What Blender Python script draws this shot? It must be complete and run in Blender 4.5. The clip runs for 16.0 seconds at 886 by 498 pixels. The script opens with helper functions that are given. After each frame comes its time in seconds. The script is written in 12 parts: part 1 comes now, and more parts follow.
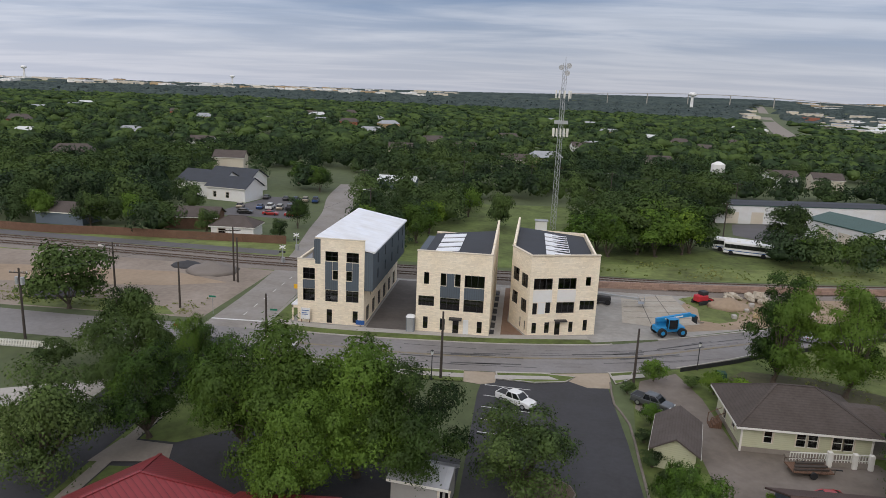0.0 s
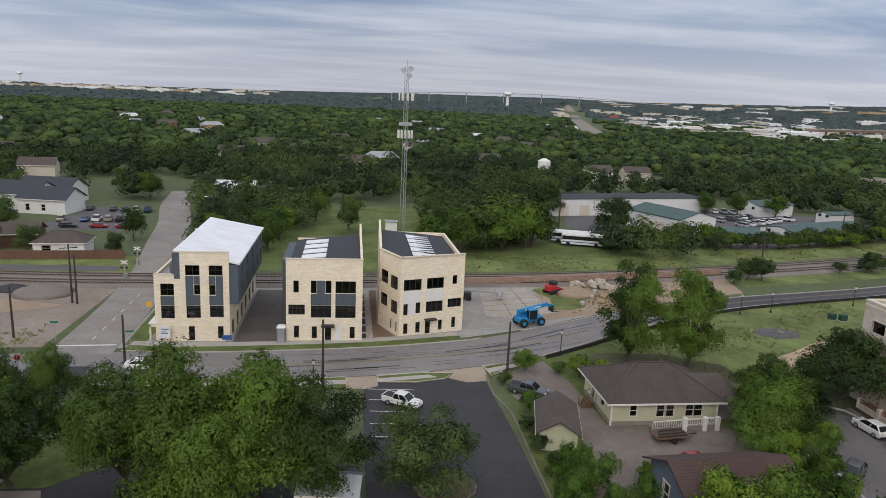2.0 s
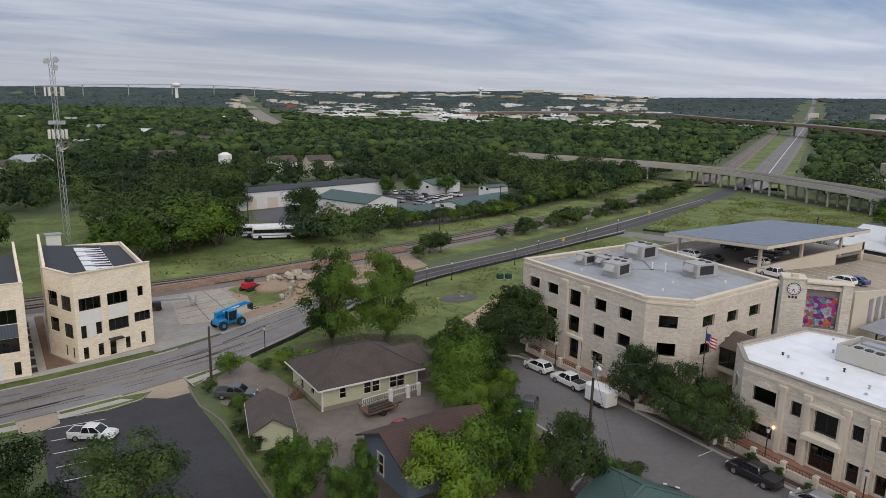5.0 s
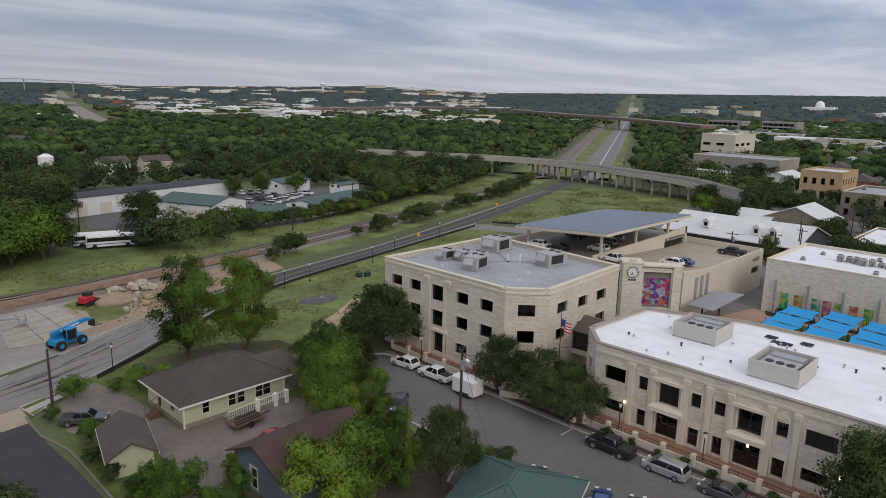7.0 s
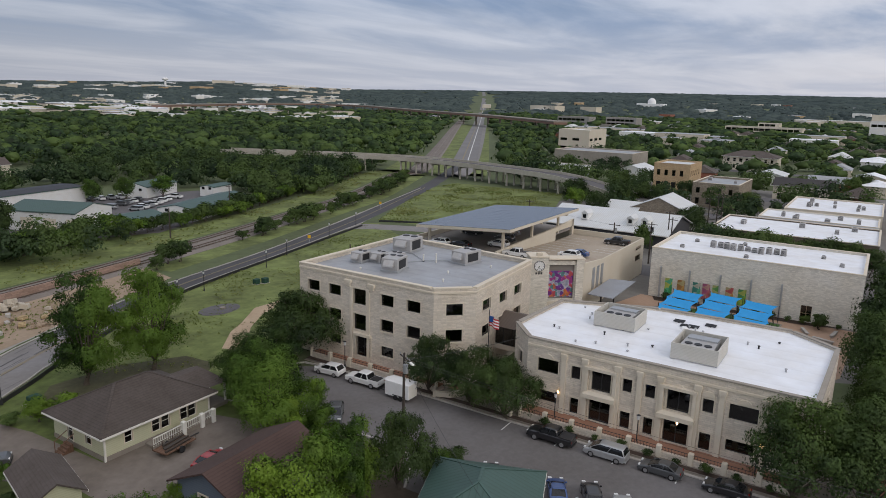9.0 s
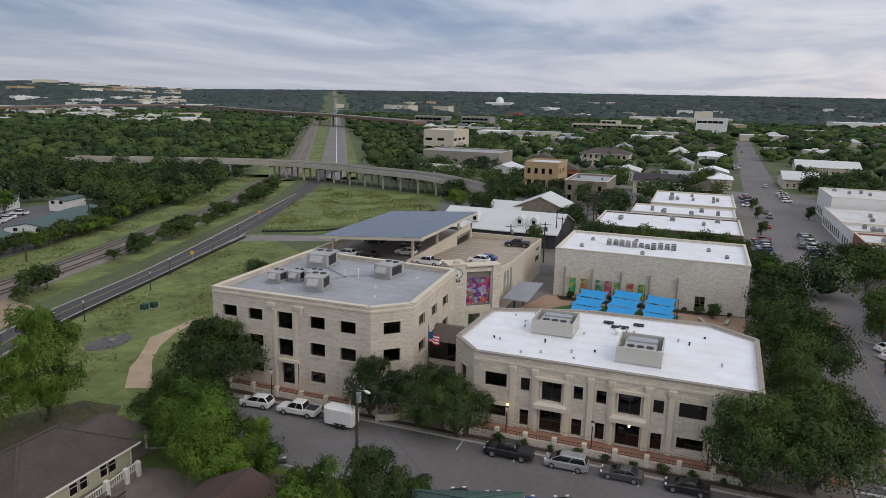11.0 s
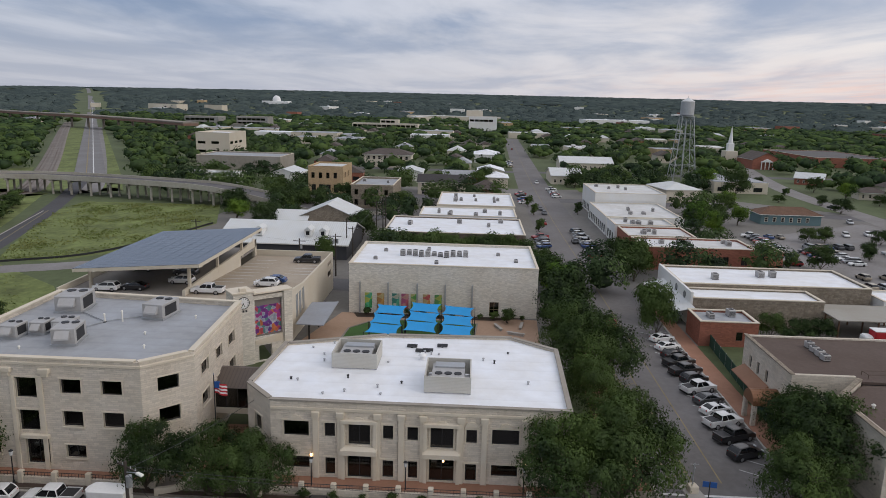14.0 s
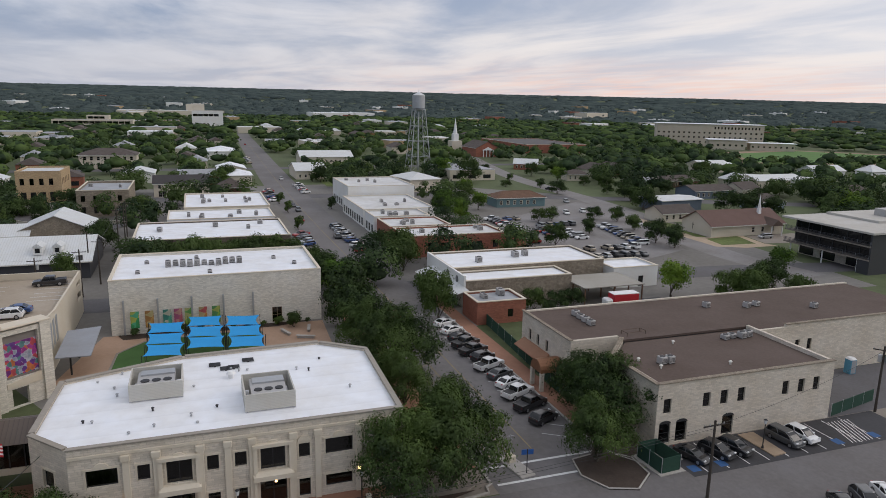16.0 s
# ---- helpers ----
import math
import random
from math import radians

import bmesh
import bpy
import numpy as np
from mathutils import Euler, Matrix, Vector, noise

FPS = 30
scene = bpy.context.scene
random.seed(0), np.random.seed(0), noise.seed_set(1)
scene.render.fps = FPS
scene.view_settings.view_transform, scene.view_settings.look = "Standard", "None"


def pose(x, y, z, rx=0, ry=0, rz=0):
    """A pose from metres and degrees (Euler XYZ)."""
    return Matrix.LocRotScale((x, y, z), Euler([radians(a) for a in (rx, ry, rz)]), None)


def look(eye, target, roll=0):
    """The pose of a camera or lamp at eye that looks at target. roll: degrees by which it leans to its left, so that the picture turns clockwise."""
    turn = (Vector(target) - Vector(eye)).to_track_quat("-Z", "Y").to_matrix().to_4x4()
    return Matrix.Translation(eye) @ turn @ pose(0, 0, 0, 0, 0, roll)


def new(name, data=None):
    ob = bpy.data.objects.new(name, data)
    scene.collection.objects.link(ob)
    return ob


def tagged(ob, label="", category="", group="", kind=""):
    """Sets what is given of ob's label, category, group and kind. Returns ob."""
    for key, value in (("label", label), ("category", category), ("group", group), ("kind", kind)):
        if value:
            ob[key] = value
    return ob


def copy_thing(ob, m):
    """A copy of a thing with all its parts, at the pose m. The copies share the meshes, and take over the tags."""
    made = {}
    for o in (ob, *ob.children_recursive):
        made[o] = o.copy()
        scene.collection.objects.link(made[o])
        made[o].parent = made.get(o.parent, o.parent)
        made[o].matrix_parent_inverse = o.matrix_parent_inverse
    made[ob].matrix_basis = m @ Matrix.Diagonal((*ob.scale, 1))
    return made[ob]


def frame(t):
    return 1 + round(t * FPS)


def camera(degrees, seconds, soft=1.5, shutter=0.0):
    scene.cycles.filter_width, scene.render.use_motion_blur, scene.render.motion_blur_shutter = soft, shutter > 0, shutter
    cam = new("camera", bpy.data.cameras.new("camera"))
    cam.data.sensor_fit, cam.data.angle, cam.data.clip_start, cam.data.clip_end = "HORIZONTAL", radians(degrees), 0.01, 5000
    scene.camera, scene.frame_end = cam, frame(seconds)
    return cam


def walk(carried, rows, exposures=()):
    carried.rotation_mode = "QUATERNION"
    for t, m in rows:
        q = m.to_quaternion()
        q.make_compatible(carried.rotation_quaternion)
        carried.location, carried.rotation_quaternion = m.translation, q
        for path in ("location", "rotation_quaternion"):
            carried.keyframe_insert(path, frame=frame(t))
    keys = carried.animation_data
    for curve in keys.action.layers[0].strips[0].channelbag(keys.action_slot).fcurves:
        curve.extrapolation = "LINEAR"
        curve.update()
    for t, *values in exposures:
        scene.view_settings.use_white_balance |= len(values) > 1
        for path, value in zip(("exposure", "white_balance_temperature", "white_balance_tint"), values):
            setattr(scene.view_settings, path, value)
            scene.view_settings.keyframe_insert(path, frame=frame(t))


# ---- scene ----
cam = camera(65.1, 16.0, 0.8)
METRES, EYE, TILT, LEAN, TURN = 40.66, 32.0, 0.0, 0.0, 6.5
ROWS = [
    (0.0, 0.0, 0.0, 0.0, 0.55, -12.9, -2.4),
    (0.5, -0.0682, 0.0027, 0.0053, -1.36, -12.8, -2.47),
    (1.0, -0.109, 0.0022, 0.0088, -4.0, -12.69, -2.51),
    (1.5, -0.125, -0.0006, 0.0114, -8.52, -12.53, -2.54),
    (2.0, -0.1278, -0.002, 0.0134, -13.74, -12.37, -2.49),
    (2.5, -0.1281, -0.0045, 0.015, -18.82, -12.32, -2.17),
    (3.0, -0.1282, -0.0052, 0.0153, -22.99, -12.29, -1.91),
    (3.5, -0.1273, -0.0069, 0.0161, -27.3, -12.3, -1.7),
    (4.0, -0.1277, -0.0081, 0.017, -31.94, -12.3, -1.53),
    (6.5, -0.1417, -0.001, 0.0291, -48.72, -12.41, -1.27),
    (7.0, -0.1566, 0.0166, 0.0317, -52.09, -12.42, -1.35),
    (7.5, -0.1767, 0.0435, 0.0337, -55.21, -12.44, -1.42),
    (8.0, -0.2029, 0.0805, 0.0353, -58.24, -12.45, -1.53),
    (10.5, -0.2666, 0.3663, 0.0531, -72.85, -12.28, -1.28),
    (11.0, -0.2467, 0.4175, 0.0597, -76.05, -12.2, -1.28),
    (11.5, -0.2276, 0.4477, 0.0657, -78.52, -12.16, -1.29),
    (12.0, -0.2005, 0.4559, 0.0711, -81.31, -12.14, -1.32),
    (12.5, -0.1643, 0.4524, 0.0779, -84.05, -12.09, -1.34),
    (13.0, -0.122, 0.4444, 0.0849, -87.04, -12.03, -1.37),
    (13.5, -0.0937, 0.4419, 0.0921, -90.16, -12.0, -1.39),
    (14.0, -0.0748, 0.4545, 0.0978, -93.83, -11.94, -1.37),
    (14.5, -0.0593, 0.4832, 0.1028, -97.84, -11.96, -1.34),
    (15.0, -0.0455, 0.5225, 0.1073, -103.37, -11.98, -1.29),
    (15.5, -0.0315, 0.57, 0.1096, -110.25, -12.0, -1.22),
    (16.0, -0.012, 0.6304, 0.1113, -116.01, -12.03, -1.17),
]
walk(cam, [(t, pose(0, 0, EYE, TILT, LEAN, TURN) @ pose(METRES * x, METRES * y, METRES * z, 90 + pitch, roll, yaw)) for t, x, y, z, yaw, pitch, roll in ROWS],
     exposures=[(0.0, 0.20, 6380, 13), (4.0, 0.18, 6380, 13), (6.5, 0.05, 6380, 13), (10.5, 0.0, 6380, 13), (13.0, -0.04, 6380, 13), (16.0, -0.05, 6380, 13)])

# ---- world, sun, exposure ----
scene.view_settings.exposure = 0.0
SUN_AZ, SUN_EL = 196.0, 34.0          # degrees clockwise from +y, and above the horizon
world = bpy.data.worlds.new("overcast_evening_sky")
scene.world = world
world.use_nodes = True
wn, wl = world.node_tree.nodes, world.node_tree.links
wn.clear()


def wnode(kind, **sets):
    n = wn.new(kind)
    for k, v in sets.items():
        n.inputs[k.replace("_", " ")].default_value = v
    return n


def wmath(op, a, b=None):
    n = wn.new("ShaderNodeMath")
    n.operation = op
    for i, v in enumerate((a, b)):
        if v is None:
            continue
        if isinstance(v, (int, float)):
            n.inputs[i].default_value = v
        else:
            wl.new(v, n.inputs[i])
    return n.outputs[0]


def wmix(fac, a, b, blend="MIX"):
    n = wn.new("ShaderNodeMix")
    n.data_type, n.blend_type = "RGBA", blend
    for i, v in ((0, fac), (6, a), (7, b)):
        if isinstance(v, (int, float, tuple)):
            n.inputs[i].default_value = v
        else:
            wl.new(v, n.inputs[i])
    return n.outputs[2]


sky = wn.new("ShaderNodeTexSky")
sky.sky_type, sky.sun_disc = "NISHITA", False
sky.sun_elevation, sky.sun_rotation = radians(SUN_EL), radians(SUN_AZ)
coord = wn.new("ShaderNodeTexCoord")
sep = wn.new("ShaderNodeSeparateXYZ")
wl.new(coord.outputs["Generated"], sep.inputs[0])
sx, sy, sz = sep.outputs
up = wmath("MAXIMUM", sz, 0.0)
den = wmath("ADD", up, 0.05)
comb = wn.new("ShaderNodeCombineXYZ")
wl.new(wmath("DIVIDE", sx, den), comb.inputs[0])
wl.new(wmath("DIVIDE", sy, den), comb.inputs[1])


def clouds(scale, detail, lo, hi, turn, stretch):
    mp = wn.new("ShaderNodeMapping")
    mp.inputs["Rotation"].default_value = (0, 0, radians(turn))
    mp.inputs["Scale"].default_value = (scale, scale * stretch, scale)
    wl.new(comb.outputs[0], mp.inputs[0])
    nz = wnode("ShaderNodeTexNoise", Detail=detail, Roughness=0.55, Distortion=0.4, Scale=1.0)
    wl.new(mp.outputs[0], nz.inputs["Vector"])
    rp = wn.new("ShaderNodeMapRange")
    rp.interpolation_type = "SMOOTHSTEP"
    rp.inputs["From Min"].default_value, rp.inputs["From Max"].default_value = lo, hi
    wl.new(nz.outputs[0], rp.inputs["Value"])
    return rp.outputs[0]


c1 = clouds(0.28, 7.0, 0.36, 0.66, -18, 1.9)
c2 = clouds(0.75, 6.0, 0.40, 0.70, -10, 2.6)
# a cloud deck that is brighter towards the zenith, as overcast skies are
deck = wmix(wmath("MULTIPLY", c1, 0.80), (0.175, 0.27, 0.43, 1), (0.66, 0.70, 0.77, 1))
deck = wmix(wmath("MULTIPLY", c2, 0.30), deck, (0.22, 0.29, 0.40, 1))
low = wn.new("ShaderNodeMapRange")
low.interpolation_type = "SMOOTHSTEP"
low.inputs["From Min"].default_value, low.inputs["From Max"].default_value = 0.16, 0.0
wl.new(up, low.inputs["Value"])
deck = wmix(wmath("MULTIPLY", low.outputs[0], 0.75), deck, (0.58, 0.595, 0.65, 1))
high = wn.new("ShaderNodeMapRange")
high.interpolation_type = "SMOOTHSTEP"
high.inputs["From Min"].default_value, high.inputs["From Max"].default_value = 0.25, 0.6
wl.new(up, high.inputs["Value"])
deck = wmix(high.outputs[0], deck, (0.56, 0.585, 0.635, 1))
# the side of the low sun is lighter and a little warm
az = radians(SUN_AZ)
toward = wmath("ADD", wmath("MULTIPLY", sx, math.sin(az)), wmath("MULTIPLY", sy, math.cos(az)))
glow = wmath("POWER", wmath("MAXIMUM", wmath("MULTIPLY_ADD", toward, 0.8), 0.0), 2.0)
deck = wmix(wmath("MINIMUM", wmath("MULTIPLY", glow, 0.6), 1.0), deck, (0.98, 0.96, 0.95, 1))
# the cloud breaks up towards the evening side, with a warm band low down
east = wmath("POWER", wmath("MAXIMUM", wmath("ADD", wmath("MULTIPLY", sx, 0.78), wmath("MULTIPLY", sy, -0.62)), 0.0), 5.0)
deck = wmix(wmath("MINIMUM", wmath("MULTIPLY", wmath("MULTIPLY", east, c1), 0.75), 1.0), deck, (0.98, 0.90, 0.82, 1))
band = wn.new("ShaderNodeMapRange")
band.interpolation_type = "SMOOTHSTEP"
band.inputs["From Min"].default_value, band.inputs["From Max"].default_value = 0.075, 0.02
wl.new(up, band.inputs["Value"])
deck = wmix(wmath("MULTIPLY", wmath("MULTIPLY", band.outputs[0], wmath("POWER", east, 2.4)), wmath("ADD", wmath("MULTIPLY", c2, 0.5), 0.35)), deck, (0.95, 0.66, 0.56, 1))
gain = wmath("ADD", wmath("MULTIPLY", wmath("POWER", up, 1.4), 0.42), 1.06)
# the north-east is the duller side
dull = wmath("POWER", wmath("MAXIMUM", wmath("ADD", wmath("MULTIPLY", sx, 0.16), wmath("MULTIPLY", sy, 0.987)), 0.0), 4.0)
gain = wmath("MULTIPLY", gain, wmath("SUBTRACT", 1.0, wmath("MULTIPLY", dull, 0.22)))
deckg = wn.new("ShaderNodeVectorMath")
deckg.operation = "SCALE"
wl.new(deck, deckg.inputs[0])
wl.new(gain, deckg.inputs["Scale"])
bg1 = wnode("ShaderNodeBackground", Strength=0.06)
wl.new(sky.outputs[0], bg1.inputs[0])
bg2 = wnode("ShaderNodeBackground", Strength=1.0)
wl.new(deckg.outputs[0], bg2.inputs[0])
add = wn.new("ShaderNodeMixShader")
add.inputs[0].default_value = 0.88
wl.new(bg1.outputs[0], add.inputs[1])
wl.new(bg2.outputs[0], add.inputs[2])
outw = wn.new("ShaderNodeOutputWorld")
wl.new(add.outputs[0], outw.inputs[0])

sun = new("sun", bpy.data.lights.new("sun", "SUN"))
sun.data.energy, sun.data.angle, sun.data.color = 0.62, radians(30), (1.0, 0.92, 0.82)
sun.matrix_world = look((0, 0, 80), (-math.sin(az) * math.cos(radians(SUN_EL)) * 50, -math.cos(az) * math.cos(radians(SUN_EL)) * 50, 80 - 50 * math.sin(radians(SUN_EL))))

# ---- materials ----
def mat(name, col, rough=0.85, var=0.18, big=0.15, fine=4.0, bump=0.15, metal=0.0, coords="Object", kind="", size=(0.5, 0.25), joint=0.55, island=0.0, spec=0.4, warm=0.0):
    """A surface of one stuff: colour col, uneven at two scales, with fine relief. kind: 'brick' coursed stone, 'seam' standing seams, 'shingle' rows, 'corr' ribs."""
    m = bpy.data.materials.new(name)
    m.use_nodes = True
    nt, nd = m.node_tree, m.node_tree.nodes
    bs = nd["Principled BSDF"]
    tc = nd.new("ShaderNodeTexCoord")
    geo = nd.new("ShaderNodeNewGeometry")
    src = tc.outputs["UV"] if kind else geo.outputs["Position"] if coords == "Position" else tc.outputs[coords]

    def noise_at(scale, detail=5.0, rough_=0.6):
        n = nd.new("ShaderNodeTexNoise")
        n.inputs["Scale"].default_value, n.inputs["Detail"].default_value, n.inputs["Roughness"].default_value = scale, detail, rough_
        nt.links.new(src, n.inputs["Vector"])
        return n.outputs[0]

    a, b = noise_at(big, 4.0), noise_at(fine, 6.0)

    def mth(op, x, y):
        n = nd.new("ShaderNodeMath")
        n.operation = op
        for i, v in enumerate((x, y)):
            if isinstance(v, (int, float)):
                n.inputs[i].default_value = v
            else:
                nt.links.new(v, n.inputs[i])
        return n.outputs[0]

    level = mth("ADD", mth("MULTIPLY", mth("SUBTRACT", a, 0.5), 2.4 * var), mth("MULTIPLY", mth("SUBTRACT", b, 0.5), 1.6 * var))
    if island:
        level = mth("ADD", level, mth("MULTIPLY", mth("SUBTRACT", geo.outputs["Random Per Island"], 0.5), island))
    hue = nd.new("ShaderNodeMix")
    hue.data_type = "RGBA"
    hue.inputs[6].default_value = (col[0] * 1.04, col[1], col[2] * 0.93, 1)
    hue.inputs[7].default_value = (col[0] * 0.95, col[1], col[2] * 1.08, 1)
    nt.links.new(a, hue.inputs[0])
    sc = nd.new("ShaderNodeVectorMath")
    sc.operation = "SCALE"
    nt.links.new(hue.outputs[2], sc.inputs[0])
    height = b
    if kind == "brick":
        br = nd.new("ShaderNodeTexBrick")
        br.offset, br.squash_frequency, br.squash = 0.37, 3, 1.4
        br.inputs["Color1"].default_value, br.inputs["Color2"].default_value, br.inputs["Mortar"].default_value = (1.09 - warm * 0.3, 1.09 - warm * 0.3, 1.09 - warm * 0.3, 1), (0.80 + warm, 0.79 + warm, 0.78 + warm, 1), (joint,) * 3 + (1,)
        br.inputs["Scale"].default_value = 1.0
        br.inputs["Brick Width"].default_value, br.inputs["Row Height"].default_value = size
        br.inputs["Mortar Size"].default_value, br.inputs["Mortar Smooth"].default_value, br.inputs["Bias"].default_value = 0.012, 0.4, -0.1
        nt.links.new(src, br.inputs["Vector"])
        level = mth("MULTIPLY", mth("ADD", level, 1.0), br.outputs["Color"])
        height = mth("SUBTRACT", mth("MULTIPLY", b, 0.6), br.outputs["Fac"])
    elif kind:
        wv = nd.new("ShaderNodeTexWave")
        wv.wave_type, wv.bands_direction = "BANDS", "X" if kind in ("seam", "corr") else "Y"
        wv.wave_profile = "SIN" if kind == "corr" else "SAW"
        wv.inputs["Scale"].default_value = 0.314 / size[0] * (1.0 if kind == "corr" else 1.0)
        wv.inputs["Distortion"].default_value = 0.0 if kind != "shingle" else 0.6
        wv.inputs["Detail Scale"].default_value = 3.0
        nt.links.new(src, wv.inputs["Vector"])
        level = mth("ADD", mth("ADD", level, 1.0), mth("MULTIPLY", mth("POWER", wv.outputs["Fac"], 6.0 if kind != "corr" else 1.0), -joint))
        height = mth("ADD", mth("MULTIPLY", b, 0.3), wv.outputs["Fac"])
    else:
        level = mth("ADD", level, 1.0)
    nt.links.new(level, sc.inputs["Scale"])
    nt.links.new(sc.outputs[0], bs.inputs["Base Color"])
    bs.inputs["Roughness"].default_value, bs.inputs["Metallic"].default_value = rough, metal
    bs.inputs["Specular IOR Level"].default_value = spec
    if bump:
        bp = nd.new("ShaderNodeBump")
        bp.inputs["Strength"].default_value, bp.inputs["Distance"].default_value = bump, 0.03
        nt.links.new(height, bp.inputs["Height"])
        nt.links.new(bp.outputs[0], bs.inputs["Normal"])
    return m


def leaves(name, dark, light, yellow, patch=0.06):
    """Foliage: each leaf spray its own green, lit tufts and dark hollows put into the colour by noise, whole trees
    lighter or yellower than others, a little light let through.
    """
    m = bpy.data.materials.new(name)
    m.use_nodes = True
    nt, nd = m.node_tree, m.node_tree.nodes
    nd.remove(nd["Principled BSDF"])
    geo, info = nd.new("ShaderNodeNewGeometry"), nd.new("ShaderNodeObjectInfo")
    n = nd.new("ShaderNodeTexNoise")
    n.inputs["Scale"].default_value, n.inputs["Detail"].default_value = patch, 3.0
    nt.links.new(geo.outputs["Position"], n.inputs["Vector"])

    def mx(fac, a, b):
        x = nd.new("ShaderNodeMix")
        x.data_type = "RGBA"
        for i, v in ((0, fac), (6, a), (7, b)):
            if isinstance(v, (float, tuple)):
                x.inputs[i].default_value = v
            else:
                nt.links.new(v, x.inputs[i])
        return x.outputs[2]

    ramp = nd.new("ShaderNodeMapRange")
    ramp.inputs["From Min"].default_value, ramp.inputs["From Max"].default_value = 0.40, 0.66
    vo = nd.new("ShaderNodeTexVoronoi")
    vo.voronoi_dimensions = "2D"
    vo.inputs["Scale"].default_value = patch * 3.0
    nt.links.new(geo.outputs["Position"], vo.inputs["Vector"])
    sp = nd.new("ShaderNodeSeparateColor")
    nt.links.new(vo.outputs["Color"], sp.inputs[0])
    av = nd.new("ShaderNodeMath")
    av.operation = "MULTIPLY_ADD"
    av.inputs[1].default_value = 0.34
    nt.links.new(sp.outputs[0], av.inputs[0])
    sub = nd.new("ShaderNodeMath")
    sub.operation = "SUBTRACT"
    sub.inputs[1].default_value = 0.18
    nt.links.new(n.outputs[0], sub.inputs[0])
    nt.links.new(sub.outputs[0], av.inputs[2])
    nt.links.new(av.outputs[0], ramp.inputs["Value"])
    # noise that paints the contrast of lit tufts and dark gaps into the green
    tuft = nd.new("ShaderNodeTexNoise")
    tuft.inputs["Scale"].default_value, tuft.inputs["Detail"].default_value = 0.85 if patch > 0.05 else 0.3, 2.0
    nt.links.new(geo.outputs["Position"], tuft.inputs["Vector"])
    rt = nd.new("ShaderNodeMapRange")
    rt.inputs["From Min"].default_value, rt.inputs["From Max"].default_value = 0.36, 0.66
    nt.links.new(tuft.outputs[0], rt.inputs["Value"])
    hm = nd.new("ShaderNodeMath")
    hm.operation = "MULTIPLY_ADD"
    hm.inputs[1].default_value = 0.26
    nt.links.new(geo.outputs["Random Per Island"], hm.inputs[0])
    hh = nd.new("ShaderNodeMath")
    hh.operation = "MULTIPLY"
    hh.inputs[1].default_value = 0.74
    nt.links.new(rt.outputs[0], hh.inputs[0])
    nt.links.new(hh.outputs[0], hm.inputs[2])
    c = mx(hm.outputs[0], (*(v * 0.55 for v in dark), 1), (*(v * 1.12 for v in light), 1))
    half = nd.new("ShaderNodeMath")
    half.operation = "MULTIPLY"
    half.inputs[1].default_value = 0.72
    nt.links.new(ramp.outputs[0], half.inputs[0])
    c = mx(half.outputs[0], c, (*yellow, 1))
    r2 = nd.new("ShaderNodeMath")
    r2.operation = "MULTIPLY"
    r2.inputs[1].default_value = 0.35
    nt.links.new(info.outputs["Random"], r2.inputs[0])
    c = mx(r2.outputs[0], c, (dark[0] * 0.75, dark[1] * 0.75, dark[2] * 0.75, 1))
    df, tr, mix = nd.new("ShaderNodeBsdfDiffuse"), nd.new("ShaderNodeBsdfTranslucent"), nd.new("ShaderNodeMixShader")
    gl = nd.new("ShaderNodeBsdfGlossy")
    gl.inputs["Roughness"].default_value = 0.55
    gl.inputs["Color"].default_value = (0.5, 0.55, 0.5, 1)
    for s in (df, tr):
        nt.links.new(c, s.inputs["Color"])
    mix.inputs[0].default_value = 0.17
    nt.links.new(df.outputs[0], mix.inputs[1])
    nt.links.new(tr.outputs[0], mix.inputs[2])
    m2 = nd.new("ShaderNodeMixShader")
    m2.inputs[0].default_value = 0.03
    nt.links.new(mix.outputs[0], m2.inputs[1])
    nt.links.new(gl.outputs[0], m2.inputs[2])
    nt.links.new(m2.outputs[0], nd["Material Output"].inputs["Surface"])
    return m


def glass(name, tint):
    m = bpy.data.materials.new(name)
    m.use_nodes = True
    nt, nd = m.node_tree, m.node_tree.nodes
    nd.remove(nd["Principled BSDF"])
    t, g, mx, fr = nd.new("ShaderNodeBsdfTransparent"), nd.new("ShaderNodeBsdfGlossy"), nd.new("ShaderNodeMixShader"), nd.new("ShaderNodeFresnel")
    t.inputs[0].default_value = (*tint, 1)
    g.inputs["Roughness"].default_value = 0.04
    fr.inputs[0].default_value = 1.85
    nt.links.new(fr.outputs[0], mx.inputs[0])
    nt.links.new(t.outputs[0], mx.inputs[1])
    nt.links.new(g.outputs[0], mx.inputs[2])
    nt.links.new(mx.outputs[0], nd["Material Output"].inputs["Surface"])
    return m


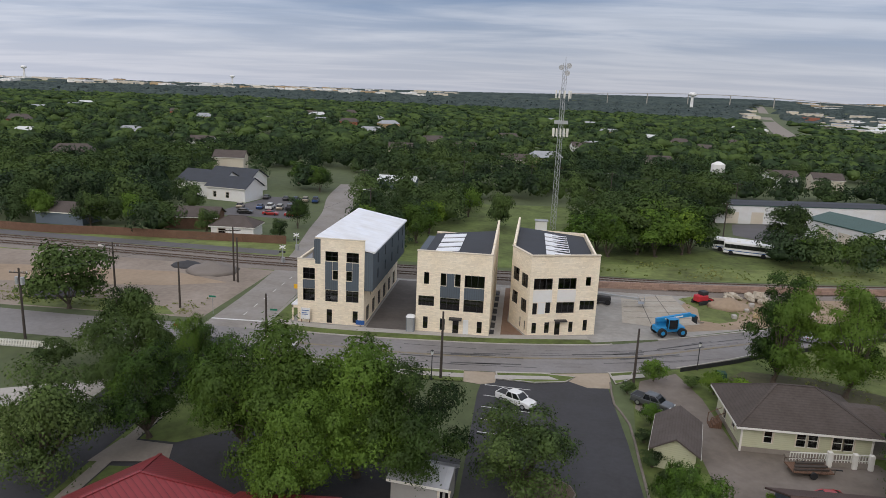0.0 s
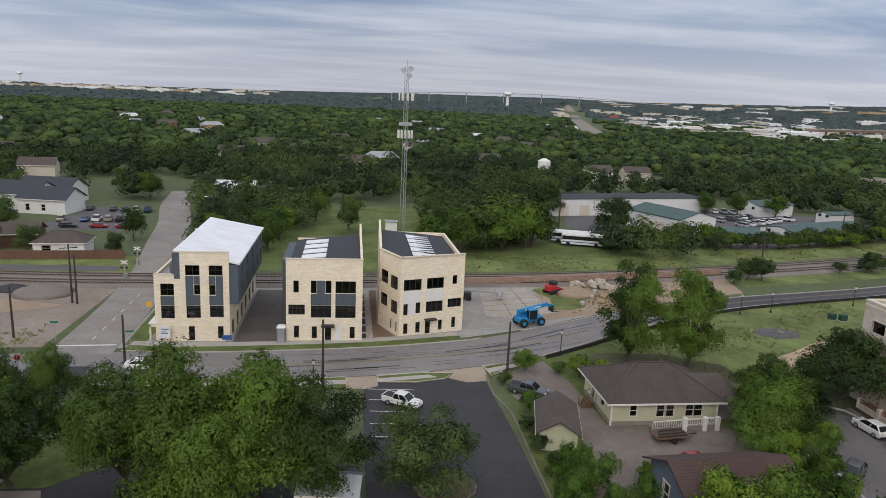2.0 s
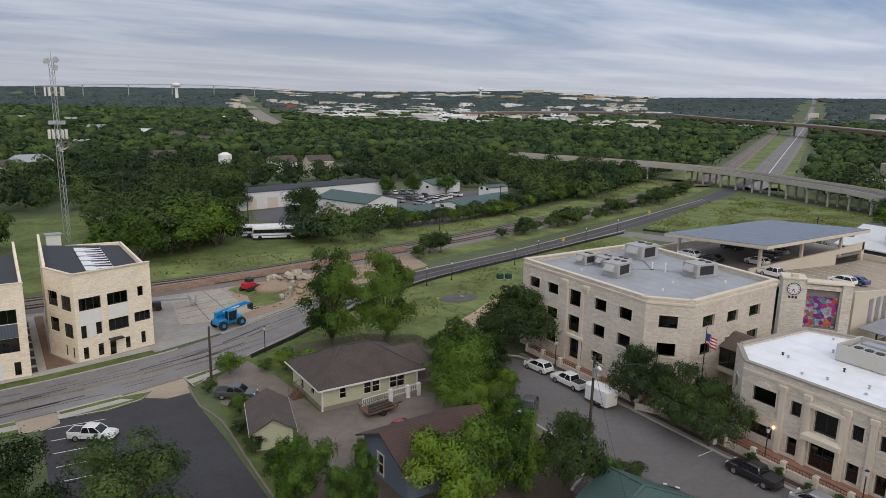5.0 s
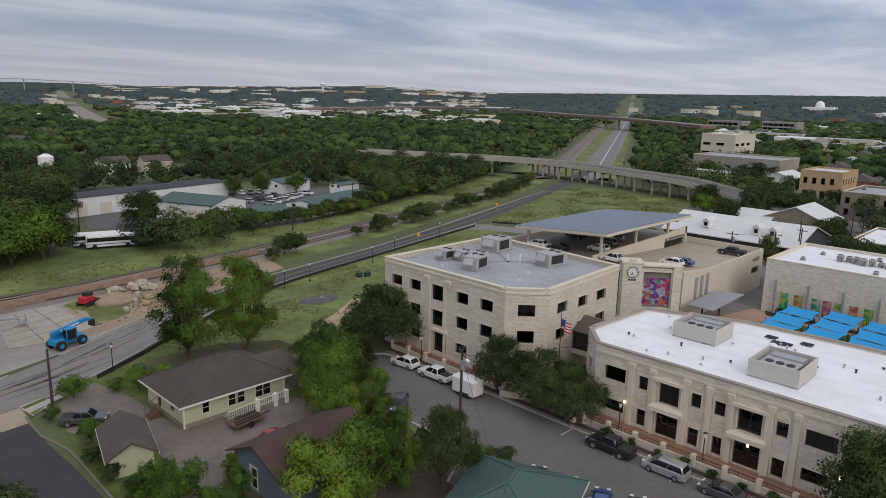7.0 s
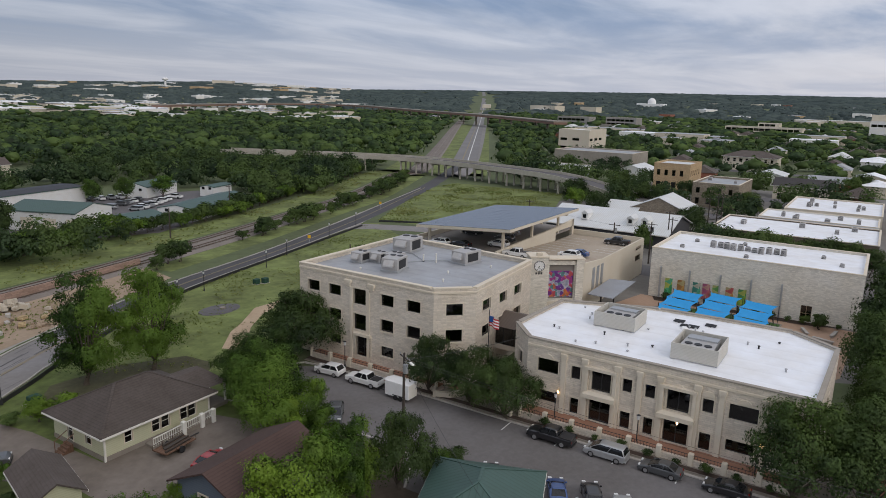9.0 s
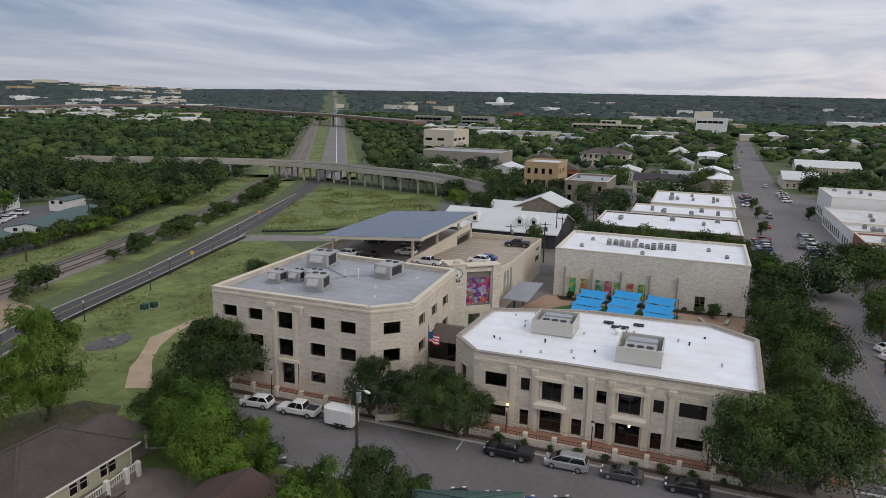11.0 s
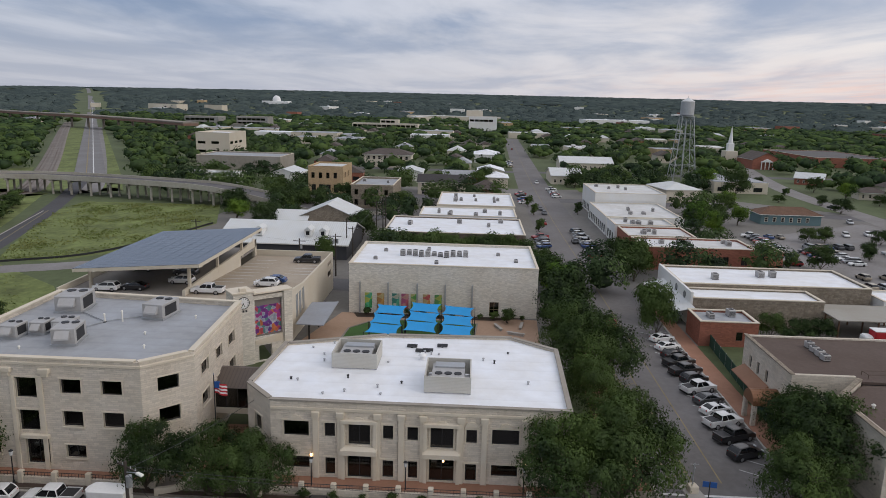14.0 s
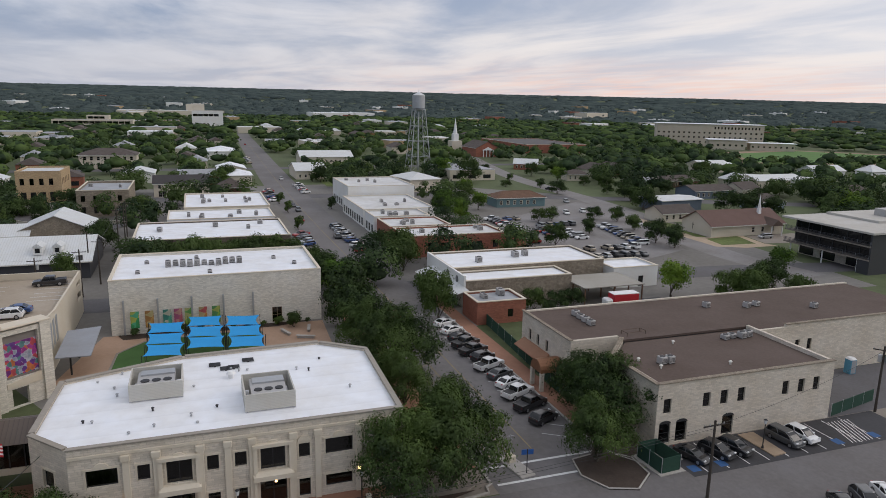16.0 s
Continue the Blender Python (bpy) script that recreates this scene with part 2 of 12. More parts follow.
def paint(name, col, rough=0.35, metal=0.0, coat=0.0, glow=0.0):
    m = bpy.data.materials.new(name)
    m.use_nodes = True
    nt, nd = m.node_tree, m.node_tree.nodes
    bs = nd["Principled BSDF"]
    n = nd.new("ShaderNodeTexNoise")
    n.inputs["Scale"].default_value, n.inputs["Detail"].default_value = 2.5, 5.0
    tc = nd.new("ShaderNodeTexCoord")
    nt.links.new(tc.outputs["Object"], n.inputs["Vector"])
    x = nd.new("ShaderNodeMix")
    x.data_type = "RGBA"
    x.inputs[6].default_value, x.inputs[7].default_value = (*(c * 0.88 for c in col), 1), (*(min(1, c * 1.1) for c in col), 1)
    nt.links.new(n.outputs[0], x.inputs[0])
    nt.links.new(x.outputs[2], bs.inputs["Base Color"])
    r = nd.new("ShaderNodeMapRange")
    r.inputs["To Min"].default_value, r.inputs["To Max"].default_value = rough * 0.8, min(1, rough * 1.25)
    nt.links.new(n.outputs[0], r.inputs["Value"])
    nt.links.new(r.outputs[0], bs.inputs["Roughness"])
    bs.inputs["Metallic"].default_value, bs.inputs["Coat Weight"].default_value = metal, coat
    if glow:
        bs.inputs["Emission Color"].default_value, bs.inputs["Emission Strength"].default_value = (*col, 1), glow
    return m


GRASS = mat("mown_grass", (0.097, 0.126, 0.032), 0.95, 0.85, 0.12, 0.9, 0.6, coords="Position")
FIELD = mat("meadow_grass", (0.128, 0.155, 0.046), 0.95, 0.85, 0.11, 0.55, 0.6, coords="Position")
EARTH = mat("town_ground", (0.085, 0.105, 0.045), 0.95, 0.50, 0.02, 0.5, 0.3, coords="Position")
DRIVE = mat("stained_drive_concrete", (0.166, 0.139, 0.116), 0.85, 0.42, 0.16, 1.0, 0.3, coords="Position")
DARKROOF = mat("dark_metal_roof", (0.075, 0.085, 0.085), 0.6, 0.15, 0.3, 2.0, 0.2)
ASPHALT = mat("worn_asphalt", (0.110, 0.104, 0.106), 0.9, 0.30, 0.12, 2.2, 0.25, coords="Position")
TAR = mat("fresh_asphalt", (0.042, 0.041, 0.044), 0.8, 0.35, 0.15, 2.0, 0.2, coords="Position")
CRACK = mat("patched_asphalt", (0.075, 0.073, 0.073), 0.85, 0.3, 0.3, 3.0, 0.2, coords="Position")
CONCRETE = mat("concrete", (0.235, 0.205, 0.172), 0.9, 0.22, 0.2, 2.5, 0.2, coords="Position")
KERB = mat("kerb_concrete", (0.38, 0.355, 0.32), 0.9, 0.22, 0.3, 3.0, 0.2, coords="Position")
DIRT = mat("bare_sandy_dirt", (0.30, 0.225, 0.155), 0.95, 0.30, 0.12, 1.4, 0.5, coords="Position")
BARE = mat("bare_trodden_earth", (0.25, 0.205, 0.165), 0.95, 0.42, 0.09, 1.2, 0.4, coords="Position")
LANE = mat("wet_stained_lane", (0.105, 0.090, 0.078), 0.7, 0.45, 0.25, 1.4, 0.3, coords="Position")
MUD = mat("wet_ground_concrete", (0.30, 0.285, 0.26), 0.8, 0.38, 0.10, 1.0, 0.4, coords="Position")
GRAVEL = mat("railway_ballast", (0.19, 0.165, 0.145), 0.95, 0.35, 0.1, 5.0, 0.8, coords="Position")
REDSTONE = mat("red_brown_paving", (0.30, 0.155, 0.10), 0.9, 0.2, 0.3, 2.0, 0.2, coords="Position", kind="")
WHITELINE = mat("road_marking_white", (0.62, 0.62, 0.60), 0.8, 0.25, 0.5, 3.0, 0.0, coords="Position")
YELLOWLINE = mat("road_marking_yellow", (0.24, 0.19, 0.10), 0.8, 0.3, 0.5, 3.0, 0.0, coords="Position")
CREAM = mat("cream_limestone", (0.85, 0.745, 0.575), 0.9, 0.08, 0.3, 3.0, 0.5, kind="brick", size=(0.48, 0.17), joint=0.84, warm=0.10)
LIME = mat("grey_buff_limestone", (0.63, 0.56, 0.465), 0.92, 0.16, 0.35, 3.0, 0.9, kind="brick", size=(0.55, 0.20), joint=0.74, warm=0.07)
SMOOTH = mat("smooth_cast_stone", (0.62, 0.55, 0.44), 0.85, 0.08, 0.4, 4.0, 0.1, coords="Object")
RUBBLE = mat("rubble_stone", (0.27, 0.225, 0.17), 0.95, 0.38, 0.5, 2.0, 0.9, kind="brick", size=(0.55, 0.26), joint=0.5)
WHITEBRICK = mat("painted_white_brick", (0.66, 0.62, 0.54), 0.85, 0.10, 0.2, 3.0, 0.4, kind="brick", size=(0.42, 0.14), joint=0.86)
REDBRICK = mat("red_brick", (0.30, 0.115, 0.075), 0.9, 0.2, 0.3, 3.0, 0.4, kind="brick", size=(0.4, 0.2), joint=0.85)
TANBRICK = mat("tan_brick", (0.46, 0.33, 0.19), 0.9, 0.15, 0.3, 3.0, 0.4, kind="brick", size=(0.4, 0.2), joint=0.85)
STUCCO = mat("beige_stucco", (0.58, 0.52, 0.42), 0.9, 0.1, 0.2, 3.0, 0.15)
WHITEWALL = mat("white_painted_wall", (0.72, 0.71, 0.68), 0.8, 0.08, 0.2, 2.0, 0.1)
SLATE = mat("slate_grey_siding", (0.085, 0.105, 0.125), 0.6, 0.08, 0.3, 3.0, 0.2, kind="seam", size=(0.3,), joint=0.35)
MEMBRANE = mat("white_roof_membrane", (0.77, 0.78, 0.80), 0.55, 0.16, 0.22, 0.55, 0.12, kind="seam", size=(2.6,), joint=0.07)
AGED = mat("aged_white_roof", (0.58, 0.575, 0.56), 0.7, 0.26, 0.13, 0.6, 0.12)
PALEROAD = mat("pale_worn_asphalt", (0.205, 0.192, 0.184), 0.9, 0.30, 0.10, 1.4, 0.25, coords="Position")
GREYMEMB = mat("grey_roof_membrane", (0.325, 0.335, 0.35), 0.7, 0.24, 0.16, 0.8, 0.12, kind="seam", size=(2.0,), joint=0.10)
BROWNROOF = mat("brown_gravel_roof", (0.098, 0.070, 0.057), 0.95, 0.34, 0.12, 2.5, 0.4)
DARKROOF = mat("black_roof_sheet", (0.035, 0.037, 0.043), 0.7, 0.2, 0.2, 2.0, 0.2)
SHINGLE = mat("brown_grey_shingles", (0.092, 0.075, 0.066), 0.95, 0.36, 0.4, 3.0, 0.5, kind="shingle", size=(0.3,), joint=0.22)
REDMETAL = mat("red_metal_roof", (0.22, 0.028, 0.032), 0.45, 0.12, 0.3, 2.0, 0.3, kind="seam", size=(0.45,), joint=0.55)
GREENMETAL = mat("green_metal_roof", (0.050, 0.095, 0.080), 0.5, 0.12, 0.3, 2.0, 0.3, kind="seam", size=(0.5,), joint=0.4)
WHITEMETAL = mat("pale_metal_roof", (0.60, 0.61, 0.60), 0.5, 0.1, 0.3, 2.0, 0.3, kind="seam", size=(0.5,), joint=0.25)
BROWNMETAL = mat("bronze_metal_roof", (0.11, 0.085, 0.07), 0.5, 0.1, 0.3, 2.0, 0.3, kind="seam", size=(0.4,), joint=0.4)
GREENSIDING = mat("sage_green_siding", (0.50, 0.50, 0.34), 0.8, 0.08, 0.3, 2.0, 0.2, kind="shingle", size=(0.2,), joint=0.2)
BLUESIDING = mat("blue_grey_siding", (0.13, 0.16, 0.20), 0.8, 0.08, 0.3, 2.0, 0.2, kind="shingle", size=(0.2,), joint=0.2)
WHITETRIM = mat("white_trim", (0.70, 0.68, 0.62), 0.7, 0.08, 0.5, 4.0, 0.05)
BARK = mat("bark", (0.085, 0.068, 0.052), 0.95, 0.35, 0.6, 6.0, 0.8)
POLEWOOD = mat("weathered_pole_wood", (0.060, 0.049, 0.041), 0.95, 0.3, 0.6, 6.0, 0.5)
FENCEWOOD = mat("brown_fence_boards", (0.15, 0.085, 0.055), 0.95, 0.3, 0.5, 4.0, 0.4, kind="seam", size=(0.2,), joint=0.5)
RETWALL = mat("terracotta_block_wall", (0.33, 0.225, 0.175), 0.95, 0.2, 0.3, 3.0, 0.5, kind="brick", size=(0.9, 0.3), joint=0.7)
GALV = mat("galvanised_steel", (0.42, 0.43, 0.44), 0.5, 0.12, 0.6, 4.0, 0.05, metal=0.6)
ACGREY = mat("air_conditioner_sheet", (0.42, 0.41, 0.40), 0.55, 0.14, 0.6, 3.0, 0.05, metal=0.3)
SCREEN = mat("louvre_screen_panel", (0.52, 0.50, 0.45), 0.7, 0.08, 0.5, 3.0, 0.3, kind="shingle", size=(0.15,), joint=0.25)
BLACK = mat("black_metal", (0.025, 0.025, 0.027), 0.55, 0.2, 0.6, 4.0, 0.0)
RUSTRAIL = mat("rail_steel", (0.12, 0.085, 0.065), 0.6, 0.2, 0.6, 4.0, 0.1, metal=0.5)
SLEEPER = mat("sleeper_concrete", (0.20, 0.175, 0.15), 0.95, 0.2, 0.6, 4.0, 0.2)
BLUESAIL = mat("blue_shade_cloth", (0.02, 0.28, 0.62), 0.8, 0.1, 0.4, 4.0, 0.1)
COPPER = mat("copper_awning", (0.26, 0.125, 0.065), 0.45, 0.15, 0.5, 3.0, 0.1, metal=0.4)
SOLAR = mat("solar_cells", (0.10, 0.12, 0.155), 0.25, 0.1, 0.4, 3.0, 0.0, spec=0.5)
GREENMESH = mat("green_fence_mesh", (0.02, 0.06, 0.04), 0.9, 0.2, 0.5, 4.0, 0.1)
TURF = mat("green_turf", (0.055, 0.12, 0.03), 0.95, 0.2, 0.3, 3.0, 0.3)
# grey kept dark so that what lies behind the panes passes for unlit rooms
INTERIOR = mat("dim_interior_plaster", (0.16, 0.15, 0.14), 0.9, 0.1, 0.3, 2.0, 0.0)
GLASS = glass("tinted_window_glass", (0.10, 0.11, 0.12))
CARGLASS = paint("car_window", (0.012, 0.014, 0.016), 0.06)
TYRE = mat("tyre_rubber", (0.02, 0.02, 0.021), 0.9, 0.2, 1.0, 8.0, 0.1)
RIM = paint("alloy_rim", (0.45, 0.45, 0.46), 0.35, 0.8)
HEADLAMP = paint("headlamp_lens", (0.65, 0.66, 0.66), 0.1)
TAILLAMP = paint("tail_lamp_red", (0.30, 0.012, 0.012), 0.2)
LIFTBLUE = paint("lift_blue_paint", (0.015, 0.23, 0.50), 0.45)
SIGNRED = paint("red_enamel", (0.45, 0.02, 0.03), 0.45)
SIGNGREEN = paint("sign_green", (0.01, 0.17, 0.10), 0.5)
SIGNYELLOW = paint("sign_yellow", (0.75, 0.42, 0.02), 0.5)
SIGNBLUE = paint("sign_blue", (0.02, 0.09, 0.30), 0.5)
WHITEPAINT = paint("white_gloss", (0.75, 0.75, 0.74), 0.4)
LAMPGLOW = paint("lit_wall_lamp", (1.0, 0.62, 0.28), 0.5, 0, 0, 6.0)
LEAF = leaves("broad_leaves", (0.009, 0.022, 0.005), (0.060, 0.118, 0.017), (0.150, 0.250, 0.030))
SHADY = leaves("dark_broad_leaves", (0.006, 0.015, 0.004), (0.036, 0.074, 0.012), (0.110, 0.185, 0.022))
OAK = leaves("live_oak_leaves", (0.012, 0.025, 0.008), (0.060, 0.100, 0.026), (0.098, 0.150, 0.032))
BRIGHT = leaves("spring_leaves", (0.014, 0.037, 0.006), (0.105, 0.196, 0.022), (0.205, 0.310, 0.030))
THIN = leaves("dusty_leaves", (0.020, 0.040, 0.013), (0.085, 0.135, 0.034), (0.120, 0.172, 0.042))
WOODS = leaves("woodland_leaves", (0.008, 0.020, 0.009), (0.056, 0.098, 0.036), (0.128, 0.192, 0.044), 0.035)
# far leaves: the blue haze of distance is put into their colour
HAZE_LEAF = leaves("blue_green_hill_cedar", (0.052, 0.072, 0.072), (0.086, 0.113, 0.112), (0.108, 0.138, 0.124), 0.012)
DRYWEED = leaves("dry_green_weeds", (0.205, 0.250, 0.066), (0.155, 0.190, 0.050), (0.240, 0.240, 0.085))

# ---- mesh building ----
class M:
    """A growing mesh: vertices and faces."""

    def __init__(self):
        self.v, self.f = [], []

    def poly(self, pts):
        n = len(self.v)
        self.v += [tuple(p) for p in pts]
        self.f.append(tuple(range(n, n + len(pts))))
        return self

    def box(self, x0, x1, y0, y1, z0, z1):
        n = len(self.v)
        self.v += [(x, y, z) for z in (z0, z1) for x, y in ((x0, y0), (x1, y0), (x1, y1), (x0, y1))]
        self.f += [tuple(n + i for i in q) for q in ((3, 2, 1, 0), (4, 5, 6, 7), (0, 1, 5, 4), (1, 2, 6, 5), (2, 3, 7, 6), (3, 0, 4, 7))]
        return self

    def cham(self, x0, x1, y0, y1, z0, z1, c=0.05):
        """A box with its upright edges and its top rim cut off by c."""
        def ring(i, z):
            a, b, d, e = x0 + i, x1 - i, y0 + i, y1 - i
            return [(a + c, d, z), (b - c, d, z), (b, d + c, z), (b, e - c, z), (b - c, e, z), (a + c, e, z), (a, e - c, z), (a, d + c, z)]
        return self.loft([ring(0, z0), ring(0, z1 - c), ring(c * 0.7, z1)])

    def loft(self, rings, caps=True):
        k, n = len(rings[0]), len(self.v)
        for r in rings:
            self.v += [tuple(p) for p in r]
        for i in range(len(rings) - 1):
            for j in range(k):
                a, b = n + i * k + j, n + i * k + (j + 1) % k
                self.f.append((a, b, b + k, a + k))
        if caps:
            self.f += [tuple(n + k - 1 - j for j in range(k)), tuple(n + (len(rings) - 1) * k + j for j in range(k))]
        return self

    def prism(self, poly, z0, z1):
        if sum(a[0] * b[1] - b[0] * a[1] for a, b in zip(poly, poly[1:] + poly[:1])) < 0:
            poly = poly[::-1]
        return self.loft([[(x, y, z0) for x, y in poly], [(x, y, z1) for x, y in poly]])

    def tube(self, p, q, r0, r1=None, n=8):
        p, q = Vector(p), Vector(q)
        d = (q - p).normalized()
        a = d.orthogonal().normalized()
        b = d.cross(a)
        r1 = r0 if r1 is None else r1
        return self.loft([[p + (a * math.cos(t) + b * math.sin(t)) * r0 for t in [6.28319 * i / n for i in range(n)]],
                          [q + (a * math.cos(t) + b * math.sin(t)) * r1 for t in [6.28319 * i / n for i in range(n)]]])

    def beam(self, p, q, w, h):
        """A straight bar of rectangular section, w across and h high."""
        p, q = Vector(p), Vector(q)
        d = (q - p).normalized()
        s = d.cross(Vector((0, 0, 1)))
        s = s.normalized() if s.length > 1e-4 else Vector((1, 0, 0))
        u = s.cross(d)
        ring = [s * x * w / 2 + u * y * h / 2 for x, y in ((-1, -1), (1, -1), (1, 1), (-1, 1))]
        return self.loft([[p + o for o in ring], [q + o for o in ring]])

    def add(self, other, m):
        n = len(self.v)
        self.v += [tuple(m @ Vector(p)) for p in other.v]
        self.f += [tuple(n + i for i in f) for f in other.f]
        return self


def uv_map(me):
    """Lays metres along the wall and up it (or across, on flat faces) into a UV layer, for coursed surfaces."""
    nl = len(me.loops)
    co = np.empty(len(me.vertices) * 3)
    me.vertices.foreach_get("co", co)
    co = co.reshape(-1, 3)
    vi = np.empty(nl, int)
    me.loops.foreach_get("vertex_index", vi)
    nf = len(me.polygons)
    no, tot = np.empty(nf * 3), np.empty(nf, int)
    me.polygons.foreach_get("normal", no)
    me.polygons.foreach_get("loop_total", tot)
    no = np.repeat(no.reshape(-1, 3), tot, axis=0)
    p = co[vi]
    flat = np.hypot(no[:, 0], no[:, 1]) < 0.02
    h = np.where(flat[:, None], [[0.0, 1.0]], no[:, :2])
    h = h / np.maximum(np.linalg.norm(h, axis=1, keepdims=True), 1e-6)
    u = -p[:, 0] * h[:, 1] + p[:, 1] * h[:, 0]
    steep = np.abs(no[:, 2]) < 0.95
    v = np.where(flat, p[:, 1], np.where(steep, p[:, 2] / np.maximum(np.sqrt(1 - no[:, 2] ** 2), 0.2), p[:, 0] * h[:, 0] + p[:, 1] * h[:, 1]))
    layer = me.uv_layers.new(name="metres")
    layer.data.foreach_set("uv", np.stack([u, v], 1).ravel())


def mesh_of(name, m, material, smooth=False):
    me = bpy.data.meshes.new(name)
    me.from_pydata(m.v, [], m.f)
    me.update()
    uv_map(me)
    me.materials.append(material)
    if smooth:
        me.polygons.foreach_set("use_smooth", [True] * len(me.polygons))
    return me


def part(name, m, material, parent=None, label="", smooth=False):
    """ONE mesh object, under a thing or a part where one is given."""
    ob = new(name, m if isinstance(m, bpy.types.Mesh) else mesh_of(name, m, material, smooth))
    if parent:
        ob.parent = parent
    return tagged(ob, label)


def parts(name, m, material, parent, label=""):
    """Each connected piece of the mesh as a part of its own."""
    keys, root = {}, []

    def find(i):
        while root[i] != i:
            root[i] = root[root[i]]
            i = root[i]
        return i

    ids = []
    for v in m.v:
        k = tuple(round(c, 3) for c in v)
        if k not in keys:
            keys[k] = len(root)
            root.append(len(root))
        ids.append(keys[k])
    for f in m.f:
        for i in f[1:]:
            root[find(ids[i])] = find(ids[f[0]])
    pieces = {}
    for f in m.f:
        pieces.setdefault(find(ids[f[0]]), []).append(f)
    for faces in pieces.values():
        g = M()
        for f in faces:
            g.poly([m.v[i] for i in f])
        part(name, g, material, parent, label)


def thing(name, label, category, at=(0, 0, 0), rz=0.0, group="", kind=""):
    ob = new(name)
    ob.empty_display_size = 0.3
    ob.matrix_basis = pose(*at, 0, 0, rz)
    return tagged(ob, label, category, group, kind)


def structure(name, m, material, label, category):
    return tagged(part(name, m, material), label, category, kind="structure")


def smooth_line(pts, step=4.0):
    """A rounded line through the points given."""
    out = []
    P = [Vector(p) for p in pts]
    P = [P[0] * 2 - P[1], *P, P[-1] * 2 - P[-2]]
    for a, b, c, d in zip(P, P[1:], P[2:], P[3:]):
        n = max(2, int((c - b).length / step))
        for i in range(n):
            t = i / n
            out.append(0.5 * (2 * b + (c - a) * t + (2 * a - 5 * b + 4 * c - d) * t * t + (3 * b - a - 3 * c + d) * t ** 3))
    return out + [P[-2]]


def sideways(line, off):
    """The line moved off metres to its right."""
    out = []
    for i, p in enumerate(line):
        d = line[min(i + 1, len(line) - 1)] - line[max(i - 1, 0)]
        n = Vector((d.y, -d.x)).normalized()
        out.append(Vector((p.x + n.x * off, p.y + n.y * off)))
    return out


def strip(m, left, right, z, z2=None):
    for a, b, c, d in zip(left, left[1:], right[1:], right):
        m.poly([(d.x, d.y, z), (c.x, c.y, z), (b.x, b.y, z), (a.x, a.y, z)])
    return m


def kerb_run(m, line, w=0.18, z0=-0.1, z1=0.15):
    """A kerb stone run, w wide to the right of the line, with its edge rounded off."""
    r = sideways(line, w)
    a, b = sideways(line, 0.03), sideways(line, w - 0.03)
    for i in range(len(line) - 1):
        n = len(m.v)
        for j in (i, i + 1):
            m.v += [(line[j].x, line[j].y, z0), (line[j].x, line[j].y, z1 - 0.03), (a[j].x, a[j].y, z1), (b[j].x, b[j].y, z1), (r[j].x, r[j].y, z1 - 0.03), (r[j].x, r[j].y, z0)]
        for k in range(5):
            m.f.append((n + k, n + k + 6, n + k + 7, n + k + 1))
        if i in (0, len(line) - 2):
            m.f.append(tuple(n + k + (6 if i else 0) for k in range(6)))
    return m


def V2(*pts):
    return [Vector(p) for p in pts]


# ---- walls with openings ----
def wall_run(m, p, q, z0, z1, holes, thick=0.3):
    """A wall from p to q (seen from outside, p is at the left), through which the holes (u0, u1, z0, z1) go, with their reveals."""
    p, q = Vector(p), Vector(q)
    d = (q - p)
    L = d.length
    d /= L
    inn = Vector((-d.y, d.x))
    us = sorted({0.0, L, *[h[0] for h in holes], *[h[1] for h in holes]})
    zs = sorted({z0, z1, *[h[2] for h in holes], *[h[3] for h in holes]})

    def at(u, z, t=0.0):
        return (p.x + d.x * u + inn.x * t, p.y + d.y * u + inn.y * t, z)

    for a, b in zip(us, us[1:]):
        for c, e in zip(zs, zs[1:]):
            if any(h[0] - 1e-6 <= a and b <= h[1] + 1e-6 and h[2] - 1e-6 <= c and e <= h[3] + 1e-6 for h in holes):
                continue
            m.poly([at(a, c), at(b, c), at(b, e), at(a, e)])
            m.poly([at(a, e, thick), at(b, e, thick), at(b, c, thick), at(a, c, thick)])
    for a, b, c, e in holes:
        for (u0, w0), (u1, w1) in (((a, c), (a, e)), ((a, e), (b, e)), ((b, e), (b, c)), ((b, c), (a, c))):
            m.poly([at(u0, w0), at(u1, w1), at(u1, w1, thick), at(u0, w0, thick)])
    m.poly([at(0, z1), at(L, z1), at(L, z1, thick), at(0, z1, thick)])
    e = 0.004
    m.poly([at(e, z0, e), at(e, z1 - e, e), at(e, z1 - e, thick), at(e, z0, thick)])
    m.poly([at(L - e, z1 - e, e), at(L - e, z0, e), at(L - e, z0, thick), at(L - e, z1 - e, thick)])
    return m


PANES = {}


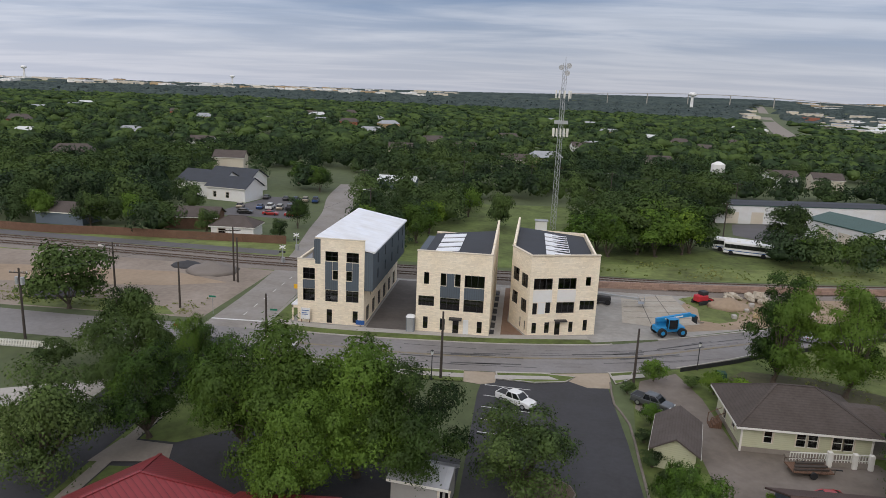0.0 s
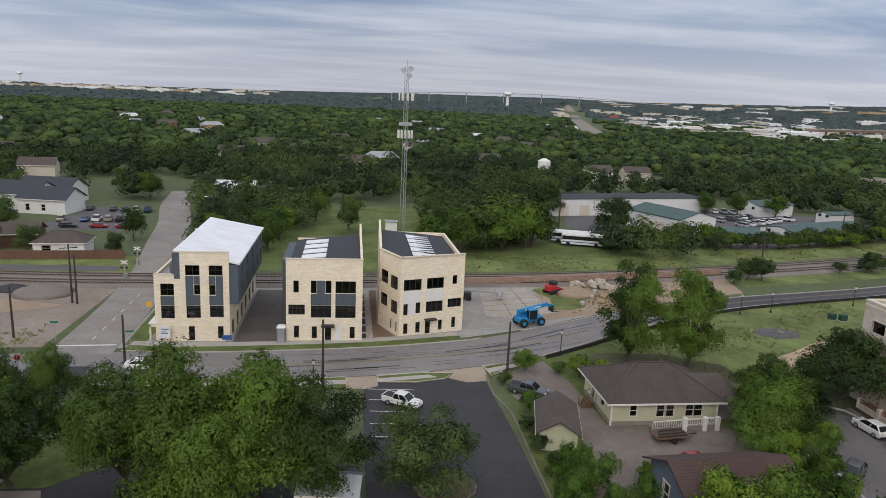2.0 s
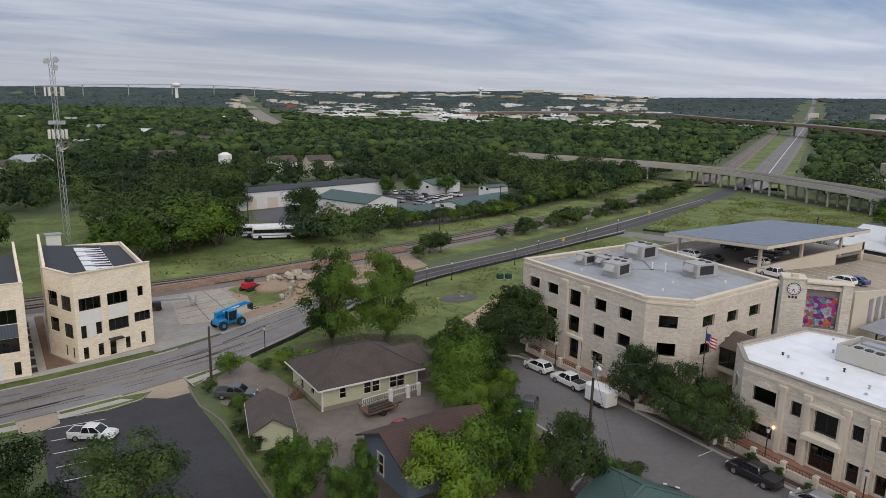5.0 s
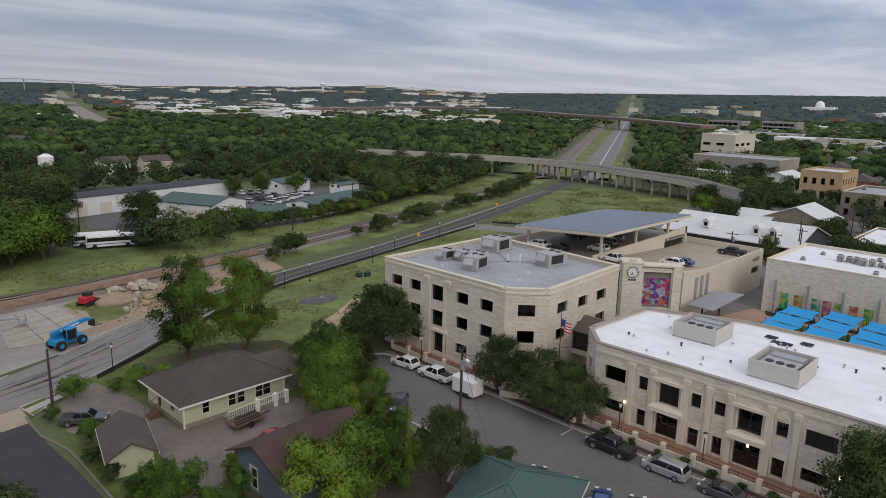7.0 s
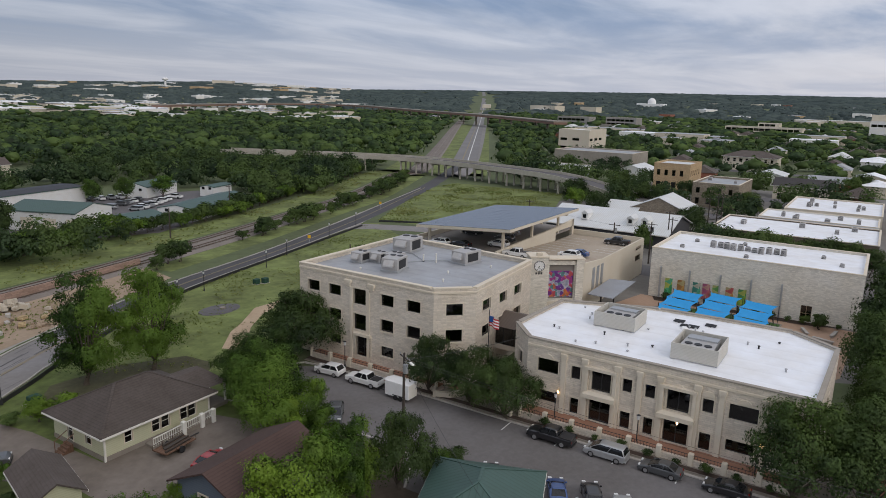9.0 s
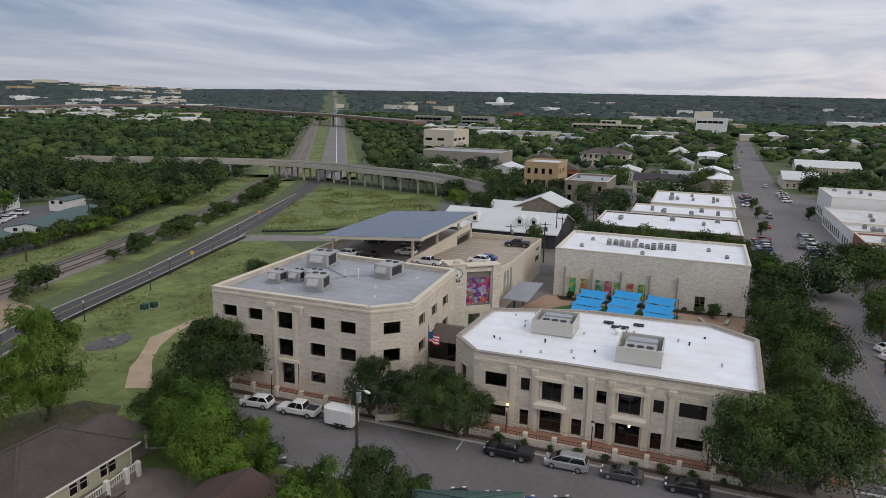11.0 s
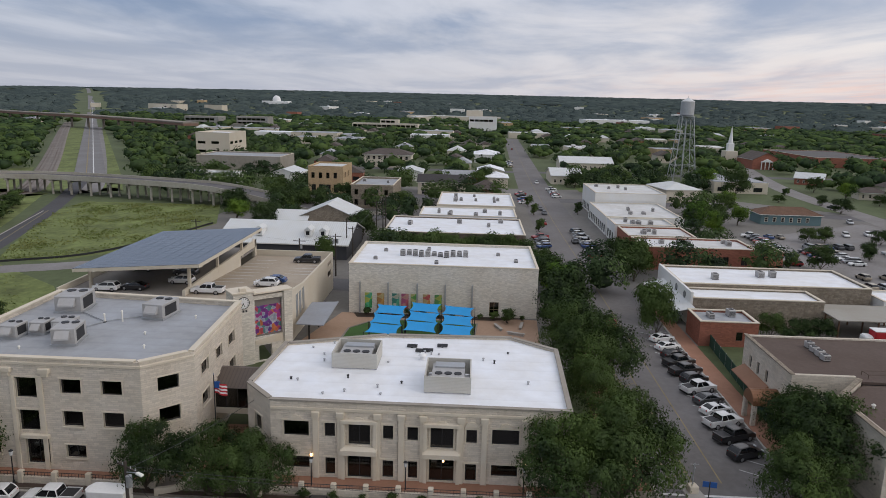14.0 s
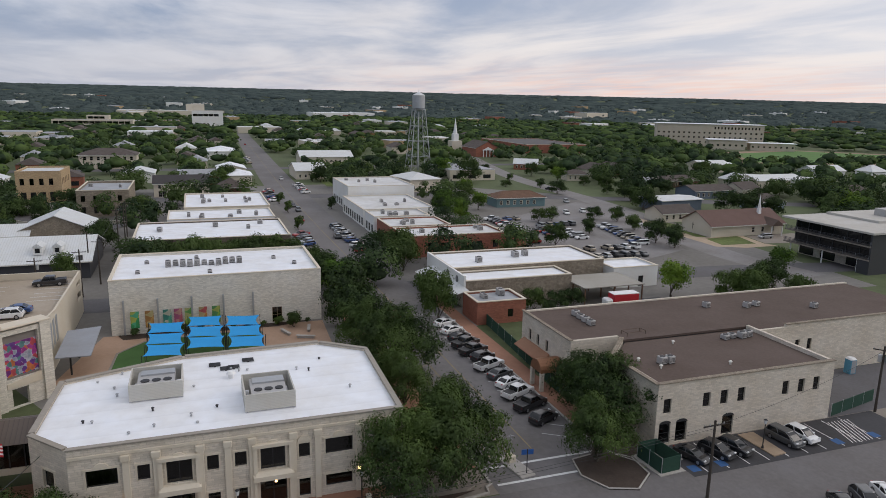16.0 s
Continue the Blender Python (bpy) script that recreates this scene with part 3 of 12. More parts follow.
def window(parent, p, q, hole, nx=1, nz=1, deep=0.14, frame_mat=None, name="window", sill=False, surround=0.0, pane_mat=None, bar=0.06):
    """A window in the hole of the wall from p to q: frame with bars, a pane, and where asked a sill and a stone surround."""
    p, q = Vector(p), Vector(q)
    d = (q - p).normalized()
    inn = Vector((-d.y, d.x))
    a, b, c, e = hole
    rot = Matrix(((d.x, inn.x, 0, p.x + d.x * a), (d.y, inn.y, 0, p.y + d.y * a), (0, 0, 1, c), (0, 0, 0, 1)))
    w, h = b - a, e - c
    fm = frame_mat or BLACK
    key = (round(w, 2), round(h, 2), nx, nz, fm.name, bar, round(deep, 2), sill, surround)
    if key not in PANES:
        g = M()
        g.box(0, w, deep, deep + 0.07, 0, bar).box(0, w, deep, deep + 0.07, h - bar, h)
        g.box(0, bar, deep, deep + 0.07, bar, h - bar).box(w - bar, w, deep, deep + 0.07, bar, h - bar)
        for i in range(1, nx):
            g.box(w * i / nx - bar / 2, w * i / nx + bar / 2, deep, deep + 0.07, bar, h - bar)
        for i in range(1, nz):
            g.box(bar, w - bar, deep + 0.01, deep + 0.06, h * i / nz - bar / 2, h * i / nz + bar / 2)
        gl = M().box(bar, w - bar, deep + 0.025, deep + 0.04, bar, h - bar)
        PANES[key] = mesh_of("frame", g, fm), mesh_of("pane", gl, pane_mat or GLASS)
        if sill:
            PANES[key] += (mesh_of("sill", M().cham(-0.12, w + 0.12, -0.14, 0.1, -0.16, 0, 0.02), SMOOTH),)
        if surround:
            s = surround
            t = M().box(-s, 0, -0.05, 0.06, 0, h).box(w, w + s, -0.05, 0.06, 0, h).box(-s - 0.05, w + s + 0.05, -0.07, 0.06, h, h + s * 1.2)
            PANES[key] += (mesh_of("surround", t, SMOOTH),)
    meshes = PANES[key]
    ob = part(name, meshes[0], None, parent)
    ob.matrix_basis = rot
    pn = part("pane", meshes[1], None, ob)
    pn.visible_shadow = False
    for me in meshes[2:]:
        part(me.name.split(".")[0], me, None, ob)
    return ob


# ---- ground, roads, rails ----
def smoothstep(a, b, x):
    t = np.clip((x - a) / (b - a), 0, 1)
    return t * t * (3 - 2 * t)


SKYLINE = ((-180, 20), (-60, 4), (-40, 5), (-28, 11), (-15, 15), (-5, 24), (3, 37), (11, 46), (17, 51), (22, 45), (30, 58), (35, 66), (39, 76), (42, 73), (46, 62), (50, 55), (57, 63), (65, 72), (75, 79), (85, 82), (103, 82), (112, 78), (130, 76), (142, 68), (180, 60))


def land(x, y):
    """Height of the land: flat round the middle, rising to low hills far off, more so in the east."""
    x, y = np.asarray(x, float), np.asarray(y, float)
    r = np.hypot(x, y)
    b = np.degrees(np.arctan2(x, y))
    wave = np.sin(x * 0.0021 + 1.3) * np.cos(y * 0.0017 + x * 0.0009) + 0.5 * np.sin(x * 0.0049 - y * 0.0037)
    top = np.interp(b, [k[0] for k in SKYLINE], [k[1] for k in SKYLINE])
    return smoothstep(900, 4300, r) * (top - 4) + smoothstep(900, 2000, r) * smoothstep(4300, 3000, r) * 5 * wave


ring = [0, 30, 60, 100, 150, 220, 320, 450, 620, 850, 1050, 1300, 1600, 2000, 2400, 2900, 3400, 3900, 4300, 4700, 4950]
gm = M()
NA = 120
for r in ring:
    for k in range(NA):
        a = 6.28319 * k / NA
        x, y = r * math.sin(a), r * math.cos(a)
        gm.v.append((x, y, float(land(x, y))))
for i in range(len(ring) - 1):
    for k in range(NA):
        a, b = i * NA + k, i * NA + (k + 1) % NA
        gm.f.append((a, a + NA, b + NA, b) if i else (a, a + NA, b + NA))
structure("ground", gm, EARTH, "wide flat ground of earth and rough grass", "ground")


def patch(name, pts, z, material, label, category="ground"):
    return structure(name, M().poly([(x, y, z) for x, y in pts]), material, label, category)


north_edge = smooth_line([(-160, 93), (-110, 88), (-70, 84), (-45, 84.2), (-33, 84.7), (-25.8, 84.2), (-15.4, 84.6), (-2.1, 85.8), (10.4, 88.3), (19, 91.9), (29.3, 97.0), (36, 100.2), (59.9, 109.1), (95.1, 117.1), (143, 131.8), (202.8, 150.8), (240, 166.0), (303, 197.5), (847, 499)])
south_edge = smooth_line([(-160, 85), (-110, 80), (-70, 76), (-45, 76), (-33, 76.6), (-21, 75.9), (-12.3, 75.7), (-1.7, 76.6), (10.9, 79.1), (20.1, 82.6), (27.3, 87.2), (34, 91.5), (56.9, 103.2), (90.8, 111.7), (132, 122.2), (170.8, 137.0), (216, 153.8), (250, 168.0), (306, 186), (859, 487)])


def between(name, left, right, z, material, label, category="road"):
    """A sheet between two lines of any number of points."""
    m = M()
    n = max(len(left), len(right))

    def at(line, t):
        s = t * (len(line) - 1)
        i = min(int(s), len(line) - 2)
        return line[i].lerp(line[i + 1], s - i)

    L, R = [at(left, i / n) for i in range(n + 1)], [at(right, i / n) for i in range(n + 1)]
    for a, b, c, d in zip(L, L[1:], R[1:], R):
        m.poly([(d.x, d.y, z), (c.x, c.y, z), (b.x, b.y, z), (a.x, a.y, z)])
    return structure(name, m, material, label, category)


def road(name, line, w, z, material, label, category="road"):
    ln = smooth_line(line)
    return structure(name, strip(M(), sideways(ln, -w / 2), sideways(ln, w / 2), z), material, label, category), ln


def hill_road(name, line, w, z, material, label):
    """A far road that follows the land."""
    ln = smooth_line(line, 60)
    m, L, R = M(), sideways(ln, -w / 2), sideways(ln, w / 2)
    for i in range(len(ln) - 1):
        a, b = float(land(*ln[i])) + z, float(land(*ln[i + 1])) + z
        m.poly([(*R[i], a), (*R[i + 1], b), (*L[i + 1], b), (*L[i], a)])
    return structure(name, m, material, label, "road")


# grass and bare patches first, each a little above the one below
patch("grass_verge", [(-160, 60), (-33.8, 60), (-33.5, 40), (-20, 30), (0, 36), (12, 44), (12, 60), (14, 79), (27, 86), (58, 103), (92, 111), (132, 121.5), (133, 118), (116, 95), (70, 90), (44, 78), (44, 60), (36, 40), (36, 0), (-160, 0)], 0.01, GRASS, "rough green grass between houses and streets")
patch("meadow", [(34, 90), (58, 102.8), (92, 111), (131, 121), (134.5, 118.5), (119, 97), (106, 88), (100, 84), (77, 84), (77, 70), (52, 71), (48, 68), (42, 72), (33, 82)], 0.014, FIELD, "open green meadow beside the curved road")
patch("meadow_far", [(138, 121.5), (170, 135.5), (206, 148.5), (224, 150), (226, 104), (190, 92), (150, 100), (139, 108)], 0.014, FIELD, "open green field before the bridge")
patch("rail_verge", [(-160, 114), (-42, 113), (-42, 136), (-160, 136)], 0.008, FIELD, "weedy verge along the railway")
patch("park_grass", [(-34, 126), (12, 127), (60, 136), (96, 148), (88, 160), (44, 150), (36, 172), (12, 205), (-14, 200), (-34, 190)], 0.012, GRASS, "mown grass behind the railway")
patch("bare_lot", [(-110, 85.5), (-70, 85.5), (-43, 86.5), (-42.3, 113), (-60, 114.5), (-110, 115)], 0.016, BARE, "bare earth and crushed stone lot")
patch("corner_grass", [(-33.4, 87.0), (-31.2, 87.2), (-30.6, 96), (-31.0, 104), (-33.6, 104)], 0.05, GRASS, "fresh green lawn beside the new building", "lawn")
patch("dirt_patch", [(-96, 95), (-70, 97), (-55, 100), (-47, 104), (-58, 108), (-80, 106), (-100, 103)], 0.02, DIRT, "sandy bare earth")
patch("building_site", [(-34, 86), (-15, 86.2), (-2, 87.2), (10.4, 89.5), (20, 93), (33, 100), (40, 103), (36, 112), (28, 117), (10, 116), (-34, 114)], 0.012, MUD, "muddy concrete ground of a building site")
patch("dirt_bank", [(24, 97), (36, 101.5), (46, 106), (66, 113), (68, 124), (30, 117.5), (26, 110)], 0.018, DIRT, "sandy bare earth beside the railway")
patch("slab", [(15.5, 99), (20.5, 98), (27, 101), (25.6, 115.4), (17, 112.5)], 0.05, mat("pale_slab_concrete", (0.36, 0.325, 0.27), 0.9, 0.25, 0.4, 2.0, 0.2, coords="Position"), "poured concrete slab with joints", "slab")
patch("site_lane", [(-20.2, 86), (-13.6, 86), (-13.6, 113), (-20.2, 113)], 0.03, LANE, "wet concrete lane between new buildings", "lane")
patch("west_plaza", [(51, -60), (60, -60), (60, 66), (51, 66)], 0.006, CONCRETE, "concrete paving")
patch("town_paving", [(100, -110), (240, -125), (300, -60), (290, 90), (180, 100), (112, 60), (84, 44), (84, 8), (100, -20)], 0.006, mat("town_paving_mix", (0.17, 0.16, 0.145), 0.95, 0.35, 0.03, 0.8, 0.2, coords="Position"), "worn paving between town buildings", "paving")
patch("sports_field", [(446, -380), (470, -470), (418, -515), (352, -432), (372, -335)], 0.05, mat("sports_turf", (0.085, 0.17, 0.04), 0.95, 0.15, 0.05, 0.5, 0.2, coords="Position"), "bright green sports field", "field")
patch("sports_track", [(456, -368), (486, -470), (420, -532), (340, -432), (362, -318)], 0.03, mat("red_tan_track", (0.27, 0.19, 0.13), 0.95, 0.2, 0.05, 0.5, 0.2, coords="Position"), "tan running track round the sports field", "track")
# thin ground under the trees, with their shade put into its colour
patch("shaded_earth", [(22.5, 77.5), (28, 83.5), (36, 83), (43, 79), (43.5, 74), (38, 70.5), (34.6, 72.5), (34.8, 76), (24, 74.6)], 0.02, mat("thin_shaded_grass", (0.075, 0.072, 0.035), 0.95, 0.5, 0.3, 1.5, 0.5, coords="Position"), "thin worn grass and earth darkened for the shade of trees", "yard")
hill_road("highway_verge", [(250, 170), (303, 196), (847, 497), (1300, 748)], 32, 0.012, FIELD, "green verge between railway and highway")
patch("meadow_path", [(47.4, 77.4), (48.6, 74.3), (55.5, 80.8), (60.2, 83.7), (65.3, 85.6), (72.5, 86.4), (73.5, 87.6), (66.2, 87.4), (62.4, 87.5), (56.2, 83.5), (52.5, 81.6)], 0.05, mat("tan_path_concrete", (0.43, 0.32, 0.21), 0.9, 0.28, 0.25, 1.5, 0.2, coords="Position"), "sandy concrete path at the meadow edge", "path")
patch("dry_field", [(130, 640), (180, 660), (170, 690), (135, 670)], 0.1, DIRT, "dry tan field among trees", "field")
patch("town_green", [(290, -27), (362, -29), (372, -50), (288, -38)], 0.02, GRASS, "small mown town green", "lawn")

between("road", north_edge, south_edge, 0.03, PALEROAD, "curved two-lane road of worn grey asphalt")
east_mid = smooth_line([(38, 98.6), (58.4, 106.2), (93, 114.4), (137.5, 127), (187, 144), (228, 160), (276, 181), (304.5, 191.7)])
structure("newer_lanes", strip(M(), sideways(east_mid, -2.7), sideways(east_mid, 2.7), 0.034), mat("newer_dark_asphalt", (0.062, 0.060, 0.064), 0.85, 0.30, 0.10, 1.6, 0.2, coords="Position"), "darker newer asphalt lanes of the curved road", "road")
crossing, crossing_line = road("crossing_street", [(-37.8, 84), (-37.9, 100), (-38.6, 113), (-40, 127), (-44, 150), (-47.5, 172), (-53.5, 198), (-57, 225)], 7.6, 0.034, mat("patched_pale_asphalt", (0.25, 0.228, 0.205), 0.9, 0.30, 0.25, 1.6, 0.25, coords="Position"), "patched asphalt street over the railway")
road("south_street", [(-38.4, 80), (-38.5, 65), (-38.6, 45), (-39, 0)], 7.0, 0.034, TAR, "dark asphalt side street")
hill_road("far_highway", [(303, 192.3), (847, 493), (1700, 965), (2600, 1470), (3400, 1925)], 13, 0.3, mat("pale_highway", (0.175, 0.168, 0.165), 0.9, 0.3, 0.05, 1.0, 0.1, coords="Position"), "straight far highway")
road("deck_drive", [(123, 123), (129, 117), (133, 108), (137, 100), (142, 92), (140, 84)], 7.0, 0.03, PALEROAD, "pale worn asphalt drive to the parking deck", "drive")
hill_road("highway_line", [(303, 190.6), (847, 491.3), (1700, 963.3)], 0.5, 0.36, WHITELINE, "white painted lane line of the highway")
hill_road("highway_line", [(303, 194.0), (847, 494.7), (1700, 966.7)], 0.5, 0.36, YELLOWLINE, "yellow painted centre line of the highway")
road("rail_service_road", [(-160, 130), (-100, 127.3), (-46, 126)], 3.6, 0.026, ASPHALT, "narrow asphalt lane beside the railway")
road("main_street", [(40, -7.3), (150, -7.6), (230, -7.8), (360, -10), (740, -20)], 14.0, 0.034, mat("main_street_asphalt", (0.152, 0.142, 0.138), 0.9, 0.34, 0.08, 1.2, 0.25, coords="Position"), "long straight main street of grey asphalt")
patch("west_street", [(38.5, 64), (42, 66.5), (48, 66.5), (50.8, 62), (50.8, -60), (34, -60), (34, 38), (39.4, 42)], 0.036, mat("worn_street_asphalt", (0.136, 0.126, 0.122), 0.9, 0.32, 0.12, 1.8, 0.25, coords="Position"), "asphalt street with angled parking", "street")
patch("lot_asphalt", [(-3.2, 75.0), (10.8, 76.4), (11.4, 62), (11.6, 40), (-3.6, 40), (-3.6, 70)], 0.03, TAR, "fresh black asphalt car park", "car park")
patch("driveway", [(14.8, 77.5), (19.5, 80.8), (21, 74), (21.6, 63), (34, 62.5), (36, 55), (30, 48), (18, 50), (17.8, 62), (13.2, 70)], 0.03, DRIVE, "stained concrete driveway", "driveway")
patch("leafy_yard", [(14, 51), (17.8, 52.5), (19, 49.4), (31, 49.6), (36.5, 54), (38.4, 48), (38.2, 33), (22, 30), (13, 40)], 0.024, mat("leaf_litter_earth", (0.085, 0.066, 0.048), 0.95, 0.40, 0.3, 2.0, 0.5, coords="Position"), "dark bare earth and leaf litter under trees", "yard")
patch("church_lot", [(-76.5, 160), (-55.8, 160), (-61.4, 190.5), (-72.2, 191)], 0.03, ASPHALT, "asphalt car park", "car park")
patch("warehouse_yard", [(52, 176), (66, 160), (90, 150), (140, 168), (150, 200), (112, 212), (56, 192)], 0.02, ASPHALT, "asphalt yard between warehouses", "yard")
patch("town_lot", [(128, -62), (192, -60), (226, -110), (212, -116), (142, -94)], 0.03, PALEROAD, "large asphalt town car park", "car park")
road("lot_street", [(110, -103), (142, -101), (224, -118), (330, -127), (520, -170)], 9.0, 0.036, PALEROAD, "asphalt town street")
road("cross_street_town", [(128, 60), (126, 0), (122, -60), (118, -104), (108, -160)], 9.0, 0.033, ASPHALT, "asphalt town street")
road("second_cross_street", [(262, 110), (262, 0), (258, -60), (236, -118), (200, -200)], 11.0, 0.032, ASPHALT, "asphalt town street")
road("third_cross_street", [(372, 120), (372, 0), (376, -60), (380, -200)], 11.0, 0.032, ASPHALT, "asphalt town street")
hill_road("strip_road", [(228, 634), (246, 697), (330, 990), (415, 1285), (594, 1903), (720, 2350)], 22, 0.3, CONCRETE, "far straight commercial road")

rail_line = smooth_line([(-160, 124), (-98, 122.4), (-66, 121.3), (-42, 120.4), (8, 122.0), (33, 123.4), (60, 128.3), (93.5, 135.7), (140, 148.8), (170, 157.8), (230, 184), (308, 219), (827, 514), (1700, 1000)], 6.0)

# kerbs and pavements: real steps
km = M()
kerb_run(km, sideways(smooth_line([(-33.2, 84.9), (-25.8, 84.2), (-15.4, 84.6), (-2.1, 85.8), (10.4, 88.3), (13, 89.2)]), -0.18))
kerb_run(km, smooth_line([(19.5, 92.2), (29.3, 97.1), (36, 100.3), (59.9, 109.2), (95, 117.2), (143, 131.9), (202, 150.8)]), -0.2)
for run in ([(-33.5, 76.5), (-21, 75.9), (-12.3, 75.7), (-5.6, 76.1)], [(-1.9, 76.5), (4.5, 77.5)], [(11.3, 79.2), (15.2, 80.4)], [(19.8, 82.5), (27.3, 87.1), (34, 91.4), (56.9, 103.1), (90.8, 111.6), (132, 122.1)]):
    kerb_run(km, smooth_line(run))
structure("kerb", km, KERB, "pale concrete kerb", "kerb")
side = smooth_line([(-33, 84.9), (-25.8, 84.2), (-15.4, 84.6), (-2.1, 85.8), (10.4, 88.3)])
structure("pavement", strip(M(), sideways(side, -3.4), sideways(side, -1.9), 0.15), KERB, "new pale concrete pavement", "pavement")
structure("verge_strip", strip(M(), sideways(side, -1.9), sideways(side, -0.15), 0.14), GRASS, "narrow grass verge", "verge")
near_side = smooth_line([(-33, 76.5), (-21, 75.9), (-12.3, 75.7), (-5.6, 76.1)])
structure("near_verge", strip(M(), sideways(near_side, 0.15), sideways(near_side, 3.2), 0.12), GRASS, "grass verge", "verge")
structure("near_pavement", strip(M(), sideways(near_side, 1.0), sideways(near_side, 2.2), 0.135), KERB, "pale concrete pavement", "pavement")

# the car park's island beds with kerbs
for isl in ([(-1.9, 76.3), (3.4, 77.2), (7.4, 77.0), (6.2, 75.2), (2.6, 74.2), (-1.6, 74.4)], [(11.4, 79.0), (14.4, 80.1), (13.6, 77.4), (11.8, 75.8)]):
    structure("island_bed", M().prism(isl, 0, 0.13), GRASS, "grass bed in the car park entrance", "bed")
    structure("island_kerb", kerb_run(M(), V2(*(isl + isl[:1])), 0.2), KERB, "pale concrete kerb", "kerb")
structure("lot_kerb", kerb_run(M(), smooth_line([(11.4, 76.2), (11.2, 70.5), (12.2, 66), (12.0, 54), (12.0, 40)]), 0.22), mat("stained_kerb", (0.17, 0.145, 0.12), 0.95, 0.35, 0.4, 3.0, 0.3, coords="Position"), "dirty stained concrete kerb", "kerb")
structure("street_kerb", kerb_run(M(), smooth_line([(46, 67.5), (49.4, 66), (51.0, 62), (51.0, 40), (51.0, 5), (52.5, 0.5), (56, -0.2), (80, -0.4), (118, -0.6)]), 0.3), KERB, "pale concrete kerb", "kerb")
structure("corner_kerb", kerb_run(M(), smooth_line([(118, -14.6), (62, -14.4), (56.5, -14.4), (52, -16.5), (51, -21.5)])[::-1], 0.25), KERB, "pale concrete kerb", "kerb")
structure("west_kerb", kerb_run(M(), smooth_line([(34, 38), (38.8, 41), (39.4, 46), (38.4, 62), (34, 66)]), 0.25), KERB, "pale concrete kerb", "kerb")
structure("street_pavement", M().prism([(51.3, 62), (53.2, 62), (53.2, 1), (51.3, 4)], 0, 0.15), CONCRETE, "concrete pavement", "pavement")
structure("brick_pavement", M().prism([(60, -17.2), (118, -17.2), (118, -14.7), (60, -14.7)], 0, 0.14), REDSTONE, "red-brown paved pavement", "pavement")
structure("north_pavement", M().prism([(56, 0.0), (118, -0.3), (118, 3), (56, 3)], 0, 0.14), REDSTONE, "red-brown paved pavement", "pavement")

# entrance aprons of worn concrete, a walk along the kerb, and a planted bed in the car park
patch("apron", [(-6.6, 75.95), (-1.7, 76.4), (-1.8, 73.4), (-3.4, 72.6), (-6.6, 73.2)], 0.05, mat("tan_apron_concrete", (0.33, 0.27, 0.20), 0.9, 0.3, 0.25, 1.5, 0.2, coords="Position"), "worn tan concrete entrance apron", "apron")
patch("apron", [(4.2, 77.3), (11.5, 79.1), (11.3, 74.6), (8.6, 74.2), (6.8, 75.4)], 0.05, mat("tan_apron_concrete", (0.33, 0.27, 0.20), 0.9, 0.3, 0.25, 1.5, 0.2, coords="Position"), "worn tan concrete entrance apron", "apron")
structure("walk", strip(M(), V2((-1.9, 75.4), (4.3, 76.4)), V2((-1.9, 74.3), (5.4, 75.6)), 0.145), KERB, "pale concrete walk across the bed", "walk")
structure("walk", strip(M(), V2((11.4, 78.0), (15.4, 79.6)), V2((11.8, 76.8), (15.6, 78.6)), 0.145), KERB, "pale concrete walk beside the road", "walk")
bed_ = [(3.2 + 2.6 * math.cos(0.524 * k), 52.2 + 2.2 * math.sin(0.524 * k)) for k in range(12)]
structure("mulch_bed", M().prism(bed_, 0, 0.16), mat("bark_mulch", (0.10, 0.075, 0.055), 0.95, 0.4, 0.5, 4.0, 0.8, coords="Position"), "round mulch bed under a tree", "bed")
structure("bed_kerb", kerb_run(M(), V2(*(bed_ + bed_[:1])), 0.12), mat("worn_bed_edging", (0.17, 0.145, 0.12), 0.95, 0.35, 0.4, 3.0, 0.3, coords="Position"), "worn stone edging", "kerb")

structure("rail_bank", strip(M(), sideways([p for p in rail_line if 6 < p.x < 330], -13.5), sideways([p for p in rail_line if 6 < p.x < 330], -3.6), 0.03), FIELD, "bright green grassy bank beside the railway", "bank")
structure("rail_side", strip(M(), sideways([p for p in rail_line if 62 < p.x < 330], 7.2), sideways([p for p in rail_line if 62 < p.x < 330], 13.0), 0.024), FIELD, "weedy green strip between railway and road", "bank")

# joints of the slab, scrub on the site, a bed and dark bays by the stone building
jm = M()
for k in range(1, 5):
    x0, y0, x1, y1 = 15.9 + 0.25 * k, 99 + 2.7 * k, 27.0 - 0.3 * k, 100.6 + 2.9 * k
    jm.poly([(x0, y0, 0.056), (x1, y1, 0.056), (x1, y1 + 0.12, 0.056), (x0, y0 + 0.12, 0.056)])
for k in range(1, 3):
    x0, x1 = 15.9 + 3.7 * k, 17 + 2.9 * k
    jm.poly([(x0, 99.2, 0.056), (x0 + 0.12, 99.2, 0.056), (x1 + 0.12, 113 + k, 0.056), (x1, 113 + k, 0.056)])
structure("slab_joint", jm, LANE, "dark joints sawn in the slab", "joint")
patch("scrub_patch", [(27.4, 103), (30, 102.2), (33, 104), (34.5, 108), (33, 113.5), (29, 116), (26.4, 114), (28.4, 109)], 0.024, FIELD, "weedy scrub at the edge of the site", "scrub")
patch("scrub_patch", [(-70, 86), (-56, 86.2), (-47, 87), (-50, 90), (-60, 91.5), (-72, 90)], 0.024, FIELD, "weedy grass at the edge of the bare lot", "scrub")
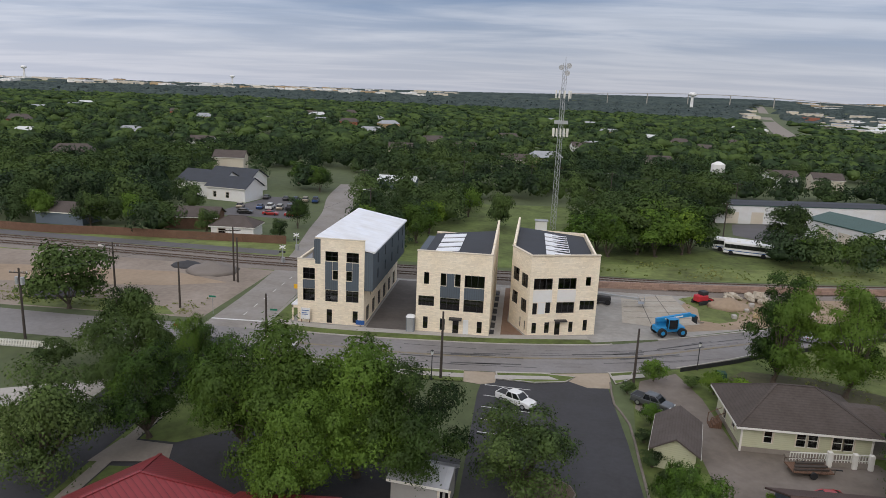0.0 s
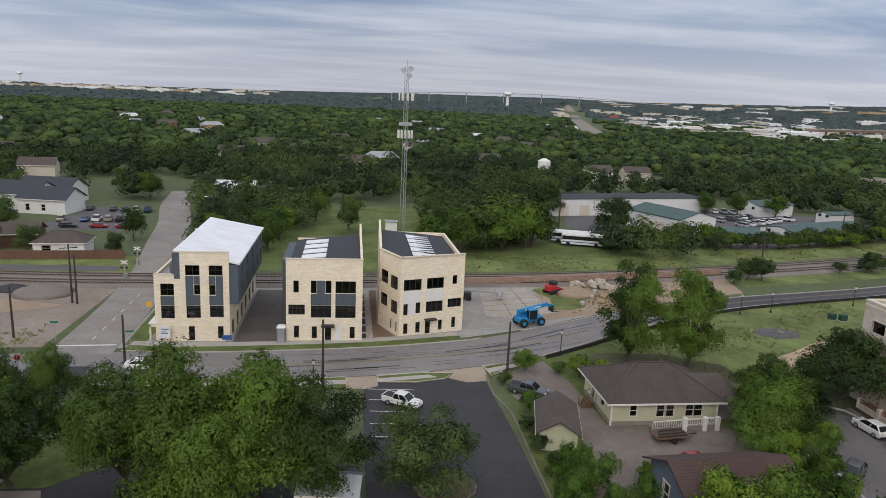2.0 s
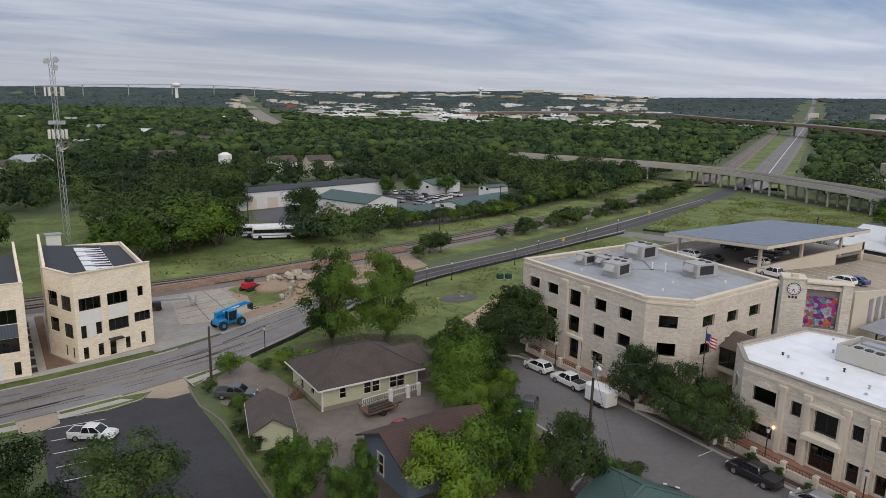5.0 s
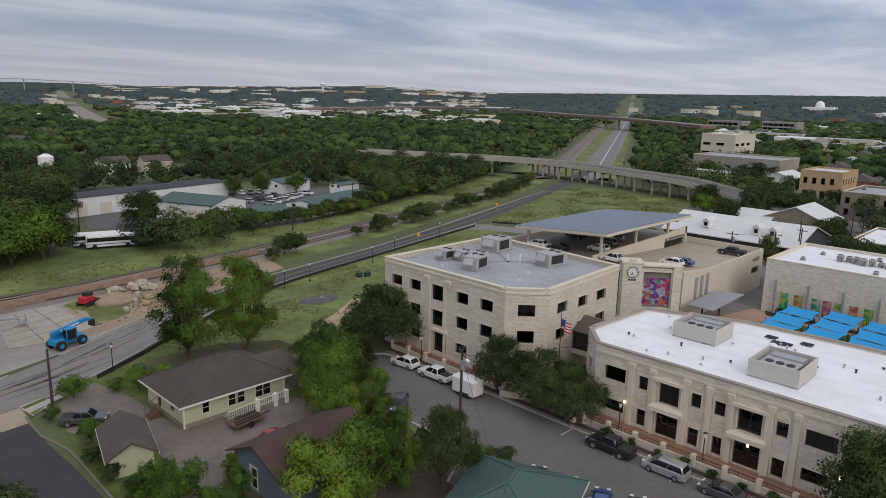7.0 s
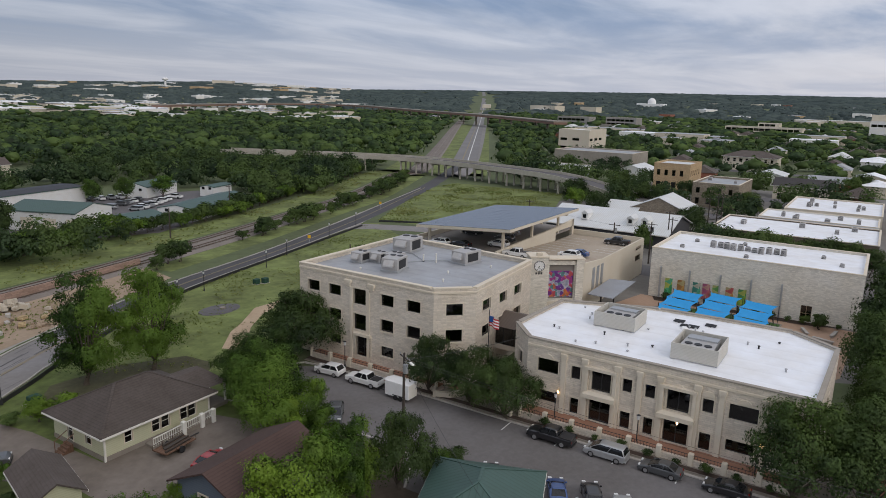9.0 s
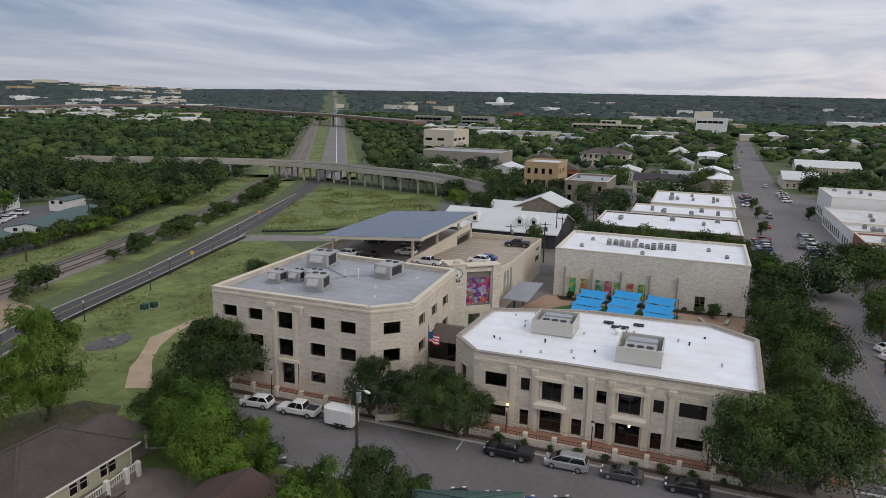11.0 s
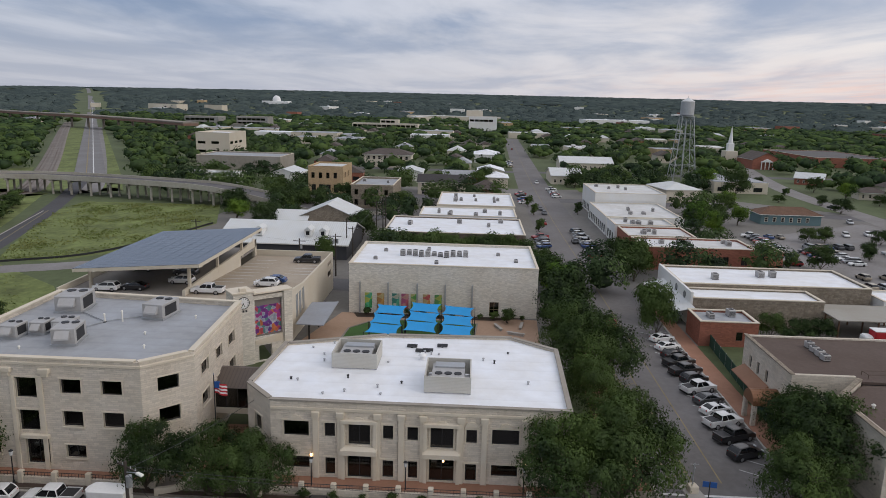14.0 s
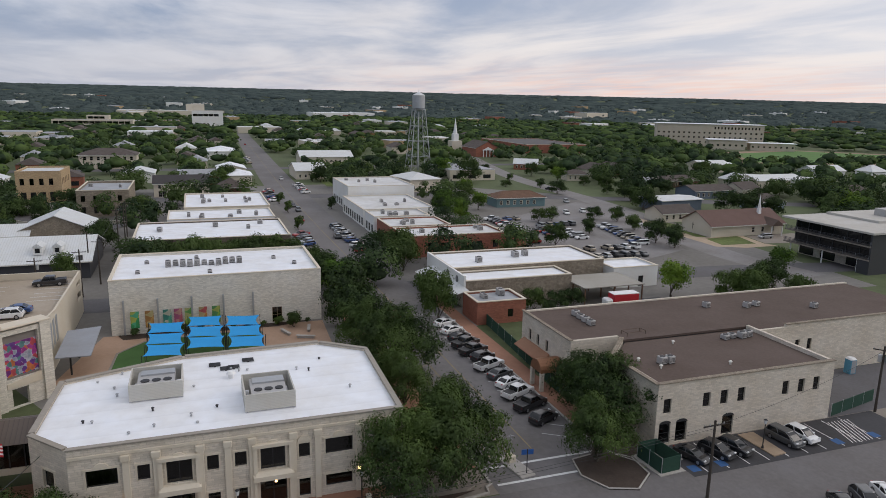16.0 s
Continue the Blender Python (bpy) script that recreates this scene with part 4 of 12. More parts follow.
patch("corner_bed", [(51.8, -11), (57, -10.6), (62, -14.2), (62, -19), (56, -19.6), (52, -17)], 0.03, mat("dark_bed_mulch", (0.06, 0.045, 0.035), 0.95, 0.4, 0.5, 4.0, 0.8, coords="Position"), "dark mulch bed under oaks", "bed")
bed_edge = [(47.4, -13.6), (48.4, -10.8), (51.4, -9.4), (54.6, -10.2), (55.2, -14.4), (53.0, -16.6), (49.6, -16.4)]
structure("oak_bed", M().prism(bed_edge, 0, 0.14), mat("oak_bed_mulch", (0.055, 0.040, 0.031), 0.95, 0.4, 0.5, 4.0, 0.8, coords="Position"), "dark mulch bed under a street oak", "bed")
structure("bed_kerb", kerb_run(M(), V2(*(bed_edge + bed_edge[:1])), 0.2, -0.05, 0.2), KERB, "pale concrete kerb round the bed", "kerb")
en = thing("bin_enclosure", "dark green cloth-covered enclosure on a concrete pad", "enclosure", (51.2, -18.5, 0), 4)
for x0, x1, y0, y1 in ((-1.9, 1.9, -1.2, -1.14), (-1.9, 1.9, 1.14, 1.2), (-1.9, -1.84, -1.1, 1.1), (1.84, 1.9, -1.1, 1.1)):
    part("panel", M().box(x0, x1, y0, y1, 0.12, 1.75), GREENMESH, en)
for x in (-1.9, 0, 1.9):
    for y in (-1.2, 1.2):
        part("post", M().tube((x, y, 0.1), (x, y, 1.85), 0.04, None, 6), GALV, en)
part("pad", M().box(-2.3, 2.3, -1.6, 1.6, 0, 0.12), KERB, en)
BAYBLUE = mat("blue_bay_paint", (0.03, 0.09, 0.22), 0.8, 0.3, 0.5, 3.0, 0.0, coords="Position")
for y in (-20.9, -24.4, -40.5, -46.0):
    patch("blue_bay_mark", [(48.6, y), (49.8, y), (49.8, y - 1.1), (48.6, y - 1.1)], 0.052, BAYBLUE, "blue painted mark in a parking bay", "road marking")
hm_ = M()
for k in range(7):
    y0 = -42.4 - k * 0.5
    hm_.poly([(48.4, y0, 0.052), (53.2, y0 - 1.6, 0.052), (53.2, y0 - 1.72, 0.052), (48.4, y0 - 0.12, 0.052)])
structure("hatch_marking", hm_, WHITELINE, "white hatching between parking bays", "road marking")
structure("bay_bed", M().prism([(48.6, -31.4), (53.8, -31.2), (53.8, -33.4), (48.8, -33.2)], 0, 0.15), DIRT, "small brown earth bed between bays", "bed")
patch("bay_asphalt", [(47.8, -20.4), (54.1, -20.4), (54.1, -52), (47.8, -52)], 0.042, TAR, "dark asphalt of the car bays", "car bay")

patch("side_yard", [(54.2, -45.4), (66.1, -49.6), (66.1, -82), (54.2, -82)], 0.03, ASPHALT, "dark asphalt yard beside the stone building", "yard")

# road markings
wl_, yl_ = M(), M()
mid = [a.lerp(b, 0.5) for a, b in zip(smooth_line([(-30, 84.6), (-15.4, 84.6), (-2.1, 85.8), (10.4, 88.3), (19, 91.9), (29.3, 97.0), (59.9, 109.1), (95.1, 117.1), (143, 131.8), (202.8, 150.8)], 400), smooth_line([(-30, 76.5), (-12.3, 75.7), (-1.7, 76.6), (10.9, 79.1), (20.1, 82.6), (27.3, 87.2), (56.9, 103.2), (90.8, 111.7), (132, 122.2), (205, 150.0)], 400))]
mid = smooth_line([tuple(p) for p in mid])
for off in (-0.18, 0.06):
    strip(yl_, sideways(mid, off), sideways(mid, off + 0.12), 0.045)
ms = smooth_line([(58, -7.4), (150, -7.6), (230, -7.8), (360, -10), (700, -19)])
strip(yl_, sideways(ms, -0.2), sideways(ms, -0.05), 0.05)
for k in range(16):
    x0 = 58 + k * 3.1
    wl_.poly([(x0, -14.2, 0.05), (x0 + 0.12, -14.2, 0.05), (x0 + 2.9, -10.0, 0.05), (x0 + 2.78, -10.0, 0.05)])
for x0, x1 in ((52.2, 52.55), (55.4, 55.75)):
    wl_.poly([(x0, -13.8, 0.05), (x1, -13.8, 0.05), (x1, -0.8, 0.05), (x0, -0.8, 0.05)])
for k in range(14):
    y0 = 36 - k * 5.9
    if y0 > 3:
        wl_.poly([(48.6, y0, 0.05), (50.8, y0, 0.05), (50.8, y0 + 0.12, 0.05), (48.6, y0 + 0.12, 0.05)])
for k in range(12):
    y0 = 36 - k * 2.9
    wl_.poly([(35, y0, 0.05), (41.5, y0 - 2.6, 0.05), (41.5, y0 - 2.48, 0.05), (35, y0 + 0.12, 0.05)])
for k in range(5):
    wl_.poly([(-2.9, 72.6 - k * 2.8, 0.045), (2.2, 72.2 - k * 2.8, 0.045), (2.2, 72.32 - k * 2.8, 0.045), (-2.9, 72.72 - k * 2.8, 0.045)])
for k in range(10):
    y0 = -22.5 - k * 2.65
    wl_.poly([(48.2, y0, 0.05), (53.8, y0, 0.05), (53.8, y0 + 0.12, 0.05), (48.2, y0 + 0.12, 0.05)])
wl_.poly([(-41.6, 86.6, 0.05), (-34.4, 86.9, 0.05), (-34.4, 87.3, 0.05), (-41.6, 87.0, 0.05)])
for k in range(6):
    wl_.poly([(-38.0 - 0.02 * k, 89 + k * 3.9, 0.05), (-37.88 - 0.02 * k, 89 + k * 3.9, 0.05), (-37.9 - 0.02 * k, 90.4 + k * 3.9, 0.05), (-38.02 - 0.02 * k, 90.4 + k * 3.9, 0.05)])
structure("white_marking", wl_, WHITELINE, "white painted road lines", "road marking")
for k in range(14):
    x0 = 58.5 + k * 1.9
    yl_.poly([(x0, -2.4, 0.05), (x0 + 0.14, -2.4, 0.05), (x0 + 1.5, -4.3, 0.05), (x0 + 1.36, -4.3, 0.05)])
for y0 in (-2.3, -4.4):
    yl_.poly([(57, y0, 0.052), (88, y0, 0.052), (88, y0 + 0.13, 0.052), (57, y0 + 0.13, 0.052)])
structure("yellow_marking", yl_, YELLOWLINE, "yellow painted centre lines", "road marking")
# dark patches and tar seams on the curved road
pm, rp = M(), random.Random(4)
for k in range(60):
    i = rp.randrange(4, len(mid) // 2)
    p, d = mid[i], (mid[i + 1] - mid[i]).normalized()
    n = Vector((d.y, -d.x))
    o, ln, w = rp.uniform(-3.4, 3.0), rp.uniform(3, 12), rp.choice((0.07, 0.10, 0.14, 0.30))
    a = p + n * o
    pm.poly([(*(a), 0.04), (*(a + d * ln), 0.04), (*(a + d * ln + n * w), 0.04), (*(a + n * w), 0.04)])
structure("road_patch", pm, CRACK, "dark tar seams on the road", "road repair")

# railway: ballast bed, two tracks
for off, lab in ((0.0, "far"), (4.3, "near")):
    c = sideways(rail_line, off)
    bm_ = M()
    prof = ((-2.6, 0.0), (-1.7, 0.34), (1.7, 0.34), (2.6, 0.0))
    ls = [sideways(c, o) for o, _ in prof]
    for j in range(3):
        for i in range(len(c) - 1):
            a, b = ls[j], ls[j + 1]
            bm_.poly([(*a[i], prof[j][1]), (*b[i], prof[j + 1][1]), (*b[i + 1], prof[j + 1][1]), (*a[i + 1], prof[j][1])])
    structure("ballast", bm_, GRAVEL, "brown-grey crushed stone rail ballast", "railway")
    for o in (-0.75, 0.75):
        r = M()
        la, lb = sideways(c, o - 0.05), sideways(c, o + 0.05)
        for i in range(len(c) - 1):
            r.poly([(*lb[i], 0.53), (*lb[i + 1], 0.53), (*la[i + 1], 0.53), (*la[i], 0.53)])
            r.poly([(*lb[i], 0.34), (*lb[i + 1], 0.34), (*lb[i + 1], 0.53), (*lb[i], 0.53)])
            r.poly([(*la[i], 0.53), (*la[i + 1], 0.53), (*la[i + 1], 0.34), (*la[i], 0.34)])
        structure("rail", r, RUSTRAIL, "steel rail", "railway")
    sl = M()
    acc = 0
    for i in range(len(c) - 1):
        if c[i].x > 230:
            break
        d = c[i + 1] - c[i]
        n = max(1, int(d.length / 0.75))
        for k in range(n):
            p = c[i] + d * k / n
            t = d.normalized()
            s = Vector((t.y, -t.x))
            a, b = p - s * 1.3, p + s * 1.3
            w = t * 0.13
            sl.poly([(*(a - w), 0.40), (*(b - w), 0.40), (*(b + w), 0.40), (*(a + w), 0.40)])
            sl.poly([(*(a - w), 0.32), (*(b - w), 0.32), (*(b - w), 0.40), (*(a - w), 0.40)])
    tagged(structure("sleepers", sl, SLEEPER, "concrete sleepers under the rails", "railway"), kind="stuff")
rw = M()
rl = smooth_line([(12, 116.2), (30, 118.6), (48, 121.6), (68, 125.4)])
structure("retaining_wall", kerb_run(rw, rl, 0.35, 0, 1.5), RETWALL, "low terracotta block retaining wall", "wall")
sf = M()
kerb_run(sf, sideways(smooth_line([(19.9, 82.0), (27.5, 86.4), (34.2, 90.6), (57.1, 102.4), (91, 110.9), (128, 119.5)]), 0.5), 0.06, 0, 0.55)
structure("silt_fence", sf, BLACK, "low black silt fence along the kerb", "fence")
structure("silt_fence", kerb_run(M(), smooth_line([(136, 119.6), (145, 106), (165, 98), (190, 93)]), 0.06, 0, 0.5), BLACK, "low black silt fence round the field", "fence")

# ---- buildings ----
BLOCKS = []
def copings(m, poly, z, w=0.45, h=0.14, out=0.06):
    """A coping along the top of the walls round poly (anticlockwise)."""
    n = len(poly)
    for i in range(n):
        a, b = Vector(poly[i]), Vector(poly[(i + 1) % n])
        d = (b - a).normalized()
        nn = Vector((d.y, -d.x))
        c = (a + b) / 2 + nn * (out - w / 2)
        m.beam((*(a + nn * (out - w / 2) - d * out), z + h / 2), (*(b + nn * (out - w / 2) + d * (out - w)), z + h / 2), w, h)
    return m


def block(name, label, category, x0, x1, y0, y1, h, wall_mat, roof_mat, parapet=0.7, west=(), south=(), north=(), frame_mat=None, storeys=1, sill=False, coping=SMOOTH, group="", surround=0.0, units=0, seed=0):
    """A flat-roofed block. west/south/north: windows on those faces as (u0, width, z0, height, panes across)."""
    BLOCKS.append((x0, x1, y0, y1))
    ob = thing(name, label, category, ((x0 + x1) / 2, (y0 + y1) / 2, 0), 0, group)
    a, b = (x1 - x0) / 2, (y1 - y0) / 2
    poly = [(-a, -b), (a, -b), (a, b), (-a, b)]
    sides = {"s": (poly[0], poly[1], south), "e": (poly[1], poly[2], ()), "n": (poly[2], poly[3], north), "w": (poly[3], poly[0], west)}
    m = M()
    for p, q, ws in sides.values():
        wall_run(m, p, q, 0, h, [(u, u + w, z, z + hh) for u, w, z, hh, *_ in ws])
    parts("wall", m, wall_mat, ob)
    part("roof", M().box(-a + 0.3, a - 0.3, -b + 0.3, b - 0.3, h - parapet - 0.25, h - parapet), roof_mat, ob)
    part("coping", copings(M(), poly, h), coping, ob)
    # solid box behind the panes, its dark colour standing for unlit rooms
    part("interior_floor", M().box(-a * 0.8, a * 0.8, -b * 0.8, b * 0.8, 0.05, h - parapet - 0.4), INTERIOR, ob)
    for p, q, ws in sides.values():
        for u, w, z, hh, *k in ws:
            window(ob, p, q, (u, u + w, z, z + hh), k[0] if k else 1, k[1] if len(k) > 1 else 1, frame_mat=frame_mat, sill=sill, surround=surround)
    rr = random.Random(seed + int(x0 * 7 + y0 * 3))
    for k in range(units):
        roof_unit(x0 + rr.uniform(0.2, 0.8) * (x1 - x0), y0 + rr.uniform(0.15, 0.85) * (y1 - y0), h - parapet, rr.uniform(0.9, 1.8), rr.uniform(0.8, 1.3), rr.uniform(0.7, 1.2))
    return ob


def roof_unit(x, y, z, w, d, h, rz=0.0, label="grey rooftop air-conditioning unit with a fan grille"):
    """A condenser: sheet-metal case on feet, louvred sides, a round fan guard on top."""
    ob = thing("air_conditioner", label, "air conditioner", (x, y, z), rz, "rooftop units")
    part("case", M().cham(-w / 2, w / 2, -d / 2, d / 2, 0.12, h, 0.04), ACGREY, ob)
    f = M()
    for sx_ in (-1, 1):
        f.box(sx_ * w * 0.38 - 0.06, sx_ * w * 0.38 + 0.06, -d / 2, d / 2, 0, 0.12)
    part("foot", f, BLACK, ob)
    nf = 2 if w > 1.7 else 1
    for i in range(nf):
        cx = (i - (nf - 1) / 2) * w / nf
        part("fan", M().tube((cx, 0, h), (cx, 0, h + 0.05), min(w / nf, d) * 0.38, None, 14), BLACK, ob)
    lv = M()
    for i in range(4):
        z0 = 0.25 + (h - 0.4) * i / 4
        lv.box(-w / 2 - 0.015, -w / 2 + 0.01, -d * 0.42, d * 0.42, z0, z0 + (h - 0.4) / 9)
    part("louvre", lv, BLACK, ob)
    return ob


def gable_house(name, label, category, x, y, rz, L, W, h, rise, wall_mat, roof_mat, over=0.5, hip=False, wins=(), trim=WHITETRIM, group="", z=0.0):
    """A house with its ridge along its own x. wins: (side, u, w, z, h) with side 0 front (-y), 1 right, 2 back, 3 left."""
    r_ = max(L, W) * 0.55
    BLOCKS.append((x - r_, x + r_, y - r_, y + r_))
    ob = thing(name, label, category, (x, y, z), rz, group)
    a, b = L / 2, W / 2
    poly = [(-a, -b), (a, -b), (a, b), (-a, b)]
    m = M()
    for i in range(4):
        p, q = poly[i], poly[(i + 1) % 4]
        wall_run(m, p, q, 0, h, [(u, u + w, zz, zz + hh) for s, u, w, zz, hh in wins if s == i], 0.2)
    if not hip:
        for sx_ in (-1, 1):
            m.poly([(sx_ * a, -b * sx_, h), (sx_ * a, b * sx_, h), (sx_ * a, 0, h + rise)])
    part("wall", m, wall_mat, ob)
    e = over
    drop = rise * e / b
    rx = a + e if not hip else max(0.05, a - b * 0.95)
    r = M()
    A, B, Cc, D = (-a - e, -b - e, h - drop), (a + e, -b - e, h - drop), (a + e, b + e, h - drop), (-a - e, b + e, h - drop)
    E1, E2 = (-rx, 0, h + rise), (rx, 0, h + rise)
    t = 0.16
    for pts in ([A, B, E2, E1], [Cc, D, E1, E2]) if not hip else ([A, B, E2, E1], [Cc, D, E1, E2], [B, Cc, E2], [D, A, E1]):
        up_ = [(p[0], p[1], p[2] + t) for p in pts]
        r.poly(up_).poly(pts[::-1])
        for i in range(len(pts)):
            r.poly([pts[i], pts[(i + 1) % len(pts)], up_[(i + 1) % len(pts)], up_[i]])
    part("roof", r, roof_mat, ob)
    f = M()
    for p, q in ((A, B), (Cc, D), (B, Cc), (D, A)):
        if hip or p[1] * q[1] > 0:
            f.beam((p[0], p[1], p[2] + 0.02), (q[0], q[1], q[2] + 0.02), 0.06, 0.2)
    part("fascia", f, trim, ob)
    if hip:
        ridge = M().beam((E1[0], 0, h + rise + t), (E2[0], 0, h + rise + t), 0.25, 0.06)
        for c_, e_ in ((A, E1), (D, E1), (B, E2), (Cc, E2)):
            ridge.beam((c_[0], c_[1], c_[2] + t), (e_[0], e_[1], e_[2] + t), 0.25, 0.06)
        part("ridge_cap", ridge, roof_mat, ob)
    if wins:
        part("interior_floor", M().box(-a * 0.8, a * 0.8, -b * 0.8, b * 0.8, 0.05, h - 0.2), INTERIOR, ob)
    for s, u, w, zz, hh in wins:
        window(ob, poly[s], poly[(s + 1) % 4], (u, u + w, zz, zz + hh), max(1, int(w / 0.9)), 2, 0.06, trim, surround=0.1)
    return ob

# ---- the three new buildings by the road ----
def office_tall():
    L, R, F, Bk = -29.9, -20.6, 88.5, 113.0
    ob = thing("office_building", "new four-storey cream stone and slate-grey building with a white roof", "building", (L, F, 0))
    BLOCKS.append((L, R, F, Bk))
    w, d = R - L, Bk - F
    s, top = 2.5, 11.9                        # the low bay's width, the front's height
    front = [(0.76, 2.44, 6.15, 7.75), (0.76, 2.44, 3.1, 4.8), (3.89, 5.67, 8.85, 10.2), (4.91, 5.67, 6.3, 7.6), (3.89, 5.67, 3.15, 4.8),
             (6.8, 8.52, 8.85, 10.2), (6.8, 7.6, 6.25, 7.6), (6.8, 8.55, 3.25, 4.85), (4.09, 4.86, 0.05, 2.05), (7.75, 8.47, 0.36, 2.05)]
    m = M()
    wall_run(m, (0, 0), (s, 0), 0, 8.9, [h for h in front if h[1] < s])
    wall_run(m, (s, 0), (w, 0), 0, top, [(a - s, b - s, c, e) for a, b, c, e in front if b > s])
    wall_run(m, (0, 6), (0, 0), 0, 8.9, [(1.5, 2.6, 3.3, 5.0), (3.4, 4.5, 3.3, 5.0), (1.5, 2.6, 6.2, 7.9)])
    side = [(u, u + 1.9, 0.1, 2.3) for u in (1.6, 5.4, 9.2, 13.0, 16.8, 20.6)] + [(u, u + 0.8, 3.2, 4.3) for u in (4.0, 7.8, 11.6, 15.4, 19.2)]
    wall_run(m, (w, 0), (w, d), 0, 5.6, side)
    wall_run(m, (w, d), (0, d), 0, 10.2, [])
    wall_run(m, (0, d), (0, 6), 0, 8.9, [(u, u + 1.2, z, z + 1.6) for u in (2, 6, 10, 14) for z in (3.3, 6.3)])
    parts("stone_wall", m, CREAM, ob)
    upper = M()
    wall_run(upper, (w + 1.15, 0.12), (w + 1.15, d), 5.0, 10.25, [(u, u + 0.7, z, z + 1.5) for u in (3, 8, 13, 18, 22) for z in (6.0, 8.2)], 0.2)
    upper.box(w + 0.004, w + 1.146, 0.12, 0.32, 5.0, 10.3).box(w + 0.004, w + 0.95, 0.32, d, 5.0, 5.1)
    part("grey_cladding", upper, SLATE, ob, "slate-grey metal cladding of the jutting upper side")
    part("grey_cladding", M().box(s + 0.004, s + 0.74, -0.03, 0.1, 8.4, top - 0.05), SLATE, ob, "slate-grey metal cladding")
    part("grey_cladding", M().box(s - 0.2, s - 0.004, 0.1, d, 8.5, 11.7), SLATE, ob, "slate-grey metal cladding")
    for a, b, c, e in ((0.76, 2.44, 4.85, 6.1), (3.89, 5.67, 4.85, 6.25), (3.89, 4.86, 6.25, 8.8), (4.91, 5.67, 7.65, 8.8), (6.8, 8.55, 4.9, 6.2), (7.65, 8.55, 6.2, 8.8), (6.8, 7.6, 7.65, 8.8)):
        part("spandrel_panel", M().box(a, b, -0.03, 0.05, c, e), SLATE, ob)
    P, Z = [(s - 0.1, 0.36), (w + 1.4, 0.0), (w + 1.4, d + 0.2), (s - 0.1, d + 0.2)], [11.85, 10.3, 10.3, 11.85]
    part("roof", M().loft([[(x, y, z) for (x, y), z in zip(P, Z)], [(x, y, z + 0.22) for (x, y), z in zip(P, Z)]]), MEMBRANE, ob, "white membrane roof with one slope")
    part("terrace_roof", M().box(0.3, s - 0.2, 0.3, d - 0.3, 8.3, 8.5), GREYMEMB, ob)
    part("coping", M().box(s - 0.02, w + 0.05, -0.06, 0.35, top, top + 0.1).box(-0.05, s - 0.05, -0.06, 0.4, 8.9, 9.0), SMOOTH, ob)
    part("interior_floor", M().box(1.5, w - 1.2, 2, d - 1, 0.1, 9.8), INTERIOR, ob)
    for a, b, c, e in front:
        window(ob, (0, 0), (w, 0), (a, b, c, e), 2 if b - a > 1 else 1, 2 if e - c > 1.2 else 1)
    for a, b, c, e in side:
        window(ob, (w, 0), (w, d), (a, b, c, e), 1, 2, 0.1)
    for u in (3, 8, 13, 18, 22):
        for z in (6.0, 8.2):
            window(ob, (w + 1.15, 0.12), (w + 1.15, d), (u, u + 0.7, z, z + 1.5), 1, 1, 0.08)
    for z in (3.3, 6.3):
        for u in (2, 6, 10, 14):
            window(ob, (0, d), (0, 6), (u, u + 1.2, z, z + 1.6), 2, 1)
    pp = thing("arched_porch", "small white arched side porch", "porch", (L - 0.75, F + 0.1, 0))
    part("pier", M().box(-0.1, 0.1, 0, 0.3, 0, 2.3).box(-0.1, 0.74, 0, 0.3, 1.9, 2.3), CREAM, pp)
    part("roof", M().box(-0.15, 0.74, -0.1, 3.0, 2.3, 2.45), MEMBRANE, pp)
    sb = thing("sign_board", "white site sign board on posts", "sign", (L + 1.3, F - 0.6, 0.1))
    part("board", M().box(-0.65, 0.65, -0.04, 0.04, 0.5, 2.1), WHITEPAINT, sb)
    for x in (-0.55, 0.55):
        part("post", M().box(x - 0.05, x + 0.05, 0.04, 0.12, 0, 2.1), FENCEWOOD, sb)
    for z, x1 in ((1.7, 0.5), (1.35, 0.2), (1.15, 0.35)):
        part("print_bar", M().box(-0.5, x1, -0.055, -0.04, z, z + 0.1), SIGNBLUE, sb)
    b2 = thing("sign_board", "small blue site sign on the pavement", "sign", (L + 9.0, F - 0.7, 0.1))
    part("board", M().box(-0.6, 0.6, -0.04, 0.04, 0.35, 0.95), SIGNBLUE, b2)
    part("post", M().box(-0.05, 0.05, 0.04, 0.1, 0, 0.9), FENCEWOOD, b2)


def roof_rows(x, y, n, dx, w, z, rise, name="roof_panel"):
    for i in range(n):
        p = thing("roof_panel", "white rooftop panel row on a dark roof", "roof panel", (x, y + i * dx, z), 0, "roof panels")
        part("panel", M().loft([[(0, 0, 0.05), (w, 0, 0.05 + rise), (w, 2.3, 0.05 + rise), (0, 2.3, 0.05)], [(0, 0, 0.15), (w, 0, 0.15 + rise), (w, 2.3, 0.15 + rise), (0, 2.3, 0.15)]]), MEMBRANE, p)
        part("mount", M().box(0.1, w - 0.1, 0.3, 0.5, min(-0.05, rise - 0.05), 0.06).box(0.1, w - 0.1, 1.8, 2.0, min(-0.05, rise - 0.05), 0.06), BLACK, p)


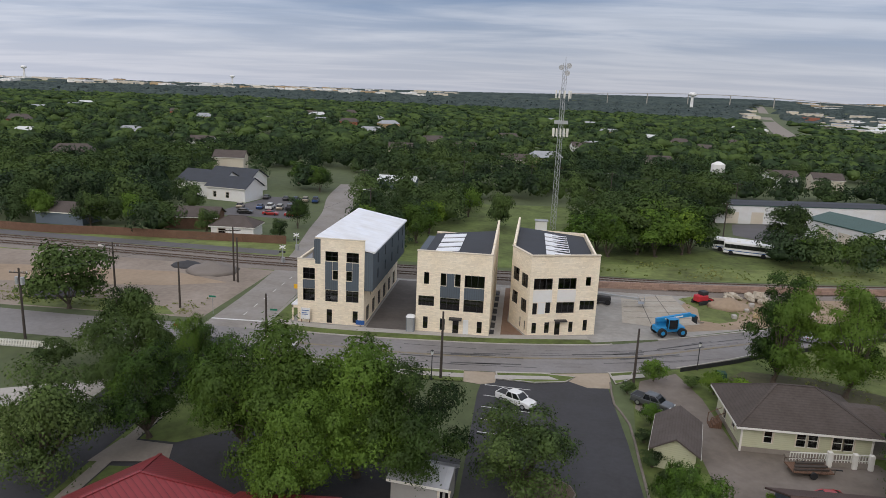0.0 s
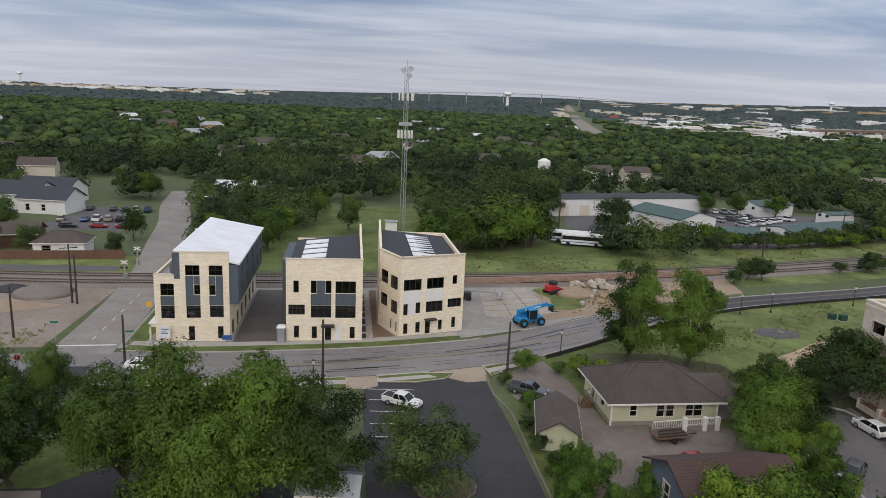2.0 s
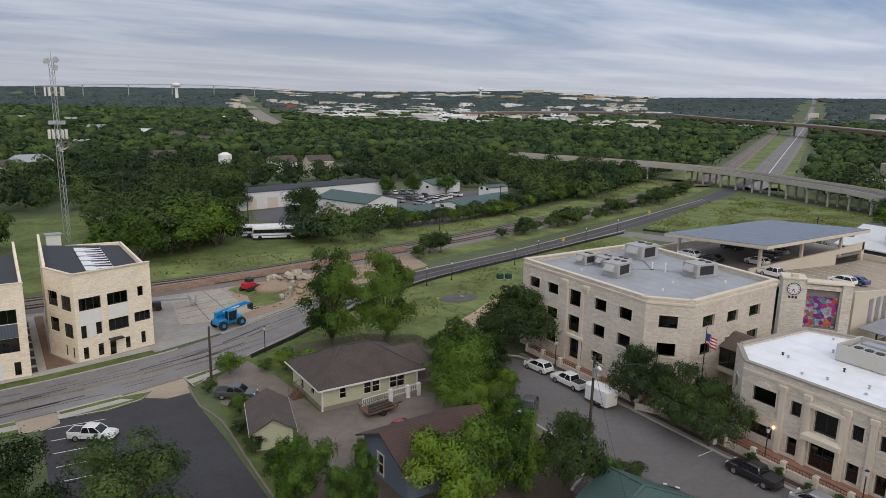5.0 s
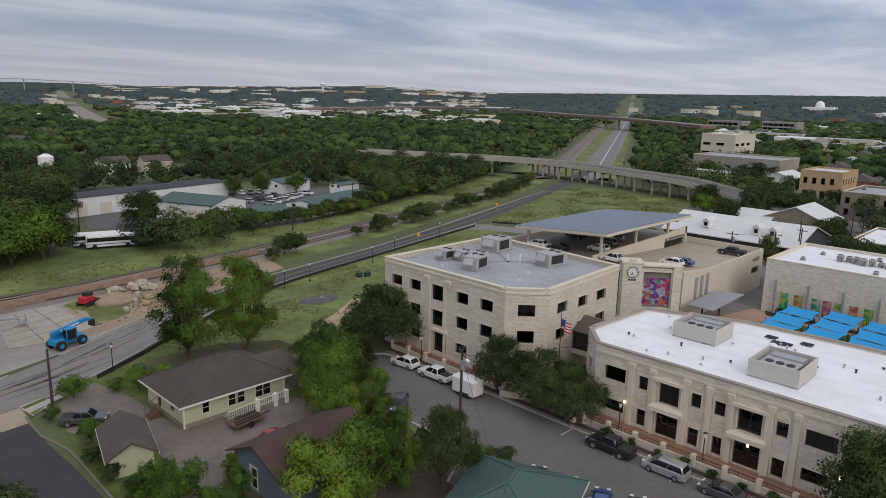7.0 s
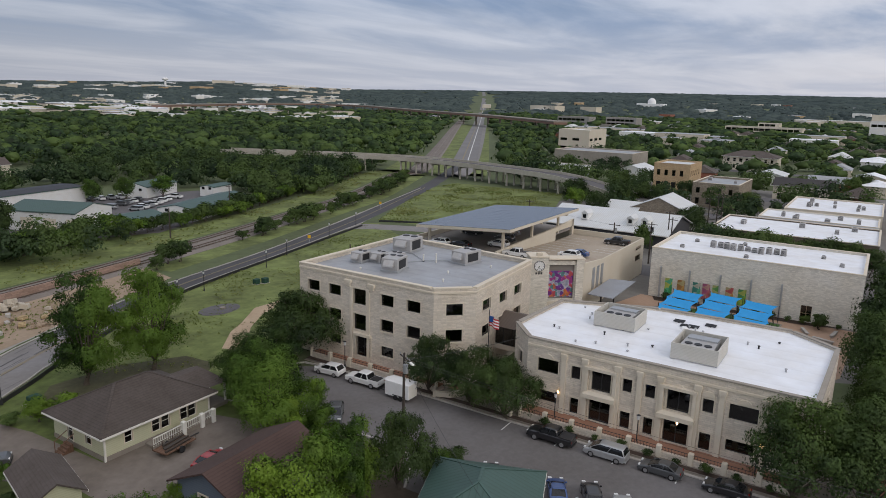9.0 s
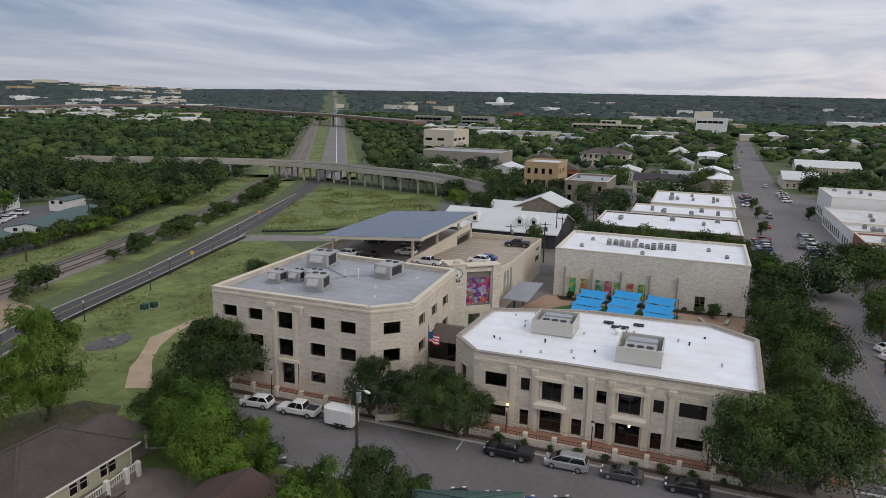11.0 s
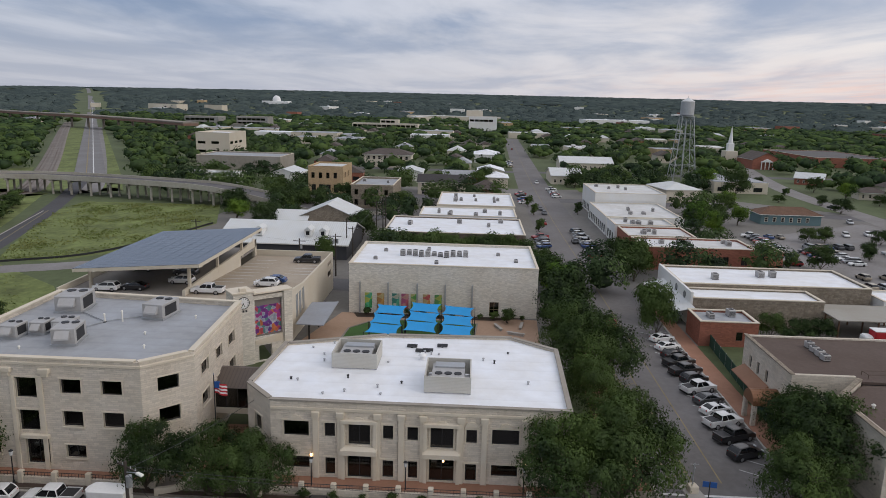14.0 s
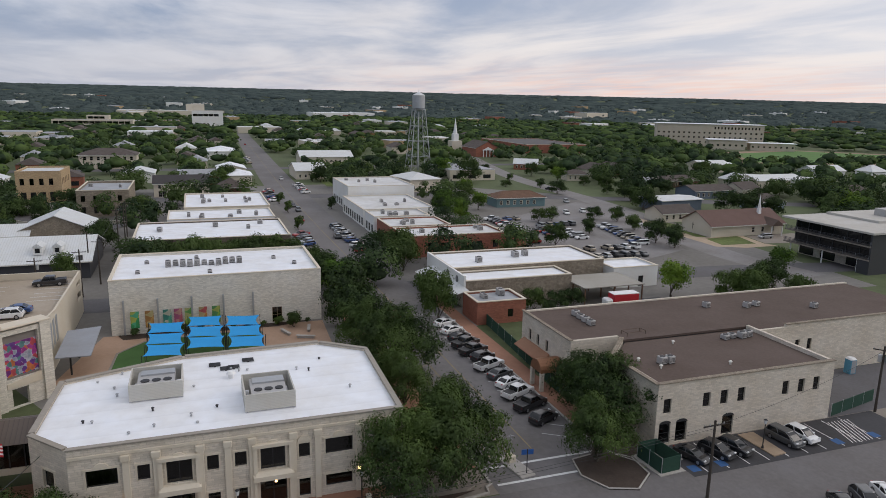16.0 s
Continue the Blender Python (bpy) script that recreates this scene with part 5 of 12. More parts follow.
def office_mid():
    L, R, F, Bk = -13.4, -3.45, 88.3, 109.0
    ob = thing("office_building", "new three-storey cream stone building with solar panels", "building", (L, F, 0))
    BLOCKS.append((L, R, F, Bk))
    w, d, top = R - L, Bk - F, 11.2
    front = [(0.96, 1.65, 6.72, 8.36), (3.2, 3.95, 6.64, 8.36), (5.1, 5.86, 6.64, 8.36), (6.4, 9.06, 6.63, 8.3), (3.22, 5.86, 3.28, 4.98), (6.4, 9.06, 3.24, 4.94), (0.24, 2.42, 3.7, 5.09),
             (1.02, 1.67, 0.5, 2.2), (3.33, 4.0, 0.4, 2.1), (5.05, 5.88, 0.05, 2.1), (8.32, 8.99, 0.4, 2.03)]
    m = M()
    wall_run(m, (0, 0), (w, 0), 0, top, front)
    right = [(u, u + 1.3, z, z + 1.5) for u in (1.5, 4.5, 7.5, 10.5, 13.5, 16.5) for z in (0.4, 3.3, 6.4)]
    wall_run(m, (w, 0), (w, d), 0, top, right)
    m.loft([[(w - 0.3, 7.0, top), (w - 0.002, 7.0, top), (w - 0.002, d, top), (w - 0.3, d, top)], [(w - 0.3, 7.0, top + 0.15), (w - 0.002, 7.0, top + 0.15), (w - 0.002, d, top + 1.0), (w - 0.3, d, top + 1.0)]])
    wall_run(m, (w, d), (0, d), 0, 9.8, [])
    wall_run(m, (0, d), (0, 0), 0, 9.2, [(u, u + 1.2, z, z + 1.6) for u in (2, 6, 10, 14, 18) for z in (0.4, 3.3, 6.3)])
    parts("stone_wall", m, CREAM, ob)
    for a, b, c, e in ((3.2, 5.86, 5.02, 6.6), (6.4, 9.06, 4.98, 6.59), (4.0, 5.05, 6.6, 8.36)):
        part("spandrel_panel", M().box(a, b, -0.035, 0.05, c, e), SLATE, ob)
    part("grey_cladding", M().box(-1.3, -0.004, 9, d, 0, 9.0), SLATE, ob, "slate-grey metal cladding")
    part("roof", M().loft([[(0.0, 0.3, 9.3), (w - 0.3, 0.3, 10.3), (w - 0.3, d - 0.2, 10.3), (0.0, d - 0.2, 9.3)], [(0.0, 0.3, 9.5), (w - 0.3, 0.3, 10.5), (w - 0.3, d - 0.2, 10.5), (0.0, d - 0.2, 9.5)]]), DARKROOF, ob, "dark sloping roof")
    part("coping", M().box(-0.06, w + 0.06, -0.06, 0.38, top, top + 0.12), SMOOTH, ob)
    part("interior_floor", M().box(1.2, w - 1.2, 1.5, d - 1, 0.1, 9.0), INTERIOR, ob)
    for a, b, c, e in front:
        window(ob, (0, 0), (w, 0), (a, b, c, e), 3 if b - a > 2.5 else 4 if b - a > 2 else 1, 1)
    for a, b, c, e in right:
        window(ob, (w, 0), (w, d), (a, b, c, e), 2, 1)
    part("pale_door", M().box(6.48, 7.18, -0.03, 0.02, 0.1, 2.15), WHITEPAINT, ob)
    part("canopy", M().box(4.59, 6.29, -0.9, -0.002, 2.2, 2.4), BLACK, ob)
    roof_rows(L + 1.5, F + 3.2, 5, 3.3, 3.4, 9.62, 0.34)


def office_corner():
    X0, Y0 = 1.65, 89.9
    ob = thing("office_building", "new three-storey cream stone building on the road bend", "building", (X0, Y0, 0))
    BLOCKS.append((-2, 12, 89, 114))
    top = 11.2
    A, B, C, D, E = (0, 0), (9.2, 2.9), (8.7, 22), (-2.2, 22.8), (-2.65, 5.6)
    front = [(0.51, 3.15, 6.5, 8.07), (3.93, 6.52, 6.54, 8.1), (7.83, 8.57, 6.96, 8.23), (0.53, 1.21, 3.02, 4.64), (2.34, 3.06, 3.17, 4.74), (3.89, 6.46, 3.17, 4.73), (7.21, 9.33, 3.59, 4.88),
             (0.61, 1.27, 0.33, 1.86), (2.41, 3.1, 0.35, 1.92), (3.86, 4.65, 0.05, 2.03), (5.86, 6.48, 0.42, 1.92), (7.92, 8.55, 0.57, 2.14)]
    left = [(0.5, 2.6, 6.6, 8.5), (3.3, 5.4, 6.4, 8.3), (0.5, 2.5, 3.3, 5.1), (3.5, 5.4, 2.95, 4.8), (3.4, 3.9, 0.5, 1.95), (4.9, 5.4, 0.45, 1.9)]
    m = M()
    wall_run(m, A, B, 0, top, front)
    wall_run(m, B, C, 0, 10.4, [])
    wall_run(m, C, D, 0, 10.4, [])
    wall_run(m, D, E, 0, top, [(u, u + 1.2, z, z + 1.5) for u in (2, 6, 10, 14) for z in (0.5, 3.4, 6.5)])
    wall_run(m, E, A, 0, top, left)
    m.loft([[(-2.64, 6.6, top), (-2.3, 6.6, top), (-1.9, 22.7, top), (-2.2, 22.7, top)], [(-2.64, 6.6, top + 0.1), (-2.3, 6.6, top + 0.1), (-1.9, 22.7, top + 1.1), (-2.2, 22.7, top + 1.1)]])
    parts("stone_wall", m, CREAM, ob)
    d = Vector(B).normalized()
    n = Vector((d.y, -d.x)) * 0.03
    for a, b, c, e in ((0.5, 3.15, 4.75, 6.45), (3.9, 6.5, 4.8, 6.48), (1.25, 2.3, 3.1, 4.7)):
        p, q = d * a + n, d * b + n
        k = d * 0 - n * 2.4
        part("pale_cladding", M().loft([[(*p, c), (*q, c), (*(q + k), c), (*(p + k), c)], [(*p, e), (*q, e), (*(q + k), e), (*(p + k), e)]]), WHITEWALL, ob, "pale grey wall panel")
    rf = [(-2.3, 5.8), (0.2, 0.4), (8.8, 3.1), (8.3, 21.7), (-1.9, 22.4)]
    part("roof", M().loft([[(x, y, 10.35 - 0.08 * x) for x, y in rf], [(x, y, 10.55 - 0.08 * x) for x, y in rf]]), DARKROOF, ob, "dark sloping roof")
    part("coping", M().beam((*A, top + 0.06), (*B, top + 0.06), 0.4, 0.12).beam((*E, top + 0.06), (*A, top + 0.06), 0.4, 0.12), SMOOTH, ob)
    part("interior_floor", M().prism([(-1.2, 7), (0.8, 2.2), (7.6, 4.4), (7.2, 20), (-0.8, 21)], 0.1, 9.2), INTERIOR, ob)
    for a, b, c, e in front:
        window(ob, A, B, (a, b, c, e), 3 if b - a > 2 else 1, 1, bar=0.1 if b - a > 2 else 0.06)
    for a, b, c, e in left:
        window(ob, E, A, (a, b, c, e), 3 if b - a > 1 else 1, 1)
    p = d * 3.7 + n * 0.2
    q = d * 5.35 + n * 0.2
    o = n * 28
    part("canopy", M().loft([[(*p, 2.15), (*q, 2.15), (*(q + o), 2.15), (*(p + o), 2.15)], [(*p, 2.3), (*q, 2.3), (*(q + o), 2.3), (*(p + o), 2.3)]]), BLACK, ob)
    roof_rows(X0 + 2.0, Y0 + 4.6, 5, 3.1, 3.4, 10.42, -0.27)
    # the muddy strip between the two buildings
    patch("mud_strip", [(-1.9, 89.5), (1.2, 90.0), (-1.2, 95.6), (-0.8, 113), (-2.0, 113)], 0.035, mat("red_mud", (0.20, 0.125, 0.085), 0.95, 0.35, 0.4, 2.0, 0.4, coords="Position"), "wet reddish mud between buildings", "mud")
    patch("lane_strip", [(-2.8, 89.0), (-1.9, 89.2), (-2.0, 113), (-2.8, 113)], 0.04, KERB, "narrow concrete lane between buildings", "lane")
    for k in range(7):
        y = 90 + k * 3.2
        pt = thing("window_well", "dark window well beside a building", "window well", (-3.1, y, 0), 0, "window wells")
        part("pit", M().box(-0.3, 0.28, -1.0, 1.0, 0.0, 0.1), TAR, pt)
        part("rim", M().box(-0.32, 0.3, 1.0, 1.25, 0.0, 0.28), KERB, pt)


office_tall()
office_mid()
office_corner()

# ---- the stone town offices ----
def town_hall():
    """Three storeys of pale stone with a cut corner, dark square windows, a grey flat roof."""
    P = [(53.9, 69.3), (53.9, 48.2), (57.4, 44.5), (74.5, 45.6), (76.5, 69.3)]
    BLOCKS.append((53, 77, 44, 70))
    ob = thing("town_hall", "three-storey pale limestone office building with a grey flat roof", "building", (P[1][0], P[1][1], 0))
    q = [(x - P[1][0], y - P[1][1]) for x, y in P]
    top = 11.8
    W = [(1.5, 3.5, 8.5, 9.9), (5.07, 7.07, 8.5, 9.9), (9.1, 11.1, 7.93, 9.97), (13.4, 15.36, 8.46, 9.93), (17.3, 19.28, 8.48, 9.91),
         (5.09, 7.09, 5.3, 6.73), (9.14, 11.12, 4.61, 6.71), (13.4, 15.35, 5.21, 6.76), (17.31, 19.29, 5.23, 6.76), (1.5, 3.5, 5.3, 6.73), (5.2, 7.04, 2.07, 3.27), (9.57, 11.84, 1.2, 3.85), (13.46, 15.37, 1.97, 3.31)]
    C = [(1.5, 3.5, 8.55, 10.0), (1.5, 3.5, 5.3, 6.85)]
    S = [(1.76, 4.04, 8.45, 9.85), (6.64, 8.83, 8.2, 9.6), (11.3, 13.7, 8.1, 9.5), (1.76, 4.04, 5.2, 6.65), (6.64, 8.83, 5.1, 6.5), (11.3, 13.7, 5.0, 6.4)]
    runs = [(q[0], q[1], W), (q[1], q[2], C), (q[2], q[3], S), (q[3], q[4], []), (q[4], q[0], [])]
    m = M()
    for a, b, hs in runs:
        wall_run(m, a, b, 0, top, hs, 0.4)
    parts("stone_wall", m, LIME, ob)
    inner = [(0.4, 20.7), (0.4, 0.2), (3.7, -3.3), (20.2, -2.2), (22.2, 20.7)]
    part("roof", M().prism(inner, top - 0.75, top - 0.5), GREYMEMB, ob, "grey membrane roof")
    part("coping", copings(M(), q, top, 0.6, 0.16), SMOOTH, ob)
    for a, b, hs in runs[:3]:
        A_, B_ = Vector(a), Vector(b)
        d = (B_ - A_).normalized()
        nn = Vector((d.y, -d.x)) * 0.04
        part("cornice_band", M().beam((*(A_ + nn), 11.35), (*(B_ + nn), 11.35), 0.12, 0.22), SMOOTH, ob)
    for u in (8.3, 12.0):
        y = 21.1 - u
        part("corbel", M().cham(-0.3, 0.1, y - 0.55, y + 0.55, 10.5, 10.95, 0.08).cham(-0.2, 0.1, y - 0.35, y + 0.35, 10.1, 10.5, 0.06), SMOOTH, ob)
    # the entrance bay stands a little proud between pilaster strips
    for u in (8.75, 11.5):
        y = 21.1 - u
        part("pilaster", M().cham(-0.12, 0.05, y - 0.22, y + 0.22, 0.6, 10.1, 0.03), SMOOTH, ob)
    part("door_hood", M().cham(-0.4, 0.05, 21.1 - 12.0, 21.1 - 9.3, 3.95, 4.3, 0.05), SMOOTH, ob)
    part("interior_floor", M().prism([(1.6, 19.5), (1.6, 1), (4.6, -2), (19, -1), (21, 19.5)], 0.1, 10.6), INTERIOR, ob)
    for a, b, hs in runs:
        for h in hs:
            window(ob, a, b, h, 2 if h[2] < 2.1 else 1, 1, 0.22, sill=(h[3] - h[2]) < 1.9 and h[2] < 8, surround=0.16 if h[3] - h[2] > 2 else 0.1)
    # rooftop machines
    for x, y, w, d, h, rz in ((70.9, 64.0, 3.7, 3.0, 2.0, 5), (60.2, 58.5, 3.1, 2.3, 1.8, 10), (62.9, 60.4, 2.3, 1.9, 1.5, 0), (61.0, 64.8, 2.1, 1.8, 1.45, 0), (62.6, 62.8, 2.0, 1.6, 1.35, 0), (69.6, 53.2, 3.5, 2.5, 1.8, -8)):
        packaged_unit(x, y, top - 0.5, w, d, h, rz)
    for x, y, hh in ((66.5, 58.2, 0.9), (66.9, 56.4, 1.2), (59.0, 50.2, 0.3), (63.0, 52.0, 0.25), (64.2, 66.0, 0.3), (57.5, 62.0, 0.25), (69.0, 49.0, 0.3)):
        v = thing("roof_vent", "small pale roof vent pipe", "vent", (x, y, top - 0.5))
        part("pipe", M().tube((0, 0, 0), (0, 0, hh), 0.09, None, 10), WHITETRIM, v)
        part("cap", M().tube((0, 0, hh), (0, 0, hh + 0.1), 0.15, 0.1, 10), WHITETRIM, v)
    for a, b in (((66.5, 58.2), (69.0, 54.6)), ((62.6, 60.2), (66.5, 58.2)), ((66.5, 58.2), (69.6, 62.5))):
        pl = thing("roof_pipe", "thin grey pipe laid across a roof", "pipe", (a[0], a[1], top - 0.45))
        part("run", M().beam((0, 0, 0.08), (b[0] - a[0], b[1] - a[1], 0.08), 0.1, 0.1), GALV, pl)
        part("block", M().box(-0.15, 0.15, -0.15, 0.15, -0.05, 0.04), BLACK, pl)


def packaged_unit(x, y, z, w, d, h, rz=0.0):
    """A packaged rooftop machine: case with a sloping intake hood, dark coil side, on a curb."""
    ob = thing("rooftop_machine", "grey rooftop air handler with a sloping hood", "air conditioner", (x, y, z), rz, "rooftop machines")
    part("curb", M().box(-w / 2 - 0.1, w / 2 + 0.1, -d / 2 - 0.1, d / 2 + 0.1, 0, 0.25), GALV, ob)
    part("case", M().cham(-w / 2, w / 2, -d / 2, d / 2, 0.25, h, 0.05), ACGREY, ob)
    part("hood", M().loft([[(-w / 2 - 0.02, -d * 0.3, h * 0.45), (-w / 2 - 0.02, d * 0.3, h * 0.45), (-w / 2 - 0.02, d * 0.3, h * 0.9), (-w / 2 - 0.02, -d * 0.3, h * 0.9)], [(-w / 2 - 0.6, -d * 0.3, h * 0.45), (-w / 2 - 0.6, d * 0.3, h * 0.45), (-w / 2 - 0.55, d * 0.3, h * 0.55), (-w / 2 - 0.55, -d * 0.3, h * 0.55)]]), ACGREY, ob)
    part("coil", M().box(-w * 0.35, w * 0.3, -d / 2 - 0.02, -d / 2 + 0.02, 0.4, h * 0.85), BLACK, ob)
    for i in (-1, 1):
        part("fan", M().tube((w * 0.2, i * d * 0.22, h), (w * 0.2, i * d * 0.22, h + 0.08), d * 0.17, None, 12), BLACK, ob)
    return ob


def white_roof_hall():
    """Two storeys of pale stone with bay windows, a white roof and two screened machines."""
    P = [(54.8, 36.4), (54.8, 8.2), (71.4, 7.7), (75.3, 12.8), (74.6, 28.0), (70.4, 39.2), (58.6, 39.8)]
    BLOCKS.append((53, 77, 6, 41))
    ox, oy = 54.8, 8.2
    q = [(x - ox, y - oy) for x, y in P]
    ob = thing("town_office", "two-storey pale limestone office with bay windows and a white roof", "building", (ox, oy, 0))
    top = 8.3
    L = 28.2
    W = [(1.25, 3.65, 4.8, 6.35), (5.14, 6.13, 4.83, 6.28), (10.67, 11.64, 4.81, 6.25), (12.97, 13.97, 4.79, 6.2), (18.5, 19.5, 4.77, 6.18), (20.9, 23.44, 4.75, 6.3),
         (1.3, 3.67, 1.5, 2.75), (5.18, 6.12, 0.94, 2.73), (10.64, 11.67, 0.87, 2.69), (13.05, 13.96, 0.89, 2.71), (18.48, 19.52, 0.9, 2.69), (20.92, 23.4, 1.5, 2.7)]
    bays = [(7.2, 9.65), (14.95, 17.5)]
    BW = [(a + 0.2, b - 0.2, 4.14, 6.25) for a, b in bays] + [(a + 0.1, b - 0.1, 0.75, 3.2) for a, b in bays]
    runs = [(q[0], q[1], W + BW), (q[1], q[2], [(3, 4.4, 4.2, 5.8), (8, 9.4, 4.2, 5.8), (3, 4.4, 0.8, 2.4), (8, 9.4, 0.8, 2.4)]), (q[2], q[3], []), (q[3], q[4], []), (q[4], q[5], []), (q[5], q[6], [(3, 4.6, 4.4, 5.9)]), (q[6], q[0], [(1.7, 3.2, 4.3, 5.9), (1.7, 3.2, 1.0, 2.4)])]
    m = M()
    for a, b, hs in runs:
        wall_run(m, a, b, 0, top, hs, 0.35)
    parts("stone_wall", m, LIME, ob)
    c = Vector((9.5, 15.0))
    part("roof", M().prism([tuple(c + (Vector(p) - c) * 0.975) for p in q], top - 0.5, top - 0.25), MEMBRANE, ob, "white membrane roof")
    part("coping", copings(M(), q, top, 0.5, 0.14), mat("weathered_coping", (0.30, 0.27, 0.23), 0.9, 0.2, 0.4, 3.0, 0.1), ob)
    st = M()
    A_ = Vector(q[0])
    st.box(-0.08, 0.1, 0, L, 7.45, 7.7)
    part("cornice_band", st, SMOOTH, ob)
    # pilasters and arched keystones
    for u in (4.3, 6.65, 10.15, 12.4, 14.45, 18.0, 20.2, 24.0):
        y = L - u
        pl = M().cham(-0.22, 0.05, y - 0.28, y + 0.28, 0.4, 7.0, 0.03)
        pl.cham(-0.32, 0.05, y - 0.38, y + 0.38, 6.9, 7.4, 0.05)
        part("pilaster", pl, SMOOTH, ob)
    for u in (2.45, 8.4, 16.2, 19.0, 22.2):
        y = L - u
        arc = [(math.cos(t) * 0.62, math.sin(t) * 0.55) for t in [math.pi * i / 8 for i in range(9)]]
        part("shell_ornament", M().loft([[(-0.14, y + cx, 6.4 + cz) for cx, cz in arc], [(0.02, y + cx, 6.4 + cz) for cx, cz in arc]]), SMOOTH, ob)
    for a, b in bays:
        y0, y1 = L - b, L - a
        by = M()
        for yy in (y0 - 0.45, y1 + 0.1):
            by.box(-0.35, 0.05, yy, yy + 0.35, 0.2, 6.6)
        by.box(-0.45, 0.05, y0 - 0.5, y1 + 0.5, 6.4, 6.7).box(-0.8, 0.05, y0 - 0.5, y1 + 0.5, 3.4, 3.85)
        part("bay_frame", by, SMOOTH, ob)
        part("bay_roof", M().loft([[(-0.75, y0 - 0.4, 3.85), (0, y0 - 0.4, 3.85), (0, y1 + 0.4, 3.85), (-0.75, y1 + 0.4, 3.85)], [(-0.3, y0 - 0.2, 4.05), (0, y0 - 0.2, 4.05), (0, y1 + 0.2, 4.05), (-0.3, y1 + 0.2, 4.05)]]), SMOOTH, ob)
    part("interior_floor", M().prism([tuple(c + (Vector(p) - c) * 0.86) for p in q], 0.1, 7.3), INTERIOR, ob)
    for a, b, hs in runs:
        for h in hs:
            window(ob, a, b, h, 2 if h in BW else 1, 1, 0.2, surround=0.14)
    rt = top - 0.25
    for x0, x1, y0, y1 in ((63.8, 68.4, 27.6, 32.4), (58.4, 63.6, 17.6, 22.2)):
        s = thing("screened_machine", "roof machine behind pale louvred screen walls", "air conditioner", ((x0 + x1) / 2, (y0 + y1) / 2, rt), 0, "screened machines")
        a, b = (x1 - x0) / 2, (y1 - y0) / 2
        for nm, bx in (("screen", (-a, a, -b, -b + 0.12)), ("screen", (-a, a, b - 0.12, b)), ("screen", (-a, -a + 0.12, -b + 0.12, b - 0.12)), ("screen", (a - 0.12, a, -b + 0.12, b - 0.12))):
            part(nm, M().box(*bx, 0.12, 1.75), SCREEN, s)
        part("sleeper", M().box(-a, a, -b, -b + 0.2, 0, 0.12).box(-a, a, b - 0.2, b, 0, 0.12), GALV, s)
        part("case", M().cham(-a * 0.75, a * 0.75, -b * 0.72, b * 0.72, 0.12, 1.45, 0.06), ACGREY, s)
        for i in range(3):
            part("fan", M().tube((-a * 0.35 + 0, (i - 1) * b * 0.42, 1.45), (-a * 0.35, (i - 1) * b * 0.42, 1.52), b * 0.17, None, 14), BLACK, s)
        part("rack", M().box(a * 0.2, a * 0.7, -b * 0.7, b * 0.6, 1.45, 1.62), GALV, s)
    rr = random.Random(3)
    for x, y in ((71.4, 24.5), (71.9, 21.0), (70.2, 22.6), (70.0, 23.4)):
        v = thing("roof_curb", "small dark slatted pallet on the white roof", "roof pallet", (x, y, rt))
        for i in range(4):
            part("slat", M().box(-0.5 + i * 0.27, -0.34 + i * 0.27, -0.6, 0.6, 0.08, 0.16), BLACK, v)
        part("runner", M().box(-0.5, 0.47, -0.1, 0.1, 0, 0.08), BLACK, v)
    v = thing("exhaust_fan", "round white mushroom roof fan", "roof fan", (67.4, 23.0, rt))
    part("stem", M().tube((0, 0, 0), (0, 0, 0.55), 0.28, None, 14), WHITEPAINT, v)
    part("hood", M().tube((0, 0, 0.5), (0, 0, 0.75), 0.5, 0.3, 16), WHITEPAINT, v)
    for k in range(26):
        v = thing("roof_vent", "small roof vent on the white roof", "vent", (rr.uniform(57, 72), rr.uniform(11, 36), rt))
        hh = rr.uniform(0.1, 0.32)
        part("pipe", M().tube((0, 0, 0), (0, 0, hh), 0.1, 0.08, 8), GALV if k % 3 else BLACK, v)
        part("cap", M().tube((0, 0, hh), (0, 0, hh + 0.07), 0.16, 0.12, 8), GALV if k % 3 else BLACK, v)


town_hall()
white_roof_hall()

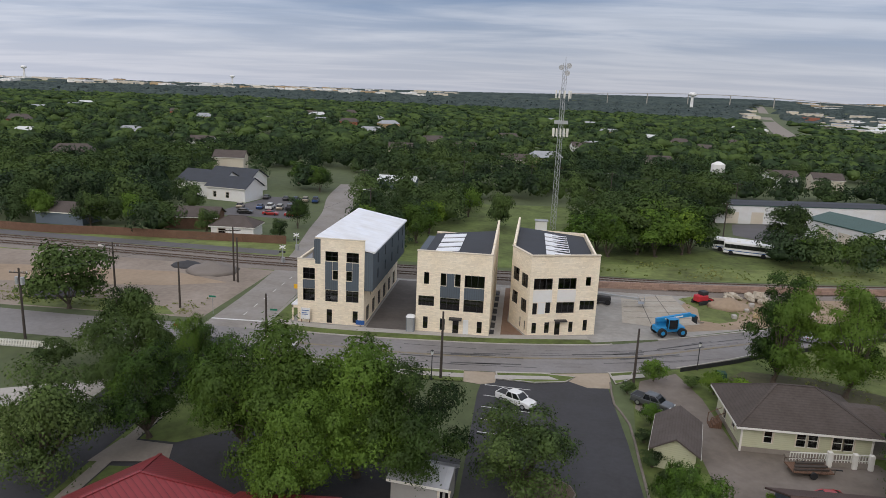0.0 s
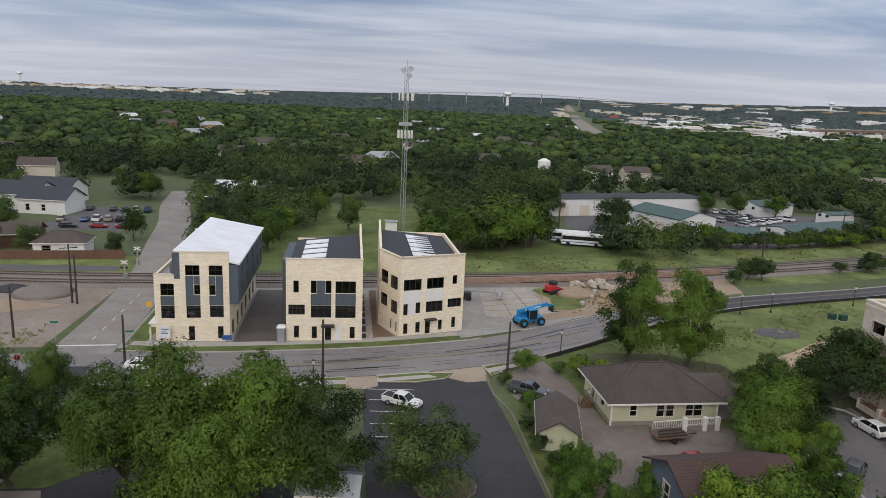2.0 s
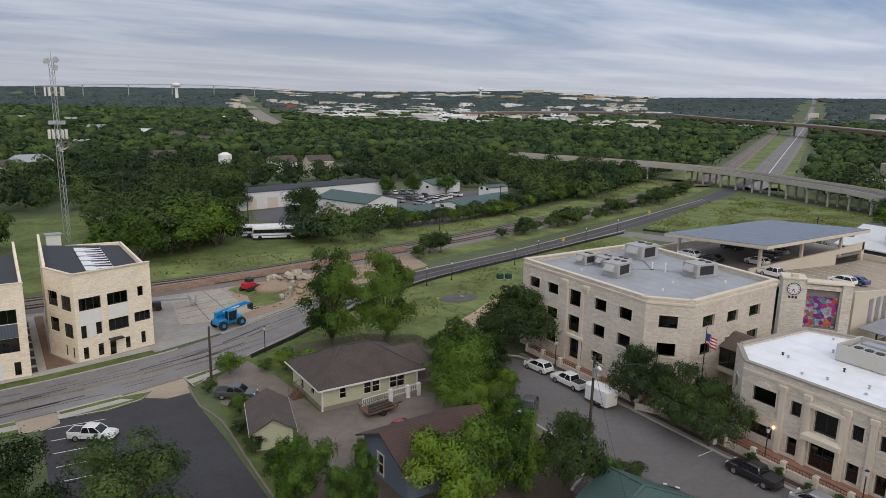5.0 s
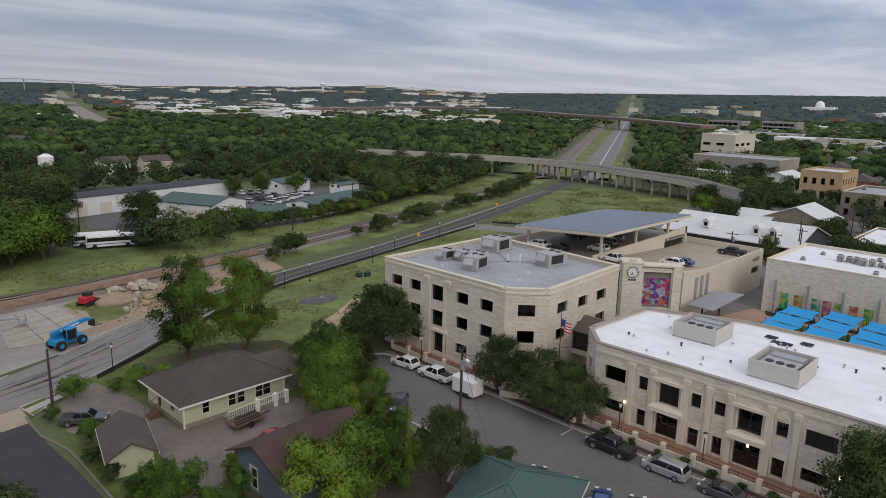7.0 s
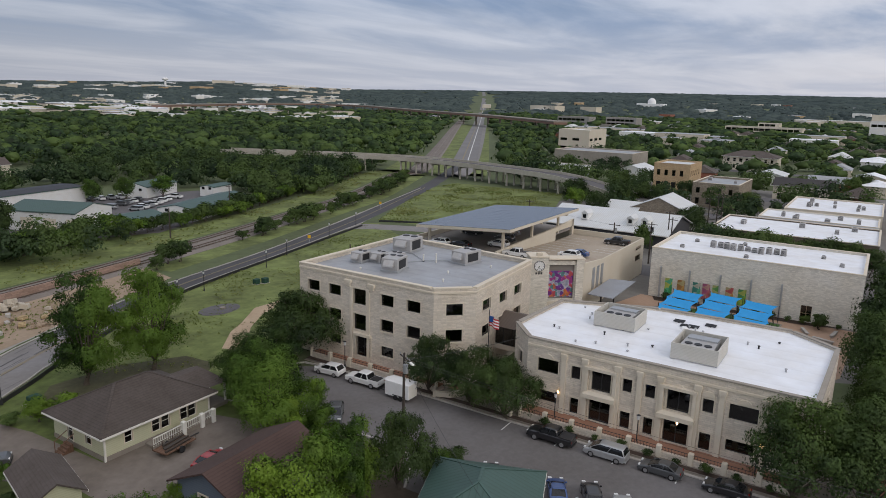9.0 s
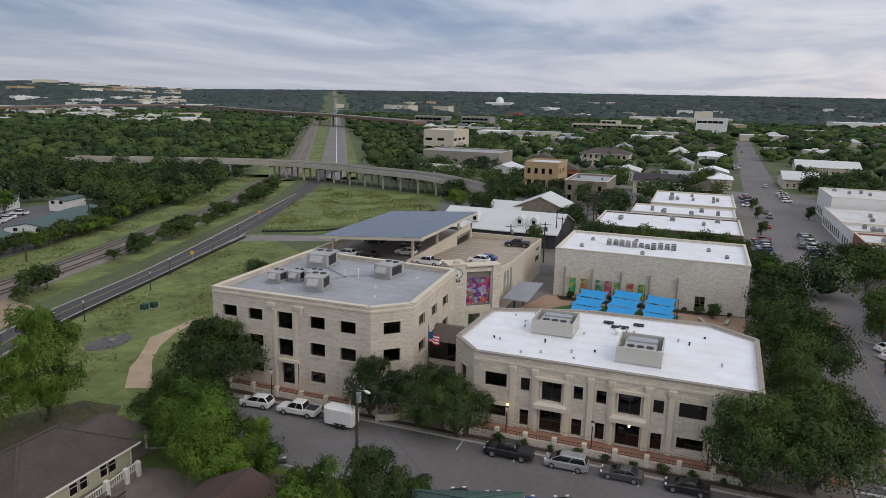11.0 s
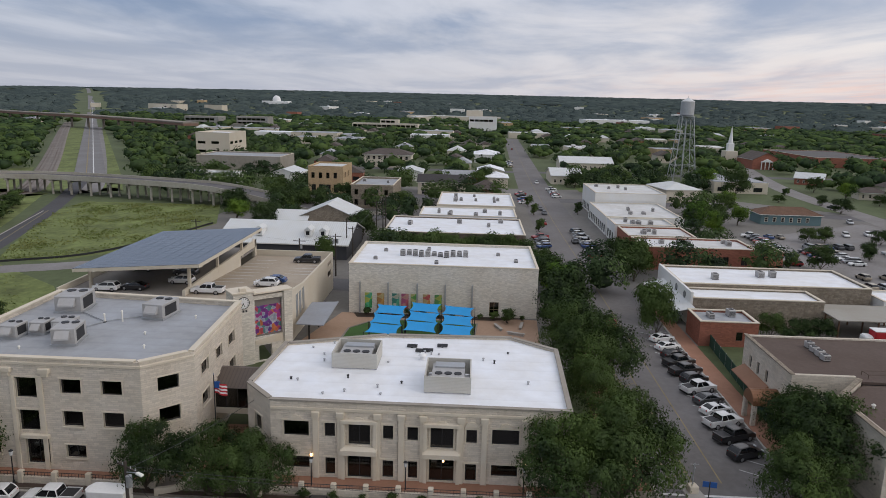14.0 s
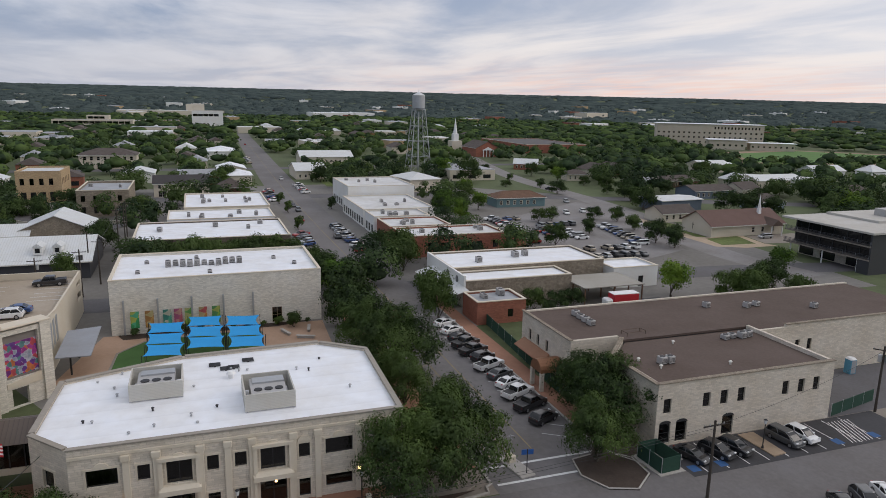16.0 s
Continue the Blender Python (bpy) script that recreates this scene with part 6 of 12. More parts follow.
# ---- car park deck with the solar roof, clock tower, garden ----
def parking_deck():
    ob = thing("parking_deck", "two-level cream concrete parking deck with sloping upper floor", "parking deck", (92, 44.6, 0))
    BLOCKS.append((86, 126, 42, 79))
    m = M()
    wall_run(m, (0, 0), (32.5, 0), 0, 7.3, [(27.5, 30.8, 5.4, 6.2), (27.5, 30.8, 3.2, 4.4)], 0.3)
    wall_run(m, (32.5, 0), (32.5, 33), 0, 7.3, [])
    wall_run(m, (32.5, 33), (-3, 33), 0, 8.5, [])
    wall_run(m, (-3, 33), (-3, 15), 0, 7.7, [])
    m.loft([[(0, 0.0, 7.3), (9, 0.0, 7.3), (9, 0.3, 7.3), (0, 0.3, 7.3)], [(0, 0.0, 8.2), (9, 0.0, 7.32), (9, 0.3, 7.32), (0, 0.3, 8.2)]])
    part("outer_wall", m, STUCCO, ob, "cream concrete wall")
    mw = M()
    mw.loft([[(-1.5, 14.8, 6.0), (23.0, 14.8, 6.0), (23.0, 15.2, 6.0), (-1.5, 15.2, 6.0)], [(-1.5, 14.8, 8.3), (23.0, 14.8, 8.9), (23.0, 15.2, 8.9), (-1.5, 15.2, 8.3)]])
    mw.loft([[(23.0, 14.8, 8.0), (32.0, 14.8, 8.0), (32.0, 15.2, 8.0), (23.0, 15.2, 8.0)], [(23.0, 14.8, 8.9), (32.0, 14.8, 9.4), (32.0, 15.2, 9.4), (23.0, 15.2, 8.9)]])
    mw.box(31.4, 32.2, 14.8, 15.4, 6, 9.4)
    part("ramp_wall", mw, STUCCO, ob, "cream concrete ramp wall")
    part("lower_deck", M().loft([[(-3, 0.3, 7.0), (23, 0.3, 5.6), (32, 0.3, 5.6), (32, 14.8, 5.6), (23, 14.8, 5.6), (-3, 14.8, 7.0)], [(-3, 0.3, 7.6), (23, 0.3, 6.2), (32, 0.3, 6.2), (32, 14.8, 6.2), (23, 14.8, 6.2), (-3, 14.8, 7.6)]]), mat("tan_deck_concrete", (0.37, 0.31, 0.24), 0.9, 0.2, 0.15, 2.0, 0.1), ob, "sloping tan concrete deck")
    part("upper_deck", M().box(-2.7, 32, 15.2, 32.7, 7.2, 7.6), mat("grey_deck_concrete", (0.22, 0.20, 0.18), 0.9, 0.25, 0.15, 2.0, 0.1), ob, "grey concrete deck")
    ln = M()
    for k in range(8):
        x = 9 + k * 2.7
        z = 7.6 - 1.4 * (x + 3) / 26 if x < 23 else 6.2
        ln.poly([(x, 9.6, z + 0.02), (x + 0.14, 9.6, z + 0.02), (x + 0.14, 14.6, z + 0.02), (x, 14.6, z + 0.02)])
        if k > 2:
            ln.poly([(x, 0.6, z + 0.02), (x + 0.14, 0.6, z + 0.02), (x + 0.14, 5.2, z + 0.02), (x, 5.2, z + 0.02)])
    parts("bay_line", ln, WHITELINE, ob)
    pn = M()
    for x in (4.2, 6.2, 8.2):
        pn.box(x, x + 1.1, -0.06, 0.02, 3.0, 6.6)
    part("wall_panel", pn, GALV, ob)
    # the solar roof: sheet of panels on steel posts
    so = thing("solar_canopy", "large tilted solar panel roof on pale steel posts", "solar canopy", (90.2, 57.0, 0))
    n = Vector((0, 18.8, -1.3)).normalized()

    def zz(y):
        return 12.35 - y * 1.3 / 18.8

    part("frame", M().loft([[(0, 0, zz(0) - 0.5), (30, 0, zz(0) - 0.5), (30, 18.8, zz(18.8) - 0.5), (0, 18.8, zz(18.8) - 0.5)], [(0, 0, zz(0)), (30, 0, zz(0)), (30, 18.8, zz(18.8)), (0, 18.8, zz(18.8))]]), STUCCO, so)
    for i in range(15):
        for j in range(10):
            x, y = 0.04 + i * 2.0, 0.04 + j * 1.88
            if "solar" not in PANES:
                PANES["solar"] = mesh_of("solar_panel", M().loft([[(0, 0, 0.01), (1.94, 0, 0.01), (1.94, 1.82, 0.01 - 0.126), (0, 1.82, 0.01 - 0.126)], [(0, 0, 0.06), (1.94, 0, 0.06), (1.94, 1.82, 0.06 - 0.126), (0, 1.82, 0.06 - 0.126)]]), SOLAR)
            pa = part("solar_panel", PANES["solar"], None, so)
            pa.location = (x, y, zz(y))
    for x in (2.6, 14, 26):
        for y in (2.6, 17.6):
            part("post", M().cham(x - 0.22, x + 0.22, y - 0.22, y + 0.22, 7.6, zz(y) - 0.45, 0.04), STUCCO, so)
        part("beam", M().beam((x, 0.6, zz(0.6) - 0.75), (x, 18.2, zz(18.2) - 0.75), 0.3, 0.5), STUCCO, so)


def mural_mat(name, cols, scale):
    m = bpy.data.materials.new(name)
    m.use_nodes = True
    nt, nd = m.node_tree, m.node_tree.nodes
    bs = nd["Principled BSDF"]
    tc, vo, nz, rp = nd.new("ShaderNodeTexCoord"), nd.new("ShaderNodeTexVoronoi"), nd.new("ShaderNodeTexNoise"), nd.new("ShaderNodeValToRGB")
    nz.inputs["Scale"].default_value, nz.inputs["Detail"].default_value = scale * 0.5, 2.0
    vo.inputs["Scale"].default_value = scale
    mixv = nd.new("ShaderNodeMix")
    mixv.data_type = "RGBA"
    mixv.inputs[0].default_value = 0.35
    nt.links.new(tc.outputs["Object"], nz.inputs["Vector"])
    nt.links.new(tc.outputs["Object"], mixv.inputs[6])
    nt.links.new(nz.outputs["Color"], mixv.inputs[7])
    nt.links.new(mixv.outputs[2], vo.inputs["Vector"])
    sp = nd.new("ShaderNodeSeparateColor")
    nt.links.new(vo.outputs["Color"], sp.inputs[0])
    nt.links.new(sp.outputs[0], rp.inputs[0])
    rp.color_ramp.interpolation = "CONSTANT"
    while len(rp.color_ramp.elements) < len(cols):
        rp.color_ramp.elements.new(0.5)
    for i, c in enumerate(cols):
        rp.color_ramp.elements[i].position, rp.color_ramp.elements[i].color = i / len(cols), (*c, 1)
    dk = nd.new("ShaderNodeMix")
    dk.data_type, dk.blend_type = "RGBA", "MULTIPLY"
    dk.inputs[0].default_value = 0.5
    nt.links.new(rp.outputs[0], dk.inputs[6])
    nt.links.new(vo.outputs["Distance"], dk.inputs[7])
    nt.links.new(dk.outputs[2], bs.inputs["Base Color"])
    bs.inputs["Roughness"].default_value = 0.7
    return m


def clock_tower():
    a = math.degrees(math.atan2(-4.0, 3.2))
    ob = thing("clock_tower", "cream stone clock tower with a large flower mural beside it", "clock tower", (84.3, 47.6, 0), a)
    BLOCKS.append((83, 92, 42, 51))
    # own x runs along the front, from the clock to the far pier
    part("clock_shaft", M().cham(-2.6, 0.2, -0.25, 2.4, 0, 10.2, 0.05), WHITEBRICK, ob)
    part("shaft_cap", M().cham(-2.75, 0.35, -0.4, 2.55, 10.2, 10.45, 0.06).cham(-1.7, -0.7, -0.3, 0.2, 10.45, 11.0, 0.1), SMOOTH, ob)
    m = M()
    wall_run(m, (0.2, 0), (5.4, 0), 0, 9.6, [(0.25, 4.2, 3.6, 9.0), (0.7, 2.6, 0.1, 2.4)], 0.5)
    m.box(4.6, 5.8, -0.3, 1.6, 0, 9.9)
    part("mural_wall", m, WHITEBRICK, ob)
    part("wall_cap", M().cham(0.2, 5.9, -0.4, 1.7, 9.9, 10.1, 0.05), SMOOTH, ob)
    part("mural_back", M().box(0.3, 4.5, 0.4, 0.5, 3.5, 9.1), mat("taupe_backing", (0.20, 0.18, 0.16), 0.7, 0.1), ob)
    part("mural", M().box(0.5, 4.3, 0.32, 0.38, 3.9, 8.0), mural_mat("flower_mural", [(0.20, 0.03, 0.24), (0.42, 0.05, 0.28), (0.55, 0.08, 0.10), (0.50, 0.50, 0.58), (0.60, 0.18, 0.06), (0.16, 0.05, 0.30), (0.10, 0.24, 0.24), (0.38, 0.42, 0.52)], 3.0), ob, "painted mural of large flowers")
    part("sloped_ledge", M().loft([[(0.4, -0.1, 2.6), (4.4, -0.1, 2.6), (4.4, 0.3, 2.6), (0.4, 0.3, 2.6)], [(0.4, -0.1, 3.2), (4.4, -0.1, 3.7), (4.4, 0.3, 3.7), (0.4, 0.3, 3.2)]]), SMOOTH, ob)
    clock = part("clock_face", M().tube((-1.2, -0.25, 8.9), (-1.2, -0.33, 8.9), 0.78, None, 28), WHITEPAINT, ob, "white clock face")
    rim = M()
    for i in range(28):
        t0, t1 = 6.28319 * i / 28, 6.28319 * (i + 1) / 28
        rim.beam((-1.2 + 0.8 * math.cos(t0), -0.33, 8.9 + 0.8 * math.sin(t0)), (-1.2 + 0.8 * math.cos(t1), -0.33, 8.9 + 0.8 * math.sin(t1)), 0.08, 0.08)
    part("rim", rim, BLACK, clock)
    tk = M()
    for i in range(12):
        t0 = 6.28319 * i / 12
        tk.beam((-1.2 + 0.56 * math.cos(t0), -0.345, 8.9 + 0.56 * math.sin(t0)), (-1.2 + 0.7 * math.cos(t0), -0.345, 8.9 + 0.7 * math.sin(t0)), 0.03, 0.07)
    part("hour_mark", tk, BLACK, clock)
    part("pointer", M().beam((-1.2, -0.36, 8.9), (-1.2 + 0.12, -0.36, 8.4), 0.03, 0.06).beam((-1.2, -0.36, 8.9), (-1.2 - 0.18, -0.36, 8.55), 0.03, 0.09), BLACK, clock)
    for i in range(3):
        part("square_vent", M().box(-1.75 + i * 0.4, -1.5 + i * 0.4, -0.3, -0.24, 7.6, 7.9), BLACK, ob)


def shade_sail(x, y, z, w, d, tilt):
    ob = thing("shade_sail", "taut blue shade sail on thin masts", "shade sail", (x, y, 0), tilt, "blue shade sails")
    m, N = M(), 8
    hs = (z - 0.3, z + 0.2, z + 0.3, z - 0.15)
    pts = {}
    for i in range(N + 1):
        for j in range(N + 1):
            u, v = i / N, j / N
            pull = 0.17
            px = (u - 0.5) * w * (1 - pull * 4 * v * (1 - v) * abs(2 * u - 1))
            py = (v - 0.5) * d * (1 - pull * 4 * u * (1 - u) * abs(2 * v - 1))
            pz = hs[0] * (1 - u) * (1 - v) + hs[1] * u * (1 - v) + hs[2] * u * v + hs[3] * (1 - u) * v - 0.12 * math.sin(math.pi * u) * math.sin(math.pi * v)
            pts[i, j] = (px, py, pz)
    for i in range(N):
        for j in range(N):
            q = [pts[i, j], pts[i + 1, j], pts[i + 1, j + 1], pts[i, j + 1]]
            m.poly(q)
            m.poly([(a, b, c - 0.015) for a, b, c in q[::-1]])
    part("cloth", m, BLUESAIL, ob, smooth=True)
    for (i, j), h in (((0, 0), hs[0]), ((N, 0), hs[1]), ((N, N), hs[2]), ((0, N), hs[3])):
        p = pts[i, j]
        part("mast", M().tube((p[0] * 1.04, p[1] * 1.04, 0), (p[0] * 1.04, p[1] * 1.04, h + 0.1), 0.045, 0.04, 8), BLACK, ob)


def garden():
    patch("garden_paving", [(76, 40), (76.5, 12), (86, 7.5), (108.6, 6.5), (109.3, 40), (92, 44)], 0.02, mat("tan_garden_paving", (0.36, 0.24, 0.165), 0.9, 0.2, 0.2, 2.0, 0.1, coords="Position"), "tan brick garden paving", "paving")
    lawn = [(88, 36), (92, 38), (101, 37.5), (105.5, 34), (106.8, 24), (105.5, 16.5), (98, 17), (91, 20), (86, 27)]
    patch("lawn", lawn, 0.05, TURF, "bright green lawn", "lawn")
    structure("lawn_edge", kerb_run(M(), V2(*(lawn + lawn[:1])), 0.35, 0, 0.12), CONCRETE, "pale lawn edging", "edging")
    patch("plant_bed", [(106.9, 37), (109.3, 38), (109.3, 8), (107.4, 14), (107.4, 24)], 0.07, mat("dark_mulch", (0.05, 0.035, 0.025), 0.95, 0.3, 0.3, 4.0, 0.5, coords="Position"), "dark mulch bed", "bed")
    for i, x in enumerate((92.4, 96.9, 101.6)):
        for j, y in enumerate((30.6, 25.2, 19.8)):
            shade_sail(x + (0.0, 1.7, 0.5)[j], y, 3.0 + 0.1 * i, 3.3, 4.9, (i * 2 + j * 3) % 5 - 6)
    cols = [[(0.05, 0.35, 0.12), (0.10, 0.45, 0.25), (0.45, 0.5, 0.1)], [(0.55, 0.30, 0.08), (0.5, 0.42, 0.2), (0.4, 0.2, 0.06)], [(0.10, 0.42, 0.28), (0.5, 0.5, 0.4), (0.05, 0.25, 0.2)], [(0.5, 0.12, 0.15), (0.55, 0.3, 0.25), (0.4, 0.1, 0.2)], [(0.30, 0.45, 0.06), (0.15, 0.4, 0.1), (0.5, 0.5, 0.2)], [(0.55, 0.25, 0.06), (0.5, 0.1, 0.1), (0.5, 0.4, 0.2)], [(0.25, 0.45, 0.06), (0.4, 0.45, 0.1), (0.1, 0.3, 0.1)]]
    for k, y in enumerate((35.4, 33.3, 30.7, 29.1, 27.5, 25.4, 23.4)):
        p = thing("art_panel", "upright painted art panel on a white wall", "art panel", (109.36, y, 0), 0, "painted wall panels")
        part("panel", M().box(-0.06, 0.0, -0.62, 0.62, 1.0, 3.7), mural_mat("panel_paint", cols[k], 1.6), p)
        part("bracket", M().box(0, 0.1, -0.5, -0.4, 1.2, 3.5).box(0, 0.1, 0.4, 0.5, 1.2, 3.5), GALV, p)
    for y in (36.9, 32.0, 27.0, 22.2, 17.6):
        p = thing("steel_post", "upright grey steel post against the wall", "post", (109.25, y, 0), 0, "wall posts")
        part("shaft", M().cham(-0.12, 0.12, -0.14, 0.14, 0.02, 5.6, 0.02), GALV, p)
        part("base_plate", M().box(-0.22, 0.22, -0.22, 0.22, 0, 0.06), GALV, p)
    for x, y, rz in ((103.5, 13.2, 20), (100.5, 10.5, 70), (104.5, 9.4, -10)):
        s = thing("garden_seat", "long curved pale stone garden seat", "bench", (x, y, 0), rz)
        part("slab", M().cham(-1.5, 1.5, -0.25, 0.25, 0.36, 0.46, 0.03), KERB, s)
        part("plinth", M().box(-1.3, 1.3, -0.18, 0.18, 0, 0.36), KERB, s)
    # shade roof by the deck
    c = thing("shade_roof", "grey metal shade roof on dark posts", "canopy", (91.4, 39.3, 0))
    part("sheet", M().loft([[(0, 0, 3.4), (11.5, 0, 3.7), (10.5, 4.2, 3.7), (0.2, 4.2, 3.4)], [(0, 0, 3.52), (11.5, 0, 3.82), (10.5, 4.2, 3.82), (0.2, 4.2, 3.52)]]), mat("dull_grey_sheet_metal", (0.26, 0.27, 0.29), 0.55, 0.15, 0.3, 2.0, 0.1), c)
    for x, y in ((3, 2.9), (9.5, 2.9)):
        part("post", M().tube((x, y, 0), (x, y, 3.5), 0.13, None, 10), BLACK, c)


parking_deck()
clock_tower()
block("warehouse_hall", "long white-painted brick hall with a white flat roof", "building", 109.5, 128.5, 6.5, 38.8, 8.7, WHITEBRICK, MEMBRANE, 0.35, west=[(24.2, 1.6, 0.1, 2.6, 2, 2)], frame_mat=mat("tan_window_frame", (0.32, 0.24, 0.15), 0.7), units=0)
rs_ = random.Random(11)
for k in range(11):
    roof_unit(118.8 + rs_.uniform(-0.7, 0.9), 30.5 - k * 1.15, 8.35, 1.0, 0.9, rs_.choice((0.7, 0.9, 1.1)))
for x, y in ((122, 34), (115, 35), (124, 26), (113, 24), (121, 13), (116, 10)):
    roof_unit(x, y, 8.35, 0.7, 0.7, 0.5)
garden()


def glass_link():
    ob = thing("glass_link", "dark glazed footbridge with a bronze metal roof", "footbridge", (63.2, 39.9, 0))
    L = 5.2
    part("floor_beam", M().box(0, 5.6, 0, L, 2.7, 3.3), STUCCO, ob)
    part("roof", M().loft([[(-0.3, 0, 5.7), (5.9, 0, 5.7), (5.9, L, 5.7), (-0.3, L, 5.7)], [(2.6, 0, 6.9), (3.0, 0, 6.9), (3.0, L, 6.9), (2.6, L, 6.9)]]), BROWNMETAL, ob)
    for i in range(4):
        y0 = 0.1 + i * (L - 0.2) / 4
        part("glazing", M().box(0.1, 0.16, y0 + 0.05, y0 + (L - 0.2) / 4 - 0.05, 3.35, 5.65), GLASS, ob)
        part("mullion", M().box(0.05, 0.2, y0 - 0.05, y0 + 0.05, 3.3, 5.7), BLACK, ob)
    part("back_wall", M().box(5.4, 5.6, 0, L, 3.3, 5.7), INTERIOR, ob)


def terrace(y0, y1, x0=52.4, x1=54.8):
    """A raised brick walk before the stone offices, with piers and a rail."""
    ob = thing("terrace", "raised red brick terrace with stone piers and iron rails", "terrace", (x0, y0, 0))
    n = y1 - y0
    part("base", M().box(0.3, x1 - x0, 0, n, 0, 0.62), LIME, ob)
    part("paving", M().box(0.3, x1 - x0 - 0.02, 0, n, 0.62, 0.66), REDSTONE, ob)
    part("low_wall", M().box(0, 0.3, 0, n, 0, 0.75), LIME, ob)
    k = int(n / 3.0)
    for i in range(k + 1):
        y = i * n / k
        part("pier", M().cham(-0.1, 0.4, max(0, y - 0.25), min(n, y + 0.25), 0, 1.35, 0.05), SMOOTH, ob)
        if i < k:
            r = M().tube((0.15, y, 1.2), (0.15, y + n / k, 1.2), 0.03).tube((0.15, y, 0.9), (0.15, y + n / k, 0.9), 0.02)
            for j in range(1, 10):
                yy = y + j * n / k / 10
                r.box(0.135, 0.165, yy - 0.012, yy + 0.012, 0.75, 1.2)
            part("rail", r, mat("rail_terracotta", (0.20, 0.10, 0.07), 0.8) if not i and y0 < 10 and False else BLACK, ob)
    return ob


glass_link()
terrace(9, 36)
terrace(46.5, 66, 52.2, 53.9)
# winding stone-edged steps between the two offices
for k in range(6):
    structure("garden_step", M().prism([(52.0 + k * 0.5, 40 + 0.3 * k), (52.5 + k * 0.5, 40 + 0.3 * k), (52.5 + k * 0.5, 43.2), (52.0 + k * 0.5, 43.2)], 0, 0.12 * (k + 1)), CONCRETE, "concrete garden steps", "steps")
structure("garden_wall", kerb_run(M(), smooth_line([(51.6, 46.4), (52.2, 44.6), (53.6, 44.0), (55.4, 44.4)]), 0.4, 0, 0.75), SMOOTH, "curved pale stone garden wall", "wall")
structure("garden_wall", kerb_run(M(), smooth_line([(51.6, 36.6), (52.2, 38.6), (53.6, 39.2), (55.0, 38.8)]), 0.4, 0, 0.75), SMOOTH, "curved pale stone garden wall", "wall")
patch("brick_court", [(55.2, 38.6), (58.7, 40), (66, 40), (66, 44.6), (57.4, 44.4), (54.5, 46.2), (54.4, 39)], 0.05, REDSTONE, "red brick forecourt", "paving")
patch("planting_bed", [(51.4, 66), (52.1, 66), (52.1, 1.5), (51.4, 4)], 0.17, mat("brown_mulch", (0.06, 0.04, 0.03), 0.95, 0.3, 0.3, 4.0, 0.5, coords="Position"), "dark planting bed by the terrace", "bed")


def flagpole(x, y):
    ob = thing("flagpole", "tall pole with a striped flag hanging", "flagpole", (x, y, 0))
    part("pole", M().tube((0, 0, 0), (0, 0, 9.6), 0.07, 0.04, 10), BLACK, ob)
    part("finial", M().tube((0, 0, 9.6), (0, 0, 9.75), 0.09, 0.05, 8), GALV, ob)
    for k in range(7):
        m = M()
        z1, z0 = 8.9 - k * 0.17, 8.9 - (k + 1) * 0.17
        for i in range(6):
            xa, xb = 0.05 + i * 0.2, 0.05 + (i + 1) * 0.2
            sa, sb = 0.14 * math.sin(i * 1.4), 0.14 * math.sin((i + 1) * 1.4)
            da, db = -0.3 * i * 0.2, -0.3 * (i + 1) * 0.2
            q = [(sa, -xa, z0 + da), (sb, -xb, z0 + db), (sb, -xb, z1 + db), (sa, -xa, z1 + da)]
            m.poly(q).poly([(a + 0.01, b, c) for a, b, c in q[::-1]])
        part("stripe", m, SIGNRED if k % 2 == 0 else WHITEPAINT, ob)
    part("canton", M().box(-0.02, 0.03, -0.6, -0.05, 8.2, 8.9), SIGNBLUE, ob)


flagpole(57.2, 42.6)


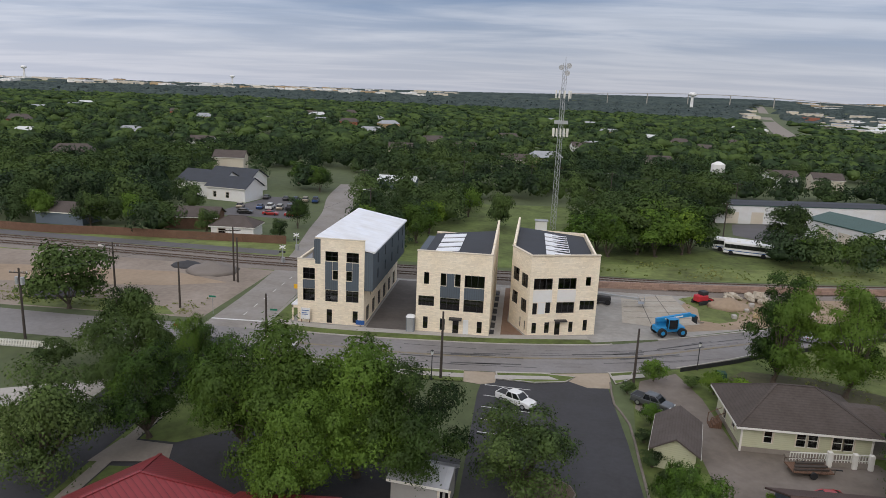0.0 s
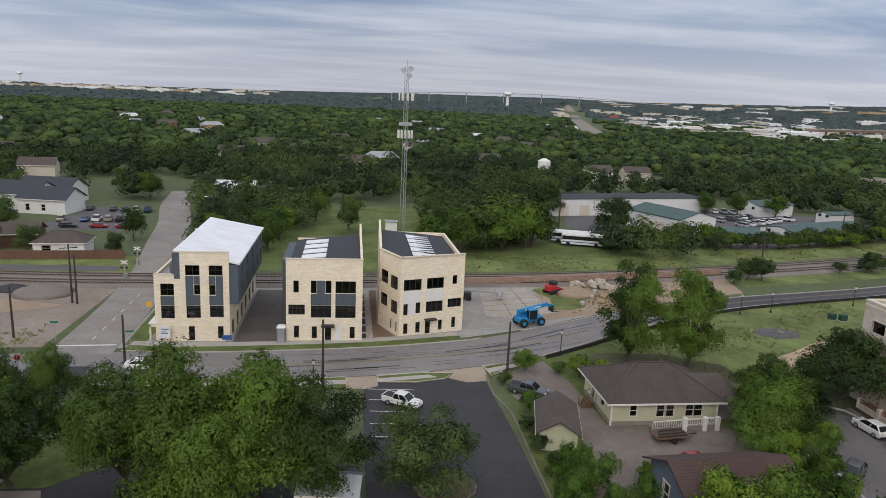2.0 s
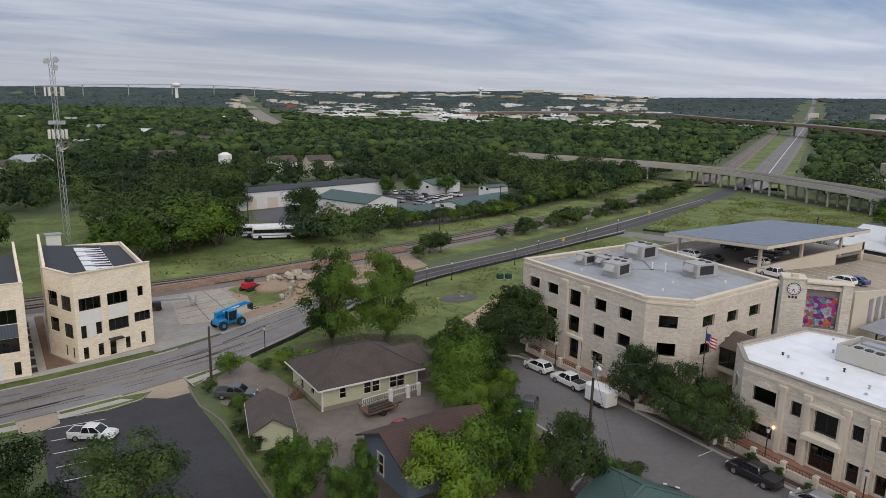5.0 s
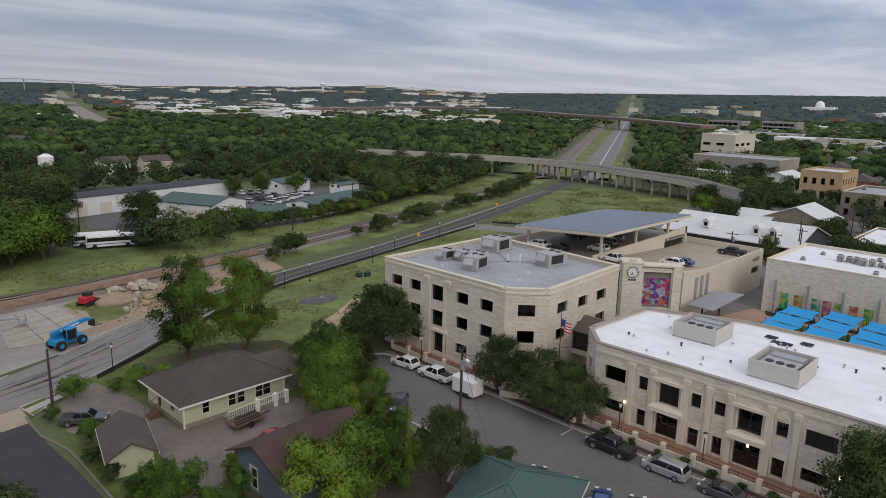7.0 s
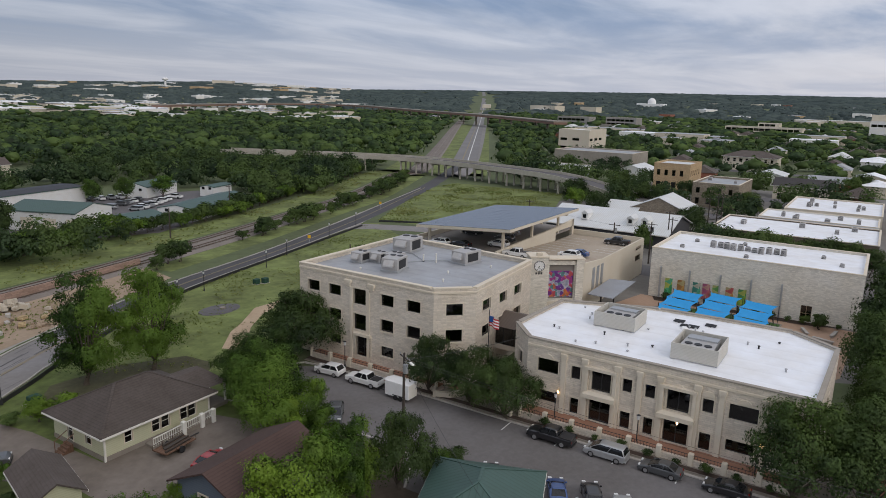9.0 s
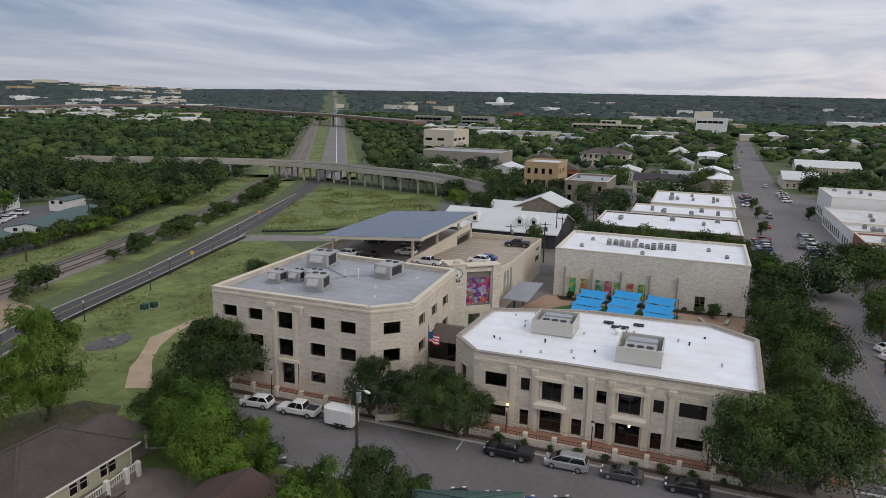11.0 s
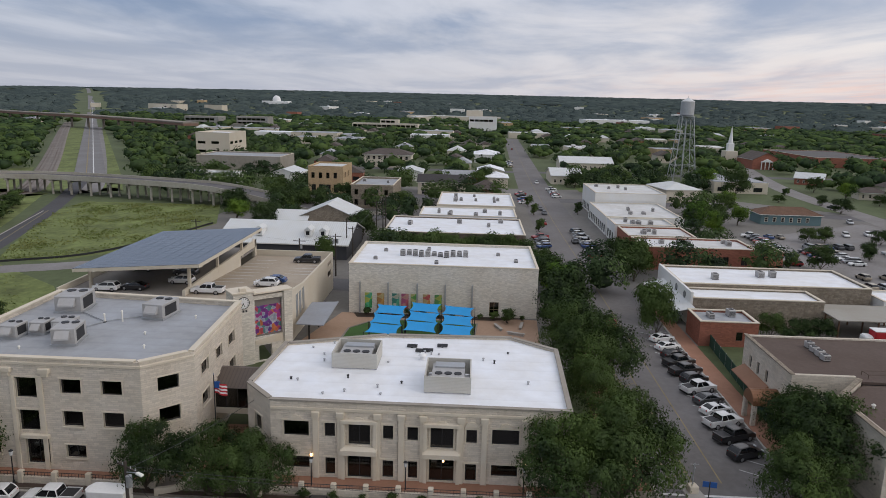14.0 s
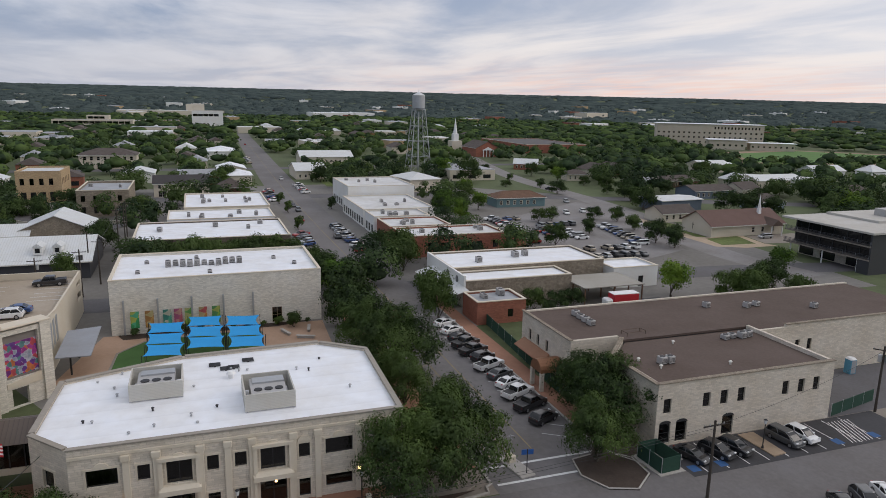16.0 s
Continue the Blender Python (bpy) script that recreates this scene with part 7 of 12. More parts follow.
def brown_roof_building():
    """The long two-storey stone building with a brown gravel roof, built in three joined wings."""
    ob = thing("stone_shop_building", "long two-storey rubble limestone building with a brown gravel roof", "building", (54.3, -20.2, 0))
    BLOCKS.append((53, 100, -72, -17))
    wl1 = [(0.85, 1.85, 3.8, 5.5), (6.05, 7.05, 3.9, 5.6), (8.45, 9.45, 3.9, 5.6), (10.85, 11.85, 3.9, 5.6), (17.3, 18.25, 3.9, 5.6), (19.65, 20.6, 3.9, 5.6), (21.95, 22.9, 3.9, 5.6), (0.5, 2.0, 0.25, 2.6), (2.7, 4.2, 0.25, 2.6), (9.0, 10.6, 0.15, 2.4)]
    m = M()
    wall_run(m, (0, 0), (0, -25), 0, 7.3, wl1, 0.4)
    wall_run(m, (0, -25), (14, -25), 0, 7.3, [], 0.4)
    wall_run(m, (9.0, 0), (0, 0), 0, 7.3, [], 0.4)
    m.beam((9.0, 0.0, 3.6), (14.5, -5.0, 3.6), 0.4, 7.2)
    parts("front_wall", m, LIME, ob)
    wl2 = [(2.2, 2.9, 3.6, 5.2), (4.6, 5.3, 3.6, 5.2), (7.2, 7.9, 3.6, 5.2), (1.2, 2.6, 0.3, 2.4), (3.2, 4.6, 0.3, 2.4), (7.6, 9.2, 0.1, 2.6)]
    m2 = M()
    wall_run(m2, (29, 2.0), (15.2, 2.0), 0, 7.2, wl2, 0.4)
    wall_run(m2, (15.2, 2.0), (15.2, -5.0), 0, 7.2, [], 0.4)
    wall_run(m2, (29, -60), (29, 2.0), 0, 7.2, [], 0.4)
    wl3 = [(2, 2.8, 3.6, 5.2), (4.2, 5.0, 3.6, 5.2), (3.4, 4.4, 0.1, 2.3)]
    wall_run(m2, (11.9, -29.5), (11.9, -60), 0, 7.6, wl3, 0.4)
    wall_run(m2, (11.9, -25), (11.9, -29.5), 0, 7.2, [], 0.4)
    parts("rear_wall", m2, LIME, ob)
    part("roof", M().prism([(0.4, -0.4), (0.4, -24.6), (13.8, -24.6), (13.8, -5), (9, -0.4)], 6.5, 6.8), BROWNROOF, ob, "brown gravel roof")
    part("roof", M().prism([(14.3, -5.2), (15.6, -5.2), (15.6, 1.6), (28.6, 1.6), (28.6, -59.6), (12.3, -59.6), (12.3, -25), (14.3, -25)], 6.7, 7.0), BROWNROOF, ob, "brown gravel roof")
    part("coping", M().beam((0.15, 0, 7.36), (0.15, -25, 7.36), 0.55, 0.12).beam((0, 0.1, 7.36), (9, 0.1, 7.36), 0.5, 0.12).beam((9, 0.05, 7.26), (14.5, -5.0, 7.26), 0.55, 0.14).beam((15.2, 1.95, 7.26), (29, 1.95, 7.26), 0.5, 0.12).beam((12.0, -29.5, 7.66), (12.0, -60, 7.66), 0.5, 0.12), RUBBLE, ob)
    part("interior_floor", M().box(2, 12.5, -24, -6, 0.1, 6.3).box(14, 28, -58, -6, 0.1, 6.3), INTERIOR, ob)
    for h in wl1:
        window(ob, (0, 0), (0, -25), h, 1, 2, 0.2)
        if h[2] < 1:
            a, b = h[0], h[1]
            cy = -(a + b) / 2
            arc = [(math.cos(math.pi * i / 8) * (b - a) / 2, math.sin(math.pi * i / 8) * 0.35) for i in range(9)]
            part("arch", M().loft([[(-0.03, cy + u, h[3] + v) for u, v in arc], [(0.1, cy + u, h[3] + v) for u, v in arc]]), BLACK, ob)
    for h in wl2:
        window(ob, (29, 2.0), (15.2, 2.0), h, 1, 2, 0.2)
    for h in wl3:
        window(ob, (11.9, -29.5), (11.9, -60), h, 1, 2, 0.2)
    # copper awnings over the side doors
    part("copper_awning", M().loft([[(20.5, 2.0, 3.0), (28.2, 2.0, 3.0), (28.2, 3.6, 2.5), (20.5, 3.6, 2.5)], [(20.5, 2.0, 3.5), (28.2, 2.0, 3.5), (28.2, 3.6, 2.6), (20.5, 3.6, 2.6)]]), COPPER, ob)
    arc = [(math.cos(math.pi * i / 10) * 1.5, math.sin(math.pi * i / 10) * 1.5) for i in range(11)]
    part("barrel_awning", M().loft([[(18.2 + u, 1.9, 2.6 + v) for u, v in arc], [(18.2 + u, 5.2, 2.6 + v) for u, v in arc]]), COPPER, ob, "round copper door canopy")
    for x in (16.9, 19.5):
        part("awning_pier", M().cham(x - 0.25, x + 0.25, 4.7, 5.2, 0, 2.6, 0.04), LIME, ob)
    rr = random.Random(2)
    for x, y, z in [(60.5, -25.2, 6.8), (60.5, -26.3, 6.8), (65.5, -38.8, 6.8), (65.7, -40.0, 6.8), (65.3, -41.3, 6.8), (65.6, -42.6, 6.8), (76, -52, 7.0), (76.3, -54, 7.0), (73, -62, 7.0), (77.8, -46, 7.0)] + [(79.4 - 1.45 * k, -24.6 + 0.05 * k, 7.0) for k in range(4)]:
        roof_unit(x, y, z, 0.9, 0.9, rr.uniform(0.65, 0.95), 8)
    sk = thing("roof_frame", "bare metal frame on a brown roof", "roof frame", (69.5, -26.5, 7.0), 5)
    part("rail", M().tube((0, 0, 0.5), (0, -3, 0.5), 0.04).tube((1.2, 0, 0.5), (1.2, -3, 0.5), 0.04).tube((0, 0, 0.5), (1.2, 0, 0.5), 0.04).tube((0, -3, 0.5), (1.2, -3, 0.5), 0.04), RUSTRAIL, sk)
    for x, y in ((0, 0), (1.2, 0), (0, -3), (1.2, -3)):
        part("leg", M().tube((x, y, 0), (x, y, 0.5), 0.04), RUSTRAIL, sk)
    for x, y in ((62, -23), (59.3, -24.2), (66, -31), (58, -33)):
        v = thing("roof_vent", "small pale roof vent", "vent", (x, y, 6.8))
        part("pipe", M().tube((0, 0, 0), (0, 0, 0.35), 0.12, None, 8), WHITETRIM, v)
        part("cap", M().tube((0, 0, 0.35), (0, 0, 0.5), 0.24, 0.1, 8), WHITETRIM, v)


brown_roof_building()
# green mesh fence along the pavement, with posts
gf = thing("mesh_fence", "green cloth-covered site fence along the pavement", "fence", (70, -17.3, 0), -4)
for k in range(10):
    part("panel", M().box(k * 2.9 + 0.05, k * 2.9 + 2.85, -0.03, 0.03, 0.05, 1.9), GREENMESH, gf)
    part("post", M().tube((k * 2.9, 0, 0), (k * 2.9, 0, 2.0), 0.04), GALV, gf)
gf2 = thing("mesh_fence", "green cloth-covered site fence by the car bays", "fence", (54.4, -45.8, 0), -78)
for k in range(4):
    part("panel", M().box(k * 2.4 + 0.05, k * 2.4 + 2.35, -0.03, 0.03, 0.05, 1.6), GREENMESH, gf2)
    part("post", M().tube((k * 2.4, 0, 0), (k * 2.4, 0, 1.7), 0.04), GALV, gf2)

# ---- houses ----
def porch_house():
    """The sage-green bungalow with a hipped shingle roof, a ramp rail and a side door with steps."""
    wins = [(0, 2.0, 0.8, 1.0, 1.3), (0, 4.9, 0.9, 0.9, 1.5), (0, 5.95, 0.9, 0.9, 1.5), (0, 8.1, 0.9, 0.9, 1.5), (0, 9.1, 0.9, 0.9, 1.5), (3, 2.4, 0.9, 0.5, 2.1), (3, 5.4, 0.9, 1.0, 1.3)]
    ob = gable_house("bungalow", "sage-green clapboard bungalow with a brown hipped shingle roof", "house", 27.6, 67.0, 0, 11.6, 8.4, 3.0, 2.2, GREENSIDING, mat("dark_brown_shingles", (0.074, 0.060, 0.052), 0.95, 0.36, 0.4, 3.0, 0.5, kind="shingle", size=(0.3,), joint=0.3), 0.7, True, wins)
    part("plinth", M().box(-5.85, 5.85, -4.25, 4.25, 0, 0.5), CONCRETE, ob)
    for x in (-5.8, 5.8):
        part("corner_board", M().box(x - 0.08, x + 0.08, -4.28, -4.12, 0, 3.0), WHITETRIM, ob)
    rx = [(5.2, -3.4, 2.78), (9.2, -3.4, 2.66), (9.2, 3.0, 2.66), (5.2, 3.0, 2.78)]
    part("porch_roof", M().loft([rx, [(4.2, -0.9, 3.95), (8.0, -0.5, 3.85), (8.0, 0.3, 3.85), (4.2, 0.3, 3.95)]]), SHINGLE, ob)
    for y in (-3.1, -0.4, 2.6):
        part("porch_post", M().cham(8.8, 9.0, y - 0.1, y + 0.1, 0.4, 2.7, 0.02), WHITETRIM, ob)
    part("porch_floor", M().box(5.85, 9.1, -3.3, 2.9, 0, 0.45), CONCRETE, ob)
    st = thing("door_steps", "wooden side door steps with a dark rail", "steps", (21.0, 67.6, 0))
    for k in range(4):
        part("tread", M().box(-0.9 + 0.28 * k, -0.6 + 0.28 * k, -0.6, 0.6, 0.0, 0.2 * (k + 1)), FENCEWOOD, st)
    part("rail", M().tube((-0.9, 0.6, 1.1), (0.4, 0.6, 1.8), 0.04).tube((-0.9, -0.6, 1.1), (0.4, -0.6, 1.8), 0.04).tube((-0.85, 0.6, 0), (-0.85, 0.6, 1.1), 0.04).tube((-0.85, -0.6, 0), (-0.85, -0.6, 1.1), 0.04), FENCEWOOD, st)
    rp = thing("ramp_rail", "cream-painted timber ramp with balustrade", "ramp", (25.8, 62.0, 0))
    part("ramp", M().loft([[(0, -0.6, 0), (7.0, -0.6, 0), (7.0, 0.7, 0), (0, 0.7, 0)], [(0, -0.6, 0.25), (7.0, -0.6, 0.65), (7.0, 0.7, 0.65), (0, 0.7, 0.25)]]), CONCRETE, rp)
    part("top_rail", M().beam((0, -0.6, 1.05), (7, -0.6, 1.45), 0.09, 0.09).beam((0, -0.6, 0.45), (7, -0.6, 0.85), 0.06, 0.06), WHITETRIM, rp)
    for i in range(29):
        x = i * 0.25
        part("baluster", M().box(x - 0.025, x + 0.025, -0.63, -0.57, 0.25 + x * 0.057, 1.02 + x * 0.057), WHITETRIM, rp)
    for x in (3.4, 5.6, 7.0):
        part("newel", M().cham(x - 0.22, x + 0.22, -0.85, -0.4, 0, 1.5, 0.05), WHITETRIM, rp)
    return ob


porch_house()
gable_house("garage", "small garage with a brown shingle gable roof", "garage", 15.5, 61.0, 76, 6.6, 3.6, 2.0, 1.1, GREENSIDING, SHINGLE, 0.4, False, [(0, 2.5, 0.8, 0.8, 0.9)])
gable_house("house", "low dark blue house with a brown shingle roof", "house", 25.8, 47.6, 2, 9.6, 7.4, 2.9, 1.7, BLUESIDING, mat("dark_brown_shingle", (0.078, 0.048, 0.040), 0.95, 0.25, 0.3, 4.0, 0.5, kind="shingle", size=(0.3,), joint=0.4), 0.6, False, [(0, 1.5, 1.0, 0.8, 1.2), (3, 2.5, 1.0, 0.3, 2.0)])
gable_house("house", "house with a green standing-seam metal roof", "house", 32.6, 29.6, 20, 10, 8.4, 2.8, 1.9, STUCCO, GREENMETAL, 0.6, True)
gable_house("house", "house with a bright red standing-seam metal roof", "house", -26.5, 39.5, 62, 12.5, 8.8, 2.6, 2.2, STUCCO, REDMETAL, 0.6, True, [(3, 2.2, 1.0, 0.7, 1.3)])
gable_house("carport_house", "cream house with a red metal roof and carport", "house", -15.2, 40.6, 5, 6.6, 6.2, 2.6, 1.2, STUCCO, REDMETAL, 0.5, False, [(0, 1.0, 0.9, 0.1, 2.0), (2, 2.0, 1.2, 0.7, 1.2)])
gable_house("shed", "small pale timber shed with a white door", "shed", -6.4, 49.4, -8, 4.4, 3.2, 2.4, 0.7, mat("pale_board", (0.30, 0.29, 0.27), 0.85, 0.1, 0.3, 3.0, 0.1), GREYMEMB, 0.3, False, [(0, 3.9, 0.8, 0.1, 1.9), (2, 1.6, 0.8, 0.1, 1.9)])
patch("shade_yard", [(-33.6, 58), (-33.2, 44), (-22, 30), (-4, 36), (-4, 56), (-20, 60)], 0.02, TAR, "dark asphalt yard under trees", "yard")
patch("corner_walk", [(-34.4, 60), (-33.2, 60), (-33.2, 40), (-34.4, 40)], 0.1, CONCRETE, "concrete walk beside the side street", "walk")
patch("yard_apron", [(-35.2, 49.4), (-34.6, 53.6), (-29.6, 53.4), (-28.6, 50.6)], 0.11, CONCRETE, "tan concrete apron of the yard", "apron")
patch("street_lawn", [(-33.1, 53.9), (-33.1, 62), (-25.5, 62), (-25.5, 57.5), (-29.6, 53.9)], 0.05, GRASS, "shaded lawn under a street tree", "lawn")
patch("street_lawn", [(-33.1, 49.2), (-33.1, 41), (-31.6, 41), (-31.2, 49.4)], 0.05, GRASS, "narrow lawn beside the walk", "lawn")
patch("gravel_drive", [(-42.2, 66), (-42.2, 59.5), (-60, 54), (-70, 54), (-70, 57.5), (-56, 59)], 0.03, KERB, "pale gravel drive", "drive")
wf = thing("picket_fence", "white picket fence beside a lawn", "fence", (-66, 71.2, 0), 2)
for k in range(64):
    part("picket", M().box(k * 0.2, k * 0.2 + 0.12, -0.02, 0.02, 0.08, 1.0) if k == 0 else M().box(k * 0.2, k * 0.2 + 0.12, -0.02, 0.02, 0.08, 1.0), WHITETRIM, wf)
part("rail", M().box(0, 12.8, 0.02, 0.07, 0.3, 0.4).box(0, 12.8, 0.02, 0.07, 0.75, 0.85), WHITETRIM, wf)
bf = M()
kerb_run(bf, smooth_line([(-160, 136), (-104, 129.6), (-84, 131.2), (-62, 132.5), (-47.5, 133.8)]), 0.08, 0, 1.7)
structure("board_fence", bf, FENCEWOOD, "brown board fence behind the railway", "fence")

# ---- beyond the railway ----
def church_group():
    for x, y, rz, L, W, h, r in ((-90, 190, -10, 14, 11, 4.2, 2.6), (-80, 184, -10, 12, 9, 3.8, 2.4), (-86, 200, -10, 14, 10, 4, 2.6)):
        gable_house("hall", "white hall with a dark slate gable roof", "hall", x, y, rz, L, W, h, r, WHITEWALL, mat("dark_slate_roof", (0.045, 0.05, 0.06), 0.8, 0.2, 0.3, 4.0, 0.3, kind="shingle", size=(0.3,), joint=0.3), 0.5, False, [(0, 2, 1, 0.8, 1.6), (0, 6, 1, 0.8, 1.6)])
    gable_house("cottage", "small white cottage with a grey roof", "house", -60, 138.5, 4, 9, 6, 2.6, 1.6, WHITEWALL, SHINGLE, 0.4, True, [(0, 1.5, 1.6, 0.9, 1.1)])
    gable_house("house", "low house with a pale metal roof", "house", -41, 222, 0, 12, 7, 2.8, 1.4, BLUESIDING, WHITEMETAL, 0.4)
    gable_house("house", "brown low house among trees", "house", -73, 145, 10, 12, 7, 2.8, 1.6, FENCEWOOD, SHINGLE, 0.4)
    gable_house("house", "grey house roof among trees", "house", -100, 141, 0, 11, 7, 2.8, 1.6, BLUESIDING, SHINGLE, 0.4)
    for x, y, rz, m_ in ((-13, 452, 20, RUBBLE), (30, 400, 10, WHITEWALL), (-150, 310, 0, WHITEWALL), (-60, 330, 5, STUCCO), (60, 330, 15, STUCCO), (-5, 300, 0, STUCCO), (100, 288, 5, WHITEWALL), (116, 286, 0, STUCCO), (-110, 250, 10, STUCCO)):
        gable_house("house", "house half hidden among trees", "house", x, y, rz, 11, 8, 4.5, 2.2, m_, SHINGLE, 0.4)


church_group()
WH = mat("white_metal_siding", (0.68, 0.68, 0.66), 0.6, 0.08, 0.3, 2.0, 0.2, kind="corr", size=(0.3,), joint=0.12)


def warehouse(x, y, rz, L, W, h, rise, label, doors=()):
    ob = gable_house("warehouse", label, "warehouse", x, y, rz, L, W, h, rise, WH, DARKROOF if rise < 0.5 else GREENMETAL, 0.15, False, (), GREENMETAL)
    a, b = L / 2, W / 2
    for u in doors:
        part("roller_door", M().box(-a + u, -a + u + 3.4, -b - 0.06, -b + 0.02, 0.05, 3.2), STUCCO, ob)
    for u in (-0.25, 0.25):
        part("side_window", M().box(a - 0.02, a + 0.05, W * u - 0.5, W * u + 0.5, 2.2, 3.0), CARGLASS, ob)
        part("side_window", M().box(-a - 0.05, -a + 0.02, W * u - 0.5, W * u + 0.5, 2.2, 3.0), CARGLASS, ob)
    return ob


warehouse(76.8, 203.0, 11.5, 53, 10, 5.0, 0.3, "long white metal warehouse with a green roof edge", (3, 10))
warehouse(80.2, 174.4, -67, 18.5, 13.4, 4.6, 1.6, "white metal workshop with a dark green gable roof", (4, 10, 16))
warehouse(91.6, 161.2, 8, 10.5, 9.5, 2.6, 0.9, "small white shed with a green roof")
warehouse(117, 166, 20, 30, 10.5, 3.0, 1.0, "low shed with a dark green roof")
warehouse(127, 206, 20, 16, 9, 3.4, 1.2, "low office shed with a green roof")
warehouse(141, 191, 15, 10, 5, 3.0, 0.5, "small pale metal shelter")
for x, y in ((48.4, 152.0), (47.0, 155.4)):
    bs_ = thing("parked_bus", "long white bus parked beside bushes", "bus", (x, y, 0), -17, "parked buses")
    part("body", M().cham(-4.9, 4.9, -1.2, 1.2, 0.5, 2.9, 0.18), WHITEPAINT, bs_)
    part("side_band", M().box(-4.7, 4.6, -1.215, -1.19, 1.55, 2.42), BLACK, bs_, "dark band between the windows")
    for k in range(8):
        part("window", M().box(-4.6 + k * 1.15, -3.6 + k * 1.15, -1.24, -1.2, 1.62, 2.36), CARGLASS, bs_)
    part("side_stripe", M().box(-4.7, 4.6, -1.212, -1.19, 0.95, 1.12), SIGNBLUE, bs_)
    part("roof_hatch", M().box(-2.4, -1.6, -0.4, 0.4, 2.9, 3.0).box(1.6, 2.4, -0.4, 0.4, 2.9, 3.0), WHITETRIM, bs_)
    for px in (-3.3, 3.1):
        for py in (-1.1, 1.1):
            part("wheel", M().tube((px, py - 0.15, 0.5), (px, py + 0.15, 0.5), 0.5, None, 14), TYRE, bs_)
tk = thing("storage_tank", "pale upright storage tank among trees", "tank", (71.5, 271.5, -2.0))
part("shell", M().tube((0, 0, 0), (0, 0, 11.2), 2.5, None, 24), WHITEWALL, tk)
part("dome", M().tube((0, 0, 11.2), (0, 0, 12.2), 2.5, 0.8, 24), WHITEWALL, tk)


def lattice_mast(x, y, h):
    """A guyed radio mast of triangular lattice with two antenna platforms and drum aerials."""
    ob = thing("radio_mast", "tall grey lattice radio mast with antennas", "radio mast", (x, y, 0))
    w = 0.75
    legs = [(w * math.cos(a), w * math.sin(a)) for a in (0.5, 2.6, 4.7)]
    for a, b in legs:
        part("leg", M().tube((a, b, 0), (a * 0.7, b * 0.7, h), 0.06, None, 6), GALV, ob)
    br, n = M(), int(h / 1.3)
    for i in range(n):
        z0, z1 = i * 1.3, (i + 1) * 1.3
        for k in range(3):
            p, q = legs[k], legs[(k + 1) % 3]
            f0, f1 = 1 - 0.3 * z0 / h, 1 - 0.3 * z1 / h
            br.tube((p[0] * f0, p[1] * f0, z0), (q[0] * f1, q[1] * f1, z1), 0.035, None, 4)
    part("bracing", br, GALV, ob)
    for z, n_, hh in ((23.2, 12, 1.9), (32.0, 9, 1.8)):
        rg = M()
        for i in range(12):
            a0, a1 = 6.283 * i / 12, 6.283 * (i + 1) / 12
            rg.tube((1.7 * math.cos(a0), 1.7 * math.sin(a0), z), (1.7 * math.cos(a1), 1.7 * math.sin(a1), z), 0.05, None, 5)
        for i in range(3):
            rg.tube((0, 0, z), (1.7 * math.cos(i * 2.09), 1.7 * math.sin(i * 2.09), z), 0.05, None, 5)
        part("platform_ring", rg, GALV, ob)
        for i in range(n_):
            a = 6.283 * i / n_
            cx, cy = 1.75 * math.cos(a), 1.75 * math.sin(a)
            part("panel_antenna", M().cham(cx - 0.14, cx + 0.14, cy - 0.14, cy + 0.14, z - hh * 0.4, z + hh * 0.6, 0.04), WHITETRIM, ob)
    part("top_antenna_rack", M().box(-1.6, 1.6, -0.1, 0.1, 25.4, 26.2).box(-0.1, 0.1, -1.6, 1.6, 25.4, 26.2), GALV, ob)
    for cx, cy, z in ((-0.9, -0.5, 38.2), (0.8, -0.5, 38.6), (0.5, -0.6, 37.0)):
        part("drum_aerial", M().tube((cx, cy, z), (cx, cy - 0.5, z), 0.6, 0.62, 16), GALV, ob)
    part("top_whip", M().tube((0, 0, h), (0, 0, h + 1.5), 0.05, 0.03), GALV, ob)


lattice_mast(7.5, 168, 39.2)
hut = thing("equipment_hut", "small pale equipment hut at the mast foot", "hut", (4.6, 166, 0))
part("body", M().cham(-1.4, 1.4, -1.0, 1.0, 0, 2.4, 0.05), WHITEWALL, hut)
part("roof", M().box(-1.6, 1.6, -1.2, 1.2, 2.4, 2.55), GREYMEMB, hut)

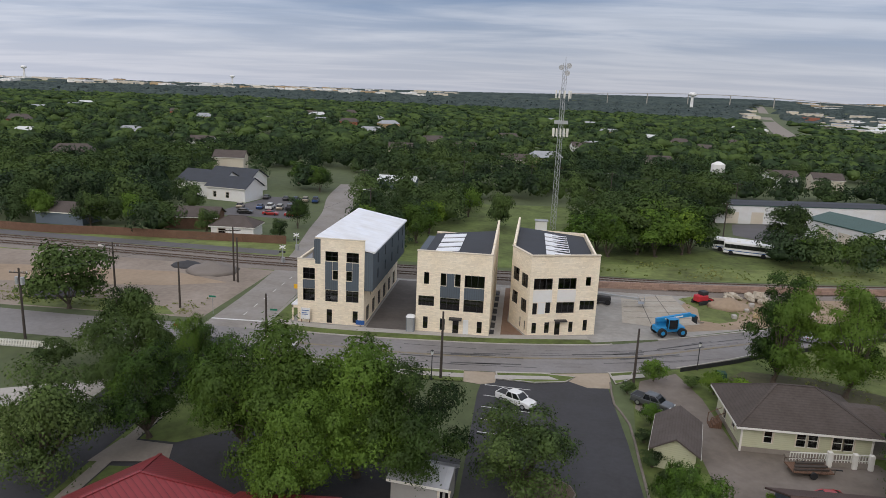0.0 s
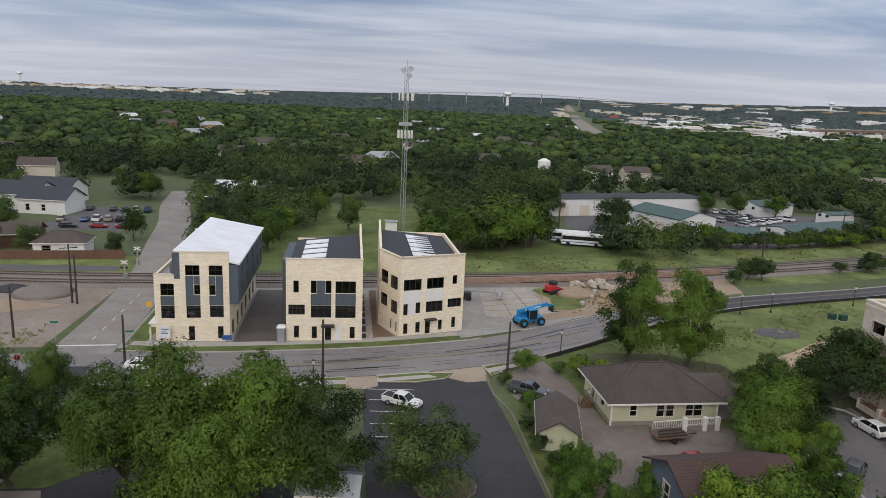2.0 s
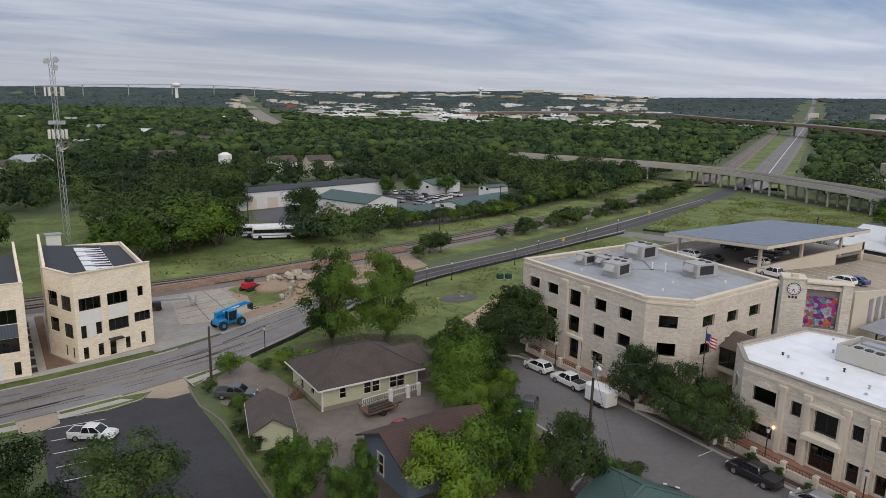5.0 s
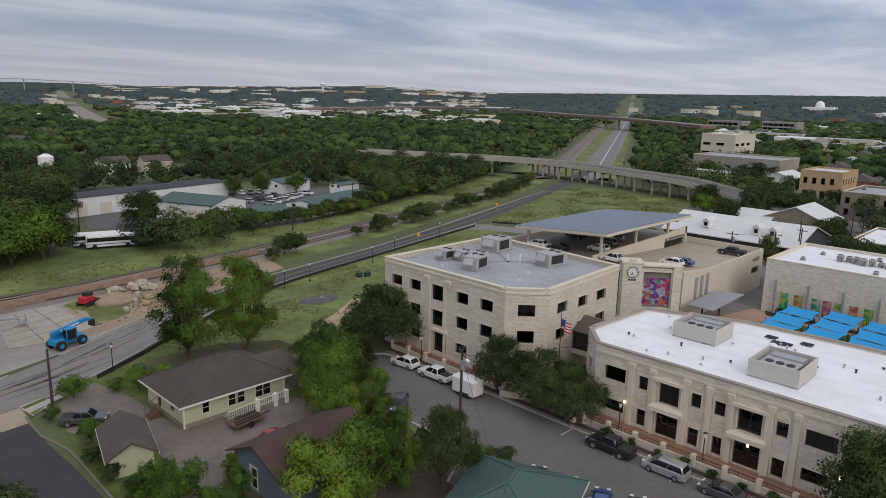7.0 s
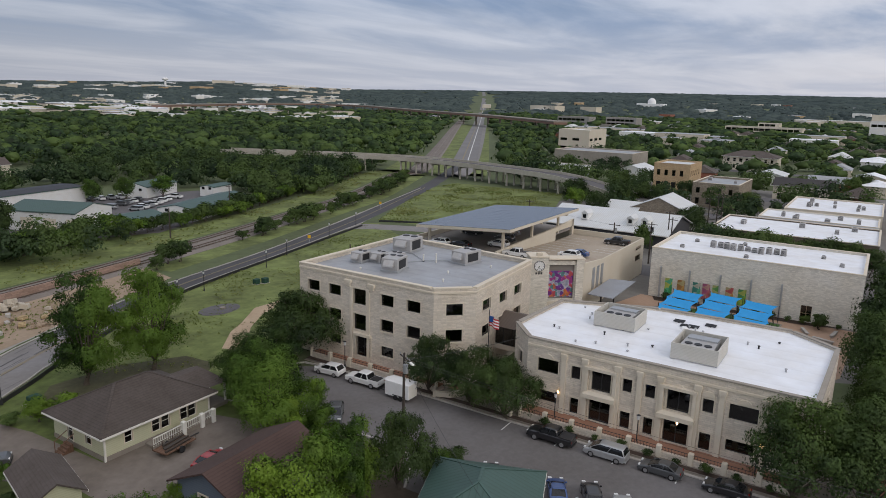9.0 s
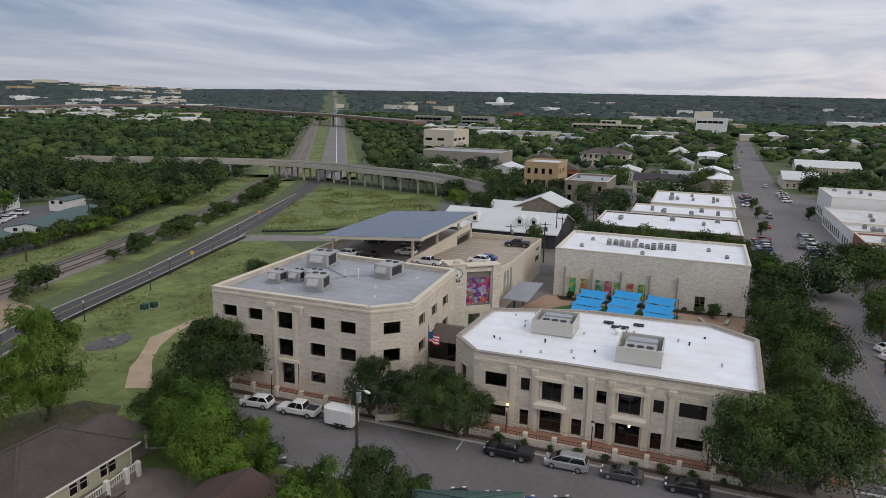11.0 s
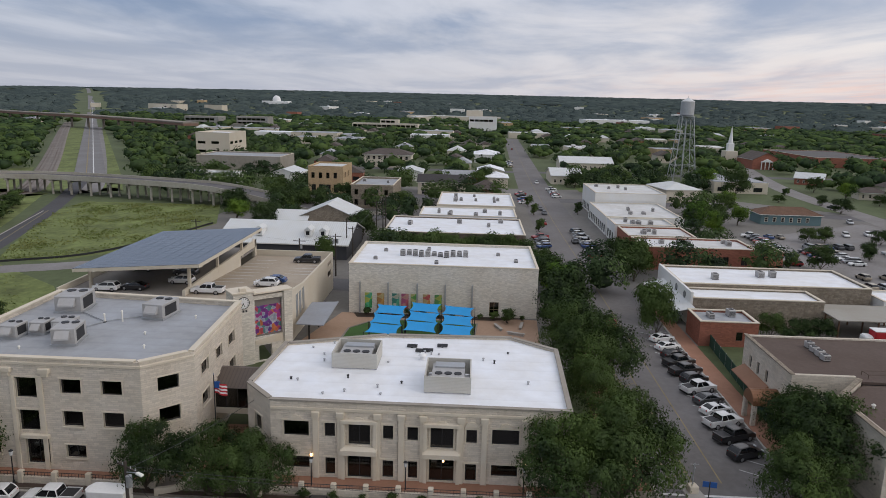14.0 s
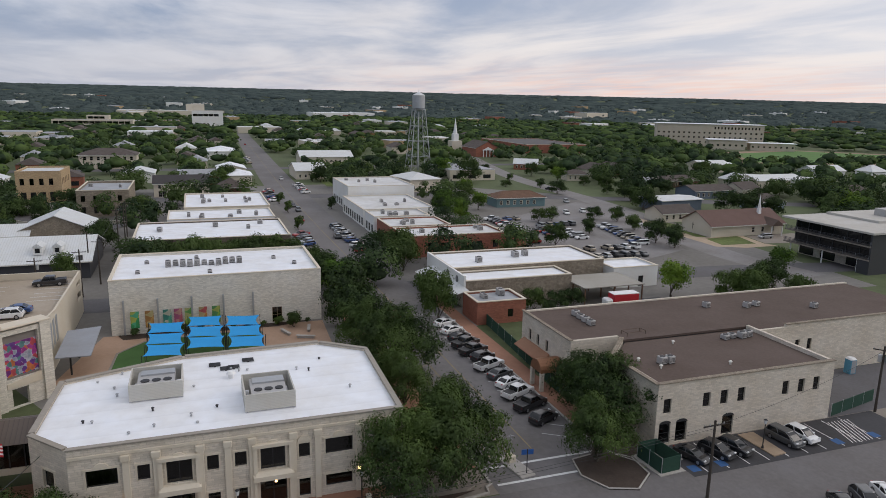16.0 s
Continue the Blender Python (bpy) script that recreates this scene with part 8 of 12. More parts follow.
# ---- the road bridge ----
def bridge():
    ob = thing("road_bridge", "long pale concrete road bridge on round columns", "bridge", (0, 0, 0))
    line = smooth_line([(211, 268), (217, 254), (231, 224), (241.5, 196), (243.5, 170), (237, 138), (229.5, 112), (221.5, 88), (213.5, 66), (206, 46)], 8)
    L, R = sideways(line, -5.4), sideways(line, 5.4)

    def dz(i):
        return 6.2 - 5.9 * float(smoothstep(114, 50, line[i].y))
    dk, pl, pr = M(), M(), M()
    for i in range(len(line) - 1):
        a, b = dz(i), dz(i + 1)
        for z in (0.0, -0.9):
            q = [(*L[i], a + z), (*R[i], a + z), (*R[i + 1], b + z), (*L[i + 1], b + z)]
            dk.poly(q if z else q[::-1])
        for side_, mm in ((L, pl), (R, pr)):
            mm.poly([(*side_[i], a - 0.9), (*side_[i + 1], b - 0.9), (*side_[i + 1], b + 0.85), (*side_[i], a + 0.85)])
            inn = [p.lerp(c, 0.06) for p, c in zip(side_, line)]
            mm.poly([(*side_[i], a + 0.85), (*side_[i + 1], b + 0.85), (*inn[i + 1], b + 0.85), (*inn[i], a + 0.85)])
            mm.poly([(*inn[i], a + 0.85), (*inn[i + 1], b + 0.85), (*inn[i + 1], b), (*inn[i], a)])
    cm = mat("weathered_bridge_concrete", (0.40, 0.37, 0.31), 0.9, 0.25, 0.1, 1.5, 0.2)
    part("deck", dk, ASPHALT, ob)
    part("parapet", pl, cm, ob)
    part("parapet", pr, cm, ob)
    k = 0
    for i in range(0, len(line) - 1, 1):
        p = line[i]
        if not 80 < p.y < 330 or k % 2 and p.y > 180:
            k += 1
            continue
        k += 1
        d = (line[i + 1] - line[i]).normalized()
        n = Vector((d.y, -d.x))
        for o in (-4.2, 0, 4.2):
            c = p + n * o
            part("column", M().tube((c.x, c.y, 0), (c.x, c.y, dz(i) - 1.5), 0.42, None, 12), cm, ob)
        a, b = p - n * 5.2, p + n * 5.2
        part("cap_beam", M().beam((a.x, a.y, dz(i) - 1.25), (b.x, b.y, dz(i) - 1.25), 1.0, 0.75), cm, ob)


bridge()
# the far flyover
fo = thing("flyover", "far long brown-edged highway flyover", "bridge", (0, 0, 0))
fl = smooth_line([(540, 780), (700, 860), (860, 925), (985, 925), (975, 800), (890, 680), (800, 550), (728, 430), (650, 330), (590, 262)], 30)
FM_ = mat("rust_steel_girder", (0.20, 0.12, 0.09), 0.8, 0.2, 0.1, 1.0, 0.0)
for i in range(len(fl) - 1):
    p, q = fl[i], fl[i + 1]
    part("deck", M().beam((*p, 13.5), (*q, 13.5), 14, 1.0), CONCRETE, fo)
    part("girder", M().beam((*p, 12.0), (*q, 12.0), 13.6, 2.0), FM_, fo)
for i in range(0, len(fl) - 1):
    part("pier", M().tube((*fl[i], 0), (*fl[i], 11.2), 1.2, None, 10), CONCRETE, fo)

op = thing("far_overpass", "thin pale highway overpass on the far skyline", "bridge", (0, 0, 0))
arc_ = [(2350 * math.sin(radians(b)), 2350 * math.cos(radians(b)), 34 + 2350 * math.tan(radians(e))) for b, e in ((3, 0.10), (6, 0.26), (9, 0.37), (12, 0.44), (15, 0.46), (18, 0.38), (21, 0.24), (24, 0.08))]
for i in range(len(arc_) - 1):
    part("span", M().beam(arc_[i], arc_[i + 1], 12, 1.8), KERB, op)
    p = arc_[i]
    part("pier", M().tube((p[0], p[1], float(land(p[0], p[1])) - 1), (p[0], p[1], p[2] - 0.8), 1.4, None, 10), KERB, op)

# ---- the town: blocks along the main street ----


def row_windows(length, w, z, h, gap, start=1.2, panes=1):
    out, u = [], start
    while u + w < length - 0.8:
        out.append((u, w, z, h, panes))
        u += w + gap
    return out


BROWNWALL = mat("dark_brown_wall", (0.13, 0.10, 0.08), 0.9, 0.25, 0.3, 3.0, 0.4, kind="brick", size=(0.4, 0.2), joint=0.8)
block("shop_row", "row of low shops with white flat roofs", "building", 160, 183.5, 5, 39.5, 5.0, BROWNWALL, MEMBRANE, 0.3, south=row_windows(23, 2.4, 0.4, 2.2, 0.9, panes=2), units=5)
block("shop_row", "row of low shops with white flat roofs", "building", 188, 204, 5.5, 33, 4.8, WHITEWALL, MEMBRANE, 0.3, south=row_windows(15, 2.4, 0.4, 2.2, 0.9, panes=2), units=6)
block("shop_row", "row of low shops with white flat roofs", "building", 206, 237, 5, 29, 5.2, STUCCO, MEMBRANE, 0.3, south=row_windows(30, 2.4, 0.4, 2.2, 0.9, panes=2), units=9)
block("stone_ruin_shop", "two-storey rubble stone building with arched gable front", "building", 228, 253, 45, 59.5, 8.0, RUBBLE, GREYMEMB, 0.6, west=row_windows(14.5, 1.2, 1.0, 2.0, 2.2) + row_windows(14.5, 1.2, 4.6, 1.8, 2.2), units=2)
block("arched_tan_building", "two-storey tan brick building with round-arched windows", "building", 262, 281, 68.5, 82.2, 10.6, TANBRICK, WHITEMETAL, 0.5, west=row_windows(13.7, 1.7, 0.4, 3.2, 1.2) + row_windows(13.7, 1.3, 6.0, 2.2, 1.6), south=row_windows(19, 1.3, 6.0, 2.2, 1.9), coping=TANBRICK)
block("small_house_block", "white low building behind the shops", "building", 286, 298, 118, 143, 4.2, WHITEWALL, WHITEMETAL, 0.2, west=row_windows(25, 1.4, 1.0, 1.6, 1.6))
block("grey_hall", "stained grey concrete hall", "building", 326, 352, 111, 152, 8.4, mat("stained_concrete", (0.30, 0.27, 0.23), 0.95, 0.3, 0.1, 1.0, 0.2), GREYMEMB, 0.5)
block("beige_office_block", "five-storey beige office block", "building", 398, 428, 161, 181, 15.5, STUCCO, MEMBRANE, 0.8, west=row_windows(20, 4.5, 4, 1.5, 3.5) + row_windows(20, 4.5, 9, 1.5, 3.5), south=row_windows(30, 5, 4, 1.5, 3) + row_windows(30, 5, 9, 1.5, 3))
gable_house("cream_inn", "long cream inn with a dark gable roof", "inn", 275, 30.5, 90, 19, 13, 5.0, 2.4, STUCCO, mat("dark_inn_shingle", (0.05, 0.045, 0.045), 0.9, 0.2, 0.3, 4.0, 0.4, kind="shingle", size=(0.3,), joint=0.3), 0.5, False, [(2, 1.5 + k * 2.4, 1.0, 3.2, 1.3) for k in range(7)] + [(2, 1.5 + k * 4.2, 2.6, 0.1, 2.2) for k in range(4)])
gable_house("pavilion", "dark square pavilion with a hipped roof", "pavilion", 277, 13, 0, 10, 9, 3, 2.6, FENCEWOOD, SHINGLE, 0.8, True)
gable_house("villa", "stone villa with a hipped brown roof", "villa", 386, 66, 90, 26, 16, 7.2, 2.6, STUCCO, SHINGLE, 0.8, True, [(2, 2 + k * 3.0, 1.4, 4.4, 1.8) for k in range(8)] + [(2, 2 + k * 3.0, 1.4, 1.0, 2.0) for k in range(8)])
gable_house("long_shop", "long low shop with a white metal roof and dormers", "shop", 160, 61.5, 90, 30, 22, 3.6, 3.2, mat("dark_board_wall", (0.06, 0.06, 0.065), 0.9, 0.2), WHITEMETAL, 0.6)
for k in (-9, -5.5, 6):
    d = thing("roof_dormer", "small white dormer with an arched window", "dormer", (152.5, 61.5 + k, 5.0))
    part("cheek", M().prism([(-1.0, -0.8), (2.5, -0.8), (2.5, 0.8), (-1.0, 0.8)], -0.3, 1.2), WHITEWALL, d)
    part("gable", M().loft([[(-1.2, -1.0, 1.2), (-1.2, 1.0, 1.2), (-1.2, 0, 2.0)], [(2.8, -1.0, 1.2), (2.8, 1.0, 1.2), (2.8, 0, 2.0)]]), WHITEMETAL, d)
    part("window", M().box(-1.06, -0.98, -0.4, 0.4, 0.1, 1.0), CARGLASS, d)
gable_house("barn_shop", "grey barn-like shop with a pale metal roof", "shop", 190, 58, 0, 14, 15, 4.4, 3.2, RUBBLE, WHITEMETAL, 0.4)
gable_house("barn_wing", "lower wing with a pale metal roof", "shop", 186, 68, 90, 9, 10, 3.4, 2.0, RUBBLE, WHITEMETAL, 0.4)
# south side of the main street
block("stone_side_hall", "low hall with a white roof and a rough stone side wall", "building", 108.8, 115.8, -41, -19.4, 4.9, RUBBLE, MEMBRANE, 0.25, coping=SMOOTH)
block("stone_rear_hall", "higher rear hall with a white roof and stone walls", "building", 116, 130, -52.5, -19.4, 5.6, RUBBLE, MEMBRANE, 0.3, units=3, coping=SMOOTH)
fw = thing("boarded_facade", "white boarded facade with round windows and a pale awning", "shop front", (108.8, -19.4, 0))
part("false_front", M().box(0, 21.2, 0.02, 0.4, 0, 5.9), WHITEWALL, fw)
for x in (3.5, 8.5):
    part("round_window", M().tube((x, 0.36, 4.6), (x, 0.46, 4.6), 0.65, None, 18), CARGLASS, fw)
part("awning", M().loft([[(-2.6, 0.4, 3.9), (17, 0.4, 3.9), (17, 4.3, 2.9), (-2.6, 4.3, 2.9)], [(-2.6, 0.4, 4.0), (17, 0.4, 4.0), (17, 4.3, 3.0), (-2.6, 4.3, 3.0)]]), WHITEMETAL, fw)
for x in (0, 4.3, 8.6, 12.9):
    part("awning_post", M().tube((x, 4.0, 0), (x, 4.0, 2.95), 0.06), BLACK, fw)
block("red_brick_shop", "small red brick building with a grey roof", "building", 98.8, 105.5, -26.5, -17.6, 3.9, REDBRICK, GREYMEMB, 0.3, west=[(5.6, 1.0, 1.0, 1.4, 1)], units=2)
block("white_annex", "small white flat-roofed annex", "building", 113.2, 121, -63.8, -53.2, 4.2, WHITEWALL, MEMBRANE, 0.3, west=[(2, 1.2, 1.0, 1.5, 1), (6, 1.2, 0.1, 2.2, 1)])
sh = thing("open_shed", "open timber shed with a flat pale roof", "shed", (106.2, -47.4, 0))
part("roof", M().box(-2.5, 7.0, -6.5, 6.5, 3.3, 3.45), mat("dusty_polycarbonate", (0.30, 0.28, 0.24), 0.6, 0.2), sh)
for x in (-2.2, 2.2, 6.7):
    for y in (-6.2, 0, 6.2):
        part("post", M().box(x - 0.1, x + 0.1, y - 0.1, y + 0.1, 0, 3.3), FENCEWOOD, sh)
ft = thing("food_truck", "red and white food truck under a shed", "truck", (100.6, -46.8, 0), 88)
dp = thing("dumpster", "dark blue steel dumpster beside the shed", "dumpster", (100.4, -53.6, 0), 90)
part("bin", M().loft([[(-1.7, -0.7, 0.15), (1.7, -0.7, 0.15), (1.7, 0.7, 0.15), (-1.7, 0.7, 0.15)], [(-1.9, -0.9, 1.3), (1.9, -0.9, 1.3), (1.9, 0.9, 1.3), (-1.9, 0.9, 1.3)]]), SIGNBLUE, dp)
for x in (-0.95, 0.95):
    part("lid", M().cham(x - 0.92, x + 0.92, -0.92, 0.92, 1.3, 1.38, 0.03), BLACK, dp)
for x in (-1.5, 1.5):
    part("skid", M().box(x - 0.1, x + 0.1, -0.7, 0.7, 0, 0.15), BLACK, dp)
part("body", M().cham(-3, 2.2, -1.1, 1.1, 0.5, 3.0, 0.12), SIGNRED, ft)
part("roof", M().box(-3, 2.2, -1.1, 1.1, 3.0, 3.1), WHITEPAINT, ft)
part("cab", M().cham(2.2, 3.6, -1.0, 1.0, 0.5, 2.2, 0.25), WHITEPAINT, ft)
part("hatch", M().box(-2, 0.8, -1.16, -1.08, 1.5, 2.4), CARGLASS, ft)
for x in (-2, 2.6):
    for y in (-1.0, 1.0):
        part("wheel", M().tube((x, y - 0.12, 0.42), (x, y + 0.12, 0.42), 0.42, None, 12), TYRE, ft)
for x0, x1, y0, y1, h, wm, rm, lab in (
    (150, 162, -46, -20.5, 5.2, REDBRICK, AGED, "red brick shop block with a white roof"),
    (152.5, 160, -53, -46.2, 4.4, REDBRICK, AGED, "low red brick rear wing"),
    (164.5, 178, -37, -20.5, 5.0, REDBRICK, AGED, "low red brick shop with a white roof"),
    (179, 190.5, -36, -20, 5.2, WHITEWALL, AGED, "low white shop with a pale roof"),
    (192, 222, -42, -20, 5.2, WHITEWALL, AGED, "row of white-roofed shops with an arched front"),
    (223, 250, -45, -22, 8.2, WHITEWALL, AGED, "two-storey white shop block with arched front")):
    block("shop_block", lab, "building", x0, x1, y0, y1, h, wm, rm, 0.35, north=row_windows(x1 - x0, 2.2, 0.4, 2.3, 1.0, panes=2), west=row_windows(y1 - y0, 1.4, 1.6, 1.8, 2.8) if wm is REDBRICK or h > 8 else (), units=4)
def modern_office():
    """A long dark office: stone ground floor set back, two glazed storeys behind louvred galleries, a thin pale roof."""
    ob = thing("modern_office", "dark glass and steel office with louvred galleries and a pale roof", "building", (107.6, -116, 0))
    BLOCKS.append((105, 136, -156, -113))
    panel = mat("dark_metal_panel", (0.045, 0.046, 0.05), 0.5, 0.1, 0.3, 2.0, 0.1)
    pale = mat("weathered_pale_roof", (0.46, 0.44, 0.40), 0.8, 0.2, 0.15, 1.0, 0.1)
    part("ground_floor", M().box(3.0, 23.6, -36, -4.6, 0, 3.2), LIME, ob, "pale stone ground floor set back under the galleries")
    for x in (5.2, 12.6, 19.0):
        part("window", M().box(x, x + 4.2, -4.62, -4.5, 0.2, 2.7), CARGLASS, ob)
    for z in (3.2, 6.3):
        part("gallery_floor", M().box(0.0, 24.4, -36, 0, z, z + 0.28), CONCRETE, ob, "thin concrete gallery floor")
        part("glass_wall", M().box(0.6, 23.4, -34, -2.6, z + 0.28, z + 3.0), CARGLASS, ob)
        for k in range(7):
            part("mullion", M().box(0.8 + 3.7 * k, 0.95 + 3.7 * k, -2.6, -2.48, z + 0.28, z + 3.0), panel, ob)
        for k in range(4):
            part("louvre", M().box(0.02, 24.4, -0.09, 0.03, z + 0.42 + 0.27 * k, z + 0.50 + 0.27 * k), panel, ob)
            part("louvre", M().box(-0.03, 0.09, -36, -9.2, z + 0.42 + 0.27 * k, z + 0.50 + 0.27 * k), panel, ob)
        for k in range(8):
            part("rail_post", M().box(0.1 + 3.4 * k, 0.18 + 3.4 * k, -0.14, -0.10, z + 0.28, z + 1.35), GALV, ob)
    part("corner_wall", M().box(-0.1, 0.35, -9.0, -0.2, 0, 9.4), panel, ob, "dark metal corner wall")
    part("corner_wall", M().box(0.35, 3.0, -0.6, -0.2, 0, 3.15), panel, ob)
    part("roof", M().cham(-0.9, 25.0, -38, 0.7, 9.4, 9.85, 0.05), pale, ob, "pale weathered roof slab")
    part("roof_step", M().box(9, 24, -37, -13, 9.85, 10.4), pale, ob)
    part("plant_box", M().cham(12, 17, -27, -21, 10.4, 12.2, 0.08), ACGREY, ob)
    for x in (3.4, 13.0, 22.6):
        part("column", M().tube((x, -0.8, 0), (x, -0.8, 3.2), 0.16, None, 10), WHITEPAINT, ob)


modern_office()
ch = gable_house("chapel", "low tan chapel with a brown shingle roof and white spire", "chapel", 160.6, -125.3, 90, 26, 13, 3.4, 3.3, STUCCO, mat("brown_chapel_roof", (0.14, 0.085, 0.07), 0.9, 0.2, 0.3, 4.0, 0.4, kind="shingle", size=(0.3,), joint=0.3), 0.7, False, [(2, 14.5, 1.0, 0.9, 1.5), (2, 18.0, 1.0, 0.9, 1.5), (2, 21.6, 1.0, 0.9, 1.5)])
part("spire", M().tube((-7.5, 2.2, 4.6), (-7.5, 2.2, 7.2), 0.75, 0.6, 4).tube((-7.5, 2.2, 7.2), (-7.5, 2.2, 11.2), 0.5, 0.03, 8), WHITEPAINT, ch)
part("porch_roof", M().loft([[(-10.4, 4.0, 3.3), (-6.0, 4.0, 3.3), (-8.2, 4.0, 5.1)], [(-10.4, 9.4, 3.0), (-6.0, 9.4, 3.0), (-8.2, 9.4, 4.7)]]), BROWNROOF, ch)
for x in (-10.1, -6.3):
    part("porch_post", M().box(x - 0.12, x + 0.12, 9.0, 9.24, 0, 3.0), WHITEPAINT, ch)
part("cross", M().box(13.0, 13.08, -1.58, -1.42, 1.2, 3.2).box(13.0, 13.08, -2.0, -1.0, 2.45, 2.6), BLACK, ch, "dark cross on the gable wall")
patch("chapel_lawn", [(144, -107.6), (152.8, -109.4), (154, -121.5), (143.6, -118.6)], 0.052, GRASS, "mown lawn before the chapel", "lawn")
patch("chapel_lawn", [(156, -108.6), (183, -111.5), (182, -115.5), (168, -117), (167.6, -111.8), (154.4, -111.6)], 0.052, GRASS, "mown strip of lawn beside the chapel", "lawn")
patch("corner_pavement", [(190, -106.8), (156, -105.0), (143, -104.6), (139.6, -112), (139.8, -122.5), (143, -121), (154, -123.5), (154.2, -110.6), (187, -112)], 0.045, mat("tan_paving", (0.40, 0.31, 0.22), 0.9, 0.25, 0.25, 1.5, 0.2, coords="Position"), "tan concrete pavement round the corner", "pavement")
patch("chapel_drive", [(143, -121.4), (153.6, -124), (153.6, -142), (140.5, -142)], 0.046, CONCRETE, "pale concrete drive before the chapel", "drive")
for k, (x, y, rz, L, W, h, r, wm, rm, lab) in enumerate((
    (224, -84, 90, 19, 9, 3.4, 1.8, mat("teal_board", (0.12, 0.19, 0.20), 0.8, 0.1), FENCEWOOD, "teal restaurant with rusty roofs"),
    (205, -137, 94, 18, 12, 3.8, 0.5, BLUESIDING, WHITEMETAL, "blue-grey low hall with a pale roof"),
    (183.5, -120.5, 92, 13, 9, 2.9, 2.0, STUCCO, SHINGLE, "cream low house with a grey shingle roof"),
    (198, -172.6, 92, 12.5, 9, 3.2, 2.2, mat("pale_blue_board", (0.33, 0.40, 0.46), 0.8, 0.1), SHINGLE, "pale blue cottage with a grey roof"),
    (230, -173, 92, 20, 12, 3.2, 1.8, BLUESIDING, SHINGLE, "grey low house with a dark roof"),
    (228, -190, 100, 11, 10, 3.6, 2.4, STUCCO, SHINGLE, "grey house with a dark shingle roof"),
    (263, -184, 92, 20, 9, 3.2, 2.0, FENCEWOOD, SHINGLE, "brown low house with a dark roof"),
    (265, -165, 92, 12, 8, 3.0, 1.4, STUCCO, GREYMEMB, "low shop with a grey roof"),
    (252, -229, 92, 28, 13, 4.0, 2.0, STUCCO, WHITEMETAL, "long hall with a pale metal roof"),
    (255, -211, 0, 12, 9, 4.0, 2.6, STUCCO, WHITEMETAL, "house with a pale metal gable roof"),
    (323, -253, 92, 20, 13, 4.4, 2.0, STUCCO, WHITEMETAL, "hall with a white metal roof"),
    (288, -300, 92, 22, 12, 3.6, 2.6, WHITEWALL, WHITEMETAL, "white house with a pale metal roof"),
    (278, -325, 92, 12, 10, 4.0, 3.0, WHITEWALL, WHITEMETAL, "white house with a pale gable roof"),
    (216, -235, 92, 13, 9, 3.2, 1.8, STUCCO, SHINGLE, "beige house with a grey roof"),
    (350, -150, 60, 13, 9, 3.4, 2.4, REDBRICK, WHITEMETAL, "red hut with a pale roof"),
    (296, -150, 80, 11, 9, 3.2, 1.8, STUCCO, SHINGLE, "beige shop with a porch"),
    (330, -25, 90, 14, 24, 4.0, 2.6, STUCCO, WHITEMETAL, "pale-roofed hall on the green"),
    (404, -46, 90, 30, 18, 4.0, 3.0, STUCCO, WHITEMETAL, "grey-roofed hall beyond the green"),
    (276, -62, 10, 18, 14, 5.0, 2.0, STUCCO, WHITEMETAL, "beige hall with a low hipped roof"),
    (310, 24, 90, 16, 10, 4.0, 2.0, REDBRICK, GREYMEMB, "low red brick house with grey roof"),
    (322, 48, 0, 16, 12, 4.2, 1.6, WHITEWALL, WHITEMETAL, "low white shop with metal roof"),
    (306, 8, 0, 14, 10, 4.4, 1.6, STUCCO, MEMBRANE, "low shop with a white roof"),
    (330, 10, 0, 16, 12, 5.0, 1.6, STUCCO, MEMBRANE, "low shop with a white roof"),
    (300, 100, 0, 18, 12, 4.2, 2.0, WHITEWALL, WHITEMETAL, "white shed with a metal roof"),
    (440, 10, 0, 26, 16, 5.0, 2.0, WHITEWALL, MEMBRANE, "white hall on the main street"))):
    gable_house("town_house", lab, "house", x, y, rz, L, W, h, r, wm, rm, 0.5, k % 3 == 0, [(2 if rz > 50 else 3, 1.3 + j * 2.6, 0.9, 0.9, 1.4) for j in range(int((L if rz > 50 else W) / 2.6) - 1)])


def brick_church():
    ob = gable_house("church", "red brick church with a white porch and spire", "church", 446, -162, 0, 26, 17, 6.0, 4.2, REDBRICK, SHINGLE, 0.5)
    part("pediment", M().loft([[(-14.5, -4, 4.6), (-14.5, 4, 4.6), (-14.5, 0, 6.6)], [(-13, -4, 4.6), (-13, 4, 4.6), (-13, 0, 6.6)]]), WHITEPAINT, ob)
    for y in (-3.5, -1.2, 1.2, 3.5):
        part("column", M().tube((-14.2, y, 0), (-14.2, y, 4.6), 0.3, None, 10), WHITEPAINT, ob)
    st = thing("steeple", "white church steeple with a pointed spire", "steeple", (467, -151, 0))
    part("base", M().cham(-4, 4, -4, 4, 0, 9, 0.1), STUCCO, st)
    part("belfry", M().cham(-2.0, 2.0, -2.0, 2.0, 9, 14, 0.2), WHITEPAINT, st)
    part("spire", M().tube((0, 0, 14), (0, 0, 25), 1.7, 0.05, 8), WHITEPAINT, st)
    block("church_wing", "long brick church wing with a grey roof", "building", 462, 545, -256, -204, 6.4, REDBRICK, mat("dark_school_roof", (0.10, 0.094, 0.092), 0.9, 0.3, 0.1, 0.6, 0.1), 0.3)


brick_church()


